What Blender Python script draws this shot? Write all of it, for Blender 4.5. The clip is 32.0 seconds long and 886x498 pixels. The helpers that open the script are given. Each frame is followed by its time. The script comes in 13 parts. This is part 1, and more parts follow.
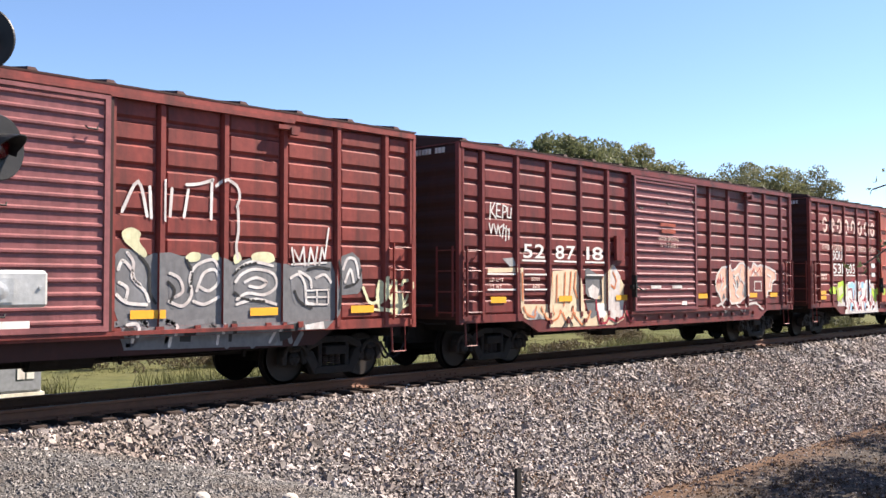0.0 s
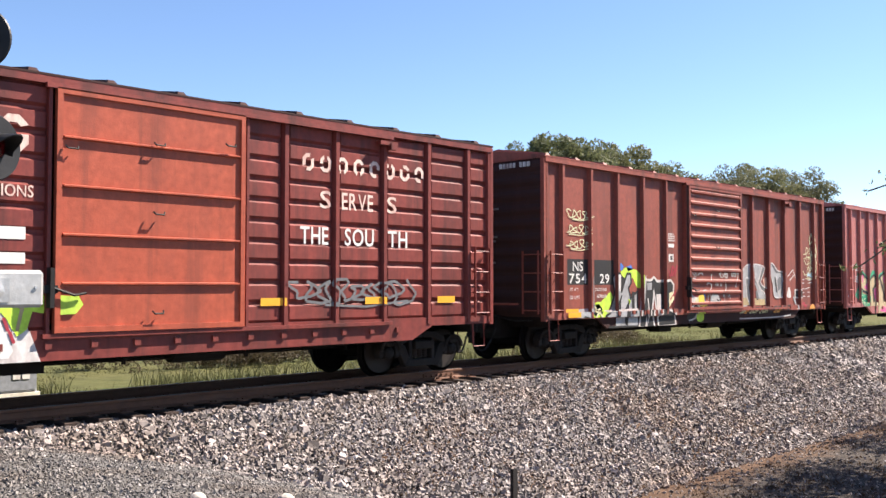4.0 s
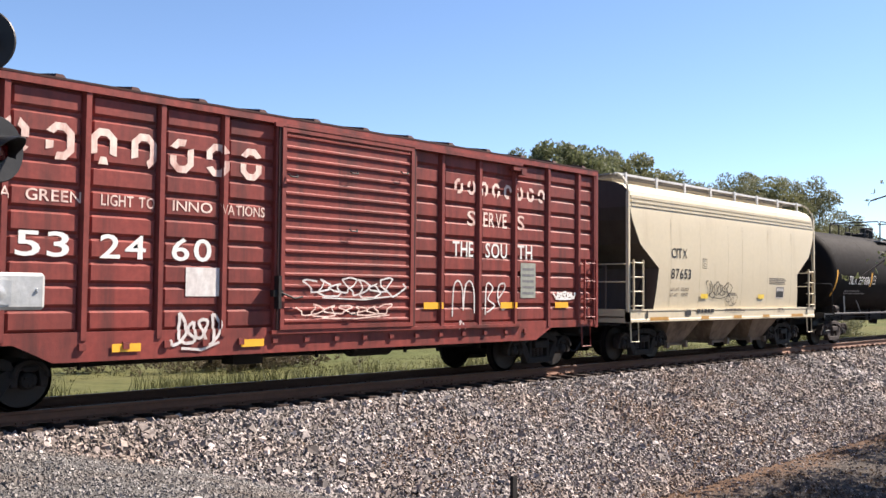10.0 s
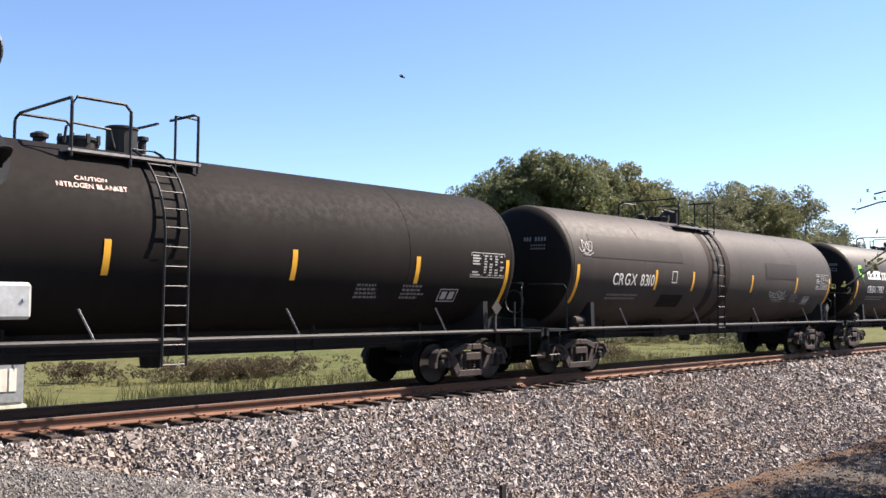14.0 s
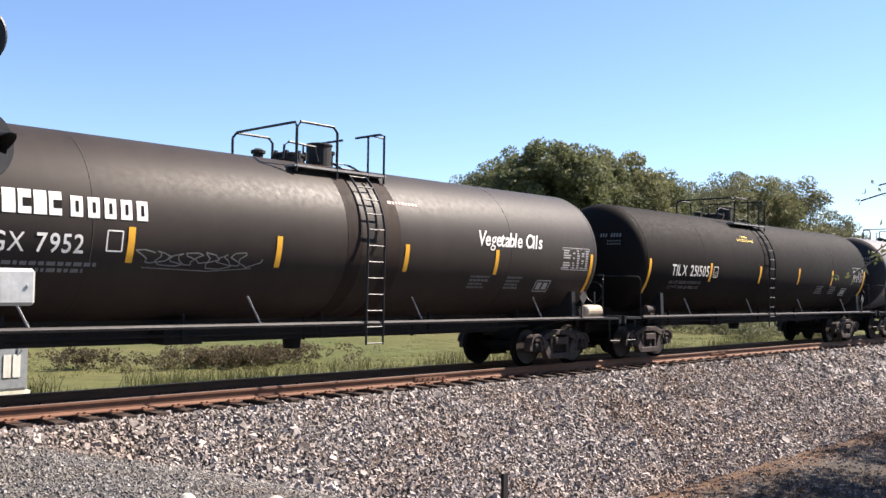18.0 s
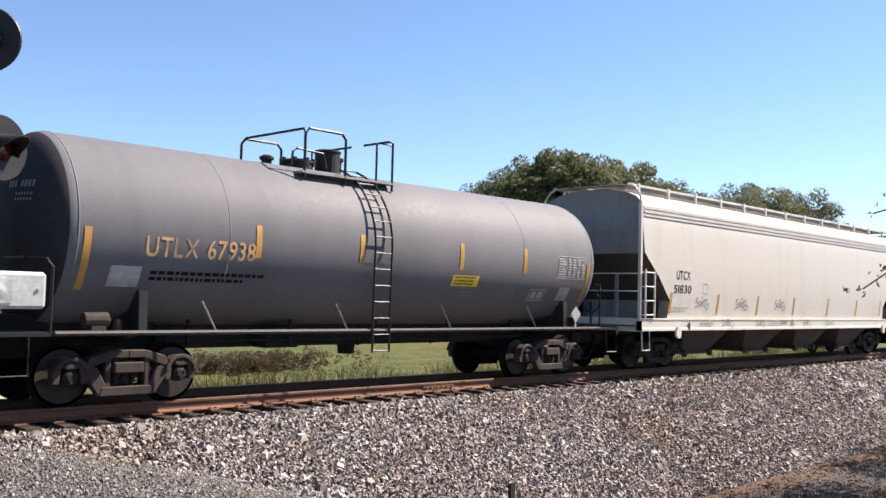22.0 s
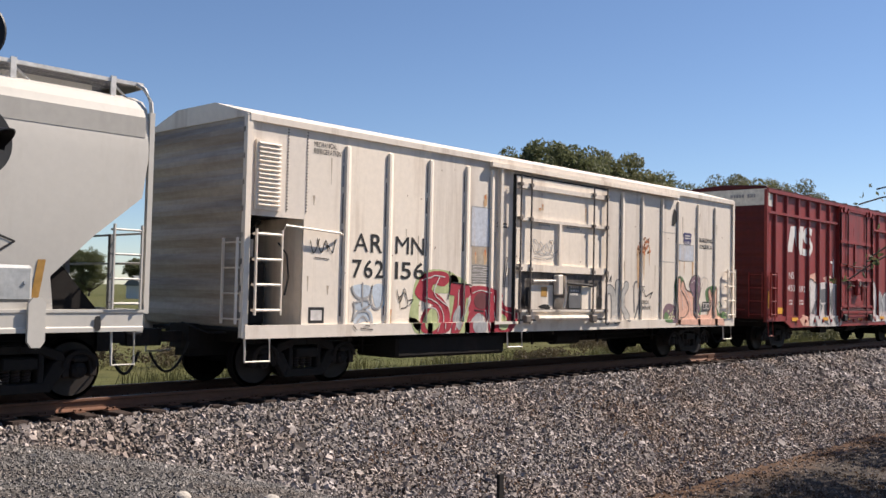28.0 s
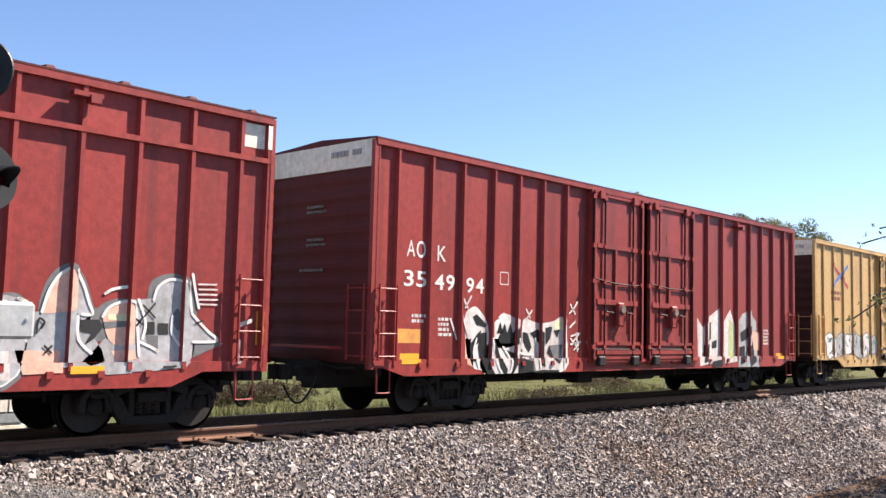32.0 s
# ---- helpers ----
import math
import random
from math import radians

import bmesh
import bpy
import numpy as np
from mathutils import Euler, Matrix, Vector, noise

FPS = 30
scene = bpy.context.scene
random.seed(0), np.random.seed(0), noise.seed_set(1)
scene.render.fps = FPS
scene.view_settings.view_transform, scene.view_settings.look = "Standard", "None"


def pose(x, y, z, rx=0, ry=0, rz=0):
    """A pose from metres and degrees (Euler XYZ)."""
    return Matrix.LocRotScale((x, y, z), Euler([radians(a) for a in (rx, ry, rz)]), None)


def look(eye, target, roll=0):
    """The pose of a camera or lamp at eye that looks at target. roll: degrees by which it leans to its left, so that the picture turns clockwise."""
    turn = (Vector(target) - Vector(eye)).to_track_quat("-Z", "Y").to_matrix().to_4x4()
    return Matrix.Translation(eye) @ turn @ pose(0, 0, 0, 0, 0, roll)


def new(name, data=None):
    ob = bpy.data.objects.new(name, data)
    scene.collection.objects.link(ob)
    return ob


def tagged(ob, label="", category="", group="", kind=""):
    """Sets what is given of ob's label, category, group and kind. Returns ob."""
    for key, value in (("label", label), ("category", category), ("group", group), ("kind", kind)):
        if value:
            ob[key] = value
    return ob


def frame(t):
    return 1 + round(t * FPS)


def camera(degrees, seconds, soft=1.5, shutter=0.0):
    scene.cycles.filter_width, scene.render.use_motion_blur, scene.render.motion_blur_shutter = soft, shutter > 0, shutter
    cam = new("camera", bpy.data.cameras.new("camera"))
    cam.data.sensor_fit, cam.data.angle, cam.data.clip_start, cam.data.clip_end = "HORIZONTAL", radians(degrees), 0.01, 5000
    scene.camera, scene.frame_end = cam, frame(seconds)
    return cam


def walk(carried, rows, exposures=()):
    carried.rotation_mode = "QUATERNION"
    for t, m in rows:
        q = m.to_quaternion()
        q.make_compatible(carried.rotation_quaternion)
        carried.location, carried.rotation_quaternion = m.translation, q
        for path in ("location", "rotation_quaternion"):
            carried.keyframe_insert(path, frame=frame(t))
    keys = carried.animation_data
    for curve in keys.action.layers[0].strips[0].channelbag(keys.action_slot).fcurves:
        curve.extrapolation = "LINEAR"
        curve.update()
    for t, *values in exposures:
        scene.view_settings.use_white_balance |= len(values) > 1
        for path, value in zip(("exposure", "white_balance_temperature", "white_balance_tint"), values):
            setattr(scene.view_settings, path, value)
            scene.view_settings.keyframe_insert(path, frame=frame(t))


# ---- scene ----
# ---------------------------------------------------------------- camera
VIEW = [(0, -46.24, 2.23, -0.12), (0.5, -46.11, 2.16, -0.14), (1, -46.20, 2.11, -0.06), (1.5, -46.23, 2.13, -0.01), (2, -46.32, 2.15, -0.05), (2.5, -46.33, 2.01, -0.10),
    (3, -46.33, 1.90, -0.11), (3.5, -46.45, 2.05, -0.02), (5.5, -46.31, 2.88, -0.04), (6, -46.32, 2.95, 0.03), (6.5, -46.23, 2.96, 0.10), (7, -46.40, 2.83, 0.30),
    (7.5, -46.45, 2.87, 0.47), (8, -46.57, 3.01, 0.48), (8.5, -46.51, 2.94, 0.52), (9, -46.56, 2.79, 0.57), (9.5, -46.45, 2.67, 0.56), (10, -46.35, 2.64, 0.49),
    (10.5, -46.54, 2.65, 0.46), (11, -46.88, 2.71, 0.46), (11.5, -46.97, 2.93, 0.45), (12, -46.97, 3.06, 0.44), (12.5, -46.92, 3.08, 0.45), (13, -46.89, 3.15, 0.50),
    (13.5, -47.03, 3.10, 0.50), (14, -47.03, 3.18, 0.40), (14.5, -47.07, 2.96, 0.37), (15, -47.05, 2.81, 0.40), (15.5, -47.07, 2.56, 0.47), (17.5, -46.74, 2.31, 0.66),
    (18, -46.84, 2.50, 0.75), (18.5, -46.75, 2.70, 0.84), (19, -46.58, 3.09, 0.93), (19.5, -46.53, 3.35, 1.04), (20, -46.41, 3.47, 1.12), (20.5, -46.22, 3.44, 1.18),
    (21, -46.20, 3.29, 1.26), (21.5, -46.14, 3.14, 1.34), (22, -46.25, 2.99, 1.42), (22.5, -46.35, 2.68, 1.50), (23, -46.38, 2.30, 1.54), (23.5, -46.47, 2.02, 1.58),
    (24, -46.67, 2.02, 1.61), (24.5, -46.74, 2.16, 1.58), (26.5, -46.85, 1.93, 1.36), (27, -47.09, 2.13, 1.34), (27.5, -47.03, 2.41, 1.29), (28, -46.97, 2.51, 1.23),
    (28.5, -46.99, 2.51, 1.28), (29, -46.98, 2.67, 1.44), (29.5, -46.89, 2.83, 1.56), (30, -46.75, 3.05, 1.58), (30.5, -46.95, 3.55, 1.48), (31, -46.82, 4.10, 1.30),
    (31.5, -46.49, 4.55, 1.28), (32, -46.75, 4.81, 1.41)]
EYE = (0.0, 0.0, 1.74)          # the top of the rails is z = 0, the track runs along x
cam = camera(50.14, 32.0)
walk(cam, [(t, pose(*EYE, 90 + pitch, 0, yaw) @ pose(0, 0, 0, 0, 0, roll)) for t, yaw, pitch, roll in VIEW],
     exposures=[(0.0, 1.65, 6500, 14), (3.5, 1.65, 6500, 14), (5.5, 1.55, 6500, 14), (7.0, 1.52, 6500, 14), (8.0, 1.46, 6500, 14), (9.0, 1.54, 6500, 14), (10.5, 1.54, 6500, 14), (12.0, 1.14, 6500, 14), (13.0, 1.58, 6500, 14), (14.0, 1.68, 6500, 14), (16.0, 1.65, 6500, 14), (20.0, 1.66, 6500, 14), (22.0, 1.53, 6500, 14), (23.0, 1.26, 6500, 14), (24.0, 0.86, 6500, 14), (24.5, 0.82, 6500, 14), (27.0, 0.82, 6500, 14), (28.5, 0.80, 6500, 14), (30.2, 1.20, 6500, 14), (31.0, 1.54, 6500, 14), (32.0, 1.62, 6500, 14)])

# how far the train has run, by the second
RUN = [(0, 0.01), (1, 7.87), (2, 15.75), (3, 23.67), (6, 47.82), (7, 55.87), (8, 63.94), (9, 72.22), (10, 80.34), (11, 88.45), (12, 96.76), (13, 105.18), (14, 113.49), (15, 121.71), (18, 147.15), (19, 155.73), (20, 164.00), (21, 172.59), (22, 181.15), (23, 189.93), (24, 198.54), (27, 224.76), (28, 233.56), (29, 242.32), (30, 251.03), (31, 259.66), (32, 268.54)]
TRACK_Y = 14.5

# ---------------------------------------------------------------- light
SUN = Vector((0.85, -0.38, 1.0)).normalized()
world = bpy.data.worlds.new("sky")
scene.world = world
world.use_nodes = True
sky = world.node_tree.nodes.new("ShaderNodeTexSky")
sky.sky_type, sky.sun_disc = "NISHITA", False
sky.sun_elevation = math.asin(SUN.z)
sky.sun_rotation = math.atan2(SUN.x, SUN.y)
sky.air_density, sky.dust_density, sky.ozone_density, sky.altitude = 1.0, 0.15, 4.2, 1200
world.node_tree.links.new(sky.outputs[0], world.node_tree.nodes["Background"].inputs[0])
world.node_tree.nodes["Background"].inputs[1].default_value = 0.067
sun_data = bpy.data.lights.new("sun", "SUN")
sun_data.energy, sun_data.angle, sun_data.color = 5.0, radians(0.5), (1.0, 0.905, 0.78)
sun = new("sun", sun_data)
sun.matrix_basis = look(SUN * 60, (0, 0, 0))

# ---------------------------------------------------------------- materials
MATS = {}


def nodes_of(name):
    m = bpy.data.materials.new(name)
    m.use_nodes = True
    MATS[name] = m
    return m, m.node_tree.nodes, m.node_tree.links, m.node_tree.nodes["Principled BSDF"]


def noise_node(n, l, scale, stretch=(1, 1, 1), detail=4.0, coord="Object", rough=0.6):
    tc, mp, tx = n.new("ShaderNodeTexCoord"), n.new("ShaderNodeMapping"), n.new("ShaderNodeTexNoise")
    mp.inputs["Scale"].default_value = stretch
    tx.inputs["Scale"].default_value, tx.inputs["Detail"].default_value, tx.inputs["Roughness"].default_value = scale, detail, rough
    l.new(tc.outputs[coord], mp.inputs[0])
    l.new(mp.outputs[0], tx.inputs["Vector"])
    return tx


def ramp_node(n, l, source, stops):
    r = n.new("ShaderNodeValToRGB")
    els = r.color_ramp.elements
    while len(els) < len(stops):
        els.new(0.5)
    for e, (p, c) in zip(els, stops):
        e.position, e.color = p, (*c, 1) if len(c) == 3 else c
    l.new(source, r.inputs[0])
    return r


def mix_node(n, l, fac, a, b, blend="MIX"):
    m = n.new("ShaderNodeMix")
    m.data_type, m.blend_type = "RGBA", blend
    for value, slot in ((fac, m.inputs[0]), (a, m.inputs[6]), (b, m.inputs[7])):
        if hasattr(value, "is_linked"):
            l.new(value, slot)
        elif isinstance(value, float):
            slot.default_value = value
        else:
            slot.default_value = (*value, 1)
    return m.outputs[2]


def mat(name, col, rough=0.6, metal=0.0, dirt=None, dirt_low=0.5, dirt_high=0.75, dirt_scale=1.2, streak=(1, 1, 0.18), var=0.18, var_scale=9.0,
        bump=0.12, bump_scale=30.0, spec=0.3, grime=None):
    """Paint, steel, wood: a base colour, grain at a fine scale, streaks of dirt at a coarse one, and relief."""
    if dirt is None and name.startswith("paint_"):        # sprayed paint: thin, faded and scuffed
        dirt, dirt_low, dirt_high, dirt_scale = tuple(0.5 * c + 0.03 for c in col), 0.46, 0.78, 2.2
    m, n, l, bsdf = nodes_of(name)
    fine = noise_node(n, l, var_scale, detail=6.0)
    lo, hi = tuple(c * (1 - var) for c in col), tuple(min(1, c * (1 + var)) for c in col)
    out = ramp_node(n, l, fine.outputs[0], [(0.3, lo), (0.7, hi)]).outputs[0]
    if dirt:
        big = noise_node(n, l, dirt_scale, streak, 8.0, rough=0.7)
        mask = ramp_node(n, l, big.outputs[0], [(dirt_low, (0, 0, 0)), (dirt_high, (1, 1, 1))])
        out = mix_node(n, l, mask.outputs[0], out, dirt)
    if grime:        # dark runs down the sheet, and each panel faded a little differently
        runs = noise_node(n, l, 1.5, (1.7, 1.7, 0.10), 7.0, rough=0.65)
        mask = ramp_node(n, l, runs.outputs[0], [(0.53, (0, 0, 0)), (0.72, (0.8, 0.8, 0.8))])
        out = mix_node(n, l, mask.outputs[0], out, grime)
        info = n.new("ShaderNodeObjectInfo")
        fade = ramp_node(n, l, info.outputs["Random"], [(0.0, (0.90, 0.90, 0.92)), (1.0, (1.10, 1.08, 1.06))])
        out = mix_node(n, l, 1.0, out, fade.outputs[0], "MULTIPLY")
    l.new(out, bsdf.inputs["Base Color"])
    r = ramp_node(n, l, fine.outputs[0], [(0.2, (rough * 0.85,) * 3), (0.8, (min(1, rough * 1.15),) * 3)])
    l.new(r.outputs[0], bsdf.inputs["Roughness"])
    bsdf.inputs["Metallic"].default_value = metal
    bsdf.inputs["Specular IOR Level"].default_value = spec
    if bump:
        b, t = n.new("ShaderNodeBump"), noise_node(n, l, bump_scale, detail=5.0)
        b.inputs["Strength"].default_value, b.inputs["Distance"].default_value = bump, 0.02
        l.new(t.outputs[0], b.inputs["Height"])
        l.new(b.outputs[0], bsdf.inputs["Normal"])
    return m


BOX_BROWN = mat("boxcar_red_brown", (0.202, 0.03946, 0.03107), 0.55, dirt=(0.08085, 0.0257, 0.022), dirt_low=0.46, dirt_high=0.72, grime=(0.052, 0.020, 0.017))
BOX_PLUM = mat("boxcar_plum_brown", (0.1601, 0.03371, 0.03033), 0.5, dirt=(0.06792, 0.02343, 0.02277), dirt_low=0.48, dirt_high=0.75, grime=(0.047, 0.020, 0.019))
DOOR_PLUM = mat("door_purple_brown", (0.1756, 0.05647, 0.06101), 0.5, dirt=(0.09895, 0.03597, 0.0356))
# Lighter mauve: sun on the door ribs is put into the colour.
DOOR_SUNLIT = mat("door_faded_mauve", (0.235, 0.088, 0.088), 0.42, dirt=(0.13, 0.045, 0.044), dirt_low=0.48, dirt_high=0.8, grime=(0.10, 0.045, 0.045))
DOOR_ORANGE = mat("door_orange_red", (0.3523, 0.07697, 0.04063), 0.5, dirt=(0.2198, 0.05647, 0.0356), dirt_low=0.5, dirt_high=0.8, grime=(0.16, 0.046, 0.030))
BOX_RUST = mat("boxcar_rusty_brown", (0.253, 0.0657, 0.04493), 0.6, dirt=(0.1332, 0.04759, 0.03816), dirt_low=0.48, dirt_high=0.78, grime=(0.0952, 0.0408, 0.0312))
BOX_PINK = mat("boxcar_faded_pink", (0.4165, 0.1457, 0.127), 0.6, dirt=(0.3069, 0.09905, 0.08315), dirt_low=0.42, dirt_high=0.75, grime=(0.20, 0.070, 0.060))
BOX_RED = mat("boxcar_dark_red", (0.2532, 0.03408, 0.02914), 0.5, dirt=(0.1712, 0.03125, 0.02631), dirt_low=0.5, dirt_high=0.8, grime=(0.12, 0.026, 0.022))
BOX_OCHRE = mat("boxcar_ochre_yellow", (0.50, 0.315, 0.125), 0.55, dirt=(0.32, 0.19, 0.085), dirt_low=0.5, dirt_high=0.75)
CREAM = mat("hopper_cream", (0.5104, 0.4468, 0.3236), 0.5, dirt=(0.346, 0.2824, 0.1909), dirt_low=0.55, dirt_high=0.9, var=0.04, bump=0.02)
PALE = mat("hopper_pale_grey", (0.515, 0.488, 0.440), 0.5, dirt=(0.40, 0.365, 0.315), dirt_low=0.52, dirt_high=0.9, var=0.03, bump=0.02)
OFFWHITE = mat("reefer_off_white", (0.77, 0.69, 0.585), 0.5, dirt=(0.47, 0.36, 0.26), dirt_low=0.58, dirt_high=0.9, var=0.05, bump=0.03, grime=(0.52, 0.43, 0.34))
WHITE_END = mat("white_end_paint", (0.6816, 0.6504, 0.5568), 0.5, dirt=(0.4332, 0.372, 0.2784), dirt_low=0.52, dirt_high=0.75)
TANK_BLACK = mat("tank_black", (0.0098, 0.0082, 0.0076), 0.72, dirt=(0.0195, 0.0163, 0.0146), dirt_low=0.42, dirt_high=0.9, dirt_scale=0.35, streak=(1, 0.3, 0.3), var=0.06, bump=0.0, spec=0.07)
TANK_BROWN = mat("tank_brown_black", (0.0235, 0.0182, 0.0154), 0.55, dirt=(0.046, 0.035, 0.028), dirt_low=0.45, dirt_high=0.9, dirt_scale=0.4, streak=(1, 0.3, 0.3), var=0.06, bump=0.0, spec=0.2)
# Hopper ends: shade painted as darker colours; the first is also outlet dust.
SLOPE_SHADE_DUST = mat("slope_sheet_brown_dust", (0.055, 0.047, 0.041), 0.8, dirt=(0.03, 0.024, 0.02), dirt_low=0.4, dirt_high=0.75, streak=(1, 1, 0.25), var=0.1)
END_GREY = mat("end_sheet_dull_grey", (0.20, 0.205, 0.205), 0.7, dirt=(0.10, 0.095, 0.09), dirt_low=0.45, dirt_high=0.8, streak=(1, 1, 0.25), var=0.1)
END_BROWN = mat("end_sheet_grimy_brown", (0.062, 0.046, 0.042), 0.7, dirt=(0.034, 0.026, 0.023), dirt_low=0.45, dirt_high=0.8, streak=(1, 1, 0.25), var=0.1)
OUTLET_DUST = mat("outlet_rusty_cream_dust", (0.20, 0.15, 0.11), 0.8, dirt=(0.06, 0.042, 0.032), dirt_low=0.42, dirt_high=0.68, dirt_scale=2.0, streak=(1, 1, 0.4))
SEAM = mat("weld_seam_grime", (0.345, 0.295, 0.205), 0.6)
STRIPE_GREY = mat("pale_grey_stripe", (0.39, 0.372, 0.338), 0.6, dirt=(0.31, 0.29, 0.26), var=0.05, bump=0.02)
SAND_RUST = mat("sandy_rust_wash", (0.42, 0.35, 0.27), 0.7, dirt=(0.30, 0.2, 0.12))
# End colour carries the wall's shade as well as its brown stains.
OFFWHITE_END = mat("reefer_stained_end", (0.44, 0.39, 0.335), 0.6, dirt=(0.14, 0.10, 0.075), dirt_low=0.42, dirt_high=0.72, streak=(1, 0.12, 1.6), var=0.1)
TANK_GREY = mat("tank_grey", (0.135, 0.133, 0.142), 0.62, dirt=(0.092, 0.090, 0.095), dirt_low=0.48, dirt_high=0.85, dirt_scale=0.5, streak=(1, 0.3, 0.3), var=0.06, bump=0.0, spec=0.14)
# Dark grey for tank heads: their shade is put into the colour.
HEAD_SHADE = mat("tank_head_brake_grime", (0.030, 0.029, 0.032), 0.75, dirt=(0.018, 0.017, 0.018), dirt_low=0.45, dirt_high=0.8, bump=0.02, spec=0.15)
WAIST_STAIN_SHADE = mat("tank_oily_brown_stain", (0.022, 0.0155, 0.0132), 0.7, dirt=(0.044, 0.030, 0.0245), dirt_low=0.4, dirt_high=0.8, dirt_scale=1.2, streak=(1, 0.4, 0.15), bump=0.02, spec=0.1)
TANK_DUSTY = mat("tank_dusty_brown_grey", (0.044, 0.0365, 0.0325), 0.62, dirt=(0.068, 0.056, 0.049), dirt_low=0.42, dirt_high=0.85, dirt_scale=0.5, streak=(1, 0.3, 0.3), var=0.06, bump=0.0, spec=0.15)
TANK_PATCH = mat("tank_repainted_patch", (0.034, 0.0275, 0.023), 0.6, dirt=(0.046, 0.037, 0.030), bump=0.0, spec=0.15)
# Black for oily parts, and for shade painted inside the engine recess.
SOOT_AND_SHADE = mat("oily_black_dirt", (0.012, 0.011, 0.011), 0.7, dirt=(0.03, 0.026, 0.022))
BLACK = mat("black_paint", (0.012, 0.012, 0.013), 0.5, dirt=(0.03, 0.027, 0.024))
# Ends, roof caps and deep sill: shade put into a darker brown and red.
SHADE_BROWN = mat("end_wall_brake_dust_and_grime", (0.040, 0.017, 0.015), 0.85, dirt=(0.07, 0.026, 0.022), dirt_low=0.5, dirt_high=0.8)
SHADE_RED = mat("end_wall_dusty_dark_red", (0.095, 0.020, 0.020), 0.8, dirt=(0.055, 0.017, 0.017), dirt_low=0.45, dirt_high=0.8)
ROD_DARK = mat("lock_rod_dark_grime", (0.045, 0.016, 0.014), 0.7, dirt=(0.02, 0.012, 0.011), dirt_scale=4.0)
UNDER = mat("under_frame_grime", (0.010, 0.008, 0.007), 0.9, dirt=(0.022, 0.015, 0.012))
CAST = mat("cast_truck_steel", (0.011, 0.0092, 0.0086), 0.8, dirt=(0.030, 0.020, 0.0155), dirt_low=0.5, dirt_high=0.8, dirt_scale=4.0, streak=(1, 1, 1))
CAST_PALE = mat("cast_truck_steel_dusty", (0.03942, 0.02877, 0.02551), 0.8, dirt=(0.01623, 0.01207, 0.01022), dirt_scale=4.0, streak=(0.62, 0.62, 0.62))
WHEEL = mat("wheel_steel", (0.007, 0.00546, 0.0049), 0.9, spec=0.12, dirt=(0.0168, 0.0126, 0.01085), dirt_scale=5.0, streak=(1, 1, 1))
RIM = mat("wheel_rim_worn", (0.0204, 0.0156, 0.0132), 0.6)
STEEL = mat("galvanised_steel", (0.50, 0.50, 0.49), 0.4, metal=0.6, dirt=(0.3, 0.28, 0.25))
RUSTY_ROD = mat("grimy_lock_rod", (0.16, 0.135, 0.115), 0.6, dirt=(0.06, 0.04, 0.03), dirt_scale=4.0)
WALK_STEEL = mat("weathered_walkway_steel", (0.27, 0.26, 0.25), 0.6, metal=0.1, dirt=(0.16, 0.14, 0.125), dirt_scale=3.0)
GALV = mat("galvanised_edge_angle", (0.56, 0.55, 0.53), 0.45, metal=0.15, dirt=(0.38, 0.35, 0.32), dirt_scale=3.0)
WHITE = mat("white_lettering", (0.684, 0.6648, 0.6264), 0.6, var=0.08, dirt=(0.4272, 0.3612, 0.3228), dirt_low=0.56, dirt_high=0.85, dirt_scale=3.0)
CHALK = mat("chalky_white_paint", (0.6125, 0.5821, 0.5518), 0.7, dirt=(0.3062, 0.2244, 0.2046), dirt_low=0.45, dirt_high=0.8, dirt_scale=2.5)
FADED = mat("faded_cream_lettering", (0.726, 0.5544, 0.4752), 0.7, dirt=(0.33, 0.132, 0.1056), dirt_low=0.45, dirt_high=0.7, dirt_scale=3.5)
REFLECT = mat("yellow_reflector", (0.7405, 0.3709, 0.03366), 0.45, var=0.05)
WORN_GOLD = mat("worn_gold_lettering", (0.50, 0.30, 0.14), 0.6, dirt=(0.16, 0.13, 0.10), dirt_low=0.4, dirt_high=0.7, dirt_scale=5.0, streak=(1, 1, 1))
OCHRE_STRIP = mat("ochre_reflector", (0.4039, 0.2244, 0.06164), 0.5)
YELLOW = mat("yellow_placard", (0.7405, 0.5267, 0.06732), 0.5)
INK = mat("black_lettering", (0.025, 0.024, 0.024), 0.6)
GREYTXT = mat("grey_small_lettering", (0.36, 0.348, 0.336), 0.6)
DIMTXT = mat("dim_small_lettering", (0.156, 0.15, 0.144), 0.6)
PEACH = mat("paint_peach", (0.7036, 0.4092, 0.3062), 0.65, dirt=(0.5676, 0.3406, 0.2495))
ORANGE = mat("paint_orange", (0.6956, 0.3036, 0.06732), 0.6)
MAGENTA = mat("paint_magenta", (0.744, 0.12, 0.312), 0.6)
PINK = mat("paint_pink", (0.792, 0.36, 0.432), 0.6)
GREEN = mat("paint_green", (0.0264, 0.2904, 0.1452), 0.6)
LIME = mat("paint_lime", (0.504, 0.744, 0.072), 0.6)
LOGO_GREEN = mat("emblem_green", (0.216, 0.696, 0.06), 0.5)
TAN = mat("paint_tan", (0.4712, 0.3709, 0.2138), 0.65, dirt=(0.3815, 0.2917, 0.169))
CREAMPAINT = mat("paint_cream", (0.6191, 0.499, 0.3392), 0.65, dirt=(0.499, 0.359, 0.2402))
RUSTLINE = mat("paint_burnt_orange", (0.552, 0.192, 0.084), 0.6)
PLATE = mat("weathered_green_grey_plate", (0.26, 0.27, 0.23), 0.6, dirt=(0.15, 0.15, 0.13))
PINKISH = mat("paint_soft_pink", (0.744, 0.432, 0.444), 0.6)
PALEBLUE = mat("paint_faded_blue", (0.504, 0.564, 0.624), 0.6)
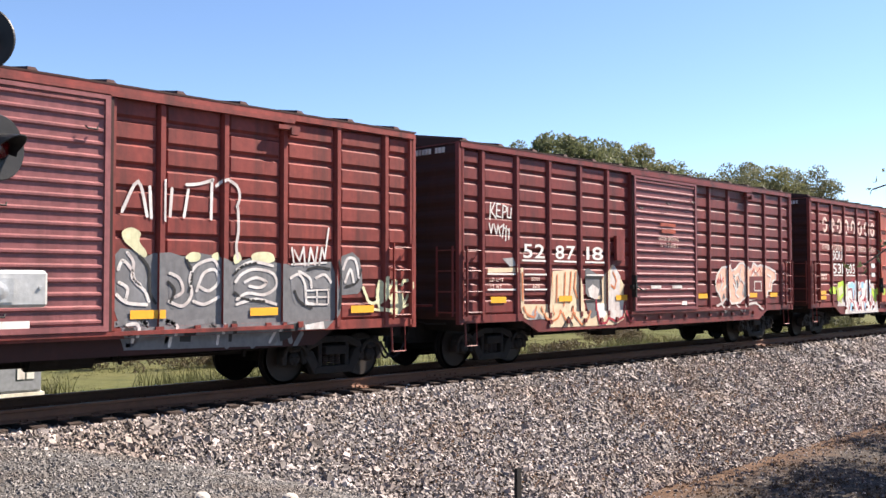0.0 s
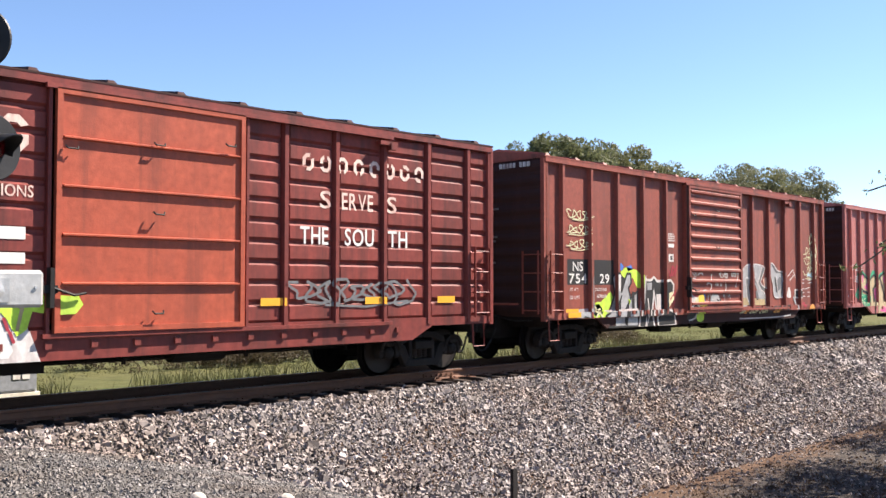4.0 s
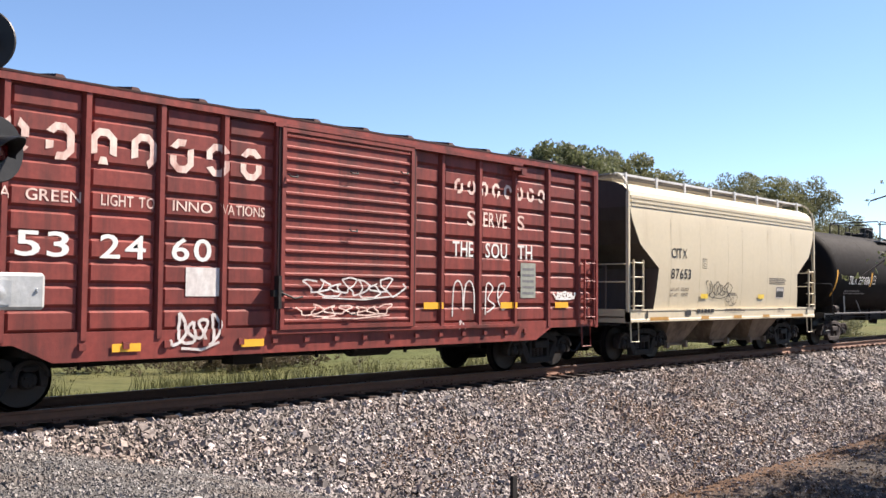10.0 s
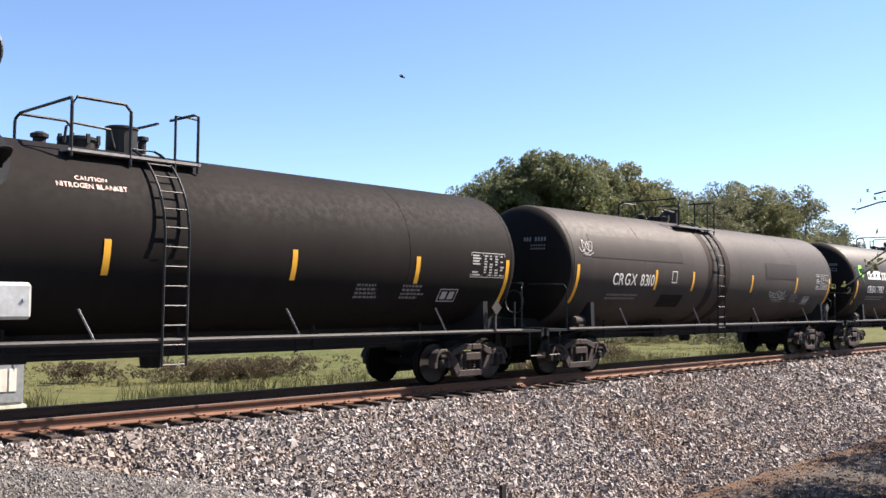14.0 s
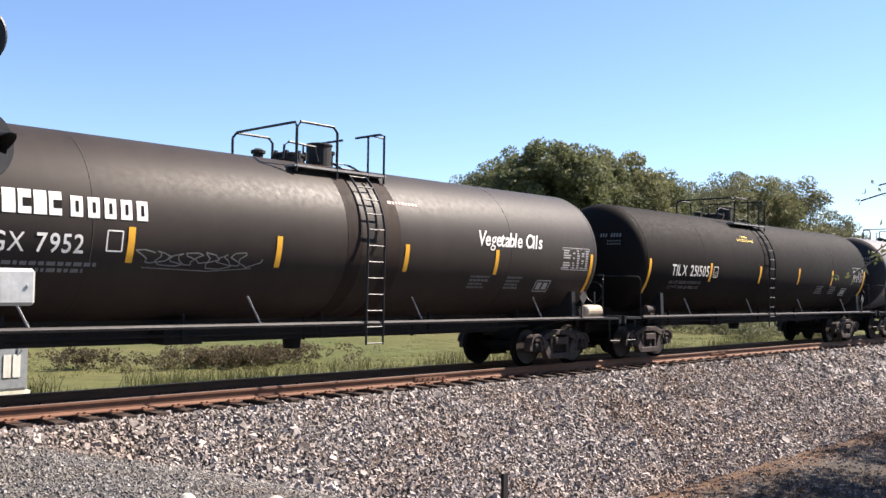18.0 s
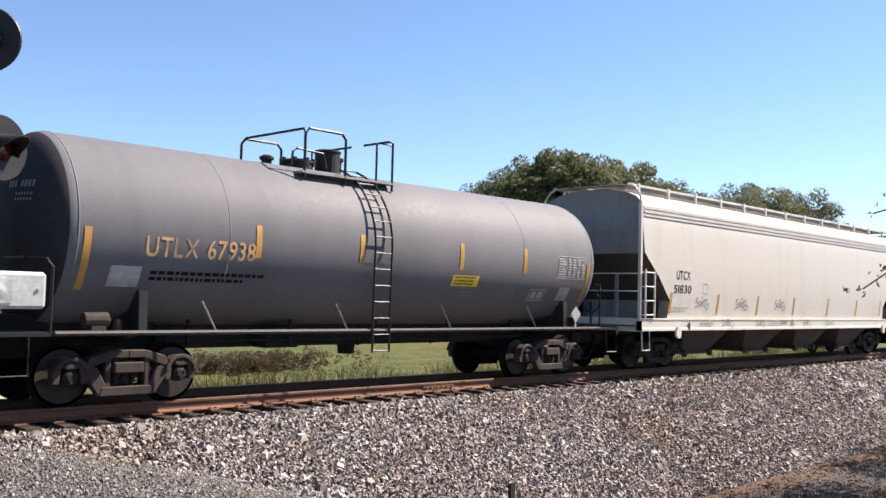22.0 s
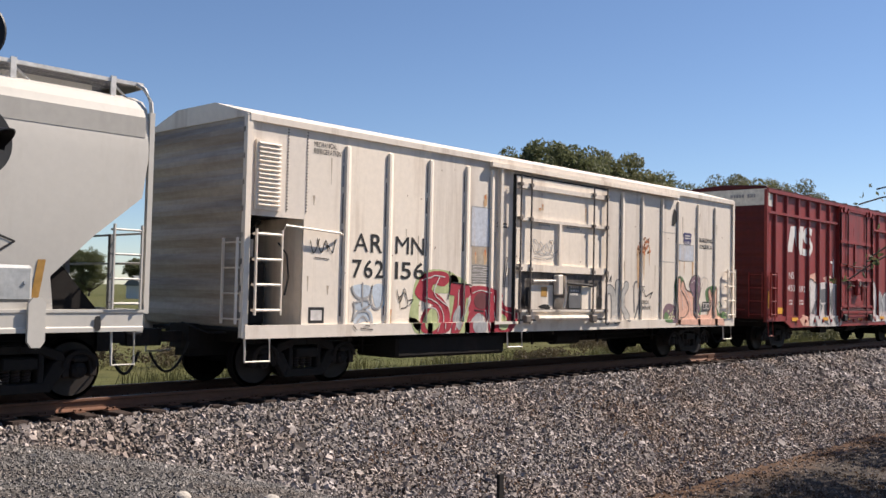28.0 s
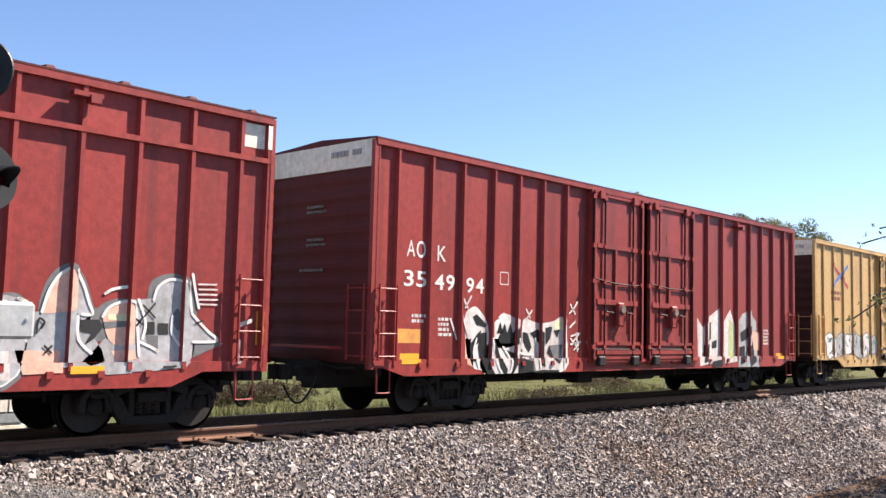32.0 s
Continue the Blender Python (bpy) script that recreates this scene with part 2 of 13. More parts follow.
PALEBLUE_DIM = mat("paint_slate_blue", (0.12, 0.126, 0.204), 0.65)
BAND = mat("dull_grey_band", (0.2389, 0.2218, 0.198), 0.6, dirt=(0.1822, 0.165, 0.1478))
SHIELD_BLUE = mat("faded_dark_blue", (0.055, 0.052, 0.135), 0.5)
SHIELD = mat("faded_blue_grey_plate", (0.504, 0.528, 0.576), 0.5, dirt=(0.54, 0.396, 0.264))
PIPE = mat("weathered_grey_pipe", (0.055, 0.05, 0.0475), 0.5, dirt=(0.025, 0.0225, 0.02))
KHAKI = mat("paint_khaki", (0.432, 0.336, 0.18), 0.65)
SKYBLUE = mat("paint_pale_blue", (0.336, 0.6, 0.744), 0.6)
BLUE = mat("paint_blue", (0.06, 0.168, 0.504), 0.6)
CRIMSON = mat("paint_crimson", (0.36, 0.036, 0.054), 0.6, dirt=(0.24, 0.036, 0.048))
DULLGREEN = mat("paint_dull_green", (0.115, 0.20, 0.085), 0.65)
MAUVE = mat("paint_greyed_mauve", (0.215, 0.135, 0.165), 0.65)
LETTERGREY = mat("paint_letter_grey", (0.44, 0.42, 0.39), 0.65)
DARKLINE = mat("paint_dark_line", (0.10, 0.085, 0.075), 0.65)
RUST_SPOT = mat("bubbled_rust", (0.21, 0.095, 0.045), 0.85, dirt=(0.11, 0.05, 0.028), dirt_scale=12.0, streak=(1, 1, 1))
RUST_RUN = mat("thin_rust_run", (0.60, 0.44, 0.29), 0.7, dirt=(0.50, 0.27, 0.12), dirt_low=0.42, dirt_high=0.7, dirt_scale=3.0)
# Dark tone holds the shade of the door recess, with greasy mottling.
RECESS_SHADE = mat("greasy_door_panel", (0.15, 0.13, 0.115), 0.6, dirt=(0.035, 0.03, 0.027), dirt_low=0.42, dirt_high=0.62, dirt_scale=3.0, streak=(1, 1, 1))
PALELIME = mat("paint_dull_lime", (0.432, 0.48, 0.24), 0.65)
SILVER = mat("paint_silver", (0.40, 0.40, 0.405), 0.5, metal=0.1, dirt=(0.21, 0.20, 0.185), dirt_low=0.44, dirt_high=0.72, dirt_scale=3.5, streak=(1, 1, 0.6))
PEWTER = mat("paint_pewter", (0.185, 0.185, 0.19), 0.55, dirt=(0.095, 0.093, 0.095), dirt_low=0.4, dirt_high=0.75, dirt_scale=3.0)
MIDGREY = mat("paint_mid_grey", (0.1465, 0.1465, 0.1505), 0.6)
PALETAG = mat("paint_pale_yellow", (0.6192, 0.5988, 0.372), 0.65)
RUSTRAIL = mat("rusty_rail", (0.1214, 0.0578, 0.03536), 0.75, dirt=(0.1714, 0.0884, 0.0544), dirt_scale=6.0, streak=(0.1, 1, 1))
RAILTOP = mat("polished_rail_head", (0.10, 0.085, 0.075), 0.5, metal=0.3, var=0.1, bump=0)
TIE = mat("creosoted_timber", (0.03944, 0.02584, 0.0204), 0.85, dirt=(0.0816, 0.051, 0.03536), dirt_scale=3.0, streak=(1, 0.2, 1), bump=0.5, bump_scale=60)
POSTIRON = mat("dark_iron_post", (0.018, 0.015, 0.014), 0.8)
ALUMINIUM = mat("cast_aluminium", (0.4642, 0.4642, 0.4488), 0.42, metal=0.35, dirt=(0.3256, 0.3179, 0.3025))
CABINET = mat("cabinet_grey", (0.2475, 0.264, 0.2888), 0.45)
BARK = mat("bark", (0.075, 0.058, 0.045), 0.9, bump=0.6, bump_scale=12)
SIDING = mat("house_siding", (0.55, 0.54, 0.5), 0.7)
ROOFING = mat("house_roofing", (0.13, 0.14, 0.14), 0.8)


def glow(name, col, strength):
    m, n, l, bsdf = nodes_of(name)
    bsdf.inputs["Base Color"].default_value = (*col, 1)
    bsdf.inputs["Emission Color"].default_value = (*col, 1)
    bsdf.inputs["Emission Strength"].default_value = strength
    bsdf.inputs["Roughness"].default_value = 0.2
    return m


RED_LENS = glow("red_signal_lens", (0.05, 0.002, 0.003), 0.02)
RED_LED = glow("red_signal_lamp", (1.0, 0.02, 0.03), 1.6)


def leaf_mat(name, dark, light):
    m, n, l, bsdf = nodes_of(name)
    g = n.new("ShaderNodeNewGeometry")
    big = noise_node(n, l, 0.55, detail=3.0)
    a = ramp_node(n, l, g.outputs["Random Per Island"], [(0.0, dark), (1.0, light)])
    b = ramp_node(n, l, big.outputs[0], [(0.35, tuple(c * 0.7 for c in dark)), (0.7, tuple(c * 1.15 for c in light))])
    l.new(mix_node(n, l, 0.45, a.outputs[0], b.outputs[0]), bsdf.inputs["Base Color"])
    bsdf.inputs["Roughness"].default_value = 0.55
    bsdf.inputs["Specular IOR Level"].default_value = 0.25
    thin, both, out = n.new("ShaderNodeBsdfTranslucent"), n.new("ShaderNodeMixShader"), n["Material Output"]
    l.new(bsdf.inputs["Base Color"].links[0].from_socket, thin.inputs[0])
    both.inputs[0].default_value = 0.42
    l.new(bsdf.outputs[0], both.inputs[1])
    l.new(thin.outputs[0], both.inputs[2])
    l.new(both.outputs[0], out.inputs["Surface"])
    return m


LEAF = leaf_mat("leaves_deep_green", (0.06926, 0.0835, 0.03606), (0.1785, 0.1883, 0.09036))
LEAF_B = leaf_mat("leaves_warm_green", (0.08576, 0.09346, 0.03884), (0.2046, 0.1992, 0.09732))
LEAF_C = leaf_mat("leaves_grey_green", (0.0804, 0.08657, 0.04895), (0.1691, 0.1685, 0.09214))
BLADE = leaf_mat("grass_blades", (0.05781, 0.05868, 0.02214), (0.102, 0.09804, 0.04436))
WEED = leaf_mat("weeds_dry", (0.04884, 0.03774, 0.02087), (0.1236, 0.09768, 0.05535))
LITTER = leaf_mat("dry_leaf_litter", (0.0259, 0.01776, 0.01184), (0.1184, 0.0777, 0.0481))
RUSH = leaf_mat("rough_green_stalks", (0.03996, 0.0444, 0.01554), (0.1066, 0.1043, 0.04218))


def stone_mat(name, stops):
    m, n, l, bsdf = nodes_of(name)
    g = n.new("ShaderNodeNewGeometry")
    a = ramp_node(n, l, g.outputs["Random Per Island"], stops)
    f = noise_node(n, l, 25.0, detail=4.0)
    k = ramp_node(n, l, f.outputs[0], [(0.3, (0.75, 0.75, 0.75)), (0.7, (1.2, 1.2, 1.2))])
    patch = noise_node(n, l, 0.6, detail=3.0)
    pk = ramp_node(n, l, patch.outputs[0], [(0.45, (1, 1, 1)), (0.75, (0.92, 0.78, 0.66))])
    c = mix_node(n, l, 1.0, a.outputs[0], k.outputs[0], "MULTIPLY")
    l.new(mix_node(n, l, 1.0, c, pk.outputs[0], "MULTIPLY"), bsdf.inputs["Base Color"])
    bsdf.inputs["Roughness"].default_value = 0.85
    return m


STONE = stone_mat("ballast_stone", [(0.0, (0.088, 0.076, 0.070)), (0.3, (0.160, 0.139, 0.128)), (0.7, (0.256, 0.224, 0.208)), (0.92, (0.350, 0.309, 0.289)), (1.0, (0.480, 0.430, 0.408))])
CHIP = stone_mat("grey_chippings", [(0.0, (0.07189, 0.0661, 0.06162)), (0.5, (0.1343, 0.1237, 0.1159)), (0.9, (0.1912, 0.179, 0.1679)), (1.0, (0.306, 0.284, 0.2626))])
ROCK = mat("pale_rock", (0.3703, 0.3394, 0.2962), 0.9, dirt=(0.3703, 0.3332, 0.2839), bump=0.5)


def ground_mat():
    m, n, l, bsdf = nodes_of("ground_soil_and_grass")
    geo = n.new("ShaderNodeNewGeometry")
    sep = n.new("ShaderNodeSeparateXYZ")
    l.new(geo.outputs["Position"], sep.inputs[0])
    coarse, fine, tiny = noise_node(n, l, 0.08, detail=5.0), noise_node(n, l, 1.7, detail=8.0), noise_node(n, l, 30.0, detail=4.0)
    grass = ramp_node(n, l, fine.outputs[0], [(0.3, (0.050, 0.052, 0.020)), (0.5, (0.080, 0.079, 0.030)), (0.72, (0.110, 0.102, 0.045))])
    tone = ramp_node(n, l, coarse.outputs[0], [(0.35, (0.8, 0.95, 0.75)), (0.65, (1.1, 1.05, 1.0))])
    grass = mix_node(n, l, 1.0, grass.outputs[0], tone.outputs[0], "MULTIPLY")
    dirt = ramp_node(n, l, fine.outputs[0], [(0.3, (0.0612, 0.036, 0.02376)), (0.55, (0.108, 0.06624, 0.0432)), (0.8, (0.144, 0.0972, 0.06696))])
    speck = ramp_node(n, l, tiny.outputs[0], [(0.42, (0.7, 0.68, 0.66)), (0.62, (1.15, 1.15, 1.15))])
    dirt = mix_node(n, l, 1.0, dirt.outputs[0], speck.outputs[0], "MULTIPLY")
    duff = ramp_node(n, l, tiny.outputs[0], [(0.35, (0.030, 0.025, 0.022)), (0.55, (0.062, 0.052, 0.045)), (0.72, (0.105, 0.092, 0.082))])
    edge = n.new("ShaderNodeMath")
    edge.operation, edge.inputs[1].default_value = "MULTIPLY_ADD", 1.6
    l.new(fine.outputs[0], edge.inputs[0])
    l.new(sep.outputs[1], edge.inputs[2])
    toe = n.new("ShaderNodeMapRange")
    toe.inputs[1].default_value, toe.inputs[2].default_value = 8.9, 9.6
    l.new(edge.outputs[0], toe.inputs[0])
    dirt = mix_node(n, l, toe.outputs[0], duff.outputs[0], dirt)
    chips = ramp_node(n, l, tiny.outputs[0], [(0.35, (0.056, 0.053, 0.049)), (0.6, (0.107, 0.101, 0.094)), (0.75, (0.152, 0.143, 0.133))])
    wob = n.new("ShaderNodeMath")
    wob.operation, wob.inputs[1].default_value = "MULTIPLY_ADD", 6.0
    l.new(fine.outputs[0], wob.inputs[0])
    l.new(sep.outputs[0], wob.inputs[2])
    left = n.new("ShaderNodeMapRange")
    left.inputs[1].default_value, left.inputs[2].default_value, left.inputs[3].default_value, left.inputs[4].default_value = 12.3, 14.2, 1.0, 0.0
    l.new(wob.outputs[0], left.inputs[0])
    near = mix_node(n, l, left.outputs[0], dirt, chips.outputs[0])
    far = n.new("ShaderNodeMapRange")
    far.inputs[1].default_value, far.inputs[2].default_value = 15.6, 17.4
    l.new(sep.outputs[1], far.inputs[0])
    l.new(mix_node(n, l, far.outputs[0], near, grass), bsdf.inputs["Base Color"])
    bsdf.inputs["Roughness"].default_value = 0.95
    bsdf.inputs["Specular IOR Level"].default_value = 0.15
    b = n.new("ShaderNodeBump")
    b.inputs["Strength"].default_value, b.inputs["Distance"].default_value = 0.6, 0.03
    l.new(tiny.outputs[0], b.inputs["Height"])
    l.new(b.outputs[0], bsdf.inputs["Normal"])
    return m


GROUND = ground_mat()

# ---------------------------------------------------------------- small tools


def mesh_of(name, bm, materials):
    me = bpy.data.meshes.new(name)
    bm.normal_update()
    bm.to_mesh(me)
    bm.free()
    for m in materials if isinstance(materials, (list, tuple)) else [materials]:
        me.materials.append(m)
    return me


def part(name, bm, material, parent, label="", smooth=False):
    me = mesh_of(name, bm, material)
    if smooth:
        me.shade_smooth()
    ob = new(name, me)
    ob.parent = parent
    return tagged(ob, label)


def again(ob, parent, m=None):
    """The same mesh once more, under another parent or at another place."""
    o = new(ob.name.split(".")[0], ob.data)
    o.parent = parent
    if m is not None:
        o.matrix_basis = m
    if "label" in ob:
        o["label"] = ob["label"]
    return o


def bx(bm, x0, x1, y0, y1, z0, z1, mi=0):
    v = [bm.verts.new((x, y, z)) for x in (x0, x1) for y in (y0, y1) for z in (z0, z1)]
    for f in ((0, 1, 3, 2), (4, 6, 7, 5), (0, 4, 5, 1), (2, 3, 7, 6), (0, 2, 6, 4), (1, 5, 7, 3)):
        bm.faces.new([v[i] for i in f]).material_index = mi
    return v


def one_box(*a):
    bm = bmesh.new()
    bx(bm, *a)
    return bm


def soft_box(x0, x1, y0, y1, z0, z1, r=0.012):
    bm = one_box(x0, x1, y0, y1, z0, z1)
    bmesh.ops.bevel(bm, geom=bm.edges[:], offset=r, segments=1, affect="EDGES")
    bmesh.ops.recalc_face_normals(bm, faces=bm.faces[:])
    return bm


def prism(bm, outline, axis, a, b, mi=0):
    """An outline of (u, v) pushed along an axis from a to b. axis y: u = x, v = z; axis x: u = y, v = z; axis z: u = x, v = y."""
    def put(u, v, w):
        return (u, w, v) if axis == "y" else (w, u, v) if axis == "x" else (u, v, w)
    lo = [bm.verts.new(put(u, v, a)) for u, v in outline]
    hi = [bm.verts.new(put(u, v, b)) for u, v in outline]
    n = len(outline)
    fs = [bm.faces.new(lo), bm.faces.new(hi[::-1])] + [bm.faces.new((lo[i], hi[i], hi[(i + 1) % n], lo[(i + 1) % n])) for i in range(n)]
    for f in fs:
        f.material_index = mi
    bmesh.ops.recalc_face_normals(bm, faces=fs)


def tube(bm, pts, r, seg=6, closed=False, mi=0):
    """A round bar along points, with capped ends."""
    pts = [Vector(p) for p in pts]
    rings, n = [], len(pts)
    for i, p in enumerate(pts):
        a = pts[i - 1] if i or closed else p
        b = pts[(i + 1) % n] if i < n - 1 or closed else p
        d = (b - a).normalized()
        up = Vector((0, 0, 1)) if abs(d.z) < 0.9 else Vector((1, 0, 0))
        u = d.cross(up).normalized()
        w = u.cross(d)
        rings.append([bm.verts.new(p + r * (math.cos(k * math.tau / seg) * u + math.sin(k * math.tau / seg) * w)) for k in range(seg)])
    for i in range(n if closed else n - 1):
        a, b = rings[i], rings[(i + 1) % n]
        for k in range(seg):
            bm.faces.new((a[k], b[k], b[(k + 1) % seg], a[(k + 1) % seg])).material_index = mi
    if not closed:
        bm.faces.new(rings[0]).material_index = mi
        bm.faces.new(rings[-1][::-1]).material_index = mi


def one_tube(pts, r, seg=6):
    bm = bmesh.new()
    tube(bm, pts, r, seg)
    return bm


def lathe(bm, profile, seg, axis="y", mi=0):
    """A profile of (along, radius) turned about an axis."""
    rings = []
    for a, r in profile:
        ring = []
        for k in range(seg):
            c, s = math.cos(k * math.tau / seg) * r, math.sin(k * math.tau / seg) * r
            ring.append(bm.verts.new((c, a, s) if axis == "y" else (a, c, s) if axis == "x" else (c, s, a)))
        rings.append(ring)
    fs = []
    for p, q in zip(rings, rings[1:]):
        for k in range(seg):
            fs.append(bm.faces.new((p[k], p[(k + 1) % seg], q[(k + 1) % seg], q[k])))
    fs += [bm.faces.new(rings[0]), bm.faces.new(rings[-1])]
    for f in fs:
        f.material_index = mi
    bmesh.ops.recalc_face_normals(bm, faces=fs)


def thing(name, label, category, group="", at=(0, 0, 0), kind=""):
    ob = new(name)
    ob.empty_display_size = 0.5
    ob.matrix_basis = pose(*at)
    return tagged(ob, label, category, group, kind)


# letters: outlines of the built-in font, one character each
LETTERS = {}


def cut_letters(chars, store, heavy=0.0, slant=0.0):
    obs = []
    for c in chars:
        cu = bpy.data.curves.new("letter", "FONT")
        cu.body, cu.resolution_u, cu.offset, cu.shear = c, 3, heavy, slant
        obs.append((c, new("letter", cu)))
    bpy.context.view_layer.update()
    dg = bpy.context.evaluated_depsgraph_get()
    for c, ob in obs:
        me = bpy.data.meshes.new_from_object(ob.evaluated_get(dg))
        xs = [v.co.x for v in me.vertices] or [0, 0.3]
        lo = min(xs)
        store[c] = ([(v.co.x - lo, v.co.y) for v in me.vertices], [tuple(p.vertices) for p in me.polygons], max(xs) - lo)
        bpy.data.meshes.remove(me)
        cu = ob.data
        bpy.data.objects.remove(ob)
        bpy.data.curves.remove(cu)


SLANTED = {}
cut_letters("BCDEFGHILOPRSTU0123456789abeglist.", LETTERS, 0.012)
cut_letters("AKMNVWX", LETTERS, 0.0)
cut_letters("VetablOis", SLANTED, 0.016, 0.3)
cut_letters("g", SLANTED, 0.0, 0.3)
CAP = max(v for u, v in LETTERS["H"][0])


def text_shapes(s, x, z, h, w=None, gap=0.16, cut=LETTERS):
    """Flat outlines of a word: a list of (points, faces), lower left at (x, z), cap height h, and width w if given."""
    shapes, u = [], 0.0
    for c in s:
        if c == " ":
            u += 0.55 * CAP
            continue
        pts, faces, width = cut[c]
        shapes.append(([(u + a, b) for a, b in pts], faces))
        u += width + gap * CAP - ((0.28 if c in "VO" else 0.06) * CAP if cut is SLANTED else 0.0)
    k = h / CAP
    kx = w / (u - gap * CAP) if w else k
    return [([(x + a * kx, z + b * k) for a, b in pts], faces) for pts, faces in shapes]
# ---------------------------------------------------------------- running gear
WHEELSETS = []       # every wheelset, keyed in motions()
CARS = []            # (car, where its leading end stands at the start)
WR = 0.457


def wheel_profile(side):
    s = side
    return [(s * 0.66, 0.10), (s * 0.68, 0.14), (s * 0.70, 0.36), (s * 0.672, 0.40), (s * 0.672, WR + 0.025), (s * 0.70, WR + 0.022), (s * 0.715, WR),
            (s * 0.80, WR - 0.006), (s * 0.80, 0.395), (s * 0.765, 0.37), (s * 0.745, 0.17), (s * 0.79, 0.13), (s * 0.79, 0.09)]


def wheelset_mesh():
    bm = bmesh.new()
    lathe(bm, [(-1.02, 0.06), (-0.80, 0.075), (-0.6, 0.09), (0.6, 0.09), (0.80, 0.075), (1.02, 0.06)], 12)
    for s in (-1, 1):
        lathe(bm, wheel_profile(s), 28)
        ring = [(s * 0.806, WR - 0.012), (s * 0.806, 0.40), (s * 0.795, 0.40), (s * 0.795, WR - 0.012)]
        n0 = len(bm.faces)
        lathe(bm, ring, 28, mi=1)
        for k in range(5):        # cast marks and bolts that show the turning
            a = k * math.tau / 5
            bx(bm, 0.27 * math.cos(a) - 0.02, 0.27 * math.cos(a) + 0.02, *sorted((s * 0.735, s * 0.768)), 0.27 * math.sin(a) - 0.02, 0.27 * math.sin(a) + 0.02)
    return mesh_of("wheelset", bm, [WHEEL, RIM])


def side_frame_mesh(material, s):
    """Cast side frame of a three-piece truck: arched hoods over the bearings, a heavy top chord, sloping members and the spring seat."""
    bm = bmesh.new()

    def slab(outline, y0, y1):
        one = bmesh.new()
        prism(one, outline, "y", *sorted((s * y0, s * y1)))
        bmesh.ops.bevel(one, geom=one.edges[:], offset=0.014, segments=1, affect="EDGES")
        me = mesh_of("piece", one, material)
        bm.from_mesh(me)
        bpy.data.meshes.remove(me)

    for d in (-1, 1):
        cx = 0.89 * d
        arch = [(cx + 0.27 * math.cos(a), 0.50 + 0.25 * math.sin(a)) for a in [math.pi * k / 8 for k in range(9)]]
        inner = [(cx - 0.15, 0.50), (cx - 0.13, 0.60), (cx + 0.13, 0.60), (cx + 0.15, 0.50)]
        hood = arch + [(cx - 0.26, 0.36), (cx - 0.16, 0.36)] + inner + [(cx + 0.16, 0.36), (cx + 0.26, 0.36)]
        slab(hood, 0.92, 1.10)
        slab([(cx + 0.285 * math.cos(a), 0.50 + 0.265 * math.sin(a)) for a in [math.pi * k / 8 for k in range(9)]] +
             [(cx + 0.215 * math.cos(a), 0.50 + 0.20 * math.sin(a)) for a in [math.pi * k / 8 for k in range(8, -1, -1)]], 1.06, 1.15)
        slab([(0.70 * d, 0.56), (0.62 * d, 0.74), (0.30 * d, 0.84), (0.0, 0.84), (0.0, 0.72), (0.26 * d, 0.72), (0.52 * d, 0.62)][::d], 0.93, 1.12)
        slab([(0.70 * d, 0.52), (0.58 * d, 0.62), (0.48 * d, 0.58), (0.34 * d, 0.31), (0.34 * d, 0.17), (0.46 * d, 0.17)][::d], 0.95, 1.11)
        slab([(0.36 * d, 0.28), (0.36 * d, 0.76), (0.27 * d, 0.76), (0.27 * d, 0.28)][::d], 0.93, 1.10)
        slab([(cx - 0.09, 0.58), (cx + 0.09, 0.58), (cx + 0.12, 0.66), (cx - 0.12, 0.66)], 1.02, 1.13)
    slab([(-0.46, 0.16), (0.46, 0.16), (0.42, 0.30), (-0.42, 0.30)], 0.90, 1.12)
    slab([(-0.24, 0.50), (0.24, 0.50), (0.24, 0.66), (-0.24, 0.66)], 0.96, 1.16)
    return mesh_of("side_frame", bm, material)


def spring_mesh():
    bm = bmesh.new()
    tube(bm, [(0.055 * math.cos(a), 0.055 * math.sin(a), 0.31 + 0.20 * a / (4.5 * math.tau)) for a in [i * math.tau / 8 for i in range(37)]], 0.016, 4)
    return mesh_of("spring", bm, CAST_PALE)


def cap_mesh(s):
    bm = bmesh.new()
    if s:
        lathe(bm, [(s * 0.90, 0.13), (s * 1.06, 0.13), (s * 1.10, 0.11), (s * 1.125, 0.05)], 14)
        for k in range(3):
            a = k * math.tau / 3 + 0.5
            bx(bm, 0.07 * math.cos(a) - 0.018, 0.07 * math.cos(a) + 0.018, *sorted((s * 1.10, s * 1.135)), 0.07 * math.sin(a) - 0.018, 0.07 * math.sin(a) + 0.018)
    return mesh_of("bearing_cap", bm, CAST)


def bolster_mesh():
    bm = bmesh.new()
    bx(bm, -0.20, 0.20, -1.04, 1.04, 0.52, 0.67)
    bx(bm, -0.30, 0.30, -0.45, 0.45, 0.55, 0.86)
    for s in (-1, 1):
        bx(bm, 0.46 * s - 0.05, 0.46 * s + 0.05, -0.85, 0.85, 0.30, 0.42)
        for y in (-0.76, 0.70):
            bx(bm, 0.43 * s - 0.05, 0.43 * s + 0.05, y, y + 0.08, 0.26, 0.60)
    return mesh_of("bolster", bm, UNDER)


WHEEL_ME, SPRING_ME, CAP_ME, BOLSTER_ME = wheelset_mesh(), spring_mesh(), {s: cap_mesh(s) for s in (-1, 1)}, bolster_mesh()
FRAME_ME = {(m.name, s): side_frame_mesh(m, s) for m in (CAST, CAST_PALE) for s in (-1, 1)}


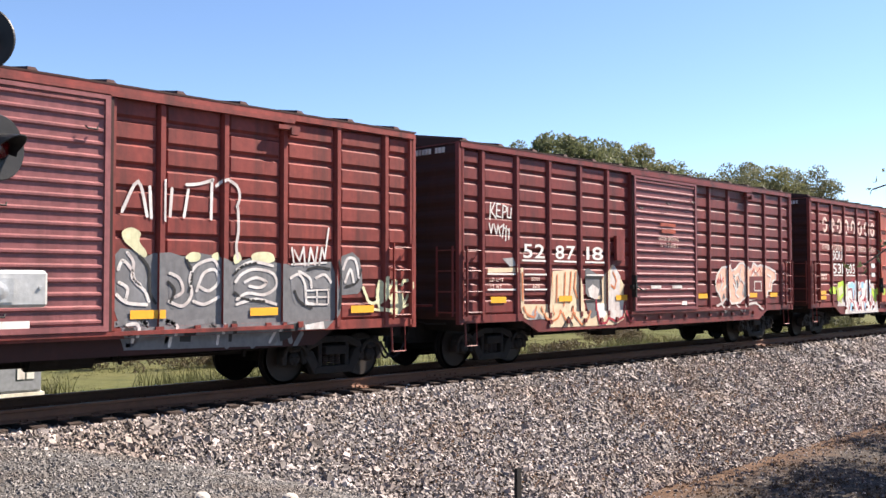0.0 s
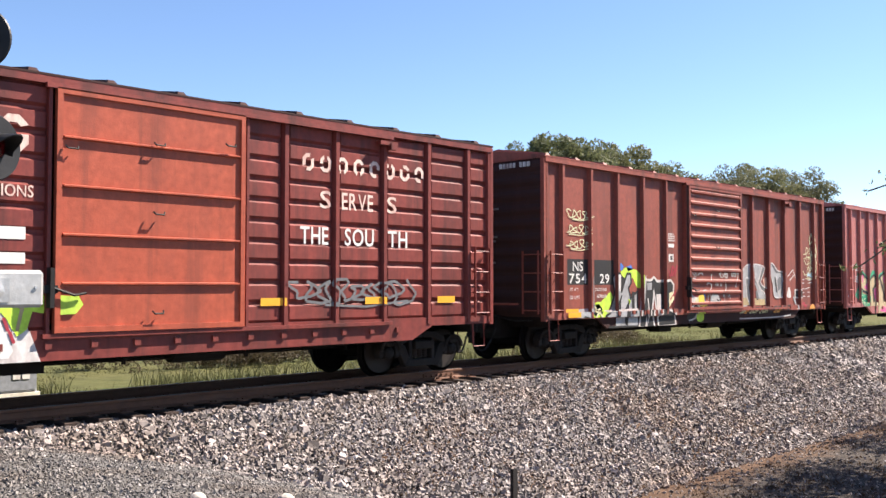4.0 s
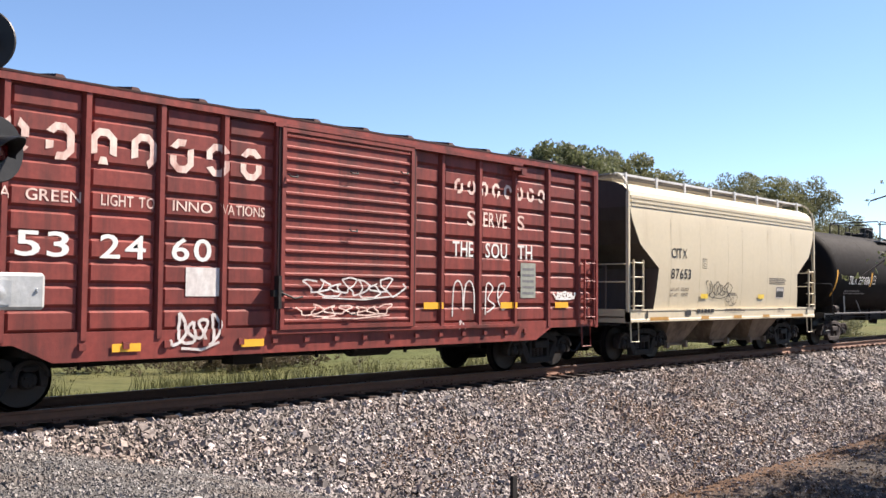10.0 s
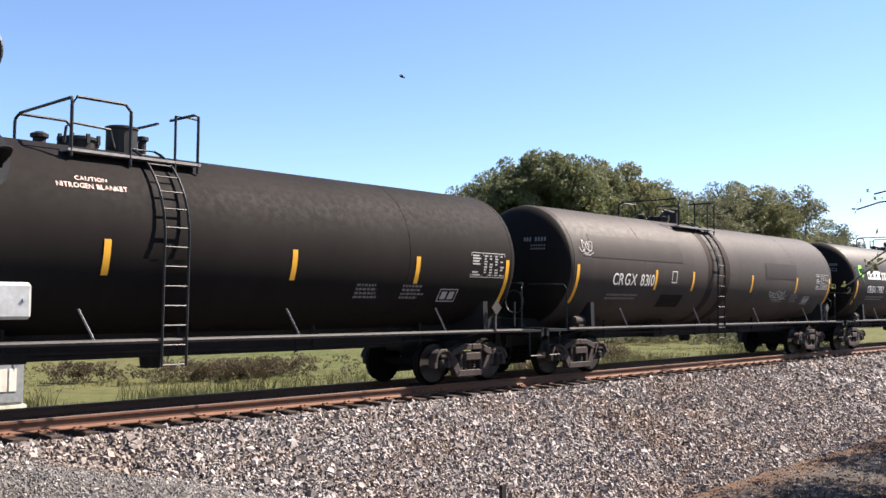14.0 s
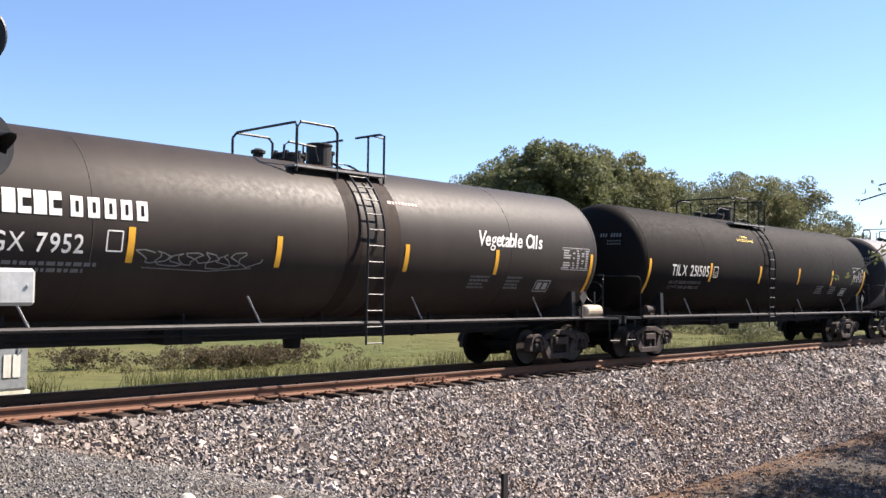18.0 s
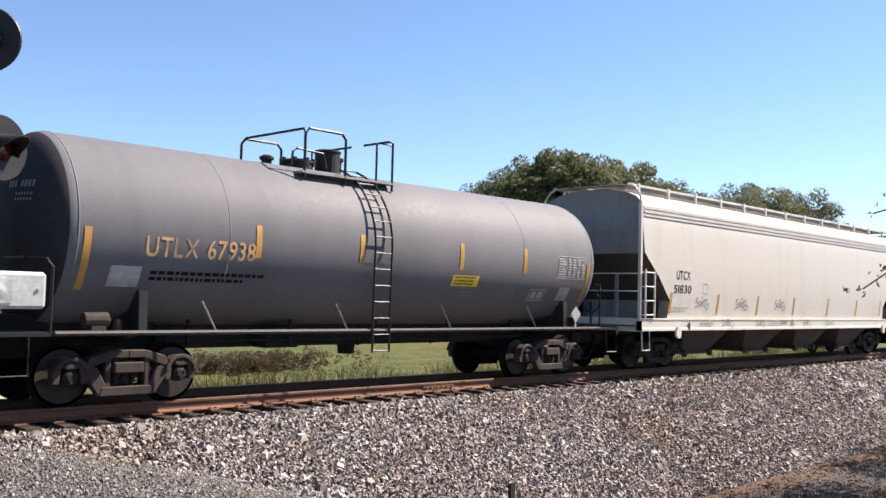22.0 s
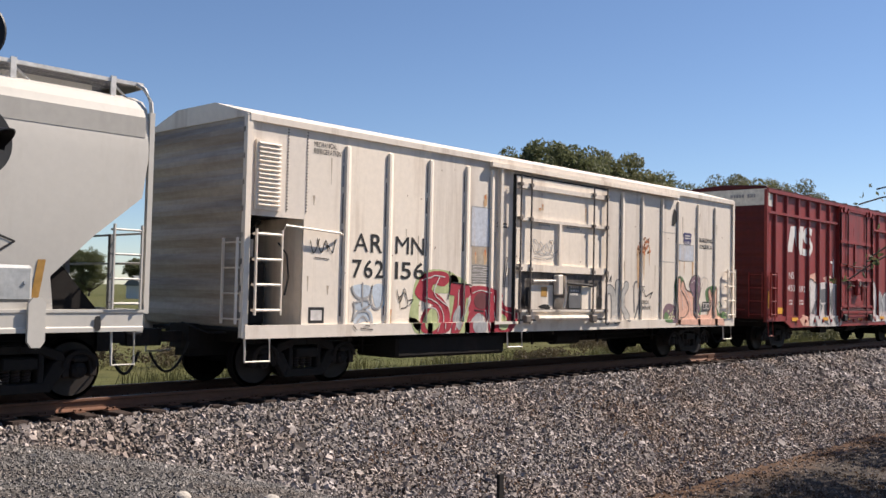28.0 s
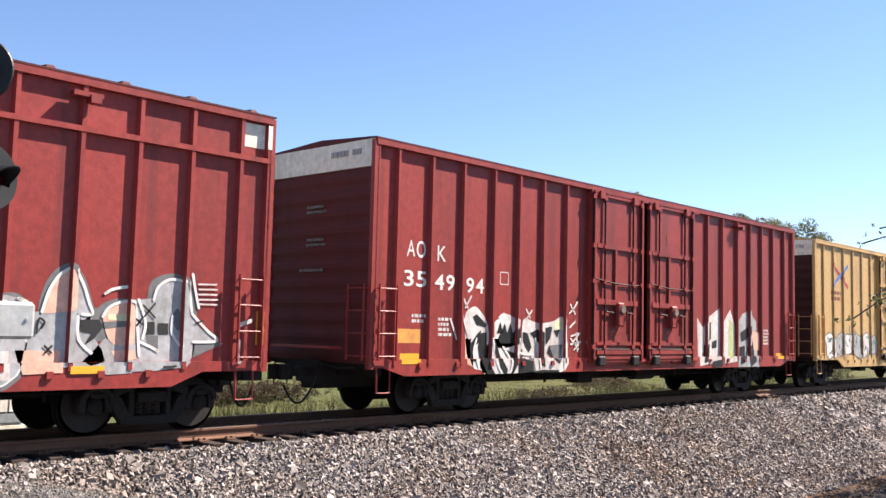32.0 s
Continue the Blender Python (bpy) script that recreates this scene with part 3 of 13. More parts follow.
def truck(car, x, material=CAST):
    t = new("truck", BOLSTER_ME)
    t.parent = car
    t.matrix_basis = pose(x, 0, 0)
    for s in (-1, 1):
        f = new("side_frame", FRAME_ME[material.name, s])
        f.parent = t
        for k in (-0.15, 0.0, 0.15):
            c = new("spring", SPRING_ME)
            c.parent = t
            c.matrix_basis = pose(k, s * 1.0, 0)
    for dx in (-0.89, 0.89):
        w = new("wheelset", WHEEL_ME)
        w.parent = t
        w.matrix_basis = pose(dx, 0, WR)
        WHEELSETS.append((w, dx))
        for s in (-1, 1):
            c = new("bearing_cap", CAP_ME[s])
            c.parent = t
            c.matrix_basis = pose(dx, 0, WR)
    return t


def coupler(car, x, d, z=0.86):
    """Shank, head and knuckle, and the air hose that hangs beside it; d is the way it points."""
    bm = bmesh.new()
    bx(bm, *sorted((x, x + d * 0.55)), -0.08, 0.08, z - 0.09, z + 0.09)
    head = [(0.50, -0.13), (0.62, -0.20), (0.86, -0.20), (0.88, -0.12), (0.74, -0.05), (0.74, 0.06), (0.84, 0.12), (0.82, 0.19), (0.60, 0.18), (0.50, 0.11)]
    prism(bm, [(x + d * u, v * d) for u, v in head], "z", z - 0.14, z + 0.14)
    bx(bm, x - 0.10, x + 0.10, -0.30, 0.30, z - 0.20, z + 0.22)
    part("coupler", bm, CAST, car)
    pts = []
    for k in range(13):
        a = k / 12
        pts.append((x + d * (0.10 + 0.62 * a), -0.30 + 0.18 * a, z - 0.10 - 0.50 * math.sin(a * math.pi * 0.92) ** 0.8 + 0.02))
    part("air_hose", one_tube(pts, 0.024, 6), SOOT_AND_SHADE, car, "black rubber air hose")
    bm = bmesh.new()
    tube(bm, [(x + d * 0.06, -1.35, z + 0.12), (x + d * 0.12, -0.9, z + 0.10), (x + d * 0.14, -0.15, z + 0.24)], 0.016, 5)
    part("uncoupling_lever", bm, SOOT_AND_SHADE, car)


def underframe(car, x0, x1, z0, z1, deep=0.0, material=None):
    bm = bmesh.new()
    bx(bm, x0 - 0.25, x1 + 0.25, -0.22, 0.22, z0 - 0.28, z1)          # centre sill
    bx(bm, x0, x1, -1.42, 1.42, z1 - 0.06, z1)
    n = 8
    for i in range(n + 1):
        x = x0 + 0.3 + (x1 - x0 - 0.6) * i / n
        bx(bm, x - 0.05, x + 0.05, -1.40, 1.40, z0 - 0.02, z1 - 0.07)
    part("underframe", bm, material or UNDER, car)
    bm = bmesh.new()
    mid = (x0 + x1) / 2
    lathe_at(bm, [(-0.5, 0.04), (-0.48, 0.19), (0.48, 0.19), (0.5, 0.04)], (mid + 1.3, -0.75, z0 - 0.12))
    part("air_reservoir", bm, UNDER, car)
    part("brake_valve", one_box(mid - 1.9, mid - 1.3, -0.95, -0.60, z0 - 0.32, z0 + 0.02), UNDER, car)
    bm = bmesh.new()
    for k, (y, z) in enumerate(((-0.8, z0 - 0.20), (-0.55, z0 - 0.12))):
        tube(bm, [(x0 + 2.7, y, z + 0.05), (mid - 1.5, y, z), (mid + 1.0, y, z - 0.03), (x1 - 2.7, y, z + 0.04)], 0.018, 5)
        for i in range(5):
            x = x0 + 3.2 + i * (x1 - x0 - 6.4) / 4
            bx(bm, x - 0.02, x + 0.02, y - 0.03, y + 0.03, z - 0.08, z0 + 0.1)
    part("brake_rod", bm, UNDER, car)


def lathe_at(bm, profile, at, seg=14, axis="x", mi=0):
    n0 = len(bm.verts)
    lathe(bm, profile, seg, axis, mi)
    bm.verts.ensure_lookup_table()
    for v in bm.verts[n0:]:
        v.co += Vector(at)


def ladder(car, x0, x1, zs, y, material, r=0.014, stiles=True, axis="x", name="ladder"):
    """Rungs between x0 and x1 stood off the side (or, axis y, between two y on an end)."""
    out = 0.09
    bm = bmesh.new()
    for z in zs:
        if axis == "x":
            s = -1 if y < 0 else 1
            tube(bm, [(x0, y, z), (x0, y + s * out, z), (x1, y + s * out, z), (x1, y, z)], r, 5)
        else:
            tube(bm, [(y, x0, z), (y - out, x0, z), (y - out, x1, z), (y, x1, z)], r, 5)
    if stiles:
        for x in (x0, x1):
            if axis == "x":
                s = -1 if y < 0 else 1
                bx(bm, x - 0.012, x + 0.012, *sorted((y + s * (out - 0.025), y + s * (out + 0.02))), zs[0] - 0.08, zs[-1] + 0.08)
            else:
                bx(bm, y - out - 0.02, y - out + 0.025, x - 0.012, x + 0.012, zs[0] - 0.08, zs[-1] + 0.08)
    return part(name, bm, material, car)


def stirrup(car, x, y, z_top, z_low, material, w=0.34):
    s = 1 if y > 0 else -1
    part("sill_step", one_tube([(x - w / 2, y, z_top), (x - w / 2, y + s * 0.02, z_low), (x + w / 2, y + s * 0.02, z_low), (x + w / 2, y, z_top)], 0.02, 5), material, car)


# ---------------------------------------------------------------- paint that lies on a car's side


def clip_x(poly, lo, hi):
    for bound, keep in ((lo, 1), (hi, -1)):
        out = []
        for i, p in enumerate(poly):
            q = poly[(i + 1) % len(poly)]
            pin, qin = (p[0] - bound) * keep >= 0, (q[0] - bound) * keep >= 0
            if pin:
                out.append(p)
            if pin != qin:
                k = (bound - p[0]) / (q[0] - p[0])
                out.append((bound, p[1] + k * (q[1] - p[1])))
        poly = out
        if len(poly) < 3:
            return []
    return poly


def x_out(pts, low):
    """True where the points lie outside the stretch with the deep side sill."""
    return min(p[0] for p in pts) < low[0] - 0.1 or max(p[0] for p in pts) > low[1] + 0.1


class Skin:
    """A side made of stretches (x0, x1, y) on which flat paint is laid, layer over layer; a tank's side is round, a hopper's follows a profile.
    What belongs together (a word, a mural, a strip) is gathered as one part."""

    def __init__(self, spans=None, round_=None, profile=None, low=None, sill=(1.14, -1.581)):
        self.spans, self.round, self.profile = spans, round_, profile
        self.groups, self.now = [], None
        self.low, self.sill = low, sill

    def open_group(self, name, label=""):
        self.groups.append((name, label, bmesh.new(), []))
        self.now = self.groups[-1]

    def slot(self, material):
        mats = self.now[3]
        if material not in mats:
            mats.append(material)
        return mats.index(material)

    def place(self, x, z, y, lift):
        if self.round:
            zc, r = self.round
            a = max(-1.5, min(1.5, (z - zc) / r))
            return (x, -(r + lift) * math.cos(a), zc + (r + lift) * math.sin(a))
        if self.profile:
            y = float(np.interp(z, [q[1] for q in self.profile], [q[0] for q in self.profile]))
        return (x, y - lift, z)

    def poly(self, pts, material, layer=1):
        if self.now is None:
            self.open_group("marking")
        mi, lift, bm = self.slot(material), 0.003 * layer + (0.005 if self.round else 0.0), self.now[2]
        for lo, hi, y in self.spans or [(-1e3, 1e3, 0)]:
            whole = clip_x(pts, lo, hi) if self.spans else pts
            if len(whole) < 3:
                continue
            pieces = [(whole, y)]
            if self.low:        # the side sill stands proud of the panels
                turned = [(z, x) for x, z in whole]
                top, out = self.sill
                pieces = [(clip_x(turned, top, 9.0), y), (clip_x(turned, 1.0 if x_out(whole, self.low) else self.low[2], top), out)]
                if len(self.low) > 3:
                    pieces = [pieces[0], (clip_x(pieces[1][0], 0.985, 1.14), -1.581), (clip_x(pieces[1][0], self.low[2], 0.975), -1.581 + self.low[3])]
                pieces = [([(x, z) for z, x in q], yy) for q, yy in pieces if len(q) > 2]
            for p, yy in pieces:
                area = sum(a[0] * b[1] - b[0] * a[1] for a, b in zip(p, p[1:] + p[:1]))
                if len(p) < 3 or abs(area) < 1e-5:
                    continue
                if area < 0:
                    p = p[::-1]
                bm.faces.new([bm.verts.new(self.place(x, z, yy, lift)) for x, z in p]).material_index = mi

    def stroke(self, pts, width, material, layer=1):
        """A sprayed stroke: the line and its rounded joints."""
        if width > 0.12:        # broad strokes: each piece a hair above the one before
            for i, (p, q) in enumerate(zip(pts, pts[1:])):
                self.line([p, q], width, material, layer + 0.02 * i)
                for j, (x, z) in enumerate((p, q)[:1 if i + 2 < len(pts) else 2]):
                    self.poly([(x + width / 2 * math.cos(a), z + width / 2 * math.sin(a)) for a in [k * math.tau / 14 for k in range(14)]], material, layer + 0.02 * i + 0.01 + 0.005 * j)
            return
        self.line(pts, width, material, layer)
        for x, z in pts:
            self.poly([(x + width / 2 * math.cos(a), z + width / 2 * math.sin(a)) for a in [i * math.tau / 8 for i in range(8)]], material, layer + 0.35)

    def dots(self, pts, material, rng, layer=5):
        """Small sprayed dots strewn over the space between points."""
        xs, zs = [p[0] for p in pts], [p[1] for p in pts]
        cx, cz = sum(xs) / len(xs), sum(zs) / len(zs)
        for _ in range(int(40 * (max(xs) - min(xs)))):
            px, pz = rng.choice(pts)
            u = rng.uniform(0.1, 0.85)
            self.poly(blob(cx + (px - cx) * u, cz + (pz - cz) * u, 0.05, 0.05, rng, 6), material, layer + rng.uniform(0, 0.9))

    def patch(self, x0, x1, z0, z1, material, layer=1, lean=0.0):
        n = max(1, int((z1 - z0) / 0.05)) if (self.round or self.profile) and z1 - z0 > 0.1 else 1
        for k in range(n):
            a, b = z0 + (z1 - z0) * k / n, z0 + (z1 - z0) * (k + 1) / n
            la, lb = lean * (a - z0), lean * (b - z0)
            self.poly([(x0 + la, a), (x1 + la, a), (x1 + lb, b), (x0 + lb, b)], material, layer)

    def rect(self, x0, x1, z0, z1, material, layer=1, lean=0.0, name="painted_patch"):
        self.open_group(name)
        self.patch(x0, x1, z0, z1, material, layer, lean)

    def word(self, s, x, z, h, material, w=None, layer=2, gap=0.16, cut=LETTERS):
        self.open_group("lettering")
        for pts, faces in text_shapes(s, x, z, h, w, gap, cut):
            for f in faces:
                self.poly([pts[i] for i in f], material, layer)

    def bars(self, x, z, w, h, rows, material, rng, layer=1):
        """Small writing that cannot be read: short bars."""
        self.open_group("small_print")
        for k in range(rows):
            u = x
            zz = z - k * h * 1.7
            end = x + w * rng.uniform(0.7, 1.0)
            while u < end:
                d = rng.uniform(0.7, 2.2) * h
                self.patch(u, min(u + d, end), zz, zz + h, material, layer)
                u += d + h * 0.5

    def ribbon(self, pts, width, material, layer=1):
        """A broad band along points, as one shape."""
        left, right = [], []
        for n, (x, z) in enumerate(pts):
            (xa, za), (xb, zb) = pts[max(n - 1, 0)], pts[min(n + 1, len(pts) - 1)]
            d = math.hypot(xb - xa, zb - za) or 1
            nx, nz = -(zb - za) / d * width / 2, (xb - xa) / d * width / 2
            left.append((x + nx, z + nz))
            right.append((x - nx, z - nz))
        self.poly(left + right[::-1], material, layer)

    def line(self, pts, width, material, layer=1):
        """A painted line along points."""
        for n, ((xa, za), (xb, zb)) in enumerate(zip(pts, pts[1:])):
            d = math.hypot(xb - xa, zb - za) or 1
            nx, nz = -(zb - za) / d * width / 2, (xb - xa) / d * width / 2
            self.poly([(xa + nx, za + nz), (xa - nx, za - nz), (xb - nx, zb - nz), (xb + nx, zb + nz)], material, layer + 0.04 * (n % 8))

    def ring(self, pts, width, material, layer=1):
        self.open_group("painted_frame")
        self.line(pts, width, material, layer)

    def done(self, name, parent, label=""):
        for n, lab, bm, mats in self.groups:
            if len(bm.faces):
                tagged(part(n, bm, mats, parent, lab), kind="stuff" if n in ("small_print", "grime_line") else "")
            else:
                bm.free()


def curve(pts, closed=False, steps=4):
    """A smooth line through the points."""
    n, out = len(pts), []
    if n < 3:
        return pts
    for i in range(n if closed else n - 1):
        p0, p1, p2, p3 = ((pts[(i + j) % n] if closed else pts[max(0, min(n - 1, i + j))]) for j in (-1, 0, 1, 2))
        for k in range(steps):
            u = k / steps
            out.append(tuple(0.5 * (2 * b + (c - a) * u + (2 * a - 5 * b + 4 * c - d) * u * u + (3 * b - a - 3 * c + d) * u ** 3) for a, b, c, d in zip(p0, p1, p2, p3)))
    return out if closed else out + [pts[-1]]


def blob(cx, cz, w, h, rng, n=11, rough=0.22, lean=0.0, square=0.55):
    pts = []
    for k in range(n):
        a = k * math.tau / n + rng.uniform(-0.12, 0.12)
        c, s = math.cos(a), math.sin(a)
        m = max(abs(c), abs(s)) ** square
        r = rng.uniform(1 - rough, 1 + rough * 0.6) / m
        pts.append((cx + w / 2 * c * r + lean * (h / 2 * s * r), cz + h / 2 * s * r))
    out = []
    for k in range(n):        # round the corners
        p0, p1, p2, p3 = pts[k - 1], pts[k], pts[(k + 1) % n], pts[(k + 2) % n]
        for u in (0.0, 0.5):
            out.append(tuple(0.5 * (2 * b + (c - a) * u + (2 * a - 5 * b + 4 * c - d) * u * u + (3 * b - a - 3 * c + d) * u ** 3) for a, b, c, d in zip(p0, p1, p2, p3)))
    return out


def grown(pts, d):
    cx, cz = sum(p[0] for p in pts) / len(pts), sum(p[1] for p in pts) / len(pts)
    return [(x + d * (x - cx) / (math.hypot(x - cx, z - cz) or 1), z + d * (z - cz) / (math.hypot(x - cx, z - cz) or 1)) for x, z in pts]


def throw_up(skin, x0, x1, z0, z1, n, fills, outline, accents, rng, halo=None, over=0.12, cloud=None, drips=True):
    """A row of fat sprayed letter forms: cloud behind, outline, fill, inner strokes, accents."""
    w = (x1 - x0) / n
    skin.open_group("mural", "sprayed letter forms")
    if cloud:
        for k in range(n + 1):
            skin.poly(blob(x0 + w * k * n / (n + 1) + w * 0.4, (z0 + z1) / 2 + rng.uniform(-0.1, 0.1), w * 1.45, (z1 - z0) * 1.15, rng, 12, 0.2), cloud, 1)
    for k in range(n):
        cx, cz = x0 + w * (k + 0.5), (z0 + z1) / 2 + rng.uniform(-0.05, 0.05) * (z1 - z0)
        h = (z1 - z0) * rng.uniform(0.86, 1.05)
        shape = blob(cx, cz, w * (1 + over), h, rng, rng.choice((9, 10, 12)), 0.26, rng.uniform(-0.25, 0.25), 0.8)
        if halo:
            skin.poly(grown(shape, 0.10), halo, 2)
        skin.poly(grown(shape, 0.05), outline, 3)
        skin.poly(shape, fills[k % len(fills)], 4)
        for _ in range(2):        # strokes that cut the form into a letter
            a = rng.uniform(0, math.tau)
            p = [(cx + rng.uniform(-0.25, 0.25) * w, cz + rng.uniform(-0.35, 0.35) * h)]
            for _ in range(3):
                a += rng.uniform(-0.9, 0.9)
                p.append((p[-1][0] + 0.20 * w * math.cos(a), p[-1][1] + 0.22 * h * math.sin(a)))
            skin.line(p, rng.uniform(0.035, 0.07), outline, 5)
        hole = blob(cx + rng.uniform(-0.1, 0.1) * w, cz + rng.uniform(-0.2, 0.25) * h, w * 0.16, h * 0.2, rng, 8)
        skin.poly(hole, outline, 5)
        for acc in accents:
            if rng.random() < 0.75:
                skin.poly(blob(cx + rng.uniform(-0.35, 0.35) * w, cz + rng.uniform(-0.4, 0.4) * h, w * rng.uniform(0.15, 0.4), h * rng.uniform(0.1, 0.25), rng, 8), acc, 5)
        skin.line([(cx - w * 0.3, cz + h * 0.22), (cx - w * 0.22, cz + h * 0.38), (cx - w * 0.05, cz + h * 0.43)], 0.03, WHITE, 6)


def quick_tag(skin, x, z, w, h, material, width=0.018):
    """A looping hand style of five joined letters."""
    skin.open_group("tag", "scrawled black pen line")
    for pts in (((0.16, 0.85), (0.06, 0.92), (0.02, 0.70), (0.15, 0.48), (0.12, 0.22), (-0.02, 0.2)), ((0.22, 0.6), (0.28, 0.33), (0.38, 0.4), (0.36, 0.66), (0.25, 0.66)),
                ((0.46, 0.7), (0.44, 0.5), (0.45, 0.28)), ((0.52, 0.5), (0.63, 0.6), (0.6, 0.78), (0.53, 0.6), (0.55, 0.3), (0.66, 0.3)),
                ((0.68, 0.75), (0.84, 0.82), (0.70, 0.22), (0.9, 0.06), (1.02, 0.3), (0.95, 0.5), (0.84, 0.33)), ((0.42, 1.0), (0.45, 0.9), (0.47, 0.86)), ((0.52, 1.05), (0.52, 0.95), (0.51, 0.88))):
        skin.stroke(curve([(x + w * u, z + h * v) for u, v in pts]), width, material, 3)


def scribble(skin, x0, x1, z0, z1, material, rng, width=0.03, loops=5):
    """A quick hand style: one looping line and a stroke under it."""
    skin.open_group("tag", "scrawled spray line")
    n, mid, amp = 9 * loops, (z0 + z1) / 2, (z1 - z0) / 2
    ph, tall = rng.uniform(0, 6), [rng.uniform(0.45, 1.0) for _ in range(loops + 2)]
    pts = []
    for i in range(n + 1):
        u = i / n
        a = u * loops * math.tau + ph
        h = tall[int(u * loops)]
        pts.append((x0 + (x1 - x0) * (u + 0.55 / loops * math.cos(a) + 0.05 * math.sin(2.3 * a)), mid + amp * h * math.sin(a) + amp * 0.15 * math.sin(a * 0.37)))
    skin.line(pts, width, material, 5)
    skin.line([(x0 + (x1 - x0) * rng.uniform(0.0, 0.3), z0 + rng.uniform(0, 0.1) * amp), (x0 + (x1 - x0) * 0.6, z0 - 0.1 * amp), (x1, z0 + 0.3 * amp)], width * 0.8, material, 5)


def end_print(car, x, z, material, seed):
    """Small writing on the end wall, too small to read: one row of bars high up, and a few lower down."""
    rng = random.Random(seed)
    bm = bmesh.new()
    y = -1.2
    for k in range(9):
        w = rng.uniform(0.05, 0.085)
        if k not in (3,):
            bx(bm, x - 0.004, x + 0.02, y, y + w, z, z + 0.11)
        y += w + 0.035
    tagged(part("small_print", bm, material, car), kind="stuff")
    bm = bmesh.new()
    for row, zz in enumerate((z - 0.95, z - 1.05, z - 1.6, z - 1.7, z - 2.2)):
        y = -0.2 + rng.uniform(-0.1, 0.1)
        for k in range(rng.randint(4, 7)):
            w = rng.uniform(0.04, 0.09)
            bx(bm, x - 0.004, x + 0.02, y, y + w, zz, zz + 0.05)
            y += w + 0.03
    tagged(part("small_print", bm, FADED if material is INK else DIMTXT, car), kind="stuff")


# ---------------------------------------------------------------- boxcars


def corrugated(bm, x0, x1, y, z0, z1, n, depth, s, mi=0, groove=0.10):
    """One pressed sheet with n bulging strips between z0 and z1, flattened out towards its ends."""
    p = (z1 - z0) / n
    prof = []
    for k in range(n):
        a = z0 + k * p
        prof += [(a, 0.0), (a + groove * 0.25, 0.0), (a + groove * 0.7, 1.0), (a + p - groove * 0.55, 1.0), (a + p - groove * 0.2, 0.0)]
    prof.append((z1, 0.0))
    cols = [[bm.verts.new((x, y + s * depth * d * full, z)) for z, d in prof] for x, full in ((x0, 0), (x0 + 0.07, 0), (x0 + 0.11, 1), (x1 - 0.11, 1), (x1 - 0.07, 0), (x1, 0))]
    for a, b in zip(cols, cols[1:]):
        for i in range(len(prof) - 1):
            q = (a[i], b[i], b[i + 1], a[i + 1])
            bm.faces.new(q if s < 0 else q[::-1]).material_index = mi


POSTS_A = (0.7, 1.83, 2.97, 4.15, 5.27, 10.3, 11.42, 12.58, 13.75, 14.9)


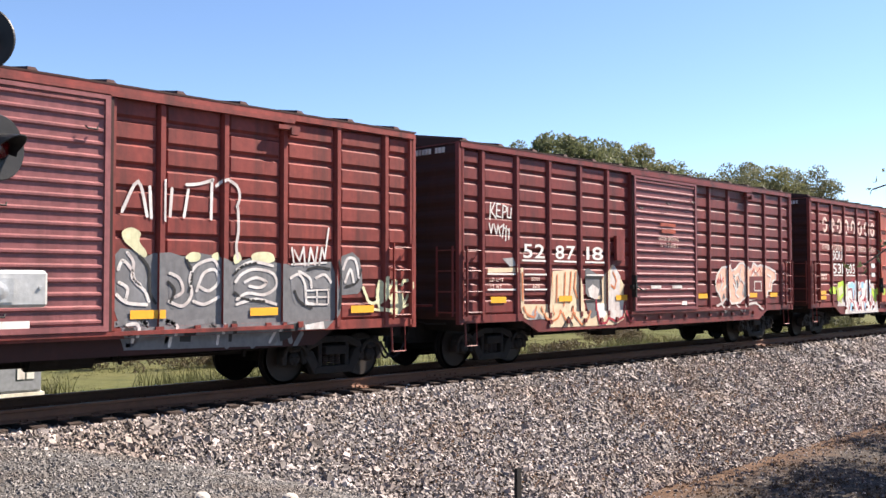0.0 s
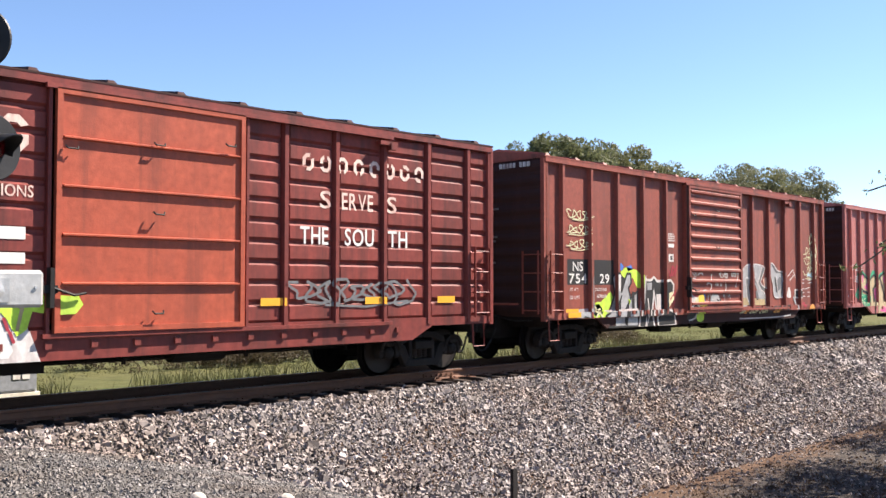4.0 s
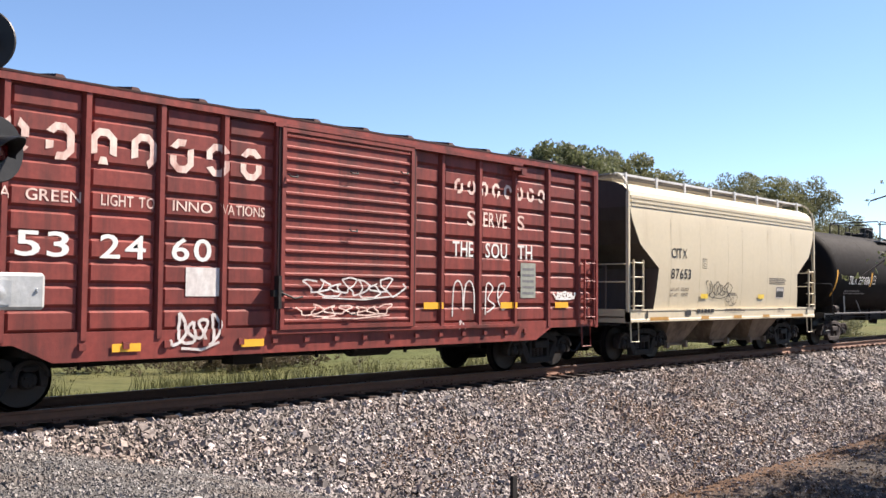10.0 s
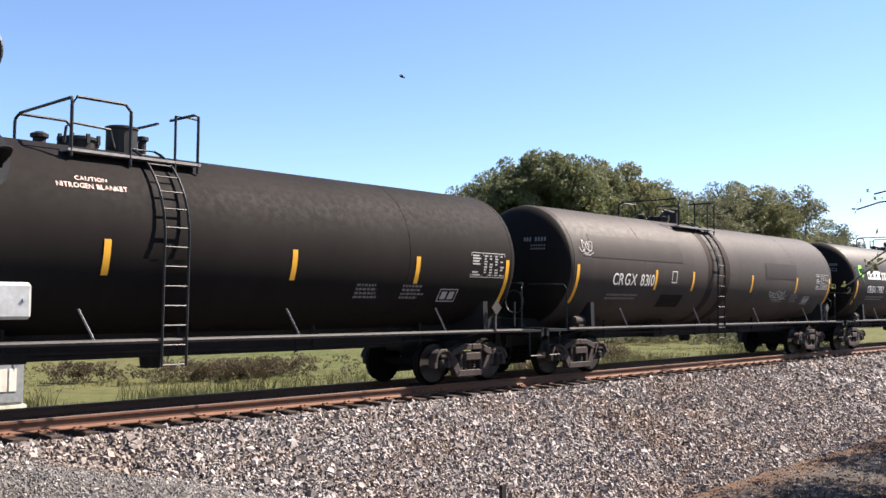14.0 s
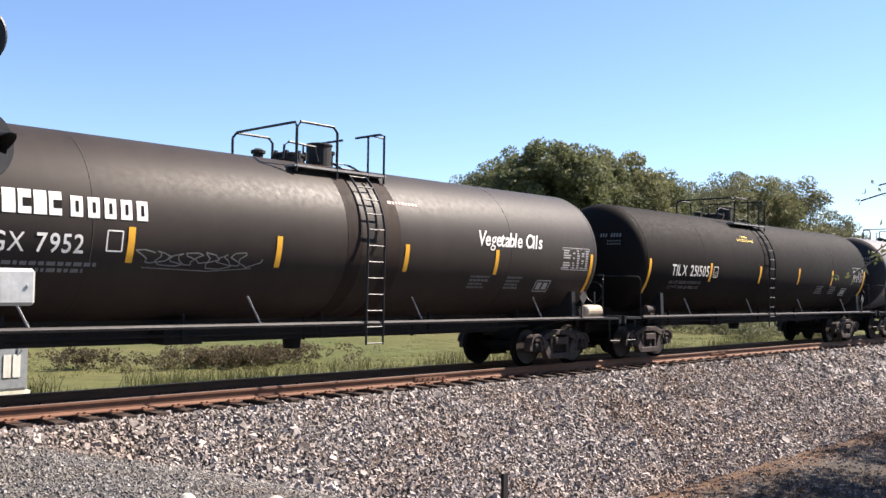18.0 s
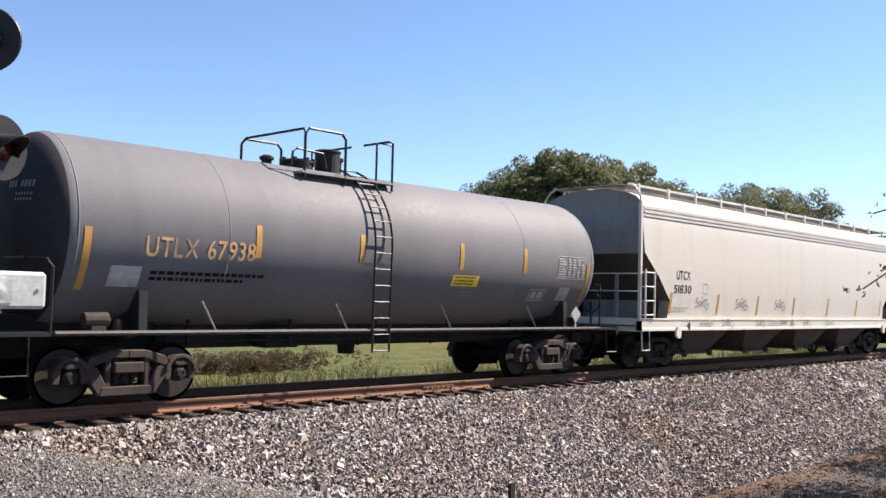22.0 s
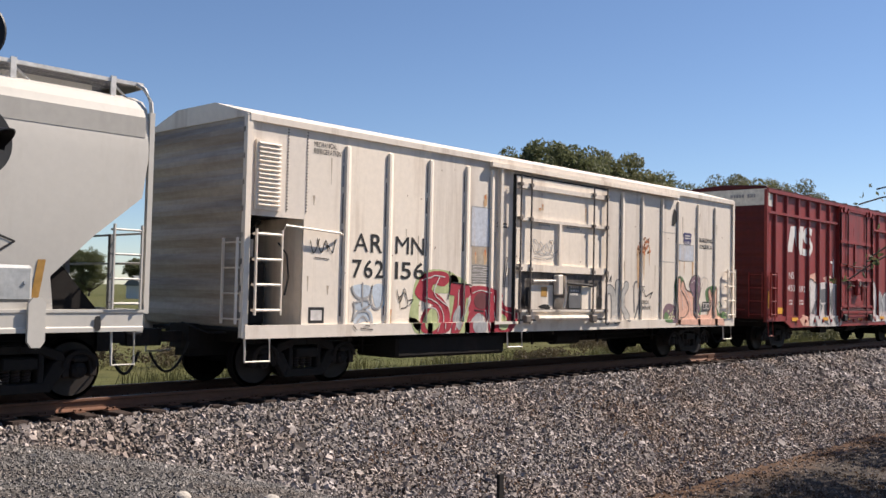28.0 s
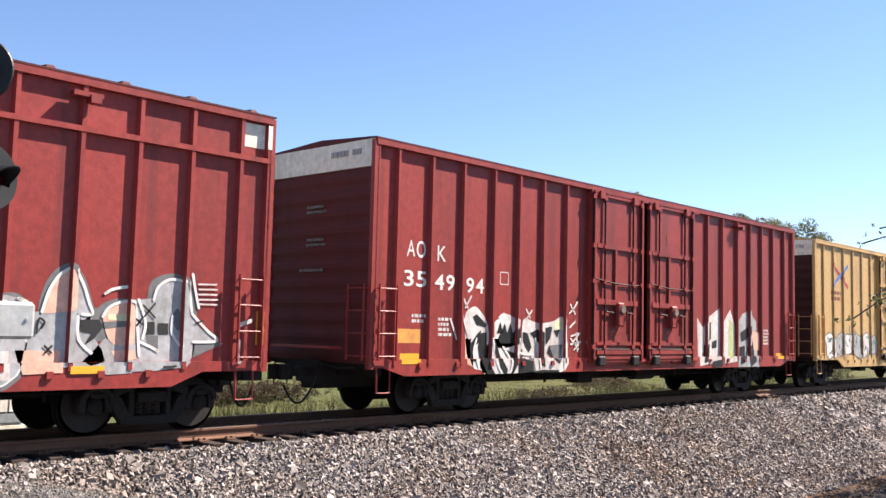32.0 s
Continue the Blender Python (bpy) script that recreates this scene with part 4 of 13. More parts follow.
def boxcar(label, x_at, length=15.6, eave=4.69, posts=POSTS_A, doors=((6.32, 9.42),), paint=BOX_BROWN, door_paint=None, ribs=10, door_style="ribbed",
           trucks=(1.55, 14.05), white_top=False, band=None, roof_paint=None, low=(2.55, 13.3, 0.72), post_w=0.10, cast=CAST, peak=0.24, roof_ribs=True, sill_in=0.0, end_paint=None, recess=0.092):
    car = thing("boxcar", label, "boxcar", "train cars", (x_at, TRACK_Y, 0))
    CARS.append((car, x_at))
    door_paint = door_paint or paint
    roof_paint = roof_paint or paint
    # Roof caps share the darkened colours of the shaded ends.
    cap_paint = SHADE_BROWN if roof_paint in (BOX_BROWN, BOX_PLUM) else SHADE_RED if roof_paint is BOX_RED else roof_paint
    bot, W = 1.0, 1.6
    d0, d1 = doors[0][0], doors[-1][1]
    cuts = [0.0] + [p for p in posts if p < d0] + [d0] + [d1] + [p for p in posts if p > d1] + [length]
    spans = []
    for s in (-1, 1):
        yw = s * (W - recess)
        for a, b in zip(cuts, cuts[1:]):
            if abs(a - d0) < 1e-6 and abs(b - d1) < 1e-6:
                continue
            bm = bmesh.new()
            if ribs:
                corrugated(bm, a, b, yw, bot + 0.12, eave - 0.14, ribs, 0.042, s)
            else:
                bx(bm, a, b, *sorted((yw, yw - s * 0.03)), bot + 0.12, eave - 0.14)
            part("side_panel", bm, paint, car)
            if s < 0:
                spans.append((a + post_w / 2, b - post_w / 2, yw - (0.042 if ribs else 0.0)))
        # posts
        proto = None
        for p in [0.06] + list(posts) + [length - 0.06]:
            if proto is None:
                h = post_w / 2
                bm = bmesh.new()
                prism(bm, [(-h - 0.02, yw), (-h + 0.01, s * W), (h - 0.01, s * W), (h + 0.02, yw)], "z", bot + 0.02, eave - 0.12)
                proto = part("post", bm, paint, car)
                proto.matrix_basis = pose(p, 0, 0)
            else:
                again(proto, car, pose(p, 0, 0))
            if s < 0:
                spans.append((p - post_w / 2, p + post_w / 2, -W))
        # top plate, side sill
        bm = bmesh.new()
        bx(bm, 0, length, *sorted((s * (W - 0.11), s * (W + 0.015))), eave - 0.14, eave - 0.01)
        part("top_plate", bm, roof_paint, car)
        bm = bmesh.new()
        la, lb, lz = low
        if sill_in:        # the deep middle of the sill is set back under the side
            bx(bm, 0, length, *sorted((s * (W - 0.07), s * (W - 0.02))), bot - 0.02, bot + 0.14)
            deep = bmesh.new()
            prism(deep, [(la - 0.5, bot), (la, lz), (lb, lz), (lb + 0.5, bot)], "y", s * (W - 0.07 - sill_in), s * (W - 0.02 - sill_in))
            # The sill's colour carries the shade under the side as well as grime.
            part("deep_sill", deep, SHADE_BROWN, car, "deep sill set back under the side, grime and shade in its colour")
        else:
            prism(bm, [(0, bot + 0.14), (0, bot - 0.02), (la - 0.55, bot - 0.02), (la, lz), (lb, lz), (lb + 0.55, bot - 0.02), (length, bot - 0.02), (length, bot + 0.14)],
                  "y", s * (W - 0.07), s * (W - 0.02))
        part("side_sill", bm, paint, car)
        if s < 0:
            n_tab = 16
            proto_t = None
            drop = 0.16 if sill_in else 0.0
            for i in range(n_tab):
                x = la + 0.4 + (lb - la - 0.8) * i / (n_tab - 1)
                if proto_t is None:
                    bm = bmesh.new()
                    bx(bm, -0.05, 0.05, s * W - 0.02, s * (W - 0.025), lz + 0.16 + drop, lz + 0.24 + drop)
                    bx(bm, -0.05, 0.05, s * W - 0.01, s * W + 0.06, lz + 0.24 + drop, lz + 0.26 + drop)
                    proto_t = part("sill_tab", bm, paint, car)
                    proto_t.matrix_basis = pose(x, 0, 0)
                else:
                    again(proto_t, car, pose(x, 0, 0))
        # doors and their tracks
        for a, b in doors:
            if s > 0:
                bm = bmesh.new()
                bx(bm, a, b, yw - 0.02, s * (W + 0.01), bot + 0.12, eave - 0.16)
                part("door", bm, door_paint, car)
                continue
            box_door(car, a, b, bot + 0.10, eave - 0.18, -W, door_paint, door_style)
            spans.append((a + 0.06, b - 0.06, -W - 0.055 if door_style != "plug" else -W - 0.01))
        bm = bmesh.new()
        bx(bm, d0 - 0.15, min(length - 0.3, d1 + (3.3 if door_style != "plug" else 0.3)), *sorted((s * W, s * (W + 0.07))), eave - 0.20, eave - 0.13)
        part("door_track", bm, roof_paint, car)
        bm = bmesh.new()
        bx(bm, d0 - 0.15, min(length - 0.3, d1 + (3.3 if door_style != "plug" else 0.3)), *sorted((s * (W - 0.03), s * (W + 0.05))), bot + 0.03, bot + 0.09)
        part("door_track", bm, paint, car)
        for x in (d0 - 0.10, d1 + 0.06):
            part("door_jamb", one_box(x, x + 0.05, *sorted((yw, s * (W + 0.02))), bot + 0.1, eave - 0.2), paint, car)
    # ends
    for x, d in ((0.0, -1), (length, 1)):
        bm = bmesh.new()
        n, z0, z1 = 11, bot + 0.05, eave - (0.55 if white_top else 0.05)
        p = (z1 - z0) / n
        prof = [(x - d * 0.03, z0)]
        for k in range(n):
            a = z0 + k * p
            prof += [(x, a + 0.03), (x + d * 0.035, a + p * 0.38), (x + d * 0.035, a + p * 0.6), (x, a + p * 0.85)]
        prof += [(x, z1), (x - d * 0.03, z1)]
        prism(bm, prof, "y", -W + 0.06, W - 0.06)
        # The end wall's shade is put into its colour.
        part("end_wall", bm, end_paint or SHADE_BROWN, car, "ribbed end wall, its shade painted in a darker tone")
        bm = bmesh.new()
        top = [(-W + 0.03, z1), (W - 0.03, z1), (W - 0.03, eave - 0.02), (0, eave + peak - 0.03), (-W + 0.03, eave - 0.02)]
        prism(bm, top, "x", *sorted((x - d * 0.02, x + d * 0.035)))
        part("end_gable", bm, WHITE_END if white_top else paint, car, "white painted band across the top" if white_top else "")
        for y in (-W + 0.05, W - 0.05):
            bm = one_box(*sorted((x - d * 0.06, x + d * 0.05)), y - 0.05, y + 0.05, bot - 0.04, eave - 0.05)
            part("corner_post", bm, paint, car)
    # roof
    bm = bmesh.new()
    n = int(length / 1.14)
    prism(bm, [(-W - 0.02, eave - 0.03), (W + 0.02, eave - 0.03), (W + 0.02, eave), (0, eave + peak), (-W - 0.02, eave)], "x", -0.04, length + 0.04)
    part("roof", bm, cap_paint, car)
    if roof_ribs:
        proto = None
        for k in range(n + 1):
            x = 0.3 + (length - 0.6) * k / n
            if proto is None:
                bm = bmesh.new()
                h = 0.07
                for s in (-1, 1):
                    v = [(-0.10, s * (W - 0.12), eave + 0.0), (0.10, s * (W - 0.12), eave + 0.0), (0.10, 0, eave + peak + 0.01), (-0.10, 0, eave + peak + 0.01),
                         (-0.05, s * (W - 0.18), eave + h + 0.02), (0.05, s * (W - 0.18), eave + h + 0.02), (0.05, 0, eave + peak + h), (-0.05, 0, eave + peak + h)]
                    v = [bm.verts.new(c) for c in v]
                    fs = [bm.faces.new([v[i] for i in f]) for f in ((0, 1, 5, 4), (1, 2, 6, 5), (3, 0, 4, 7), (4, 5, 6, 7))]
                    bmesh.ops.recalc_face_normals(bm, faces=fs)
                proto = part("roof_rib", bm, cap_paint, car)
                proto.matrix_basis = pose(x, 0, 0)
            else:
                again(proto, car, pose(x, 0, 0))
    bm = one_box(0.05, length - 0.05, -W + 0.09, W - 0.09, bot + 0.02, bot + 0.10)
    part("floor", bm, UNDER, car)
    underframe(car, 0.1, length - 0.1, 0.82, 1.02)
    ladder(car, 0.12, 0.58, [1.2 + 0.42 * k for k in range(4)], -W + 0.03, paint)
    ladder(car, length - 0.58, length - 0.12, [1.2 + 0.42 * k for k in range(4)], -W + 0.03, paint)
    ladder(car, -W + 0.12, -W + 0.56, [1.2 + 0.42 * k for k in range(4)], -0.03, paint, axis="y")
    for x in (0.36, length - 0.36):
        for y in (-W + 0.06, W - 0.06):
            stirrup(car, x, y, bot, 0.52, paint)
    bm = bmesh.new()
    bx(bm, -0.42, -0.10, -0.9, 0.9, 1.32, 1.36)
    part("end_platform", bm, paint, car)
    for x in trucks:
        truck(car, x, cast)
    coupler(car, -0.12, -1)
    coupler(car, length + 0.12, 1)
    end_print(car, -0.06, eave - 0.30 if white_top else eave - 0.22, GREYTXT if white_top else CHALK, length)
    # brackets that carry the upper door rail, and the tack boards
    proto = None
    for p in [q for q in posts if q > d1][2:3]:
        bm = bmesh.new()
        bx(bm, p - 0.22, p + 0.22, -W - 0.10, -W + 0.01, eave - 0.32, eave - 0.25)
        bx(bm, p + 0.02, p + 0.18, -W - 0.13, -W - 0.02, eave - 0.40, eave - 0.28)
        part("door_stop", bm, paint, car)
    return car, sorted(spans, key=lambda q: -q[2])


def box_door(car, a, b, z0, z1, y, paint, style):
    bm = bmesh.new()
    bx(bm, a, b, y - 0.03, y + 0.03, z0, z1)
    door = part("door", bm, paint, car)
    bm = bmesh.new()
    e = 0.08
    for q in ((a, a + e, z0, z1), (b - e, b, z0, z1), (a + e, b - e, z1 - e, z1), (a + e, b - e, z0, z0 + e)):
        bx(bm, q[0], q[1], y - 0.07, y - 0.03, q[2], q[3])
    part("door_frame", bm, paint, door)
    if style in ("ribbed", "many"):
        # Dark strips stand in for the shaded gap at each door edge.
        for x in (a - 0.055, b + 0.005):
            part("door_seal", one_box(x, x + 0.05, y - 0.05, y - 0.005, z0, z1), ROD_DARK, door, "dark strip drawn for the gap beside the door")
    ribs = []
    if style == "many":
        ribs = [(z0 + 0.14 + (z1 - z0 - 0.28) * k / 16, 0.075) for k in range(17)]
    elif style == "ribbed":
        ribs = [(z0 + 0.17 + (z1 - z0 - 0.34) * k / 10, 0.12) for k in range(11)]
    elif style == "plain":
        ribs = [(z0 + (z1 - z0) * k / 5, 0.05) for k in range(1, 5)]
    proto = None
    for z, h in ribs:
        if proto is None:
            bm = bmesh.new()
            x0, x1 = a + e + 0.02, b - e - 0.02
            out = y - (0.058 if style == "many" else 0.085)
            prism(bm, [(y - 0.03, -h / 2), (out, -h * 0.2), (out, h * 0.2), (y - 0.03, h / 2)], "x", x0, x1)
            proto = part("door_rib", bm, paint, door)
            proto.matrix_basis = pose(0, 0, z)
        else:
            again(proto, door, pose(0, 0, z))
    if style == "plug":
        w = b - a
        r0, r1, m = a + 0.19 * w, a + 0.765 * w, a + 0.42 * w
        for x in (a - 0.06, r0, r1, b - 0.12):
            part("lock_rod", one_tube([(x, y - 0.075, z0 - 0.06), (x, y - 0.075, z1 + 0.02)], 0.026, 6), ROD_DARK, door)
            for z in (z0 + 0.30, z0 + 1.87, z0 + 2.72, z1 - 0.12):
                part("rod_guide", one_box(x - 0.06, x + 0.06, y - 0.105, y - 0.03, z - 0.05, z + 0.05), paint, door)
        for z, h, d in ((z0 + 2.68, 0.11, 0.05), (z0 + 1.32, 0.13, 0.06), (z0 + 0.34, 0.08, 0.05), (z0 + 0.12, 0.10, 0.06)):
            part("cross_bar", one_box(a + 0.09, b - 0.3 if h > 0.1 else b - 0.09, y - 0.03 - d, y - 0.03, z, z + h), paint, door)
        part("cross_rod", one_tube([(a + 0.05, y - 0.07, z0 + 1.92), (m, y - 0.07, z0 + 1.84), (b - 0.1, y - 0.07, z0 + 1.84)], 0.020, 6), ROD_DARK, door)
        part("cross_rod", one_tube([(a + 0.05, y - 0.07, z0 + 0.24), (b - 0.1, y - 0.07, z0 + 0.24)], 0.020, 6), ROD_DARK, door)
        part("middle_post", one_box(m - 0.04, m + 0.05, y - 0.075, y - 0.03, z0 + 1.45, z0 + 2.68), paint, door)
        gear = part("gear_box", soft_box(m - 0.02, m + 0.35 * w / 3.2 + 0.02, y - 0.17, y - 0.03, z0 + 0.80, z0 + 1.38, 0.03), paint, door)
        bm = bmesh.new()
        lathe_at(bm, [(-0.20, 0.02), (-0.20, 0.10), (-0.17, 0.10)], (m + 0.16, y, z0 + 1.22), 12, "y")
        part("crank_boss", bm, RUSTY_ROD, gear, "worn steel ring")
        part("lever", one_tube([(m + 0.34, y - 0.18, z0 + 0.60), (m + 0.32, y - 0.20, z0 + 1.0), (m + 0.28, y - 0.17, z0 + 1.3)], 0.03, 6), paint, gear)
        for x0, x1 in ((r0 + 0.04, m - 0.08), (m + 0.42, r1 - 0.04)):
            part("draw_rod", one_tube([(x0, y - 0.085, z0 + 1.15), (x1, y - 0.085, z0 + 1.12)], 0.024, 6), ROD_DARK, door)
        for x in (a + 0.25, b - 0.45):
            part("roller_bracket", soft_box(x - 0.14, x + 0.14, y - 0.16, y - 0.02, z0 - 0.16, z0 + 0.08, 0.03), SOOT_AND_SHADE, door, "greasy roller bracket")
            part("hanger", one_box(x - 0.10, x + 0.10, y - 0.13, y - 0.03, z1 - 0.14, z1 + 0.04), paint, door)
        part("notice_panel", one_box(m - 0.10, m + 0.45, y - 0.034, y - 0.029, z0 + 3.0, z0 + 3.3), paint, door)
    else:
        bm = bmesh.new()
        bx(bm, a - 0.18, a + 0.02, y - 0.12, y - 0.02, z0 + 0.55, z0 + 0.66)
        bx(bm, a - 0.10, a - 0.04, y - 0.15, y - 0.02, z0 + 0.35, z0 + 0.9)
        tube(bm, [(a - 0.05, y - 0.13, z0 + 0.62), (a + 0.25, y - 0.12, z0 + 0.52), (a + 0.42, y - 0.12, z0 + 0.55)], 0.02, 5)
        part("door_latch", bm, SOOT_AND_SHADE, door, "blackened iron latch")
        m = (a + b) / 2
        for x, z in ((m, z0 + 0.28), (m, (z0 + z1) / 2 + 0.05), (a + 0.2, (z0 + z1) / 2 + 0.9), (m, z1 - 0.62), (b - 0.3, z1 - 0.5)):
            part("door_ring", one_tube([(x - 0.09, y - 0.09, z), (x - 0.07, y - 0.13, z - 0.04), (x + 0.07, y - 0.13, z - 0.04), (x + 0.09, y - 0.09, z)], 0.014, 5), SOOT_AND_SHADE, door)
    return door
# ---------------------------------------------------------------- tank cars


def tank_car(label, x_at, cyl, paint, ladder_x, r=1.5, zc=2.65, trucks=(0.75, -0.85), marks=(), mark_paint=REFLECT, cast=CAST_PALE, mark_up=0.0, rail_paint=BLACK, waist=None, head_paint=None):
    """x_at is where the barrel begins. The barrel lies on a stub-sill frame with a side walkway, a manway and a ladder."""
    car = thing("tank_car", label, "tank car", "train cars", (x_at, TRACK_Y, 0))
    CARS.append((car, x_at))
    h, seg = 0.62, 64
    prof = [(-h * math.cos(k * math.pi / 16), r * math.sin(k * math.pi / 16)) for k in range(0, 8)]
    prof = [(a, max(q, 0.02)) for a, q in prof]
    body = [(0.0, r), (cyl, r)]
    full = prof + body + [(cyl - a, q) for a, q in prof[::-1]]
    bm = bmesh.new()
    lathe_at(bm, full, (0, 0, zc), seg, "x")
    # Heads take their own darker paint, which holds the shade of the ends.
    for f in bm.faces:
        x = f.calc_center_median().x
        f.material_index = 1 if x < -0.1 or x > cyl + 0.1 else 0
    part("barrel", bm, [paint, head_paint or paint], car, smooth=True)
    bm = bmesh.new()
    lathe_at(bm, [(-0.010, r - 0.01), (-0.010, r + 0.002), (0.010, r + 0.002), (0.010, r - 0.01)], (0, 0, zc), seg, "x")
    seam = part("weld_seam", bm, paint, car, smooth=True)
    for k in (0.2, 0.8):
        again(seam, car, pose(cyl * k, 0, 0))
    again(seam, car, pose(cyl, 0, 0))
    for x0, x1 in ((-0.62, -0.26), (0.30, 0.72)) if waist else ():        # dark bands round the waist: oily stain, and ridge shade painted on
        bm = bmesh.new()
        rings = [[bm.verts.new((ladder_x + x, (r + 0.004) * math.cos(q * math.tau / seg), zc + (r + 0.004) * math.sin(q * math.tau / seg))) for q in range(seg)] for x in (x0, x1)]
        for q in range(seg):
            bm.faces.new((rings[0][q], rings[1][q], rings[1][(q + 1) % seg], rings[0][(q + 1) % seg]))
        bmesh.ops.recalc_face_normals(bm, faces=bm.faces[:])
        part("waist_band", bm, waist, car, "band round the waist of the barrel, oily stain and painted ridge shade", smooth=True)
    # walkway and frame
    part("centre_sill", one_box(1.9, cyl - 1.9, -0.36, 0.36, 0.80, 1.2), UNDER, car)
    for s in (-1, 1):
        part("side_sill", one_tube([(-0.30, s * 1.53, 1.12), (cyl + 0.30, s * 1.53, 1.12)], 0.038, 8), PIPE if s < 0 else rail_paint, car, "grey pipe running along the side")
    for x0, x1 in ((-1.15, 2.1), (cyl - 2.1, cyl + 1.15)):
        bm = one_box(x0, x1, -0.24, 0.24, 0.70, 1.16)
        part("stub_sill", bm, UNDER, car)
        part("sill_pad", one_box(x0 + 0.3, x1 - 0.3, -0.5, 0.5, 1.12, 1.35), UNDER, car)
    for x, d in ((0.0, -1), (cyl, 1)):
        bm = bmesh.new()
        bx(bm, *sorted((x + d * 0.25, x + d * 1.12)), -1.52, 1.52, 1.08, 1.13)
        bx(bm, *sorted((x + d * 1.06, x + d * 1.14)), -1.52, 1.52, 0.98, 1.16)
        part("end_platform", bm, rail_paint, car)
        for s in (-1, 1):
            part("handrail", one_tube([(x + d * 0.35, s * 1.5, 1.12), (x + d * 0.35, s * 1.5, 2.05), (x + d * 0.42, s * 1.47, 2.16), (x + d * 0.62, s * 1.2, 2.17),
                                       (x + d * 0.66, s * 0.6, 2.17)], 0.022, 6), rail_paint, car)
            stirrup(car, x + d * 0.85, s * 1.5, 1.08, 0.55, rail_paint, 0.42)
        # saddle bolster over the truck
        xb = trucks[0] if d < 0 else cyl + trucks[1]
        bm = bmesh.new()
        prism(bm, [(-1.5, 1.12), (-1.47, 1.75), (-1.38, 1.75), (-1.15, 1.45), (-0.6, 1.24), (0.6, 1.24), (1.15, 1.45), (1.38, 1.75), (1.47, 1.75), (1.5, 1.12), (0.4, 0.88), (-0.4, 0.88)],
              "x", xb - 0.07, xb + 0.07)
        part("saddle", bm, rail_paint, car)
    bm = bmesh.new()        # brake cylinder and valve on the leading platform
    lathe_at(bm, [(-0.22, 0.03), (-0.20, 0.11), (0.16, 0.12), (0.20, 0.05)], (0.42, -1.28, 1.30), 12, "x")
    bx(bm, 0.30, 0.52, -1.40, -1.16, 1.13, 1.22)
    lathe_at(bm, [(-0.05, 0.07), (0.10, 0.07), (0.13, 0.03)], (0.74, -1.30, 1.20), 10, "z")
    part("brake_cylinder", bm, CAST_PALE, car, "rusty brake cylinder with dusty fittings")
    k = 4
    for i in range(k):
        x = 2.2 + (cyl - 4.4) * i / (k - 1)
        for s in (-1, 1):
            part("sill_bracket", one_tube([(x + 0.12, s * 1.5, 1.12), (x - 0.10, s * 1.40, zc - 1.05)], 0.018, 5), WALK_STEEL, car)
    # manway, platform and its rails
    lx = ladder_x
    bm = bmesh.new()
    lathe_at(bm, [(0.0, 0.30), (0.12, 0.30), (0.13, 0.33), (0.17, 0.33), (0.20, 0.24), (0.22, 0.05)], (lx - 0.85, 0, zc + r - 0.03), 18, "z")
    manway = part("manway", bm, SOOT_AND_SHADE, car)
    for q in range(8):
        a = q * math.tau / 8
        bolt = one_box(lx - 0.85 + 0.31 * math.cos(a) - 0.025, lx - 0.85 + 0.31 * math.cos(a) + 0.025, 0.31 * math.sin(a) - 0.025, 0.31 * math.sin(a) + 0.025, zc + r + 0.04, zc + r + 0.19)
        part("bolt", bolt, SOOT_AND_SHADE, manway)
    bm = bmesh.new()
    lathe_at(bm, [(0.0, 0.10), (0.15, 0.10), (0.17, 0.14), (0.22, 0.14), (0.26, 0.06)], (lx - 1.35, 0.3, zc + r - 0.03), 12, "z")
    part("valve", bm, SOOT_AND_SHADE, car)
    bm = bmesh.new()
    lathe_at(bm, [(0.0, 0.07), (0.38, 0.07), (0.40, 0.11), (0.46, 0.11), (0.48, 0.03)], (lx + 0.45, 0.35, zc + r - 0.08), 12, "z")
    part("valve", bm, SOOT_AND_SHADE, car)
    for s in (-1, 1):
        part("manway_platform", one_box(lx - 1.5, lx + 0.75, *sorted((s * 0.42, s * 1.02)), zc + r - 0.22, zc + r - 0.18), WALK_STEEL, car)
    zt = zc + r + 0.60
    for s in (-1, 1):
        part("guard_rail", one_tube([(lx - 1.45, s * 1.0, zc + r - 0.3), (lx - 1.45, s * 1.0, zt - 0.12), (lx - 1.37, s * 1.0, zt), (lx - 0.6, s * 1.0, zt), (lx - 0.5, s * 1.0, zt - 0.1),
                                     (lx - 0.5, s * 1.0, zc + r - 0.35)], 0.026, 6), rail_paint, car)
        part("guard_rail", one_tube([(lx + 0.7, s * 1.0, zc + r - 0.35), (lx + 0.7, s * 1.0, zt), (lx + 0.66, s * 0.92, zt + 0.03), (lx + 0.66, s * 0.2, zt + 0.03)], 0.024, 6), rail_paint, car)
        part("guard_post", one_tube([(lx + 0.28, s * 1.0, zc + r - 0.35), (lx + 0.28, s * 1.0, zt - 0.05), (lx + 0.66, s * 1.0, zt - 0.05)], 0.022, 6), rail_paint, car)
    part("guard_rail", one_tube([(lx - 1.45, -1.0, zt - 0.1), (lx - 1.41, -0.9, zt), (lx - 1.41, 0.9, zt), (lx - 1.45, 1.0, zt - 0.1)], 0.024, 6), rail_paint, car)
    bm = bmesh.new()
    lathe_at(bm, [(0.0, 0.25), (0.42, 0.25), (0.44, 0.27), (0.47, 0.27), (0.49, 0.22), (0.50, 0.03)], (lx - 0.12, 0, zc + r - 0.05), 20, "z")
    part("valve_housing", bm, SOOT_AND_SHADE, car, "tall round valve housing", smooth=False)
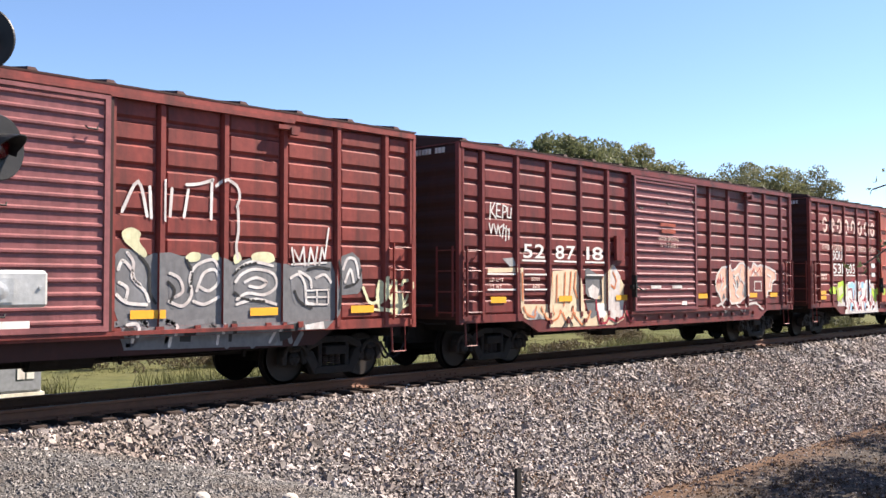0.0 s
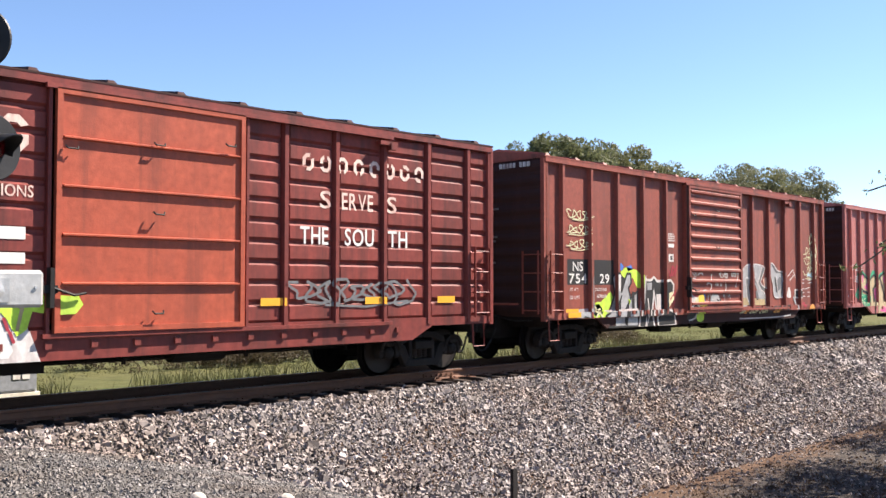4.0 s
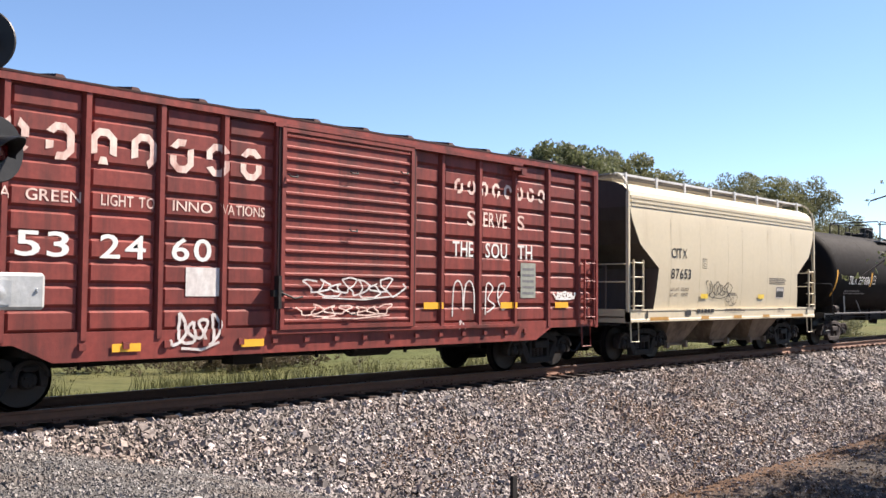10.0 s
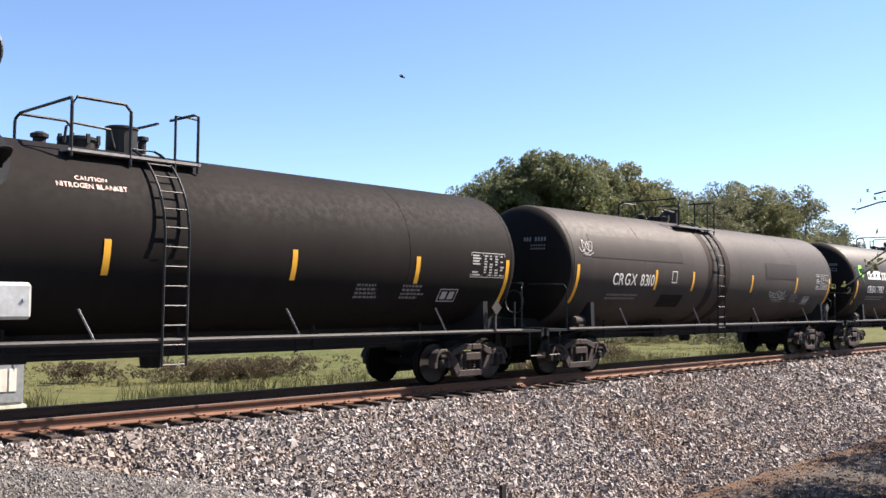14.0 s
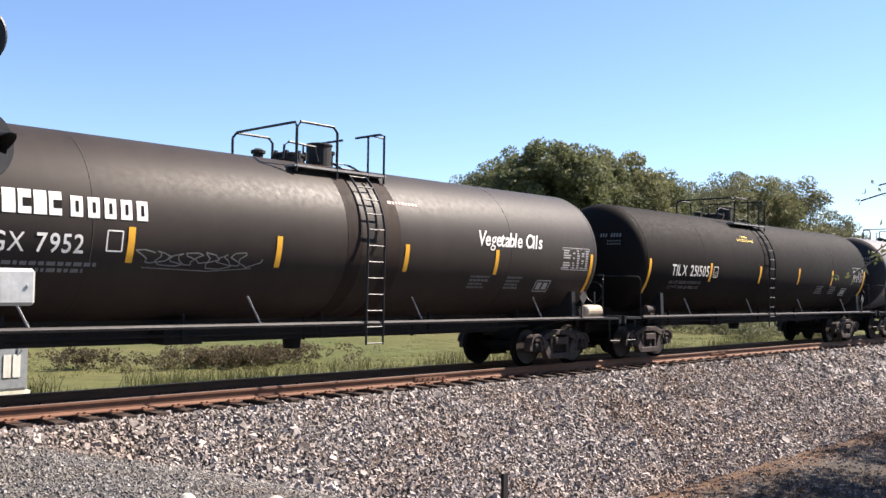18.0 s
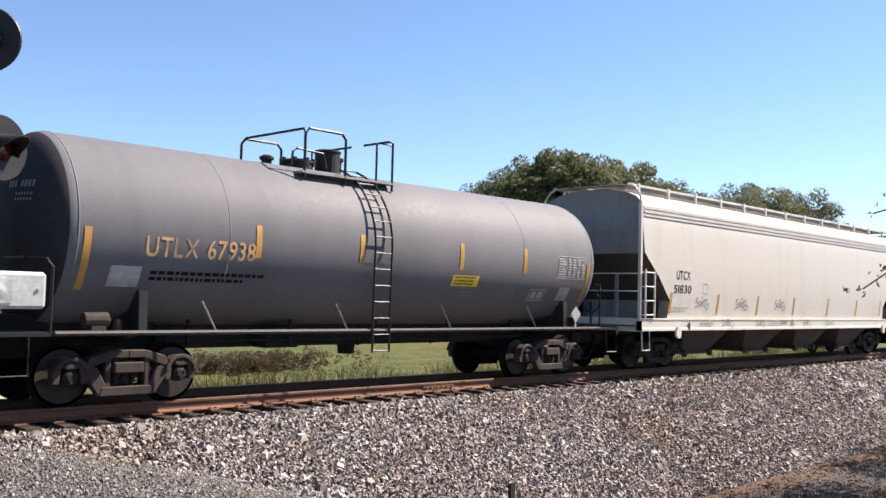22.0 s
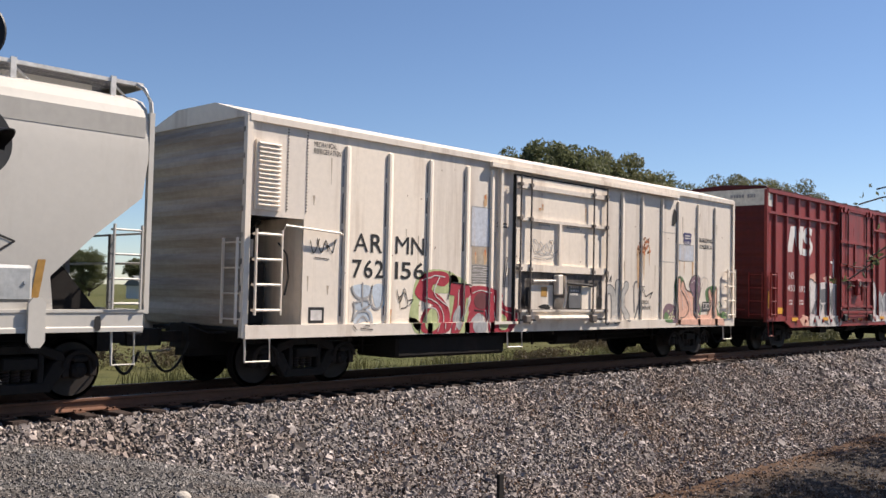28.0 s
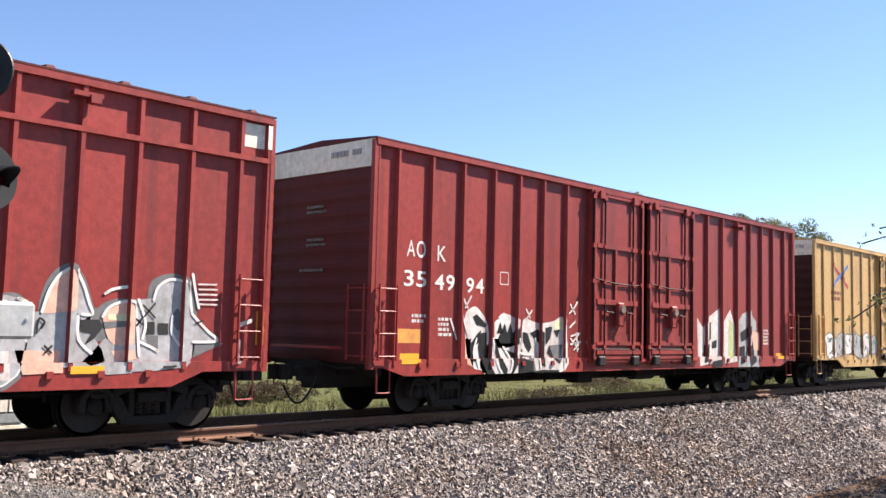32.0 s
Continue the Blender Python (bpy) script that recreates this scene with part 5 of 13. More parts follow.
    part("hatch_arm", one_tube([(lx - 1.25, -0.34, zc + r), (lx - 1.22, -0.34, zc + r + 0.26), (lx - 1.12, -0.34, zc + r + 0.33), (lx - 0.5, -0.34, zc + r + 0.3), (lx - 0.42, -0.34, zc + r + 0.02)], 0.022, 6), rail_paint, car)
    # ladder that follows the barrel
    for s in (-1, 1):
        lad = bmesh.new()
        path = [(s * (r + 0.09) * math.cos(a), zc + (r + 0.09) * math.sin(a)) for a in [radians(72 - 8 * i) for i in range(10)]] + [(s * (r + 0.08), zc - 0.2), (s * 1.57, 1.12), (s * 1.57, 0.72)]
        for x in (lx - 0.21, lx + 0.21):
            tube(lad, [(x, y, z) for y, z in path], 0.022, 5)
        part("ladder", lad, rail_paint, car)
        dist, prev = 0.0, path[0]
        proto = None
        for p, q in zip(path, path[1:]):
            L = math.hypot(q[0] - p[0], q[1] - p[1])
            while dist <= L:
                u = dist / L
                y, z = p[0] + u * (q[0] - p[0]), p[1] + u * (q[1] - p[1])
                if proto is None:
                    proto = part("rung", one_tube([(lx - 0.21, 0, 0), (lx + 0.21, 0, 0)], 0.014, 5), rail_paint, car)
                    proto.matrix_basis = pose(0, y, z)
                else:
                    again(proto, car, pose(0, y, z))
                dist += 0.30
            dist -= L
    # bottom outlet and piping under the barrel
    bm = bmesh.new()
    lathe_at(bm, [(-0.42, 0.16), (-0.1, 0.20), (0.1, 0.24), (0.2, 0.24)], (cyl / 2, 0, 1.02), 12, "z")
    for y, z in ((-0.85, 0.94), (-0.35, 0.86)):
        tube(bm, [(1.8, y, z + 0.02), (cyl / 2 - 1, y, z), (cyl / 2 + 2, y, z - 0.04), (cyl - 1.8, y, z)], 0.022, 5)
        for i in range(5):
            x = 2.2 + i * (cyl - 4.4) / 4
            bx(bm, x - 0.02, x + 0.02, y - 0.03, y + 0.03, z - 0.08, 1.3)
    bx(bm, cyl * 0.30, cyl * 0.30 + 0.7, -0.8, -0.4, 0.80, 1.12)
    part("piping", bm, UNDER, car)
    bm = bmesh.new()
    tube(bm, [(cyl + 0.78, -0.95 + 0.26 * math.cos(q * math.tau / 14), 1.75 + 0.26 * math.sin(q * math.tau / 14)) for q in range(14)], 0.02, 5, True)
    tube(bm, [(cyl + 0.78, -0.95, 1.2), (cyl + 0.78, -0.95, 1.75)], 0.03, 5)
    part("brake_wheel", bm, rail_paint, car)
    truck(car, trucks[0], cast)
    truck(car, cyl + trucks[1], cast)
    coupler(car, -1.0, -1)
    coupler(car, cyl + 1.0, 1)
    bm, rng = bmesh.new(), random.Random(int(x_at))
    for row in range(3):        # writing on the head
        y = -0.95
        for k in range(8 if row == 0 else 6):
            w = 0.045 if row == 0 else 0.035
            if not (row == 0 and k == 4):
                hgt = 0.10 if row == 0 else 0.04
                z = zc + 0.55 - (0, 0.12, 0.20)[row]
                vs = []
                for yy, zz in ((y, z), (y + w, z), (y + w, z + hgt), (y, z + hgt)):
                    q = 1 - (yy * yy + (zz - zc) ** 2) / (r * r)
                    vs.append(bm.verts.new((-h * math.sqrt(max(q, 0)) - 0.012, yy, zz)))
                bm.faces.new(vs[::-1])
            y += w + 0.028
    tagged(part("small_print", bm, DIMTXT, car), kind="stuff")
    skin = Skin(round_=(zc, r))
    for x in marks:
        skin.rect(x - 0.055, x + 0.055, zc - 0.57 + mark_up, zc - 0.03 + mark_up, mark_paint, name="reflector")
    for x in (0.14, cyl - 0.14):
        skin.rect(x - 0.055, x + 0.055, zc - 0.98, zc + 0.0, mark_paint, name="reflector")
    return car, skin


# ---------------------------------------------------------------- covered hoppers


def hopper_car(label, x_at, length, paint, bays, trucks, top=4.18, stripe=None, slope=1.35, shear=((1.3, 1.2), (2.43, 1.35), (2.9, 0.5), (3.75, 0.0)), walk_paint=None, cast=CAST, end_paint=END_GREY, outlet_paint=SLOPE_SHADE_DUST):
    """x_at is where the end sill begins. Curved sides, sloped end sheets, outlets below, a walkway with rails on the roof."""
    car = thing("covered_hopper_car", label, "hopper car", "train cars", (x_at, TRACK_Y, 0))
    CARS.append((car, x_at))
    W, L, zs = 1.6, length, 1.32
    walk_paint = walk_paint or WALK_STEEL
    # cross-section of the body, near side to far side over the top
    half = [(-1.50, zs), (-1.555, zs + 0.5), (-1.59, zs + 1.1), (-1.60, zs + 1.7), (-1.59, zs + 2.3), (-1.575, top - 0.26), (-1.565, top - 0.2), (-1.55, top), (-1.50, top + 0.16), (-1.36, top + 0.30), (-1.1, top + 0.40), (-0.4, top + 0.52)]
    sec = half + [(-y, z) for y, z in half[::-1]]
    rows = []
    # end sheets lean inwards towards the sill: the body is cut away below
    za, zb = zs + 0.95, top - 0.45
    n = len(sec)

    def cut(z):
        return float(np.interp(z, [q[0] for q in shear], [q[1] for q in shear]))

    xs = [0, 0.12, 0.3, 0.5, 0.7, 0.85, 1.0]
    bm = bmesh.new()
    for k in range(16 * bays + 1):        # the sheets bulge a little between their seams
        u = k / (16 * bays)
        ring = []
        for y, z in sec:
            c = cut(z)
            dent = 0.004 * abs(math.cos(math.pi * u * bays * 2)) ** 6 * (0.0 if k in (0, 16 * bays) else 1.0) * (zs + 0.3 < z < top - 0.27)
            ring.append(bm.verts.new((c + (L - 2 * c) * u, y - dent * (1 if y > 0 else -1), z)))
        rows.append(ring)
    fs = []
    for a, b in zip(rows, rows[1:]):
        for i in range(n - 1):
            fs.append(bm.faces.new((a[i], a[i + 1], b[i + 1], b[i])))
    ends = []
    for ring in (rows[0], rows[-1]):
        sheet, fe = bmesh.new(), []
        vs = [sheet.verts.new(v.co) for v in ring]
        for i in range(n // 2 - 1):
            fe.append(sheet.faces.new((vs[i], vs[i + 1], vs[n - 2 - i], vs[n - 1 - i])))
        side = -1 if ring is rows[0] else 1
        if fe[0].normal.x * side < 0 or sum(f.calc_center_median().x * 0 + f.normal.x for f in fe) * side < 0:
            bmesh.ops.reverse_faces(sheet, faces=fe)
        # Faces that look down get the darkest colour, as painted shade.
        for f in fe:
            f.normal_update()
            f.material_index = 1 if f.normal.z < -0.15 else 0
        ends.append(sheet)
    bmesh.ops.recalc_face_normals(bm, faces=fs)
    body = part("hopper_body", bm, paint, car)
    for p in body.data.polygons:
        p.use_smooth = p.center.z < top - 0.27
    for sheet in ends:
        part("end_sheet", sheet, [end_paint, SLOPE_SHADE_DUST], car, "sloped end sheet with shade painted into its darker colours", smooth=False)
    # crimped bands under the eaves
    for z, y, h in ((top - 0.22, 1.572, 0.02), (top - 0.11, 1.562, 0.03), (top + 0.0, 1.55, 0.035)) if not stripe else ((top - 0.12, 1.562, 0.15),):
        for s in (-1, 1):
            part("eave_band", one_box(0.06, L - 0.06, *sorted((s * (y - 0.03), s * (y + 0.02))), z - h, z + h), stripe or paint, car, "dull grey band under the roof" if stripe else "")
    # side sills and end frames
    for s in (-1, 1):
        bm = bmesh.new()
        prism(bm, [(s * 1.42, 1.04), (s * 1.60, 1.04), (s * 1.60, 1.10), (s * 1.585, 1.12), (s * 1.585, 1.30), (s * 1.60, 1.32), (s * 1.60, 1.36), (s * 1.42, 1.36)], "x", 0.0, L)
        part("side_sill", bm, paint, car)
    for x, d in ((0.0, -1), (L, 1)):
        bm = bmesh.new()
        bx(bm, *sorted((x, x - d * 0.10)), -1.58, 1.58, 1.02, 1.36)
        bx(bm, *sorted((x, x - d * slope)), -1.40, 1.40, 1.14, 1.18)
        part("end_sill", bm, paint, car)
        for s in (-1, 1):
            for y, xx, zt in ((1.545, -0.05, top + 0.12), (0.75, 0.10, 2.5)):
                bm = one_box(x - d * xx - 0.04, x - d * xx + 0.04, s * y - 0.04, s * y + 0.04, 1.3, zt)
                part("end_post", bm, paint if y > 1 else end_paint, car)
            part("end_rail", one_tube([(x + d * 0.05, s * 1.545, top + 0.10), (x + d * 0.05, s * 1.52, top + 0.28), (x + d * 0.03, s * 1.36, top + 0.50), (x + d * 0.0, s * 1.18, top + 0.60)], 0.032, 6), paint, car)
        ladder(car, *sorted((x - d * 0.08, x - d * 0.52)), [1.45 + 0.36 * k for k in range(4)], -1.54, paint, 0.018)
        bm = bmesh.new()
        for z in (2.05, 2.5):
            tube(bm, [(x + d * 0.02, -1.5, z), (x + d * 0.02, 1.5, z)], 0.018, 5)
        part("grab_bar", bm, paint, car)
        # near-black gussets below the slope sheet, coloured for the shade there
        for s in (-1, 1):
            bm = bmesh.new()
            prism(bm, [(x - d * 0.5, 1.3), (x - d * (slope - 0.1), 1.3), (x - d * (slope + 0.05), 1.9), (x - d * (slope - 0.1), 2.3), (x - d * 0.9, 1.75)], "y", s * 1.18, s * 1.22)
            part("gusset", bm, UNDER, car, "near-black gusset plate, painted for the shade behind the ladder")
        stirrup(car, x - d * 0.28, -1.52, 1.05, 0.55, paint, 0.36)
        stirrup(car, x - d * 0.28, 1.52, 1.05, 0.55, paint, 0.36)
    # outlets
    inner = L - 2 * (slope + 0.55)
    for k in range(bays):
        c = slope + 0.55 + inner * (k + 0.5) / bays
        w = inner / bays * 0.38
        bm = bmesh.new()
        lo = [(c - 0.50 * w, -0.95), (c + 0.50 * w, -0.95), (c + 0.50 * w, 0.95), (c - 0.50 * w, 0.95)]
        hi = [(c - w, -1.42), (c + w, -1.42), (c + w, 1.42), (c - w, 1.42)]
        a, b = [bm.verts.new((x, y, 0.40)) for x, y in lo], [bm.verts.new((x, y, 1.16)) for x, y in hi]
        fs = [bm.faces.new((a[i], a[(i + 1) % 4], b[(i + 1) % 4], b[i])) for i in range(4)] + [bm.faces.new(a), bm.faces.new(b)]
        bmesh.ops.recalc_face_normals(bm, faces=fs)
        bx(bm, c - 0.56 * w, c + 0.56 * w, -1.0, 1.0, 0.34, 0.40)
        for d in (-1, 1):
            bx(bm, c + d * 0.52 * w - 0.06, c + d * 0.52 * w + 0.06, -1.10, -0.98, 0.28, 0.46)
        part("outlet", bm, outlet_paint, car)
    bm = bmesh.new()
    bx(bm, -0.1, slope + 0.6, -0.22, 0.22, 0.74, 1.10)
    bx(bm, L - slope - 0.6, L + 0.1, -0.22, 0.22, 0.74, 1.10)
    bx(bm, slope + 0.6, L - slope - 0.6, -1.45, 1.45, 1.12, 1.20)
    part("centre_sill", bm, UNDER, car)
    # roof walkway
    zt = top + 0.60
    for s in (-1, 1):
        bm = bmesh.new()
        for y in (0.30, 0.58, 0.86, 1.13):
            bx(bm, -0.12, L + 0.12, *sorted((s * y, s * (y + 0.03))), zt - 0.03, zt)
        x = -0.10
        while x < L + 0.1:        # open grating
            bx(bm, x, x + 0.028, *sorted((s * 0.31, s * 1.15)), zt - 0.026, zt - 0.004)
            x += 0.062
        tagged(part("roof_walk", bm, walk_paint, car, "open steel grating walkway"), kind="stuff")
        bm = bmesh.new()
        bx(bm, -0.10, L + 0.10, *sorted((s * 1.16, s * 1.19)), zt - 0.025, zt + 0.03)
        part("walk_edge", bm, GALV, car)
        proto = None
        m = int(L / 1.55)
        for k in range(m + 1):
            x = 0.4 + (L - 0.8) * k / m
            if proto is None:
                bm = bmesh.new()
                bx(bm, -0.04, 0.04, *sorted((s * 1.17, s * 1.21)), top + 0.30, zt + 0.06)
                tube(bm, [(0, s * 1.1, zt), (0.28, s * 1.12, top + 0.36)], 0.02, 4)
                proto = part("walk_bracket", bm, GALV, car)
                proto.matrix_basis = pose(x, 0, 0)
            else:
                again(proto, car, pose(x, 0, 0))
    for x in (0.02, L - 0.02):
        part("roof_walk", one_box(x - 0.2, x + 0.2, -1.1, 1.1, zt - 0.032, zt - 0.002), walk_paint, car)
    bm = bmesh.new()
    bx(bm, 0.5, L - 0.5, -0.72, 0.72, top + 0.44, zt - 0.035)
    part("trough_hatch", bm, paint, car)
    for x in trucks:
        truck(car, x, cast)
    coupler(car, -0.05, -1)
    coupler(car, L + 0.05, 1)
    skin = Skin(profile=half[:8])
    sill = Skin(spans=[(0.02, L - 0.02, -1.60)])
    return car, skin, sill
# ---------------------------------------------------------------- sprayed letters


def mural_fat(k, rng):
    k.open_group("mural", "fat khaki letters with pink patches and black outlines")
    k.stroke([(1.4, 2.18), (1.64, 2.27), (2.39, 1.97), (2.98, 2.18), (3.13, 2.1), (3.39, 1.98), (3.6, 2.12), (4.36, 2.33), (4.58, 2.07), (4.92, 2.39), (5.27, 2.48), (5.75, 2.32), (6.24, 2.37)], 0.2, GREEN, 1)
    k.poly([(2.59, 2.17), (2.85, 2.35), (3.09, 2.33), (3.17, 2.12), (2.78, 2.04)], GREEN, 1)
    k.poly([(1.4, 2.18), (1.64, 2.27), (2.39, 1.97), (2.98, 2.18), (3.13, 2.1), (3.39, 1.98), (3.6, 2.12), (4.36, 2.33), (4.58, 2.07), (4.92, 2.39), (5.27, 2.48), (5.75, 2.32), (6.24, 2.37), (6.21, 0.65), (2.0, 0.72), (1.91, 1.11), (1.73, 1.49), (1.55, 1.53), (1.4, 1.71)], TAN, 2)
    k.stroke([(1.4, 2.18), (1.64, 2.27), (2.39, 1.97), (2.98, 2.18), (3.13, 2.1), (3.39, 1.98), (3.6, 2.12), (4.36, 2.33), (4.58, 2.07), (4.92, 2.39), (5.27, 2.48), (5.75, 2.32), (6.24, 2.37)], 0.08, INK, 5)
    k.poly([(0.98, 1.42), (1.22, 1.59), (1.33, 1.73), (1.55, 1.49), (2.39, 1.39), (2.44, 1.04), (2.06, 0.98), (1.97, 0.7), (1.82, 0.71), (1.78, 0.99), (1.36, 1.24)], GREEN, 3)
    k.dots([(0.98, 1.42), (1.22, 1.59), (1.33, 1.73), (1.55, 1.49), (2.39, 1.39), (2.44, 1.04), (2.06, 0.98), (1.97, 0.7), (1.82, 0.71), (1.78, 0.99), (1.36, 1.24)], PALETAG, rng, 5)
    k.stroke([(1.4, 2.2), (1.36, 1.65), (2.29, 1.49)], 0.09, INK, 6)
    k.stroke([(3.13, 2.08), (3.19, 1.83), (2.84, 1.64), (2.94, 1.33), (2.87, 0.77)], 0.09, INK, 6)
    k.stroke([(3.6, 2.09), (4.02, 1.45), (4.17, 0.72)], 0.09, INK, 6)
    k.stroke([(4.54, 2.1), (4.76, 1.73)], 0.09, INK, 6)
    k.stroke([(4.92, 2.37), (4.85, 1.84)], 0.09, INK, 6)
    k.stroke([(4.58, 1.64), (4.69, 1.44), (4.91, 1.33), (5.07, 1.5)], 0.09, INK, 6)
    k.stroke([(5.26, 1.5), (5.21, 1.24), (4.79, 0.68)], 0.09, INK, 6)
    k.stroke([(5.38, 1.57), (6.18, 1.5)], 0.09, INK, 6)
    k.stroke([(6.18, 1.5), (5.85, 1.09), (5.72, 0.64)], 0.09, INK, 6)
    k.poly([(1.69, 2.2), (1.88, 2.11), (1.77, 1.86), (1.64, 1.97)], MAGENTA, 4)
    k.poly([(1.91, 1.71), (2.26, 1.87), (2.29, 1.58)], MAGENTA, 4)
    k.poly([(2.98, 1.64), (3.2, 1.7), (3.12, 1.21), (2.92, 1.33)], MAGENTA, 4)
    k.poly([(3.92, 2.09), (4.36, 2.22), (4.24, 1.83), (4.03, 1.9)], MAGENTA, 4)
    k.poly([(4.92, 2.34), (5.11, 2.37), (5.18, 2.1), (4.92, 1.94)], MAGENTA, 4)
    k.poly([(4.75, 1.47), (5.15, 1.7), (5.03, 1.37)], MAGENTA, 4)
    k.poly([(5.5, 1.64), (5.93, 1.63), (5.78, 1.36)], MAGENTA, 4)
    k.poly([(2.29, 0.76), (2.48, 0.9), (2.78, 0.74)], MAGENTA, 4)
    k.poly([(3.32, 0.8), (3.7, 1.0), (4.08, 0.88), (4.17, 0.72)], MAGENTA, 4)
    k.poly([(4.52, 0.69), (4.57, 1.18), (5.14, 1.24), (4.91, 0.91), (4.79, 0.68)], GREEN, 4)
    k.dots([(4.52, 0.69), (4.57, 1.18), (5.14, 1.24), (4.91, 0.91), (4.79, 0.68)], PALETAG, rng, 6)
    k.open_group("mural", "white door letters with pink spots and black strokes")
    k.poly([(6.34, 2.16), (9.15, 2.23), (9.15, 2.13), (6.34, 2.07)], INK, 2)
    k.poly([(6.34, 2.01), (9.15, 2.06), (9.15, 1.96), (6.34, 1.92)], GREEN, 2)
    k.poly([(6.34, 1.85), (9.15, 1.88), (9.16, 1.78), (6.35, 1.76)], CHALK, 2)
    k.poly([(6.35, 1.7), (9.16, 1.71), (9.16, 1.61), (6.35, 1.61)], INK, 2)
    k.poly([(6.35, 1.55), (9.16, 1.54), (9.16, 1.44), (6.35, 1.46)], GREEN, 2)
    k.poly([(6.36, 1.39), (9.16, 1.36), (9.16, 1.26), (6.36, 1.3)], CHALK, 2)
    k.poly([(6.36, 1.24), (9.16, 1.19), (9.17, 1.09), (6.36, 1.15)], INK, 2)
    k.poly([(7.08, 1.1), (7.16, 1.57), (7.26, 2.0), (7.67, 2.08), (7.79, 1.99), (8.01, 2.11), (8.54, 2.07), (8.68, 1.72), (8.79, 1.42), (9.06, 1.05), (8.56, 1.06), (8.36, 1.32), (8.24, 1.07)], WHITE, 4)
    k.poly([(7.97, 2.04), (8.18, 2.04), (8.1, 1.77), (7.92, 1.81)], MAGENTA, 5)
    k.poly([(7.15, 1.81), (7.26, 1.81), (7.3, 1.43), (7.16, 1.53)], MAGENTA, 5)
    k.poly([(8.35, 1.72), (8.54, 1.82), (8.55, 1.57)], MAGENTA, 5)
    k.poly([(7.87, 1.14), (7.99, 1.28), (8.05, 1.11)], MAGENTA, 5)
    k.poly([(8.75, 1.17), (8.95, 1.27), (9.02, 1.09)], MAGENTA, 5)
    k.stroke([(7.44, 1.57), (7.74, 1.72)], 0.05, INK, 6)
    k.stroke([(7.62, 1.43), (7.87, 1.07)], 0.05, INK, 6)
    k.stroke([(8.1, 1.6), (8.05, 1.25)], 0.05, INK, 6)
    k.stroke([(8.53, 1.42), (8.75, 1.05)], 0.05, INK, 6)
    k.stroke([(7.23, 1.81), (7.67, 1.81)], 0.05, INK, 6)
    k.stroke([(8.16, 1.91), (8.55, 1.72)], 0.05, INK, 6)
    k.poly([(6.34, 1.01), (7.2, 1.0), (7.2, 0.74), (6.35, 0.74)], MAGENTA, 2)
    k.open_group("mural", "orange letters with pink patches, green dots and black outlines")
    k.stroke([(9.15, 2.13), (9.34, 2.36), (9.65, 2.43), (9.98, 2.25), (10.07, 2.04), (10.14, 2.21), (10.38, 2.36), (10.69, 2.27), (10.97, 2.09), (11.13, 2.28), (11.37, 2.39), (11.55, 2.34), (11.65, 1.9), (11.78, 2.24), (11.92, 2.42), (12.16, 2.5), (12.48, 2.34), (13.32, 2.2)], 0.2, GREEN, 1)
    k.poly([(9.15, 2.13), (9.34, 2.36), (9.65, 2.43), (9.98, 2.25), (10.07, 2.04), (10.14, 2.21), (10.38, 2.36), (10.69, 2.27), (10.97, 2.09), (11.13, 2.28), (11.37, 2.39), (11.55, 2.34), (11.65, 1.9), (11.78, 2.24), (11.92, 2.42), (12.16, 2.5), (12.48, 2.34), (13.32, 2.2), (13.34, 1.98), (13.26, 1.8), (12.8, 1.73), (12.71, 1.5), (12.81, 1.27), (13.12, 1.36), (13.49, 1.26), (13.71, 1.01), (13.75, 0.74), (9.23, 0.72), (9.17, 1.01)], ORANGE, 2)
    k.stroke([(9.15, 2.13), (9.34, 2.36), (9.65, 2.43), (9.98, 2.25), (10.07, 2.04), (10.14, 2.21), (10.38, 2.36), (10.69, 2.27), (10.97, 2.09), (11.13, 2.28), (11.37, 2.39), (11.55, 2.34), (11.65, 1.9), (11.78, 2.24), (11.92, 2.42), (12.16, 2.5), (12.48, 2.34), (13.32, 2.2), (13.26, 1.8), (12.69, 1.71), (12.7, 1.44), (12.39, 1.36)], 0.08, INK, 5)
    k.stroke([(10.01, 2.15), (9.94, 1.67), (9.61, 1.36), (9.61, 1.1)], 0.09, INK, 6)
    k.stroke([(10.06, 1.57), (9.92, 1.3), (9.78, 1.1)], 0.09, INK, 6)
    k.stroke([(10.34, 1.11), (10.46, 1.67), (10.59, 1.42), (10.68, 1.16)], 0.09, INK, 6)
    k.stroke([(10.97, 2.06), (11.03, 1.07)], 0.09, INK, 6)
    k.stroke([(10.98, 1.62), (11.22, 1.18)], 0.09, INK, 6)
    k.stroke([(11.65, 2.02), (11.69, 1.28), (11.58, 1.06)], 0.09, INK, 6)
    k.stroke([(11.82, 2.25), (11.89, 2.08), (12.22, 1.97), (12.13, 1.28), (11.88, 1.05)], 0.09, INK, 6)
    k.stroke([(12.31, 1.04), (13.03, 1.26), (13.49, 1.2)], 0.09, INK, 6)
    k.poly([(11.06, 1.56), (11.21, 1.68), (11.33, 1.4), (11.22, 1.21)], GREEN, 4)
    k.dots([(11.06, 1.56), (11.21, 1.68), (11.33, 1.4), (11.22, 1.21)], PALETAG, rng, 6)
    k.poly([(11.59, 1.9), (12.09, 1.91), (12.13, 1.28), (11.88, 1.05), (11.6, 1.06)], GREEN, 4)
    k.dots([(11.59, 1.9), (12.09, 1.91), (12.13, 1.28), (11.88, 1.05), (11.6, 1.06)], PALETAG, rng, 6)
    k.poly([(13.12, 1.66), (13.82, 1.74), (13.72, 1.38), (13.21, 1.29)], GREEN, 4)
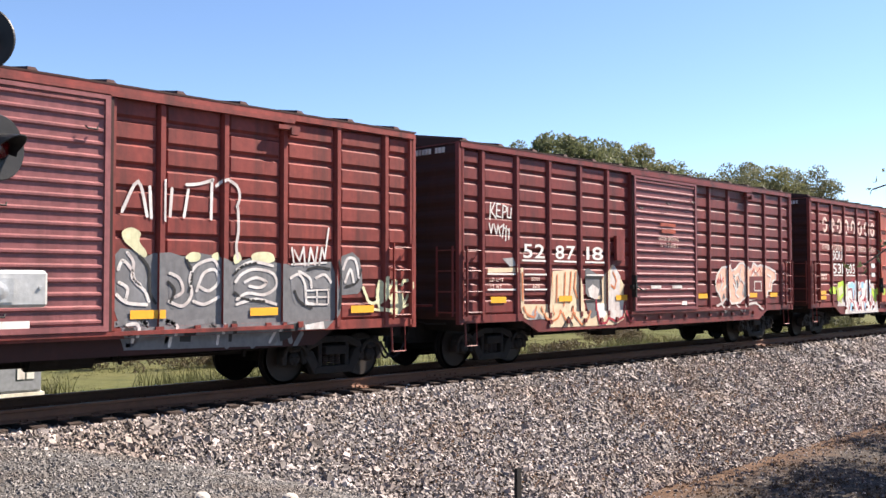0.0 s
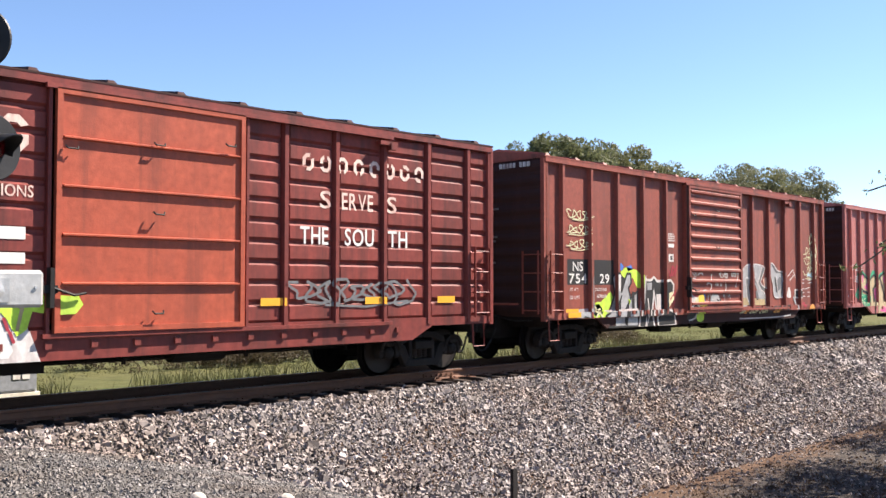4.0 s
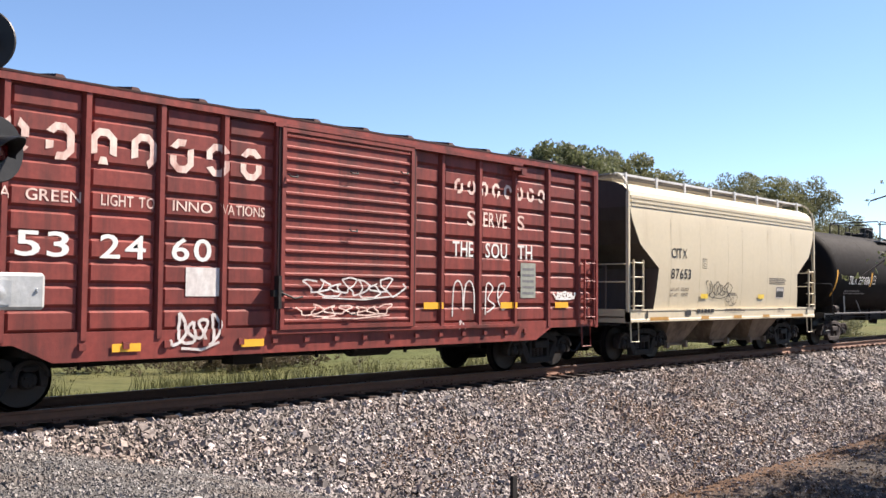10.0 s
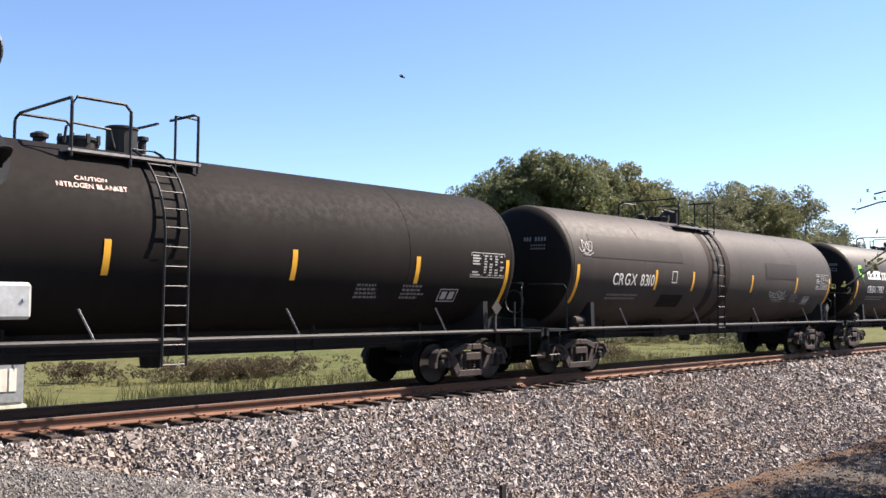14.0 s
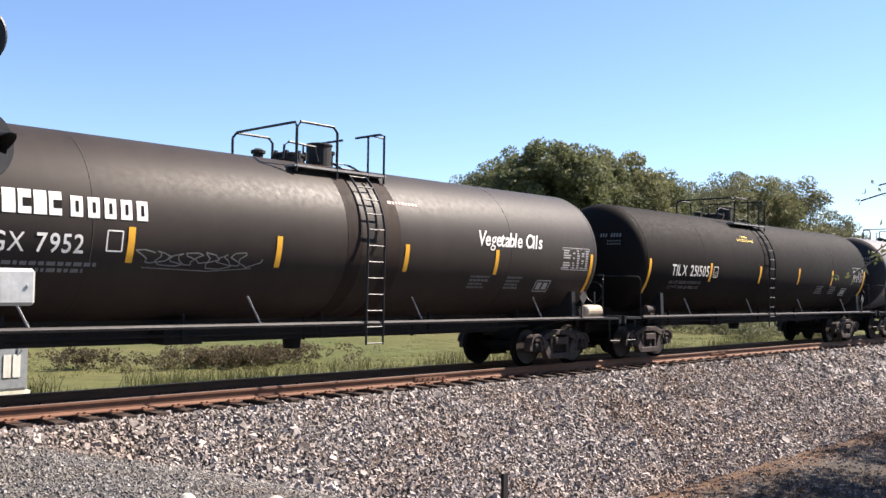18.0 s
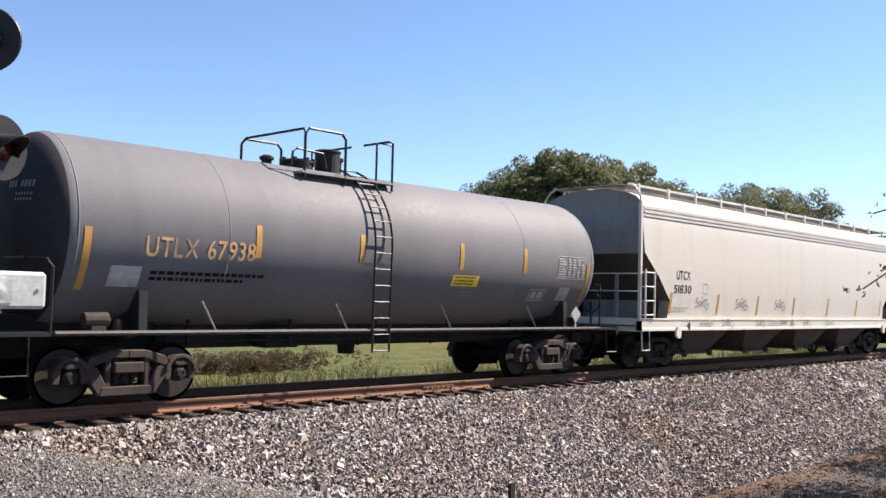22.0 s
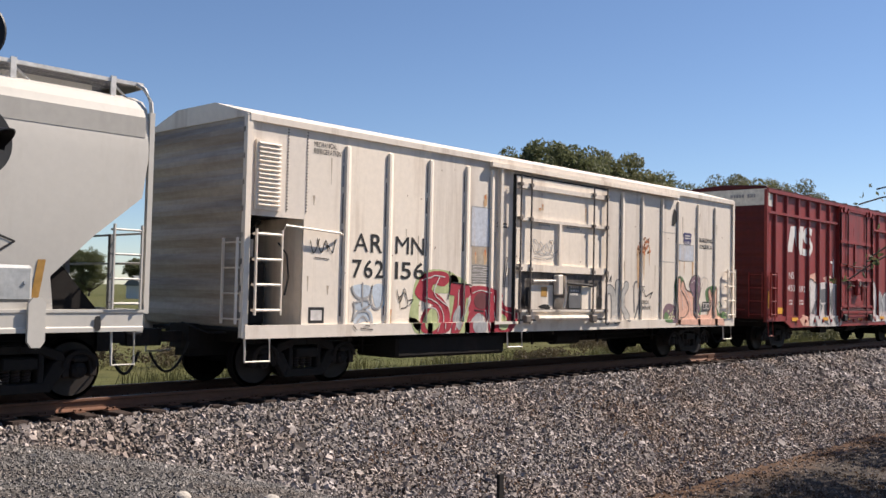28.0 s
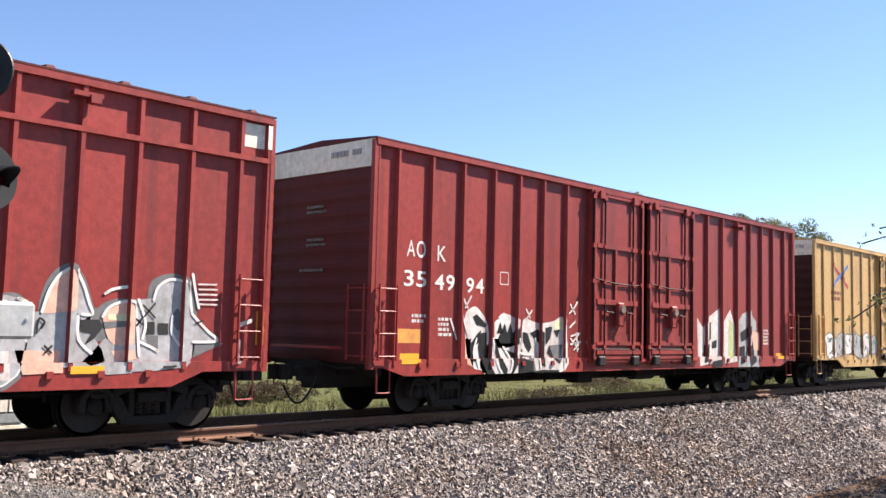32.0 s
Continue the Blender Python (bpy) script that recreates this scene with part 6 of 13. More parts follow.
    k.dots([(13.12, 1.66), (13.82, 1.74), (13.72, 1.38), (13.21, 1.29)], PALETAG, rng, 6)
    k.poly([(10.4, 1.14), (10.47, 1.4), (10.59, 1.29), (10.61, 1.13)], GREEN, 4)
    k.dots([(10.4, 1.14), (10.47, 1.4), (10.59, 1.29), (10.61, 1.13)], PALETAG, rng, 6)
    k.poly([(9.27, 2.08), (9.55, 2.19), (9.49, 1.88)], PINKISH, 4)
    k.poly([(9.71, 1.67), (9.99, 1.78), (9.92, 1.41), (9.66, 1.36)], PINKISH, 4)
    k.poly([(10.25, 2.26), (10.47, 2.29), (10.52, 2.0), (10.28, 1.87)], PINKISH, 4)
    k.poly([(11.26, 1.82), (11.42, 2.09), (11.57, 1.84), (11.46, 1.56)], PINKISH, 4)
    k.poly([(12.48, 1.85), (13.02, 2.06), (13.26, 2.1), (13.11, 1.8)], PINKISH, 4)
    k.poly([(12.81, 1.09), (13.4, 1.2), (13.63, 0.87), (13.12, 0.74)], PINKISH, 4)
    k.poly([(10.63, 2.05), (10.84, 2.09), (10.85, 1.73), (10.69, 1.78)], PINKISH, 4)
    k.stroke([(9.36, 0.88), (9.57, 1.02), (9.93, 0.88), (10.07, 1.02), (10.37, 0.9)], 0.09, BOX_BROWN, 5)
    k.stroke([(10.52, 0.9), (10.75, 1.01), (10.98, 0.88), (11.46, 1.0), (11.63, 0.87), (12.14, 1.02), (12.49, 0.9)], 0.09, BOX_BROWN, 5)
    k.open_group("mural", "pale looped tag")
    k.stroke([(14.08, 1.52), (14.38, 1.74), (14.75, 1.81), (14.96, 1.62), (14.58, 1.37), (14.18, 1.43)], 0.045, PALETAG, 4)
    k.stroke([(14.22, 1.5), (14.42, 1.12), (14.69, 0.64)], 0.045, PALETAG, 4)
    k.stroke([(15.11, 1.56), (14.89, 1.11), (14.75, 0.64)], 0.045, PALETAG, 4)
    k.stroke([(14.48, 1.68), (14.89, 1.49)], 0.045, PALETAG, 4)


def mural_peach(k, rng):
    k.open_group("mural", "peach and cream letters with orange strokes, chrome and crimson edges")
    k.poly([(2.07, 1.34), (2.93, 1.32), (3.0, 1.94), (3.11, 2.07), (4.02, 2.11), (4.24, 1.59), (4.36, 1.08), (4.52, 1.03), (4.69, 1.21), (4.77, 1.58), (5.2, 2.06), (5.32, 2.15), (5.49, 2.25), (5.69, 2.11), (5.96, 1.77), (5.96, 1.48), (6.07, 1.18), (5.9, 0.91), (5.56, 0.8), (5.03, 0.79), (3.72, 0.8), (2.56, 0.82), (2.25, 0.97), (2.03, 1.05), (1.96, 1.28), (1.95, 2.13), (2.04, 2.13)], CREAMPAINT, 1)
    k.poly([(0.88, 2.1), (1.8, 2.13), (1.8, 2.03), (0.88, 2.01)], CREAMPAINT, 1)
    k.poly([(1.34, 2.32), (1.71, 2.34), (1.8, 2.17), (1.59, 2.15)], SILVER, 2)
    k.poly([(2.16, 1.01), (2.47, 1.27), (2.58, 1.12), (2.79, 1.0), (2.91, 0.86), (2.38, 0.88)], SILVER, 2)
    k.poly([(2.43, 0.94), (2.52, 1.12), (2.64, 1.01), (2.75, 0.88)], MIDGREY, 3)
    k.poly([(4.35, 1.59), (4.35, 2.13), (4.48, 2.14), (4.91, 1.98), (4.99, 1.53), (4.68, 1.43), (4.46, 1.47)], MIDGREY, 2)
    k.poly([(4.44, 1.66), (4.64, 1.77), (4.91, 1.65), (4.82, 1.4), (4.52, 1.47)], CHALK, 3)
    k.poly([(4.35, 1.39), (4.82, 1.39), (4.8, 1.05), (4.52, 0.96)], MIDGREY, 2)
    k.poly([(5.32, 2.06), (5.56, 2.23), (5.83, 1.97), (5.77, 1.58), (5.96, 1.33), (5.87, 1.01), (5.56, 0.87), (5.32, 0.99), (5.19, 1.2), (5.26, 1.58)], CHALK, 2)
    k.poly([(4.8, 1.32), (5.12, 1.31), (5.15, 1.06), (4.97, 0.9), (4.82, 0.98)], WHITE, 3)
    k.stroke([(2.05, 1.28), (2.16, 1.09), (2.38, 1.05), (2.49, 1.27)], 0.05, RUSTLINE, 4)
    k.stroke([(2.67, 1.26), (2.79, 1.03), (3.03, 0.94), (3.22, 1.01), (3.37, 1.18), (3.52, 0.96), (3.77, 0.99), (3.84, 1.26)], 0.05, RUSTLINE, 4)
    k.stroke([(3.84, 1.26), (3.88, 1.04), (4.14, 0.84), (4.36, 0.93), (4.52, 1.15)], 0.05, RUSTLINE, 4)
    k.stroke([(3.02, 2.02), (3.04, 1.42), (3.1, 1.1)], 0.05, RUSTLINE, 4)
    k.stroke([(3.26, 1.98), (3.22, 1.38)], 0.05, RUSTLINE, 4)
    k.stroke([(3.56, 2.03), (3.5, 1.29)], 0.05, RUSTLINE, 4)
    k.stroke([(3.79, 2.05), (3.7, 1.37)], 0.05, RUSTLINE, 4)
    k.stroke([(3.96, 2.04), (3.9, 1.68), (4.03, 1.45)], 0.05, RUSTLINE, 4)
    k.stroke([(2.0, 2.01), (2.02, 1.44)], 0.05, RUSTLINE, 4)
    k.stroke([(5.5, 2.06), (5.64, 1.87), (5.56, 1.67), (5.35, 1.77)], 0.05, RUSTLINE, 4)
    k.stroke([(4.77, 1.39), (4.8, 1.05), (4.87, 0.84), (5.15, 0.85), (5.26, 0.97), (5.56, 0.87), (5.88, 0.97), (5.98, 1.31)], 0.06, CRIMSON, 5)
    k.stroke([(5.98, 1.31), (6.02, 1.08), (6.19, 0.86), (6.38, 0.85)], 0.05, CRIMSON, 5)
    k.stroke([(4.33, 1.93), (4.98, 1.94), (5.0, 1.39), (4.35, 1.38)], 0.06, INK, 5)
    k.stroke([(3.42, 0.81), (3.62, 1.02), (3.78, 0.84)], 0.05, INK, 5)
    k.open_group("mural", "peach bubble letters with white edges")
    k.poly([(10.63, 1.78), (10.74, 2.05), (11.02, 2.24), (11.36, 2.27), (11.5, 2.35), (11.62, 2.16), (11.84, 2.21), (12.08, 2.37), (12.33, 2.4), (12.53, 2.28), (12.72, 2.18), (12.88, 2.24), (13.01, 2.42), (13.26, 2.3), (13.47, 2.35), (13.75, 2.31), (13.97, 2.29), (14.49, 2.16), (14.53, 1.94), (14.26, 1.84), (14.2, 1.57), (13.97, 1.57), (13.89, 1.41), (12.72, 1.3), (12.59, 1.46), (12.09, 1.23), (11.6, 1.21), (11.25, 1.36), (11.02, 1.22), (10.85, 1.5), (10.69, 1.6), (10.63, 1.78)], PEACH, 1)
    k.stroke([(10.63, 1.78), (10.74, 2.05), (11.02, 2.24), (11.36, 2.27), (11.5, 2.35), (11.62, 2.16), (11.84, 2.21), (12.08, 2.37), (12.33, 2.4), (12.53, 2.28), (12.72, 2.18), (12.88, 2.24), (13.01, 2.42), (13.26, 2.3), (13.47, 2.35), (13.75, 2.31), (13.97, 2.29), (14.49, 2.16), (14.53, 1.94), (14.26, 1.84), (14.2, 1.57), (13.97, 1.57), (13.89, 1.41), (12.72, 1.3), (12.59, 1.46), (12.09, 1.23), (11.6, 1.21), (11.25, 1.36), (11.02, 1.22), (10.85, 1.5), (10.69, 1.6), (10.63, 1.78)], 0.06, CHALK, 3)
    k.stroke([(10.8, 1.5), (11.02, 1.78), (10.96, 2.06)], 0.06, CHALK, 4)
    k.stroke([(11.02, 1.59), (11.36, 1.78)], 0.06, CHALK, 4)
    k.stroke([(11.72, 2.07), (11.9, 1.78), (11.84, 1.49), (12.02, 1.39)], 0.06, CHALK, 4)
    k.stroke([(12.21, 2.27), (12.11, 1.98), (12.4, 1.78), (12.27, 1.48)], 0.06, CHALK, 4)
    k.stroke([(11.72, 1.97), (12.02, 2.07), (12.15, 1.88), (11.9, 1.59), (11.72, 1.78)], 0.06, CHALK, 4)
    k.stroke([(12.85, 1.98), (13.12, 2.19), (13.33, 2.04)], 0.06, CHALK, 4)
    k.stroke([(13.82, 2.1), (14.19, 2.0), (14.04, 1.68)], 0.06, CHALK, 4)
    k.stroke([(11.36, 2.16), (11.31, 1.78), (11.42, 1.4)], 0.06, CHALK, 4)
    k.poly([(11.9, 1.88), (11.98, 1.93), (12.02, 1.68), (11.91, 1.63)], MIDGREY, 5)
    k.poly([(11.02, 1.36), (11.13, 1.55), (11.19, 1.36)], MIDGREY, 5)
    k.poly([(12.34, 1.73), (12.49, 1.78), (12.49, 1.38), (12.36, 1.43)], MIDGREY, 5)
    k.stroke([(10.74, 1.85), (10.82, 1.96), (10.77, 1.78)], 0.03, CRIMSON, 6)
    k.stroke([(10.88, 1.82), (10.93, 1.95), (11.0, 1.83)], 0.03, CRIMSON, 6)
    k.stroke([(11.11, 1.95), (11.04, 1.89), (11.11, 1.83)], 0.03, CRIMSON, 6)
    k.stroke([(12.88, 2.08), (13.01, 2.24), (13.09, 2.09)], 0.03, CRIMSON, 6)
    k.stroke([(13.19, 2.11), (13.4, 2.25), (13.51, 2.09)], 0.03, CRIMSON, 6)
    k.poly([(12.7, 2.0), (13.71, 2.01), (13.71, 1.3), (12.7, 1.32)], BOX_PLUM, 5)
    k.stroke([(13.04, 1.85), (13.49, 1.85), (13.5, 1.57), (13.04, 1.58), (13.04, 1.85)], 0.04, CHALK, 6)
    k.stroke([(10.69, 1.16), (10.97, 1.22), (11.14, 0.98), (11.37, 1.12)], 0.07, CHALK, 6)
    k.stroke([(11.9, 1.14), (12.28, 0.92), (12.47, 1.17)], 0.07, CHALK, 6)
    k.stroke([(12.59, 1.18), (13.12, 1.21), (13.57, 0.97)], 0.07, CHALK, 6)


def mural_blue(k, rng):
    k.open_group("mural", "white and pale blue letters with crimson edges and lime ends")
    k.poly([(2.22, 1.02), (2.42, 1.27), (3.16, 1.79), (3.42, 1.72), (5.78, 1.79), (6.18, 0.7), (2.59, 0.69)], CHALK, 1)
    k.poly([(2.22, 1.63), (2.38, 1.83), (2.87, 1.89), (2.98, 1.66), (2.93, 1.39), (2.59, 1.11), (2.33, 1.21)], LIME, 2)
    k.poly([(2.38, 1.63), (2.78, 1.72), (2.82, 1.46), (2.46, 1.33)], PALETAG, 3)
    k.stroke([(2.38, 1.83), (2.27, 1.53), (2.48, 1.14), (2.93, 1.39)], 0.06, KHAKI, 4)
    k.poly([(1.57, 1.57), (1.8, 1.69), (2.16, 1.66), (2.16, 1.44), (1.73, 1.43)], LIME, 2)
    k.poly([(3.27, 1.83), (3.56, 1.9), (3.88, 1.81), (4.01, 1.92), (4.22, 1.83), (4.6, 1.91), (4.87, 1.85), (5.04, 1.93), (5.27, 1.93), (5.5, 1.74), (5.5, 1.46), (5.62, 1.31), (5.74, 1.07), (5.8, 0.88), (5.74, 0.78), (3.28, 0.8)], WHITE, 2)
    k.poly([(3.27, 1.74), (3.66, 1.85), (3.91, 1.74), (3.92, 1.59), (3.37, 1.64)], SKYBLUE, 3)
    k.poly([(3.71, 1.59), (3.92, 1.57), (3.83, 1.15), (3.72, 1.25)], SKYBLUE, 3)
    k.poly([(4.57, 1.83), (4.77, 1.85), (4.82, 1.63), (4.53, 1.62)], SKYBLUE, 3)
    k.poly([(4.87, 1.28), (5.0, 1.19), (4.82, 0.8), (4.71, 0.9)], SKYBLUE, 3)
    k.poly([(4.31, 1.47), (4.54, 1.52), (4.55, 1.32)], SKYBLUE, 3)
    k.poly([(3.38, 1.14), (3.62, 1.05), (3.72, 0.84), (3.4, 0.83)], SKYBLUE, 3)
    k.poly([(5.21, 1.7), (5.35, 1.55), (5.27, 1.32)], SKYBLUE, 3)
    k.stroke([(3.47, 1.87), (3.76, 1.93), (3.91, 1.83)], 0.045, CRIMSON, 5)
    k.stroke([(3.28, 1.57), (3.62, 1.61), (3.72, 1.22), (3.82, 1.2), (3.89, 1.52)], 0.045, CRIMSON, 5)
    k.stroke([(3.38, 1.27), (3.72, 1.09), (3.82, 0.81)], 0.045, CRIMSON, 5)
    k.stroke([(3.28, 0.87), (3.4, 1.14)], 0.045, CRIMSON, 5)
    k.stroke([(4.22, 1.83), (4.12, 1.57), (4.28, 1.47)], 0.045, CRIMSON, 5)
    k.stroke([(4.36, 1.83), (4.6, 1.9), (4.9, 1.84)], 0.045, CRIMSON, 5)
    k.stroke([(4.33, 1.56), (4.49, 1.61), (4.55, 1.38), (4.33, 1.29), (4.44, 0.82)], 0.045, CRIMSON, 5)
    k.stroke([(4.6, 1.2), (4.77, 0.81)], 0.045, CRIMSON, 5)
    k.stroke([(5.01, 1.6), (4.88, 1.19), (4.71, 1.19)], 0.045, CRIMSON, 5)
    k.stroke([(5.27, 1.74), (5.44, 1.36), (5.33, 0.97)], 0.045, CRIMSON, 5)
    k.stroke([(5.56, 1.36), (5.51, 1.08), (5.27, 0.88)], 0.045, CRIMSON, 5)
    k.stroke([(5.68, 1.31), (5.8, 1.0)], 0.045, CRIMSON, 5)
    k.stroke([(4.02, 1.21), (4.13, 0.85)], 0.045, CRIMSON, 5)
    k.poly([(4.22, 1.79), (4.33, 1.88), (4.4, 1.74)], CRIMSON, 4)
    k.poly([(4.71, 1.19), (4.87, 1.33), (5.04, 1.23), (4.88, 1.05)], CRIMSON, 4)
    k.stroke([(3.56, 1.74), (3.86, 1.76)], 0.05, SKYBLUE, 4)
    k.stroke([(3.97, 1.04), (4.2, 0.94), (4.13, 0.82)], 0.06, PINK, 4)
    k.poly([(5.62, 1.63), (6.01, 1.57), (6.13, 1.63), (6.66, 1.61), (6.73, 1.49), (6.62, 1.36), (6.36, 1.35), (6.06, 1.4), (5.99, 1.16), (5.84, 1.07), (5.72, 1.31), (5.57, 1.46)], LIME, 3)
    k.stroke([(5.68, 1.6), (5.92, 1.45), (5.86, 1.16)], 0.05, KHAKI, 5)


def mural_silver(k, rng):
    k.open_group("mural", "silver and black letters with white edges over blue and lime mist")
    k.poly([(1.92, 0.79), (1.9, 1.09), (2.07, 1.36), (2.29, 1.37), (2.71, 1.62), (2.82, 1.45), (2.57, 1.11), (2.42, 0.76)], LIME, 1)
    k.poly([(1.88, 1.13), (2.02, 1.29), (2.2, 1.33), (2.36, 1.2), (2.25, 1.08), (1.94, 1.03)], BLUE, 1)
    k.poly([(3.14, 2.09), (3.41, 2.23), (3.91, 2.15), (4.13, 2.02), (4.15, 1.7), (3.92, 1.7), (3.7, 1.97), (3.5, 1.79)], LIME, 1)
    k.poly([(3.04, 2.27), (3.18, 2.33), (3.31, 2.23), (3.19, 2.12)], BLUE, 1)
    k.poly([(3.41, 2.23), (3.64, 2.28), (3.72, 2.17), (3.49, 2.12)], BLUE, 1)
    k.stroke([(2.03, 1.25), (2.16, 1.12)], 0.05, PALETAG, 4)
    k.stroke([(1.98, 1.13), (2.25, 1.2)], 0.05, PALETAG, 4)
    k.stroke([(1.99, 1.01), (2.12, 1.13), (2.25, 1.0)], 0.05, PALETAG, 4)
    k.stroke([(2.08, 0.92), (2.26, 0.87)], 0.05, PALETAG, 4)
    k.poly([(1.19, 0.92), (1.26, 1.15), (1.39, 1.21), (1.85, 1.22), (1.85, 1.13), (1.73, 0.82), (1.15, 0.81)], SILVER, 2)
    k.poly([(1.43, 0.91), (1.51, 1.05), (1.81, 0.99), (1.83, 0.87), (1.47, 0.87)], INK, 3)
    k.poly([(1.85, 1.13), (1.86, 1.95), (1.92, 2.03), (1.96, 1.95), (1.97, 1.13)], SILVER, 1)
    k.poly([(2.39, 1.02), (2.57, 1.09), (2.69, 1.19), (2.88, 1.57), (2.78, 1.96), (2.94, 2.07), (3.1, 2.03), (3.06, 1.62), (3.19, 1.61), (3.44, 2.06), (3.61, 2.06), (3.63, 1.83), (3.5, 1.7), (3.6, 1.43), (3.71, 1.52), (3.91, 1.61), (3.93, 0.73), (2.63, 0.75), (2.44, 0.8)], SILVER, 2)
    k.stroke([(2.39, 1.02), (2.57, 1.09), (2.69, 1.19), (2.88, 1.57), (2.78, 1.96), (2.94, 2.07), (3.1, 2.03), (3.06, 1.62), (3.19, 1.61), (3.44, 2.06), (3.61, 2.06), (3.63, 1.83), (3.5, 1.7), (3.6, 1.43), (3.71, 1.52), (3.91, 1.61), (3.93, 0.73), (2.63, 0.75), (2.44, 0.8)], 0.06, INK, 3)
    k.poly([(3.07, 2.05), (3.34, 1.95), (3.45, 2.06), (3.14, 1.61)], INK, 4)
    k.poly([(3.0, 1.47), (3.22, 1.53), (3.03, 0.99), (2.88, 1.0), (2.92, 1.36)], INK, 4)
    k.poly([(3.3, 0.84), (3.33, 1.17), (3.56, 1.43), (3.43, 0.75)], INK, 4)
    k.poly([(3.65, 1.61), (3.77, 1.61), (3.78, 1.05), (3.66, 1.06)], INK, 4)
    k.poly([(2.91, 2.03), (3.03, 2.03), (3.0, 1.62), (2.92, 1.62)], CHALK, 4)
    k.poly([(3.48, 1.44), (3.6, 1.39), (3.52, 1.26)], LIME, 4)
    k.stroke([(4.01, 0.73), (4.14, 1.43), (4.21, 1.96), (4.37, 1.87), (4.58, 1.87), (4.71, 1.95), (4.86, 1.84), (5.55, 1.87), (5.68, 1.77), (5.65, 1.58), (5.29, 1.41), (5.35, 1.1), (5.68, 1.01), (5.75, 0.74), (4.93, 0.73), (4.87, 1.04), (4.79, 1.42), (4.69, 1.7), (4.58, 1.05), (4.67, 0.7), (4.36, 0.71), (4.33, 1.05), (4.25, 0.72), (4.01, 0.73)], 0.13, CHALK, 3)
    k.poly([(4.01, 0.73), (4.14, 1.43), (4.21, 1.96), (4.37, 1.87), (4.58, 1.87), (4.71, 1.95), (4.86, 1.84), (5.55, 1.87), (5.68, 1.77), (5.65, 1.58), (5.29, 1.41), (5.35, 1.1), (5.68, 1.01), (5.75, 0.74), (4.93, 0.73), (4.87, 1.04), (4.79, 1.42), (4.69, 1.7), (4.58, 1.05), (4.67, 0.7), (4.36, 0.71), (4.33, 1.05), (4.25, 0.72), (4.01, 0.73)], INK, 4)
    k.poly([(4.81, 1.54), (5.06, 1.54), (5.07, 1.03), (4.87, 0.92)], CHALK, 5)
    k.poly([(5.34, 1.55), (5.68, 1.6), (5.72, 1.4), (5.41, 1.16)], PALETAG, 5)
    k.stroke([(5.53, 1.4), (5.78, 1.6), (5.68, 1.21)], 0.04, CRIMSON, 6)
    k.poly([(4.37, 1.84), (4.6, 1.84), (4.58, 1.65), (4.38, 1.65)], SILVER, 5)
    k.stroke([(4.41, 1.42), (4.47, 1.05), (4.38, 0.82)], 0.04, CHALK, 5)
    k.stroke([(2.43, 1.14), (3.92, 1.16)], 0.05, CHALK, 5)
    k.open_group("mural", "red scrawl")
    k.stroke([(5.38, 2.04), (5.43, 2.23), (5.53, 2.01)], 0.06, CRIMSON, 3)
    k.stroke([(5.59, 2.04), (5.65, 2.28), (5.78, 2.19), (5.65, 2.04)], 0.06, CRIMSON, 3)
    k.stroke([(5.78, 2.04), (5.88, 2.29)], 0.06, CRIMSON, 3)
    k.open_group("mural", "yellow, white, blue and black paint over the lower door")
    k.poly(curve([(6.59, 1.31), (6.74, 1.46), (6.97, 1.52), (7.13, 1.47), (7.11, 1.3), (6.88, 1.2), (6.69, 1.22)], True), PALETAG, 2)
    k.poly([(6.8, 1.49), (7.07, 1.51), (7.11, 1.35), (7.22, 1.26), (7.29, 1.2), (7.07, 1.18), (6.78, 1.22)], YELLOW, 3)
    k.poly([(7.07, 1.54), (7.16, 1.58), (7.17, 1.32), (7.11, 1.31)], BLUE, 2)
    k.poly(curve([(6.9, 1.09), (7.27, 1.1), (7.3, 0.8), (6.96, 0.79)], True), LIME, 2)
    k.poly(curve([(6.37, 1.56), (6.51, 1.49), (6.7, 1.46), (6.63, 1.36), (6.48, 1.23), (6.39, 1.26)], True), CHALK, 2)
    k.stroke([(6.37, 1.58), (6.54, 1.48), (6.74, 1.47)], 0.03, CRIMSON, 4)
    k.poly([(6.37, 1.13), (6.43, 1.19), (6.64, 1.25), (6.8, 1.18), (6.88, 1.07), (6.86, 0.93), (6.65, 0.83), (6.38, 0.83)], INK, 3)
    k.stroke(curve([(6.37, 1.14), (6.64, 1.27), (6.84, 1.16), (6.9, 0.98), (6.79, 0.86), (6.49, 0.81)]), 0.04, CHALK, 4)
    k.poly(curve([(7.49, 1.29), (7.51, 1.45), (7.67, 1.51), (7.93, 1.49), (7.99, 1.28)], True), GREYTXT, 2)
    k.stroke([(7.51, 1.38), (7.97, 1.39)], 0.02, CHALK, 3)
    k.stroke(curve([(6.77, 2.05), (6.84, 2.09), (6.98, 2.11), (7.04, 2.04)]), 0.028, CHALK, 3)
    k.stroke(curve([(7.52, 1.92), (7.54, 2.07)]), 0.028, CHALK, 3)
    k.stroke(curve([(7.75, 1.91), (7.79, 1.76)]), 0.028, CHALK, 3)
    k.stroke(curve([(7.77, 1.91), (7.9, 1.76), (7.91, 1.91)]), 0.028, CHALK, 3)
    k.stroke(curve([(8.02, 1.89), (8.09, 1.75), (8.16, 1.91)]), 0.028, CHALK, 3)
    k.stroke(curve([(8.36, 1.9), (8.39, 1.57)]), 0.028, CHALK, 3)
    k.stroke(curve([(7.98, 2.07), (8.08, 2.13), (8.06, 2.02), (8.17, 2.0)]), 0.028, CHALK, 3)
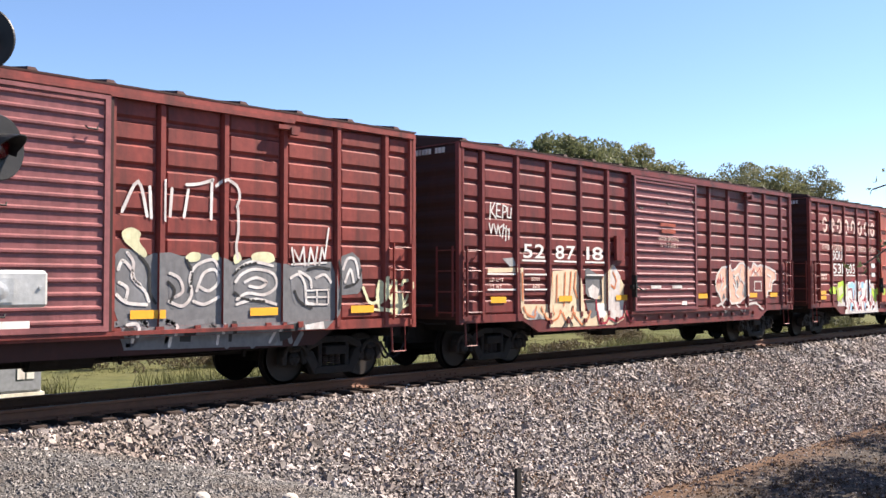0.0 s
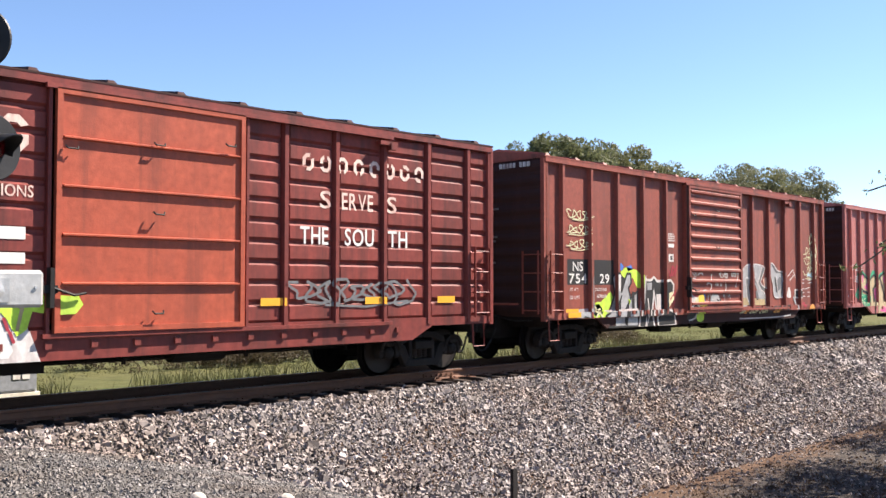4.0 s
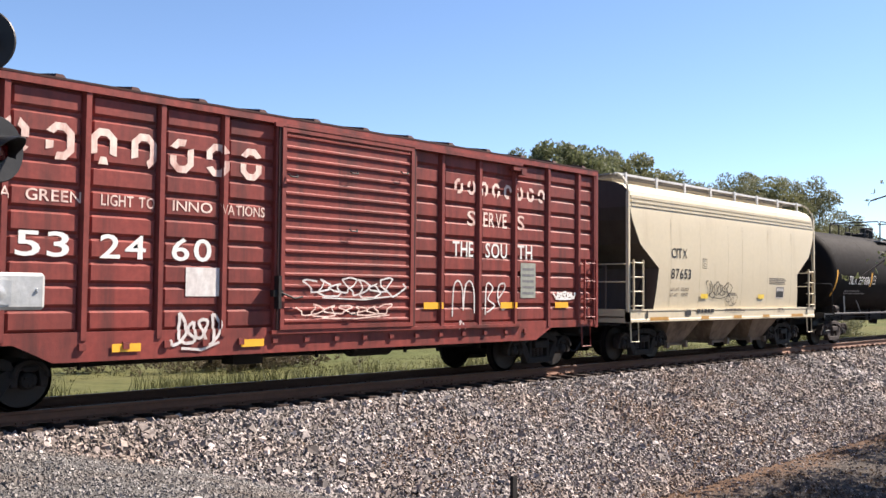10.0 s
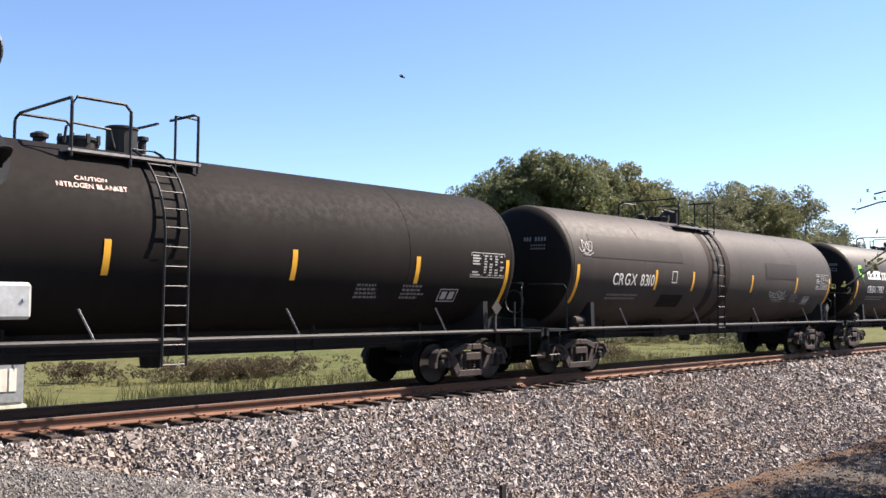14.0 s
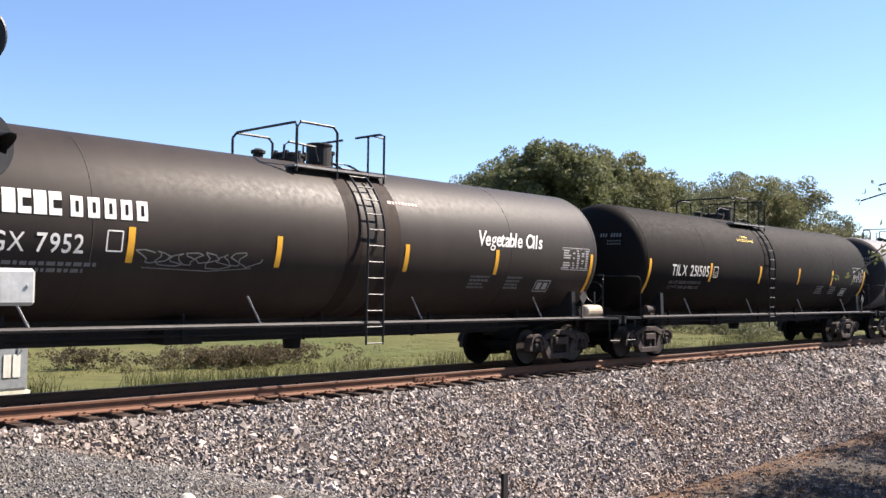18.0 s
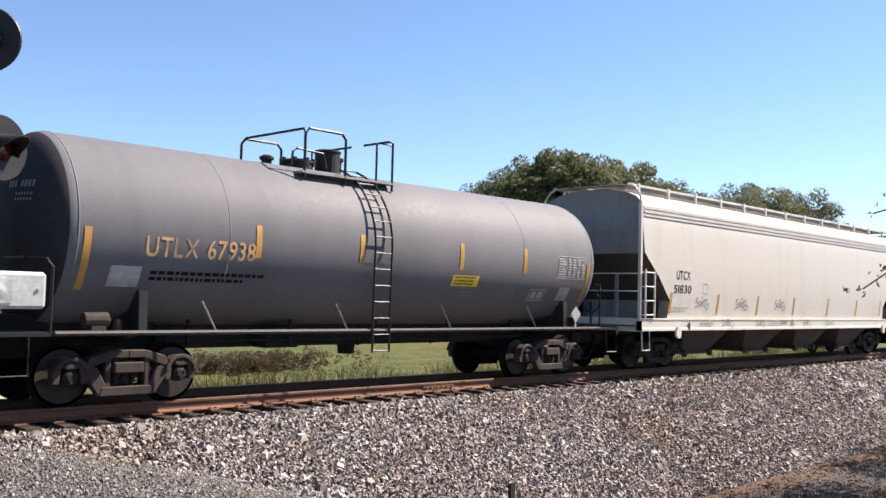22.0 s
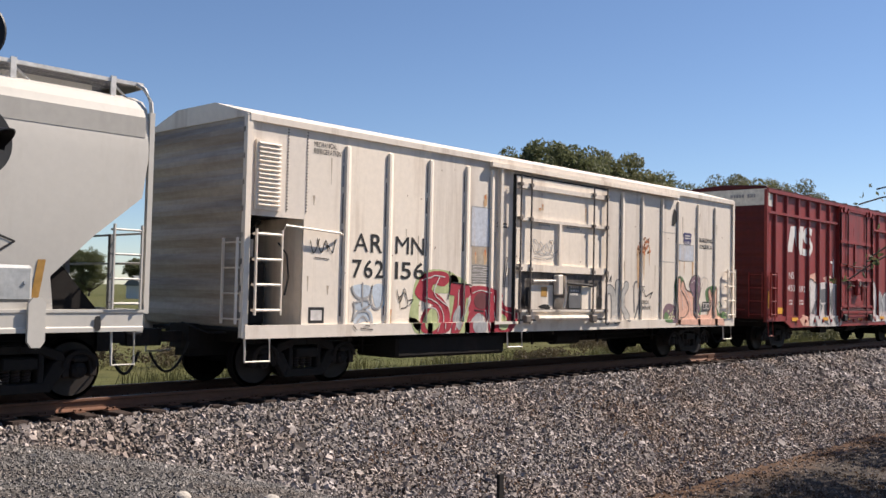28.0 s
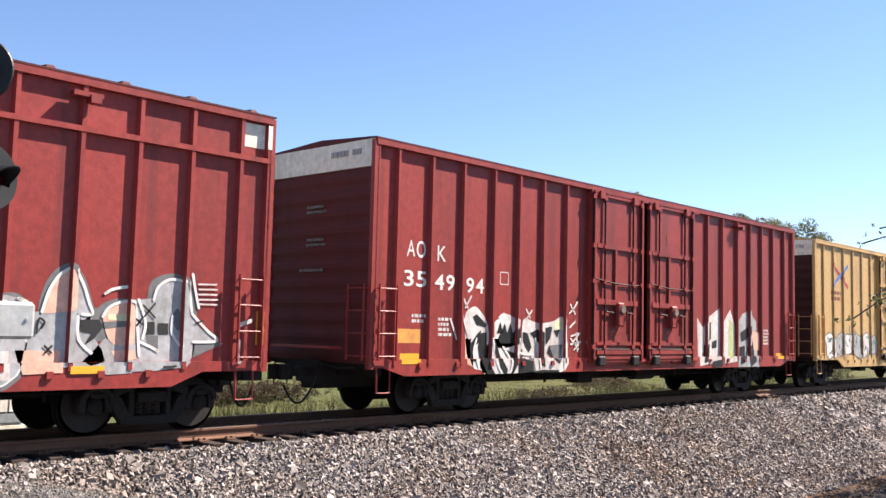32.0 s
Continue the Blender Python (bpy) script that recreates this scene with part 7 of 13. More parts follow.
    k.stroke(curve([(8.19, 2.11), (8.26, 2.01), (8.33, 2.15), (8.39, 2.03)]), 0.028, CHALK, 3)
    k.stroke(curve([(8.3, 2.08), (8.47, 2.1), (8.44, 1.99), (8.33, 2.01)]), 0.028, CHALK, 3)
    k.stroke(curve([(8.73, 2.13), (8.73, 2.05), (8.83, 2.05), (8.82, 2.15)]), 0.028, CHALK, 3)
    k.stroke(curve([(8.87, 2.11), (8.96, 2.13), (8.97, 2.03), (8.87, 2.05)]), 0.028, CHALK, 3)
    k.stroke(curve([(9.05, 2.11), (9.15, 2.12), (9.06, 1.9), (8.97, 1.73)]), 0.028, CHALK, 3)
    k.stroke(curve([(7.25, 1.78), (7.32, 1.83), (7.48, 1.82), (7.52, 1.71), (7.44, 1.64)]), 0.028, CHALK, 3)
    k.stroke(curve([(7.06, 1.63), (7.21, 1.64), (7.28, 1.57)]), 0.028, CHALK, 3)
    k.stroke(curve([(7.28, 1.58), (7.34, 1.45), (7.32, 1.34)]), 0.02, SILVER, 3)
    k.stroke(curve([(7.36, 1.48), (7.44, 1.54), (7.49, 1.43)]), 0.02, SILVER, 3)
    k.stroke(curve([(7.55, 1.48), (7.63, 1.53), (7.69, 1.46)]), 0.02, SILVER, 3)
    k.stroke(curve([(8.2, 1.44), (8.27, 1.51), (8.31, 1.34)]), 0.02, SILVER, 3)
    k.stroke(curve([(8.51, 1.43), (8.58, 1.51), (8.63, 1.38)]), 0.02, SILVER, 3)
    k.stroke(curve([(6.48, 2.1), (6.58, 2.03), (6.51, 1.98)]), 0.02, SILVER, 3)
    k.stroke(curve([(6.58, 2.12), (6.67, 2.07), (6.6, 1.97)]), 0.02, SILVER, 3)
    k.stroke(curve([(6.47, 1.96), (6.63, 1.95)]), 0.02, SILVER, 3)
    k.open_group("mural", "silver letters with white edges and grey shadow")
    k.poly(curve([(9.64, 1.18), (9.62, 1.61), (9.62, 1.96), (9.72, 2.2), (9.97, 2.35), (10.25, 2.39), (10.23, 2.01), (10.16, 1.71), (10.18, 1.56), (10.19, 1.21), (9.98, 1.3), (9.95, 1.46), (10.01, 1.17)], True), SILVER, 3)
    k.poly(curve([(10.28, 2.39), (10.63, 2.4), (11.02, 2.33), (10.91, 2.12), (10.77, 1.87), (10.98, 1.66), (11.16, 1.52), (11.22, 1.27), (10.84, 1.25), (10.7, 1.56), (10.55, 1.81), (10.36, 2.01), (10.34, 2.22)], True), SILVER, 3)
    k.poly(curve([(10.93, 2.33), (11.19, 2.29), (11.1, 2.11), (10.91, 1.87), (11.22, 1.66), (11.05, 1.61), (10.74, 1.83), (10.84, 2.07)], True), MIDGREY, 2)
    k.poly(curve([(9.93, 1.93), (10.0, 1.99), (10.1, 1.89), (10.13, 1.61), (10.11, 1.26), (9.98, 1.56)], True), MIDGREY, 4)
    k.poly(curve([(10.39, 2.01), (10.55, 2.04), (10.66, 1.86), (10.5, 1.81)], True), MIDGREY, 4)
    k.poly(curve([(10.58, 1.61), (10.7, 1.56), (10.77, 1.38), (10.64, 1.32)], True), MIDGREY, 4)
    k.stroke(curve([(9.63, 1.2), (9.61, 1.61), (9.61, 1.96), (9.72, 2.22), (9.97, 2.37), (10.29, 2.4), (10.7, 2.41), (11.19, 2.3), (10.91, 1.86), (11.33, 1.67)]), 0.04, CHALK, 5)
    k.stroke(curve([(9.95, 1.61), (9.98, 1.41), (10.16, 1.19)]), 0.04, CHALK, 5)
    k.stroke(curve([(10.15, 1.96), (10.0, 2.01), (9.92, 1.93), (9.95, 1.61)]), 0.04, CHALK, 5)
    k.stroke(curve([(10.34, 1.81), (10.5, 2.02), (10.63, 1.9), (10.91, 1.66), (11.19, 1.52), (11.25, 1.24)]), 0.04, CHALK, 5)
    k.stroke(curve([(11.02, 2.33), (10.84, 2.02), (10.7, 1.85)]), 0.04, CHALK, 5)
    k.poly(curve([(11.64, 2.41), (11.77, 2.35), (12.0, 2.17), (12.46, 2.13), (12.51, 1.82), (12.48, 1.43), (11.89, 1.41), (11.77, 1.82), (11.65, 2.08)], True), SILVER, 3)
    k.poly(curve([(11.62, 2.46), (11.84, 2.44), (12.07, 2.25), (12.51, 2.2), (12.51, 2.06), (12.0, 2.14)], True), MIDGREY, 2)
    k.poly([(11.89, 2.03), (12.0, 2.01), (12.11, 1.55), (12.01, 1.55)], INK, 4)
    k.poly([(12.1, 1.93), (12.23, 2.04), (12.41, 2.02), (12.32, 1.66), (12.15, 1.6)], MIDGREY, 4)
    k.poly([(12.31, 1.6), (12.48, 1.93), (12.48, 1.44)], MIDGREY, 4)
    k.stroke(curve([(11.62, 2.46), (11.8, 2.45), (12.1, 2.25), (12.51, 2.2)]), 0.04, CHALK, 5)
    k.stroke(curve([(11.65, 2.08), (11.8, 1.77), (11.89, 1.41), (12.48, 1.4)]), 0.04, CHALK, 5)
    k.stroke(curve([(12.0, 2.04), (12.15, 1.52), (12.32, 1.6), (12.45, 1.99)]), 0.04, CHALK, 5)
    k.poly([(9.67, 1.4), (10.04, 1.41), (10.17, 1.19), (9.73, 1.17)], KHAKI, 4)
    k.poly([(10.34, 1.41), (10.77, 1.36), (11.19, 1.34), (11.25, 1.17), (10.34, 1.17)], KHAKI, 4)
    k.poly([(11.08, 1.97), (11.33, 2.03), (11.36, 1.71), (11.19, 1.71)], PEACH, 2)
    k.poly([(12.86, 0.93), (13.53, 1.03), (13.53, 0.8), (12.86, 0.78)], PEACH, 1)
    k.poly([(9.51, 1.05), (9.75, 1.08), (9.79, 0.95), (9.48, 0.94)], PALETAG, 3)
    k.poly([(10.11, 1.02), (10.64, 1.04), (10.64, 0.94), (10.11, 0.92)], PALETAG, 3)
    k.poly([(10.78, 1.02), (11.34, 1.02), (11.34, 0.94), (10.78, 0.91)], PALETAG, 3)
    k.poly([(9.75, 1.06), (9.98, 1.06), (9.98, 0.92), (9.75, 0.93)], ORANGE, 3)
    k.poly([(11.78, 1.03), (12.23, 1.04), (12.23, 0.92), (11.78, 0.91)], ORANGE, 3)
    k.poly(curve([(12.83, 1.4), (12.86, 1.6), (13.02, 1.71), (13.11, 1.4)], True), CHALK, 2)
    k.stroke(curve([(13.32, 1.37), (13.49, 1.14), (13.6, 0.89)]), 0.1, SILVER, 3)
    k.poly(curve([(13.39, 0.89), (13.79, 0.9), (13.8, 0.77), (13.46, 0.73)], True), CHALK, 3)
    k.poly(curve([(14.34, 0.91), (14.48, 1.1), (14.7, 1.14), (14.85, 0.99), (14.78, 0.83), (14.44, 0.81)], True), ORANGE, 4)
    k.poly(curve([(14.16, 0.87), (14.26, 0.96), (15.0, 0.89), (14.97, 0.75), (14.23, 0.77)], True), CRIMSON, 3)
    k.poly(curve([(13.98, 1.18), (14.16, 1.22), (14.19, 1.07), (14.01, 1.06)], True), CRIMSON, 3)
    k.poly(curve([(14.05, 0.97), (14.26, 0.98), (14.34, 0.86), (14.12, 0.85)], True), CHALK, 3)
    k.stroke([(9.93, 0.92), (10.06, 1.06)], 0.05, INK, 5)
    k.stroke([(9.98, 1.07), (10.24, 1.09)], 0.04, INK, 5)
    k.stroke([(10.24, 0.93), (10.37, 1.06)], 0.05, INK, 5)
    k.stroke([(10.29, 1.07), (10.56, 1.1)], 0.04, INK, 5)
    k.stroke([(10.56, 0.93), (10.69, 1.07)], 0.05, INK, 5)
    k.stroke([(10.61, 1.08), (10.89, 1.1)], 0.04, INK, 5)
    k.stroke([(10.89, 0.93), (11.03, 1.07)], 0.05, INK, 5)
    k.stroke([(10.94, 1.08), (11.22, 1.11)], 0.04, INK, 5)
    k.stroke([(11.22, 0.94), (11.37, 1.08)], 0.05, INK, 5)
    k.stroke([(11.28, 1.09), (11.57, 1.11)], 0.04, INK, 5)
    k.stroke([(11.57, 0.94), (11.72, 1.08)], 0.05, INK, 5)
    k.stroke([(11.63, 1.1), (11.93, 1.12)], 0.04, INK, 5)
    k.stroke([(11.93, 0.94), (12.08, 1.09)], 0.05, INK, 5)
    k.stroke([(11.99, 1.1), (12.29, 1.13)], 0.04, INK, 5)
    k.stroke([(12.29, 0.95), (12.45, 1.1)], 0.05, INK, 5)
    k.stroke([(12.35, 1.11), (12.67, 1.13)], 0.04, INK, 5)
    k.stroke([(12.67, 0.95), (12.83, 1.1)], 0.05, INK, 5)
    k.stroke([(12.73, 1.12), (13.06, 1.14)], 0.04, INK, 5)
    k.stroke(curve([(9.42, 0.79), (10.64, 0.78), (12.08, 0.78), (13.03, 0.82)]), 0.035, CHALK, 4)
    k.stroke([(14.02, 1.97), (14.16, 1.97)], 0.03, CHALK, 3)
    k.stroke([(14.02, 1.85), (14.16, 1.85)], 0.03, CHALK, 3)
    k.stroke([(14.45, 1.95), (14.78, 1.96)], 0.03, CHALK, 3)
    k.stroke([(14.45, 1.85), (14.78, 1.87)], 0.03, CHALK, 3)
    k.stroke([(14.01, 1.66), (14.16, 1.66)], 0.03, CHALK, 3)
    k.stroke([(14.27, 1.66), (14.59, 1.71)], 0.03, CHALK, 3)
    k.stroke([(14.01, 1.54), (14.12, 1.54)], 0.03, CHALK, 3)
    k.stroke([(14.45, 1.55), (14.59, 1.54)], 0.03, CHALK, 3)
    k.stroke([(14.01, 1.41), (14.19, 1.41)], 0.03, CHALK, 3)
    k.stroke([(14.41, 1.4), (14.59, 1.41)], 0.03, CHALK, 3)
    k.poly(curve([(14.41, 2.07), (14.48, 2.21), (14.63, 2.14), (14.78, 2.22), (14.78, 2.02), (14.6, 2.09)], True), SKYBLUE, 3)
    k.open_group("mural", "yellow-green loops")
    k.stroke([(14.6, 3.33), (14.79, 3.52), (14.88, 3.28), (14.65, 3.15), (14.6, 3.33)], 0.045, PALETAG, 4)
    k.stroke([(14.78, 2.91), (14.65, 2.43), (14.88, 2.25)], 0.045, PALETAG, 4)
    k.stroke([(14.88, 3.16), (15.07, 2.68), (14.88, 2.19)], 0.045, PALETAG, 4)
    k.stroke([(14.69, 2.79), (14.97, 2.74)], 0.045, PALETAG, 4)
    k.stroke([(15.01, 3.29), (15.2, 2.93), (15.05, 2.44)], 0.045, PALETAG, 4)
    k.open_group("mural", "pale scrawl")
    k.stroke([(12.86, 2.05), (13.27, 2.28), (13.44, 2.05)], 0.03, CHALK, 4)
    k.stroke([(13.02, 1.94), (13.36, 2.11)], 0.03, CHALK, 4)
    k.stroke([(14.37, 2.07), (14.65, 2.31), (14.59, 1.95)], 0.03, CHALK, 4)


def mural_white(k, rng):
    k.open_group("mural", "tall cream letters with black shadows")
    k.poly([(3.42, 2.48), (3.62, 2.56), (4.01, 2.63), (4.08, 2.34), (3.88, 2.24), (3.63, 2.34)], PEACH, 1)
    k.poly([(4.69, 2.47), (5.15, 2.55), (5.5, 2.34), (5.02, 2.29)], PEACH, 1)
    k.poly([(2.55, 1.03), (3.0, 1.19), (3.34, 1.09), (3.36, 0.8), (2.85, 0.81)], PEACH, 1)
    k.poly([(3.36, 0.8), (3.28, 2.37), (3.63, 2.42), (4.12, 2.25), (4.19, 2.27), (4.89, 2.33), (5.23, 2.3), (6.15, 2.28), (6.4, 2.37), (6.34, 1.92), (6.2, 1.7), (6.36, 1.38), (6.52, 1.27), (6.44, 0.95), (6.21, 0.78), (5.5, 0.75)], CHALK, 2)
    k.poly([(3.36, 2.05), (3.59, 2.13), (3.55, 1.84), (3.37, 1.77)], MIDGREY, 4)
    k.poly([(3.39, 1.56), (3.55, 1.51), (3.48, 1.28), (3.41, 1.21)], MIDGREY, 4)
    k.poly([(3.65, 1.23), (4.06, 1.71), (4.3, 1.57), (3.95, 1.28), (3.95, 1.18)], MIDGREY, 4)
    k.poly([(4.1, 2.25), (4.29, 2.26), (4.36, 1.77), (4.21, 1.69)], MIDGREY, 4)
    k.poly([(4.32, 1.57), (4.69, 1.52), (4.45, 1.15), (4.27, 1.15)], MIDGREY, 4)
    k.poly([(4.79, 1.53), (5.15, 1.6), (4.97, 1.15), (4.81, 1.2)], MIDGREY, 4)
    k.poly([(4.89, 2.28), (5.06, 2.29), (5.21, 1.78), (5.11, 1.26), (4.99, 1.58)], MIDGREY, 4)
    k.poly([(5.45, 2.0), (5.66, 2.16), (5.64, 1.59), (5.48, 1.14), (5.38, 1.58)], MIDGREY, 4)
    k.poly([(5.83, 2.24), (6.03, 2.25), (6.16, 1.25), (5.9, 1.14), (5.8, 1.59)], MIDGREY, 4)
    k.poly([(3.87, 1.16), (4.09, 0.78), (3.88, 0.79), (3.75, 1.02)], MIDGREY, 4)
    k.poly([(4.51, 0.96), (4.81, 1.16), (5.11, 0.8), (4.82, 0.86)], MIDGREY, 4)
    k.poly([(5.49, 1.05), (5.76, 1.12), (5.94, 0.89), (5.78, 0.79)], MIDGREY, 4)
    k.poly([(4.33, 2.04), (4.93, 2.1), (4.99, 1.61), (4.38, 1.6)], MIDGREY, 3)
    k.stroke([(6.25, 1.65), (6.38, 2.02), (6.42, 2.29)], 0.05, PEACH, 4)
    k.stroke([(3.37, 0.8), (3.28, 2.37), (3.63, 2.42), (4.12, 2.25)], 0.03, INK, 5)
    k.open_group("mural", "pale oval letters with white edges")
    k.stroke([(10.1, 1.7), (10.08, 1.43), (10.02, 1.19), (9.92, 1.03), (9.79, 0.98), (9.66, 1.04), (9.55, 1.19), (9.48, 1.42), (9.44, 1.69), (9.46, 1.97), (9.52, 2.2), (9.62, 2.36), (9.74, 2.42), (9.87, 2.37), (9.98, 2.21), (10.06, 1.98), (10.1, 1.7)], 0.16, MIDGREY, 0.4)
    k.stroke([(10.1, 1.7), (10.08, 1.43), (10.02, 1.19), (9.92, 1.03), (9.79, 0.98), (9.66, 1.04), (9.55, 1.19), (9.48, 1.42), (9.44, 1.69), (9.46, 1.97), (9.52, 2.2), (9.62, 2.36), (9.74, 2.42), (9.87, 2.37), (9.98, 2.21), (10.06, 1.98), (10.1, 1.7)], 0.05, WHITE, 2)
    k.poly([(10.1, 1.7), (10.08, 1.43), (10.02, 1.19), (9.92, 1.03), (9.79, 0.98), (9.66, 1.04), (9.55, 1.19), (9.48, 1.42), (9.44, 1.69), (9.46, 1.97), (9.52, 2.2), (9.62, 2.36), (9.74, 2.42), (9.87, 2.37), (9.98, 2.21), (10.06, 1.98)], CHALK, 3)
    k.stroke([(10.77, 1.62), (10.75, 1.45), (10.68, 1.3), (10.57, 1.21), (10.44, 1.17), (10.3, 1.21), (10.19, 1.3), (10.11, 1.45), (10.08, 1.62), (10.1, 1.79), (10.17, 1.93), (10.28, 2.03), (10.41, 2.07), (10.54, 2.04), (10.66, 1.94), (10.74, 1.8), (10.77, 1.62)], 0.16, MIDGREY, 0.4)
    k.stroke([(10.77, 1.62), (10.75, 1.45), (10.68, 1.3), (10.57, 1.21), (10.44, 1.17), (10.3, 1.21), (10.19, 1.3), (10.11, 1.45), (10.08, 1.62), (10.1, 1.79), (10.17, 1.93), (10.28, 2.03), (10.41, 2.07), (10.54, 2.04), (10.66, 1.94), (10.74, 1.8), (10.77, 1.62)], 0.05, WHITE, 2)
    k.poly([(10.77, 1.62), (10.75, 1.45), (10.68, 1.3), (10.57, 1.21), (10.44, 1.17), (10.3, 1.21), (10.19, 1.3), (10.11, 1.45), (10.08, 1.62), (10.1, 1.79), (10.17, 1.93), (10.28, 2.03), (10.41, 2.07), (10.54, 2.04), (10.66, 1.94), (10.74, 1.8)], SILVER, 3)
    k.stroke([(11.68, 1.4), (11.65, 1.17), (11.55, 0.98), (11.4, 0.86), (11.22, 0.81), (11.04, 0.86), (10.88, 0.99), (10.78, 1.18), (10.74, 1.4), (10.76, 1.62), (10.86, 1.81), (11.0, 1.94), (11.18, 1.99), (11.36, 1.95), (11.52, 1.82), (11.63, 1.63), (11.68, 1.4)], 0.16, MIDGREY, 0.4)
    k.stroke([(11.68, 1.4), (11.65, 1.17), (11.55, 0.98), (11.4, 0.86), (11.22, 0.81), (11.04, 0.86), (10.88, 0.99), (10.78, 1.18), (10.74, 1.4), (10.76, 1.62), (10.86, 1.81), (11.0, 1.94), (11.18, 1.99), (11.36, 1.95), (11.52, 1.82), (11.63, 1.63), (11.68, 1.4)], 0.05, WHITE, 2)
    k.poly([(11.68, 1.4), (11.65, 1.17), (11.55, 0.98), (11.4, 0.86), (11.22, 0.81), (11.04, 0.86), (10.88, 0.99), (10.78, 1.18), (10.74, 1.4), (10.76, 1.62), (10.86, 1.81), (11.0, 1.94), (11.18, 1.99), (11.36, 1.95), (11.52, 1.82), (11.63, 1.63)], SILVER, 3)
    k.poly([(9.44, 1.25), (11.46, 1.3), (11.47, 0.91), (9.45, 0.89)], CHALK, 4)
    k.poly([(10.01, 1.46), (10.2, 1.52), (10.22, 1.15), (10.02, 1.15)], MIDGREY, 5)
    k.stroke(curve([(9.61, 1.88), (9.81, 1.64), (9.72, 1.27)]), 0.03, INK, 5)
    k.stroke(curve([(10.61, 1.65), (10.82, 1.4), (10.72, 1.15)]), 0.03, INK, 5)
    k.open_group("mural", "grey-edged pale letters with white rims")
    k.poly(curve([(11.85, 1.77), (11.88, 2.16), (12.02, 2.41), (12.21, 2.53), (12.34, 2.5), (12.5, 2.29), (12.64, 1.92), (12.79, 2.0), (13.01, 2.07), (13.23, 2.06), (13.44, 2.05), (13.51, 2.33), (13.73, 2.46), (13.99, 2.47), (14.23, 2.32), (14.32, 1.84), (13.83, 1.48), (12.24, 1.47)], True), MIDGREY, 1)
    k.poly(curve([(11.01, 1.75), (11.13, 1.98), (11.35, 2.08), (11.57, 2.06), (11.74, 1.89), (11.86, 1.7), (11.46, 1.46)], True), MIDGREY, 1)
    k.poly(curve([(11.88, 1.84), (11.94, 2.1), (12.06, 2.33), (12.23, 2.45), (12.32, 2.34), (12.34, 1.91), (12.13, 1.84)], True), PEACH, 3)
    k.poly(curve([(12.33, 2.44), (12.44, 2.27), (12.53, 2.03), (12.6, 1.79), (12.47, 1.67), (12.35, 1.79)], True), SILVER, 2)
    k.poly([(10.9, 1.17), (10.87, 1.75), (11.07, 1.94), (11.35, 2.05), (11.58, 2.01), (11.74, 1.83), (11.89, 1.85), (12.34, 1.91), (12.47, 1.71), (12.6, 1.83), (12.61, 1.55), (12.79, 1.31), (12.84, 1.15), (12.51, 1.07), (11.79, 1.08)], SILVER, 2)
    k.poly(curve([(12.77, 1.8), (12.85, 1.92), (13.06, 2.01), (13.22, 1.96), (13.27, 1.48), (13.05, 1.38), (12.87, 1.48)], True), PEACH, 3)
    k.poly([(12.85, 1.83), (13.16, 1.84), (13.16, 1.74), (12.85, 1.75)], PALETAG, 4)
    k.poly([(12.5, 1.15), (12.82, 1.48), (13.09, 1.43), (13.25, 1.81), (13.32, 2.06), (13.56, 2.09), (13.63, 2.26), (13.83, 2.38), (14.09, 2.34), (14.19, 2.01), (14.24, 1.87), (14.33, 1.72), (14.54, 1.58), (14.71, 1.46), (14.32, 1.44), (14.29, 1.21), (14.14, 1.05), (13.76, 1.02), (13.29, 0.98), (12.85, 0.96), (12.68, 1.03)], SILVER, 2)
    k.poly([(12.42, 1.74), (12.72, 1.75), (12.78, 1.64), (12.65, 1.47), (12.51, 1.38), (12.61, 1.55), (12.45, 1.57)], INK, 4)
    k.poly([(12.78, 1.72), (13.16, 1.74), (13.17, 1.66), (12.82, 1.62)], MIDGREY, 4)
    k.poly(curve([(13.9, 1.83), (13.98, 1.95), (14.06, 1.83), (14.03, 1.62), (13.95, 1.66)], True), MIDGREY, 4)
    k.poly([(13.45, 1.73), (13.6, 1.74), (13.61, 1.55), (13.46, 1.55)], INK, 4)
    k.poly([(13.66, 1.72), (13.83, 1.72), (13.84, 1.55), (13.67, 1.55)], INK, 4)
    k.poly([(13.47, 1.53), (13.67, 1.53), (13.68, 1.3), (13.5, 1.33)], MIDGREY, 3)
    k.poly([(14.28, 1.44), (14.84, 1.42), (14.55, 1.3), (14.27, 1.19)], MIDGREY, 2)
    k.poly([(11.54, 1.31), (12.17, 1.3), (12.2, 1.0), (11.64, 0.98)], PEACH, 3)
    k.poly([(12.92, 1.3), (13.28, 1.33), (13.34, 1.18), (13.02, 1.15)], PEACH, 3)
    k.stroke(curve([(11.88, 1.84), (11.96, 2.13), (12.09, 2.35), (12.24, 2.46)]), 0.045, WHITE, 5)
    k.stroke(curve([(12.34, 2.44), (12.46, 2.23), (12.55, 1.99), (12.61, 1.83), (12.46, 1.82)]), 0.045, WHITE, 5)
    k.stroke(curve([(11.74, 1.89), (11.67, 1.96), (11.55, 2.01)]), 0.045, WHITE, 5)
    k.stroke(curve([(12.77, 1.8), (12.87, 1.94), (13.07, 2.02), (13.24, 2.01), (13.3, 1.81), (13.37, 1.23)]), 0.045, WHITE, 5)
    k.stroke(curve([(13.32, 2.06), (13.45, 1.73), (13.41, 1.48)]), 0.045, WHITE, 5)
    k.stroke(curve([(13.57, 2.07), (13.63, 2.26), (13.83, 2.39), (14.07, 2.37)]), 0.045, WHITE, 5)
    k.stroke(curve([(14.15, 2.36), (14.23, 1.91)]), 0.045, WHITE, 5)
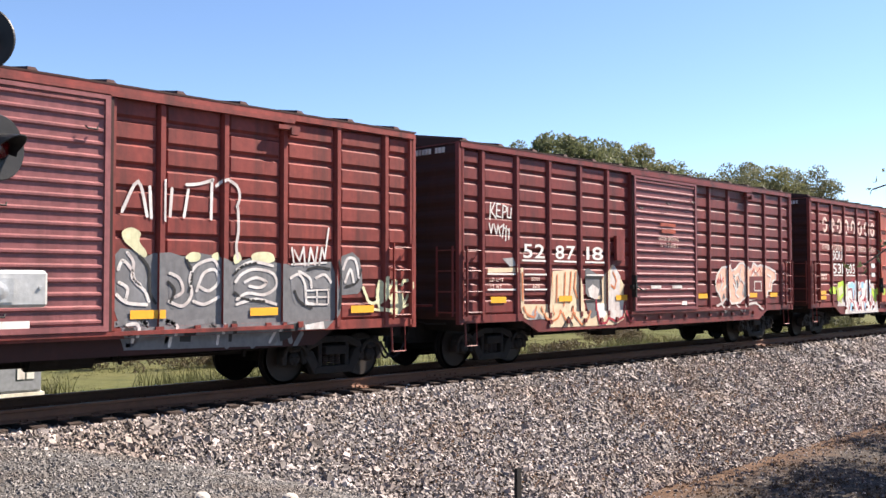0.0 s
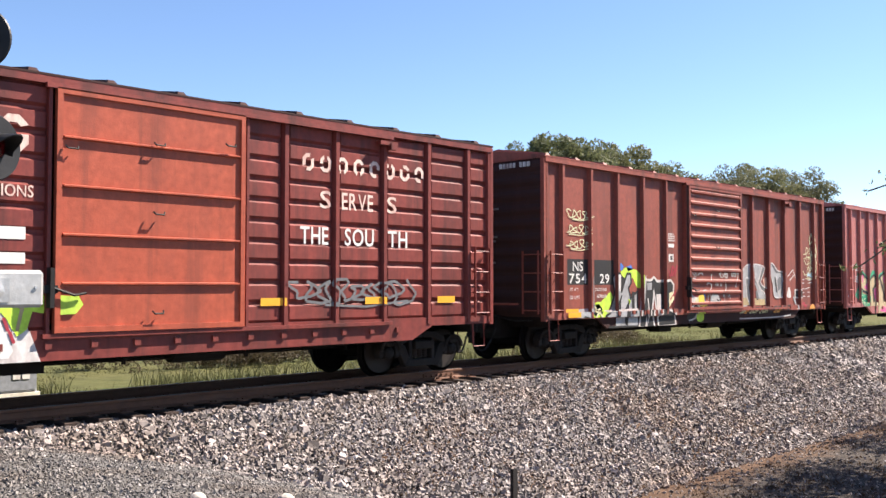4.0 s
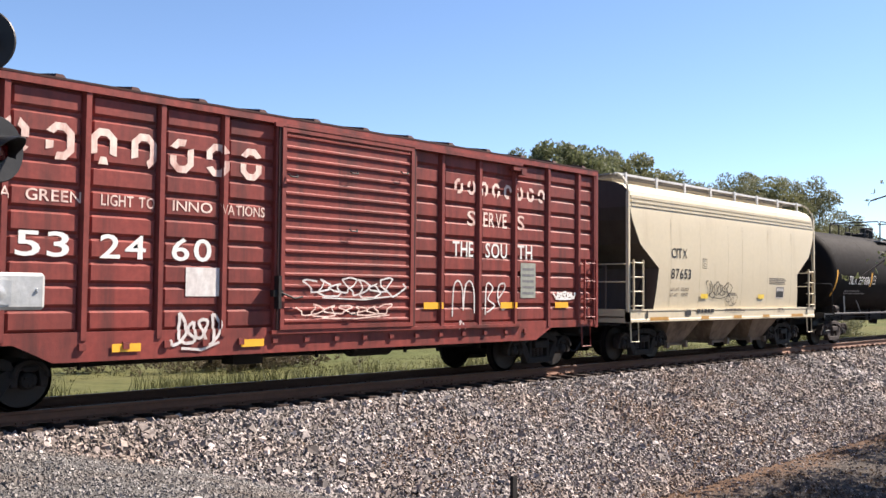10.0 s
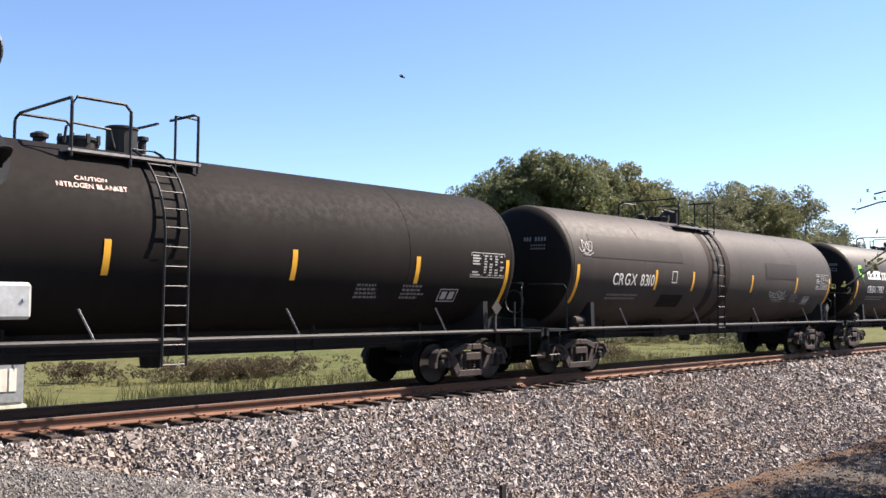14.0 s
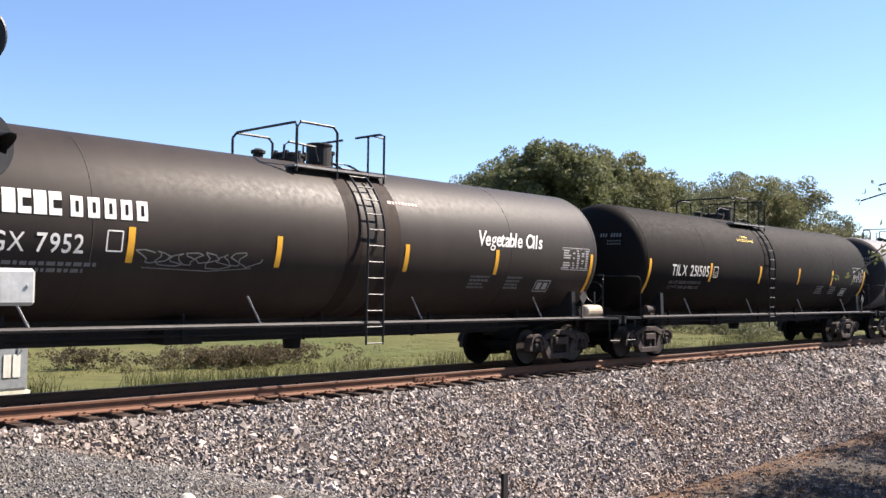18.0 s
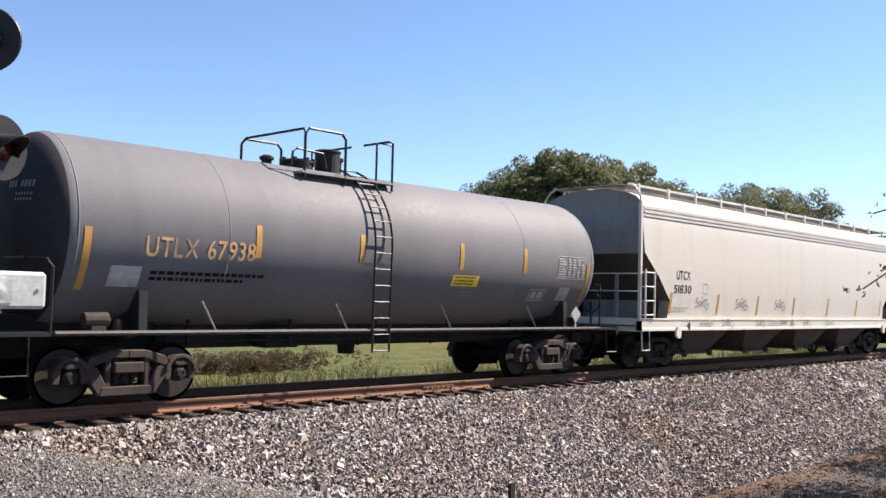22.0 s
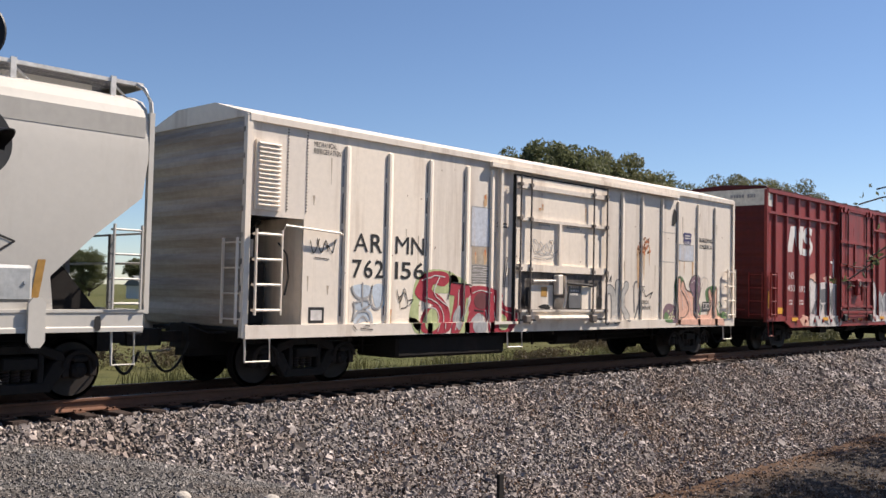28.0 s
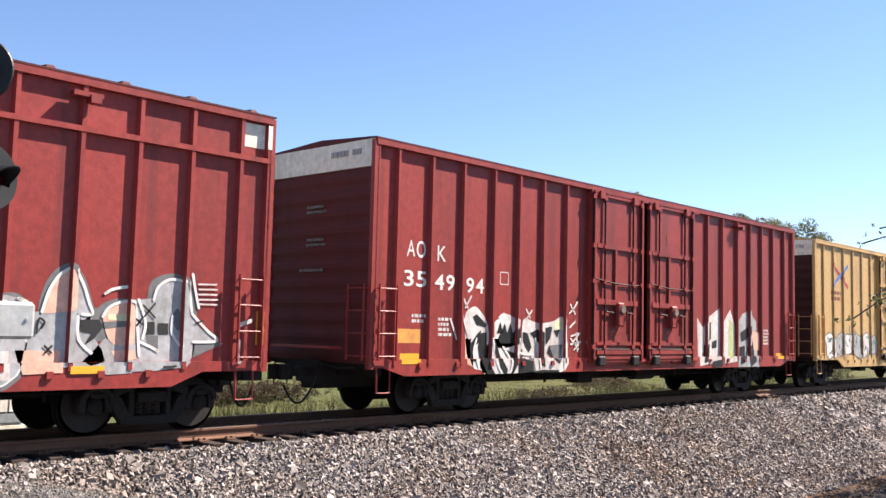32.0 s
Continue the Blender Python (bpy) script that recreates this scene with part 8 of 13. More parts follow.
    k.stroke(curve([(14.24, 1.87), (14.52, 1.62), (14.71, 1.46), (14.28, 1.44)]), 0.045, WHITE, 5)
    k.stroke(curve([(12.4, 1.79), (12.42, 1.47), (12.62, 1.27)]), 0.045, WHITE, 5)
    k.stroke(curve([(13.9, 1.83), (13.9, 1.57), (14.05, 1.38)]), 0.045, WHITE, 5)
    k.stroke(curve([(12.79, 2.13), (12.91, 2.2), (13.12, 2.24)]), 0.045, WHITE, 5)
    k.stroke(curve([(14.22, 2.49), (14.28, 2.23), (14.35, 1.97)]), 0.045, WHITE, 5)
    k.stroke(curve([(13.36, 1.44), (13.55, 1.36), (13.67, 1.3)]), 0.045, WHITE, 5)
    k.stroke(curve([(11.94, 1.37), (12.04, 1.27)]), 0.03, INK, 6)
    k.stroke(curve([(12.04, 1.37), (11.95, 1.27)]), 0.03, INK, 6)
    k.stroke(curve([(13.4, 1.98), (13.6, 1.8)]), 0.03, INK, 6)
    k.stroke(curve([(13.59, 2.01), (13.43, 1.82)]), 0.03, INK, 6)
    k.stroke(curve([(13.3, 1.77), (13.4, 1.69)]), 0.03, INK, 6)
    k.stroke(curve([(13.4, 1.8), (13.31, 1.68)]), 0.03, INK, 6)
    k.stroke(curve([(11.82, 1.54), (11.84, 1.74), (11.92, 1.7), (11.88, 1.61)]), 0.03, INK, 6)
    k.stroke(curve([(13.75, 1.06), (13.96, 1.07)]), 0.03, INK, 6)
    k.stroke(curve([(14.31, 1.73), (14.43, 1.77)]), 0.03, INK, 6)
    k.stroke(curve([(15.13, 1.72), (15.34, 1.79)]), 0.07, CHALK, 5)
    k.stroke(curve([(15.12, 1.45), (15.11, 1.13)]), 0.08, SILVER, 5)
    k.stroke([(14.33, 2.34), (14.66, 2.35)], 0.025, CHALK, 5)
    k.stroke([(14.34, 2.26), (14.67, 2.27)], 0.025, CHALK, 5)
    k.stroke([(14.34, 2.18), (14.67, 2.19)], 0.025, CHALK, 5)
    k.stroke([(14.35, 2.1), (14.68, 2.11)], 0.025, CHALK, 5)
    k.stroke([(14.35, 2.03), (14.68, 2.03)], 0.025, CHALK, 5)


def mural_black(k, rng):
    k.open_group("mural", "black and grey letters on white mist")
    k.poly(curve([(2.65, 2.01), (2.85, 2.19), (3.03, 2.19), (3.33, 1.91), (3.41, 1.55), (3.36, 0.85), (3.07, 0.91), (2.86, 0.97), (2.7, 1.32)], True), CHALK, 1)
    k.poly(curve([(3.51, 1.79), (3.68, 1.97), (3.86, 2.1), (4.25, 2.02), (4.45, 1.87), (4.33, 1.44), (3.6, 1.38)], True), CHALK, 1)
    k.poly(curve([(4.52, 1.56), (4.59, 2.0), (4.95, 1.94), (5.26, 1.92), (5.69, 1.98), (6.01, 2.07), (6.09, 1.58), (6.09, 0.87), (4.58, 0.77)], True), CHALK, 1)
    k.poly(curve([(3.06, 1.08), (3.6, 1.55), (4.46, 1.44), (4.48, 0.83), (3.81, 0.7), (3.36, 0.73)], True), CHALK, 1)
    k.poly([(2.89, 2.01), (3.0, 2.06), (3.33, 1.85), (3.29, 1.79), (3.0, 1.84)], BLACK, 3)
    k.poly([(3.05, 1.67), (3.15, 1.73), (3.12, 1.49), (2.91, 1.37), (2.98, 1.08), (2.85, 1.09), (2.81, 1.43)], BLACK, 3)
    k.poly([(3.15, 1.67), (3.33, 1.69), (3.35, 1.08), (3.62, 0.75), (3.36, 0.75), (3.14, 1.08), (3.06, 1.37)], BLACK, 3)
    k.poly([(3.52, 1.55), (3.67, 1.44), (3.84, 1.08), (3.99, 0.9), (3.92, 0.74), (3.77, 0.84), (3.64, 1.2)], BLACK, 3)
    k.poly([(3.67, 1.67), (3.77, 1.92), (3.87, 1.68)], BLACK, 3)
    k.poly([(3.93, 1.89), (4.01, 1.68), (4.12, 1.9), (4.2, 1.68), (4.45, 1.91), (4.48, 1.46), (3.79, 1.46), (3.71, 1.56)], BLACK, 3)
    k.poly([(3.98, 1.32), (4.27, 1.26), (4.34, 1.01), (4.19, 0.83), (4.03, 0.81), (4.18, 1.07)], BLACK, 3)
    k.poly([(4.37, 1.32), (4.57, 1.13), (4.87, 1.07), (4.88, 0.82), (4.34, 0.81)], BLACK, 3)
    k.poly([(4.55, 1.71), (4.72, 1.69), (4.87, 1.38), (4.77, 1.26), (4.56, 1.5)], BLACK, 3)
    k.poly([(4.8, 1.69), (5.06, 1.78), (5.27, 1.7), (5.31, 0.94), (5.1, 1.0), (5.17, 1.44), (4.96, 1.57)], BLACK, 3)
    k.poly([(5.37, 1.82), (5.63, 1.85), (5.55, 1.57), (5.38, 1.42)], BLACK, 3)
    k.poly([(5.67, 1.76), (5.93, 1.79), (5.81, 1.6)], BLACK, 3)
    k.poly([(5.51, 1.42), (6.03, 1.45), (5.86, 1.0), (5.71, 1.09), (5.43, 1.25)], BLACK, 3)
    k.poly([(4.62, 0.83), (5.19, 0.88), (5.82, 0.87), (5.87, 0.75), (4.66, 0.73)], BLACK, 3)
    k.poly([(5.51, 1.42), (6.03, 1.45), (5.91, 1.06), (5.69, 1.14)], MIDGREY, 4)
    k.poly([(5.69, 1.93), (6.01, 2.09), (6.06, 1.77), (5.76, 1.7)], PALETAG, 2)
    k.poly([(4.57, 1.07), (4.87, 1.19), (4.98, 0.82), (4.58, 0.8)], MIDGREY, 2)
    k.poly([(2.66, 1.55), (2.84, 1.55), (2.86, 0.97), (2.68, 1.03)], PEACH, 1)
    k.stroke(curve([(3.01, 1.55), (2.92, 1.26), (3.03, 0.99)]), 0.05, WHITE, 5)
    k.stroke(curve([(3.45, 1.55), (3.61, 1.08), (3.85, 0.74)]), 0.05, WHITE, 5)
    k.stroke(curve([(3.88, 1.38), (4.14, 1.08), (4.03, 0.78)]), 0.05, WHITE, 5)
    k.stroke(curve([(4.36, 1.56), (4.47, 1.26), (4.87, 1.22)]), 0.05, WHITE, 5)
    k.stroke(curve([(5.0, 1.57), (5.14, 0.94)]), 0.05, WHITE, 5)
    k.stroke(curve([(6.04, 2.03), (6.04, 0.93)]), 0.05, WHITE, 5)
    k.stroke(curve([(3.73, 2.01), (3.88, 2.09)]), 0.05, WHITE, 5)
    k.open_group("mural", "chalky star tags")
    k.stroke([(2.6, 2.35), (2.71, 2.18)], 0.045, CHALK, 4)
    k.stroke([(2.81, 2.42), (2.64, 2.18)], 0.045, CHALK, 4)
    k.stroke([(2.58, 2.0), (2.69, 1.72), (2.77, 1.55)], 0.045, CHALK, 4)
    k.stroke([(4.66, 2.21), (4.79, 2.04)], 0.045, CHALK, 4)
    k.stroke([(4.86, 2.19), (4.67, 2.0)], 0.045, CHALK, 4)
    k.stroke([(6.28, 2.17), (6.46, 2.3), (6.59, 2.44)], 0.045, CHALK, 4)
    k.stroke([(6.32, 2.37), (6.5, 2.16)], 0.045, CHALK, 4)
    k.stroke([(6.29, 1.84), (6.51, 1.98)], 0.045, CHALK, 4)
    k.stroke([(6.36, 1.64), (6.7, 1.71), (6.43, 1.51)], 0.045, CHALK, 4)
    k.stroke([(6.34, 1.45), (6.75, 1.52), (6.48, 1.32)], 0.045, CHALK, 4)
    k.stroke([(6.58, 1.71), (6.61, 1.29)], 0.045, CHALK, 4)
    k.stroke([(6.34, 1.58), (6.66, 1.34)], 0.045, CHALK, 4)
    k.stroke([(6.98, 1.52), (7.08, 1.29)], 0.045, CHALK, 4)
    k.stroke([(2.2, 1.94), (2.31, 1.71), (2.39, 1.54)], 0.045, CHALK, 4)
    k.open_group("mural", "pale grey spiked letters with black strokes")
    k.poly([(12.37, 2.23), (12.7, 1.95), (13.1, 2.28), (13.72, 2.54), (13.79, 1.0), (12.44, 0.88)], CHALK, 1)
    k.poly([(13.86, 2.06), (14.36, 2.51), (14.64, 2.07), (14.71, 0.99), (13.93, 0.93)], CHALK, 2)
    k.poly([(14.79, 2.07), (15.16, 2.4), (15.62, 2.52), (16.09, 2.19), (16.19, 0.8), (14.79, 0.82)], SILVER, 1)
    k.poly([(14.28, 2.23), (14.57, 2.07), (14.57, 1.16), (14.21, 1.03)], PALELIME, 3)
    k.poly([(15.77, 1.92), (16.32, 1.84), (16.32, 1.32), (15.92, 1.32)], PEACH, 2)
    k.poly([(12.97, 2.04), (13.17, 2.12), (13.17, 1.64), (12.9, 1.56)], BLACK, 4)
    k.poly([(13.24, 1.56), (13.51, 1.61), (13.51, 1.4), (13.24, 1.38)], BLACK, 4)
    k.poly([(12.77, 1.45), (12.97, 1.51), (12.9, 1.0), (12.7, 0.97)], BLACK, 4)
    k.poly([(15.01, 1.83), (15.7, 2.09), (15.77, 1.92), (15.46, 1.66), (15.09, 1.57)], BLACK, 4)
    k.poly([(14.94, 1.4), (15.31, 1.46), (15.31, 0.98), (14.93, 0.9)], BLACK, 4)
    k.poly([(15.46, 1.41), (15.85, 1.58), (16.0, 0.98), (15.61, 0.81)], BLACK, 4)
    k.poly([(13.17, 1.0), (13.79, 1.06), (13.79, 0.87), (13.17, 0.84)], BLACK, 4)


def mural_red(k, rng):
    k.open_group("mural", "crimson letters with lime holes and thin white lines")
    k.poly(curve([(3.83, 1.14), (3.9, 1.56), (3.99, 1.92), (4.32, 2.14), (4.95, 2.13), (5.23, 1.95), (5.05, 1.7), (4.16, 1.62), (4.09, 0.96)], True), PALELIME, 1)
    k.poly(curve([(4.95, 1.94), (5.18, 2.04), (5.47, 1.83), (5.45, 0.91), (5.08, 0.91)], True), PALELIME, 1)
    k.poly(curve([(3.83, 1.2), (4.09, 1.14), (4.18, 0.91), (3.92, 0.93)], True), PALELIME, 1)
    k.poly(curve([(6.23, 1.38), (6.64, 1.45), (6.96, 1.32), (6.86, 0.92), (6.34, 0.89)], True), PALELIME, 1)
    k.poly(curve([(4.06, 1.89), (4.19, 2.05), (4.49, 2.12), (4.86, 2.1), (4.95, 1.94), (4.77, 1.82), (4.5, 1.86), (4.4, 1.75), (4.69, 1.63), (4.95, 1.38), (4.98, 1.07), (4.8, 0.9), (4.18, 0.91), (4.11, 1.08), (4.27, 1.38), (4.51, 1.44), (4.16, 1.53), (3.97, 1.68)], True), CRIMSON, 2)
    k.poly(curve([(4.99, 1.87), (5.23, 1.9), (5.6, 1.82), (5.58, 1.63), (5.42, 1.57), (5.37, 1.19), (5.19, 0.89), (4.97, 0.9), (5.06, 1.32), (5.11, 1.62), (4.98, 1.66)], True), CRIMSON, 2)
    k.poly(curve([(5.6, 1.82), (6.01, 1.85), (6.32, 1.76), (6.39, 1.45), (6.53, 0.87), (6.16, 0.88), (6.09, 1.19), (5.88, 1.25), (5.76, 0.88), (5.44, 0.89), (5.52, 1.32), (5.63, 1.57)], True), CRIMSON, 2)
    k.poly(curve([(6.32, 1.76), (6.63, 1.71), (6.72, 1.45), (7.02, 1.38), (7.07, 1.11), (6.86, 0.88), (6.55, 0.87), (6.42, 1.12), (6.35, 1.38)], True), CRIMSON, 2)
    k.poly(curve([(4.21, 1.14), (4.38, 1.38), (4.59, 1.32), (4.62, 1.08), (4.44, 0.94), (4.25, 0.99)], True), PALELIME, 3)
    k.poly(curve([(6.46, 1.12), (6.62, 1.26), (6.79, 1.18), (6.74, 0.95), (6.53, 0.94)], True), PALELIME, 3)
    k.poly(curve([(5.64, 1.13), (5.88, 1.29), (6.05, 1.12), (6.02, 0.89), (5.69, 0.9)], True), SILVER, 3)
    k.poly(curve([(5.07, 1.2), (5.27, 1.45), (5.31, 1.13), (5.19, 0.94)], True), SILVER, 3)
    k.poly(curve([(5.72, 1.59), (5.87, 1.71), (6.1, 1.68), (6.16, 1.48), (6.01, 1.37), (5.77, 1.42)], True), DOOR_PLUM, 3)
    k.stroke(curve([(4.15, 1.93), (4.5, 2.03), (4.81, 2.01)]), 0.022, CHALK, 4)
    k.stroke(curve([(4.25, 1.59), (4.6, 1.49), (4.79, 1.26), (4.78, 0.98)]), 0.022, CHALK, 4)
    k.stroke(curve([(4.17, 1.38), (4.52, 1.39), (4.66, 1.2), (4.57, 0.94)]), 0.022, CHALK, 4)
    k.stroke(curve([(5.24, 1.76), (5.21, 1.38), (5.08, 0.95)]), 0.022, CHALK, 4)
    k.stroke(curve([(5.54, 1.76), (5.48, 1.45), (5.28, 1.07)]), 0.022, CHALK, 4)
    k.stroke(curve([(5.67, 1.7), (5.92, 1.76), (6.22, 1.71)]), 0.022, CHALK, 4)
    k.stroke(curve([(6.3, 1.65), (6.37, 1.32), (6.49, 0.96)]), 0.022, CHALK, 4)
    k.stroke(curve([(6.09, 1.35), (6.2, 0.93)]), 0.022, CHALK, 4)
    k.stroke(curve([(5.56, 1.32), (5.49, 0.97)]), 0.022, CHALK, 4)
    k.stroke(curve([(6.65, 1.62), (6.62, 1.38), (6.96, 1.28)]), 0.022, CHALK, 4)
    k.stroke(curve([(4.68, 2.03), (4.51, 1.69), (4.89, 1.44)]), 0.022, CHALK, 4)
    k.stroke(curve([(4.95, 2.13), (4.98, 1.82), (4.91, 1.57)]), 0.025, INK, 4)
    k.stroke(curve([(5.05, 1.91), (5.62, 1.86)]), 0.025, INK, 4)
    k.stroke(curve([(4.09, 1.08), (4.05, 0.91)]), 0.025, INK, 4)
    k.stroke(curve([(6.32, 1.81), (6.41, 1.45)]), 0.025, INK, 4)
    k.stroke(curve([(5.73, 1.35), (6.03, 1.32)]), 0.025, INK, 4)
    k.open_group("mural", "pale blue letters in grey line")
    k.poly(curve([(2.34, 1.77), (2.53, 1.82), (2.81, 1.78), (2.77, 1.6), (2.54, 1.55), (2.38, 1.63)], True), PALEBLUE, 1)
    k.poly(curve([(2.42, 1.49), (2.77, 1.52), (2.81, 1.38), (2.47, 1.35)], True), PALEBLUE, 1)
    k.poly(curve([(2.37, 1.21), (2.54, 1.35), (2.82, 1.33), (2.88, 1.1), (2.74, 1.15), (2.44, 1.1)], True), PALEBLUE, 1)
    k.poly(curve([(2.84, 1.78), (3.11, 1.82), (3.15, 1.44), (2.97, 1.38), (2.88, 1.55)], True), PALEBLUE, 1)
    k.stroke(curve([(2.34, 1.77), (2.41, 1.63), (2.57, 1.56), (2.78, 1.62), (2.84, 1.79)]), 0.04, GREYTXT, 3)
    k.stroke(curve([(2.84, 1.79), (2.81, 1.55), (2.91, 1.38), (3.08, 1.44), (3.15, 1.82)]), 0.04, GREYTXT, 3)
    k.stroke(curve([(2.39, 1.49), (2.42, 1.33), (2.37, 1.16)]), 0.04, GREYTXT, 3)
    k.stroke(curve([(2.42, 1.48), (2.69, 1.54), (2.79, 1.44), (2.62, 1.37)]), 0.04, GREYTXT, 3)
    k.stroke(curve([(2.38, 1.16), (2.51, 1.31), (2.74, 1.31), (2.86, 1.1)]), 0.04, GREYTXT, 3)
    k.stroke(curve([(2.49, 1.13), (2.62, 1.23), (2.76, 1.15)]), 0.04, GREYTXT, 3)
    k.stroke(curve([(2.6, 1.84), (2.6, 1.44)]), 0.04, GREYTXT, 3)
    k.stroke(curve([(2.34, 1.07), (2.43, 0.99)]), 0.018, INK, 3)
    k.stroke(curve([(2.52, 1.02), (2.82, 0.99)]), 0.018, INK, 3)
    k.stroke(curve([(2.63, 1.07), (2.74, 1.06)]), 0.018, INK, 3)
    k.stroke(curve([(3.48, 1.73), (3.57, 1.5), (3.68, 1.77)]), 0.018, INK, 3)
    k.stroke(curve([(3.53, 1.56), (3.69, 1.68), (3.78, 1.44), (3.61, 1.38)]), 0.018, INK, 3)
    k.stroke(curve([(3.71, 1.74), (3.75, 1.56)]), 0.018, INK, 3)
    k.stroke(curve([(3.78, 1.53), (3.92, 1.55), (3.82, 1.44)]), 0.018, INK, 3)
    k.stroke(curve([(1.35, 2.56), (1.42, 2.35), (1.5, 2.46), (1.55, 2.6)]), 0.018, INK, 3)
    k.stroke(curve([(1.5, 2.6), (1.6, 2.36), (1.7, 2.58), (1.74, 2.39)]), 0.018, INK, 3)
    k.stroke(curve([(1.73, 2.53), (1.86, 2.37), (1.91, 2.59)]), 0.018, INK, 3)
    k.stroke(curve([(1.46, 2.27), (1.78, 2.25)]), 0.018, INK, 3)
    k.open_group("mural", "pale grey rounded letters with darker edges")
    for pts in ([(10.62, 1.10), (10.62, 1.72), (10.80, 1.86), (10.98, 1.70), (11.00, 1.12)], [(11.14, 1.14), (11.18, 2.00)], [(11.56, 1.96), (11.28, 1.56), (11.62, 1.18)]):
        k.stroke(curve(pts), 0.25, MIDGREY, 1)
        k.stroke(curve(pts), 0.19, LETTERGREY, 2)
    k.stroke(curve([(11.98, 1.14), (12.20, 1.66), (12.16, 2.02), (12.0, 2.06), (11.92, 1.9), (11.95, 1.3)]), 0.05, MIDGREY, 1)
    k.open_group("mural", "peach letters with purple, green and dark outlines")
    k.poly(curve([(13.31, 1.13), (13.51, 1.47), (13.81, 1.51), (14.06, 1.39), (14.11, 1.05), (13.83, 1.01)], True), MAUVE, 1)
    k.poly(curve([(13.39, 1.06), (13.52, 1.3), (13.71, 1.19), (13.79, 1.02)], True), DULLGREEN, 2)
    k.dots([(13.59, 1.36), (13.97, 1.39), (14.06, 1.13), (13.83, 1.07), (13.64, 1.13)], PALETAG, rng, 3)
    k.poly(curve([(13.98, 2.05), (14.08, 2.23), (14.24, 2.28), (14.47, 2.19), (14.66, 1.91), (14.84, 1.86), (14.76, 1.61), (14.12, 1.52), (14.01, 1.75)], True), DULLGREEN, 1)
    k.poly(curve([(15.73, 1.88), (15.97, 2.01), (16.3, 2.02), (16.37, 1.64), (16.25, 1.37), (15.84, 1.54)], True), DULLGREEN, 1)
    k.poly(curve([(16.24, 1.1), (16.24, 1.5), (16.42, 1.44), (16.59, 1.24), (16.88, 1.31), (17.08, 1.11)], True), DULLGREEN, 2)
    k.poly(curve([(15.21, 1.37), (15.39, 1.53), (15.48, 1.29), (15.41, 1.16)], True), DULLGREEN, 2)
    k.poly([(13.96, 0.96), (14.12, 1.17), (14.08, 1.67), (14.1, 2.2), (14.21, 2.2), (14.29, 1.95), (14.37, 2.13), (14.49, 2.11), (14.6, 1.92), (14.85, 1.85), (15.03, 1.69), (15.05, 1.24), (15.32, 1.20), (15.84, 1.22), (15.98, 1.5), (15.90, 1.88), (16.02, 1.96), (16.16, 1.76), (16.30, 1.98), (16.46, 1.97), (16.42, 1.60), (16.30, 1.40), (16.36, 1.20), (16.70, 1.12), (16.80, 0.90)], PEACH, 3)
    k.poly(curve([(14.81, 2.09), (14.92, 2.24), (15.18, 2.29), (15.36, 2.16), (15.43, 1.91), (15.29, 1.74), (15.25, 1.53), (15.4, 1.33), (15.21, 1.27), (15.03, 1.41), (15.03, 1.73), (14.89, 1.89)], True), MAUVE, 4)
    k.stroke(curve([(15.39, 2.10), (15.60, 2.28), (15.86, 2.18), (15.84, 1.97)]), 0.02, LETTERGREY, 4)
    k.stroke(curve([(13.99, 0.96), (14.12, 1.17), (14.08, 1.67), (14.1, 2.2), (14.2, 2.22), (14.29, 1.95), (14.36, 2.13), (14.49, 2.12), (14.6, 1.92), (14.88, 1.85)]), 0.028, DARKLINE, 5)
    k.stroke(curve([(14.3, 1.91), (14.59, 1.68), (14.76, 1.36), (14.54, 1.16), (14.22, 1.13)]), 0.028, DARKLINE, 5)
    k.stroke(curve([(15.03, 1.69), (15.06, 1.22), (15.32, 1.15)]), 0.028, DARKLINE, 5)
    k.stroke(curve([(14.81, 2.06), (14.94, 2.26), (15.18, 2.31), (15.38, 2.16), (15.45, 1.91), (15.28, 1.74), (15.23, 1.53)]), 0.028, DARKLINE, 5)
    k.stroke(curve([(15.83, 1.2), (16.05, 1.5), (15.88, 1.84), (15.99, 1.97), (16.1, 1.72)]), 0.028, DARKLINE, 5)
    k.stroke(curve([(16.1, 1.72), (16.2, 1.98), (16.33, 1.93), (16.3, 1.55), (16.15, 1.36), (16.22, 1.18)]), 0.028, DARKLINE, 5)
    k.stroke(curve([(15.14, 1.78), (15.32, 1.82), (15.39, 1.7)]), 0.028, DARKLINE, 5)
    k.stroke(curve([(14.22, 2.06), (14.36, 1.75), (14.44, 1.36)]), 0.018, CHALK, 5)
    k.stroke(curve([(14.91, 2.09), (15.08, 2.17), (15.26, 2.04)]), 0.018, CHALK, 5)
    k.stroke(curve([(16.03, 1.37), (16.14, 1.59)]), 0.018, CHALK, 5)
    k.stroke(curve([(14.41, 1.99), (14.76, 1.69), (14.91, 1.28)]), 0.018, CHALK, 5)
    k.stroke(curve([(16.47, 1.51), (16.54, 1.59), (16.6, 1.48), (16.55, 1.41)]), 0.02, DULLGREEN, 4)
    k.stroke(curve([(16.64, 1.55), (16.73, 1.46)]), 0.02, DULLGREEN, 4)
    k.stroke(curve([(16.37, 1.64), (16.43, 1.72)]), 0.02, DULLGREEN, 4)
    k.open_group("mural", "line drawn tags")
    k.stroke([(10.5, 2.08), (10.56, 2.03), (10.54, 2.17)], 0.025, INK, 3)
    k.stroke([(10.65, 2.18), (10.71, 2.04), (10.74, 2.21)], 0.025, INK, 3)
    k.stroke([(10.79, 2.06), (10.87, 2.19), (10.86, 2.05)], 0.025, INK, 3)
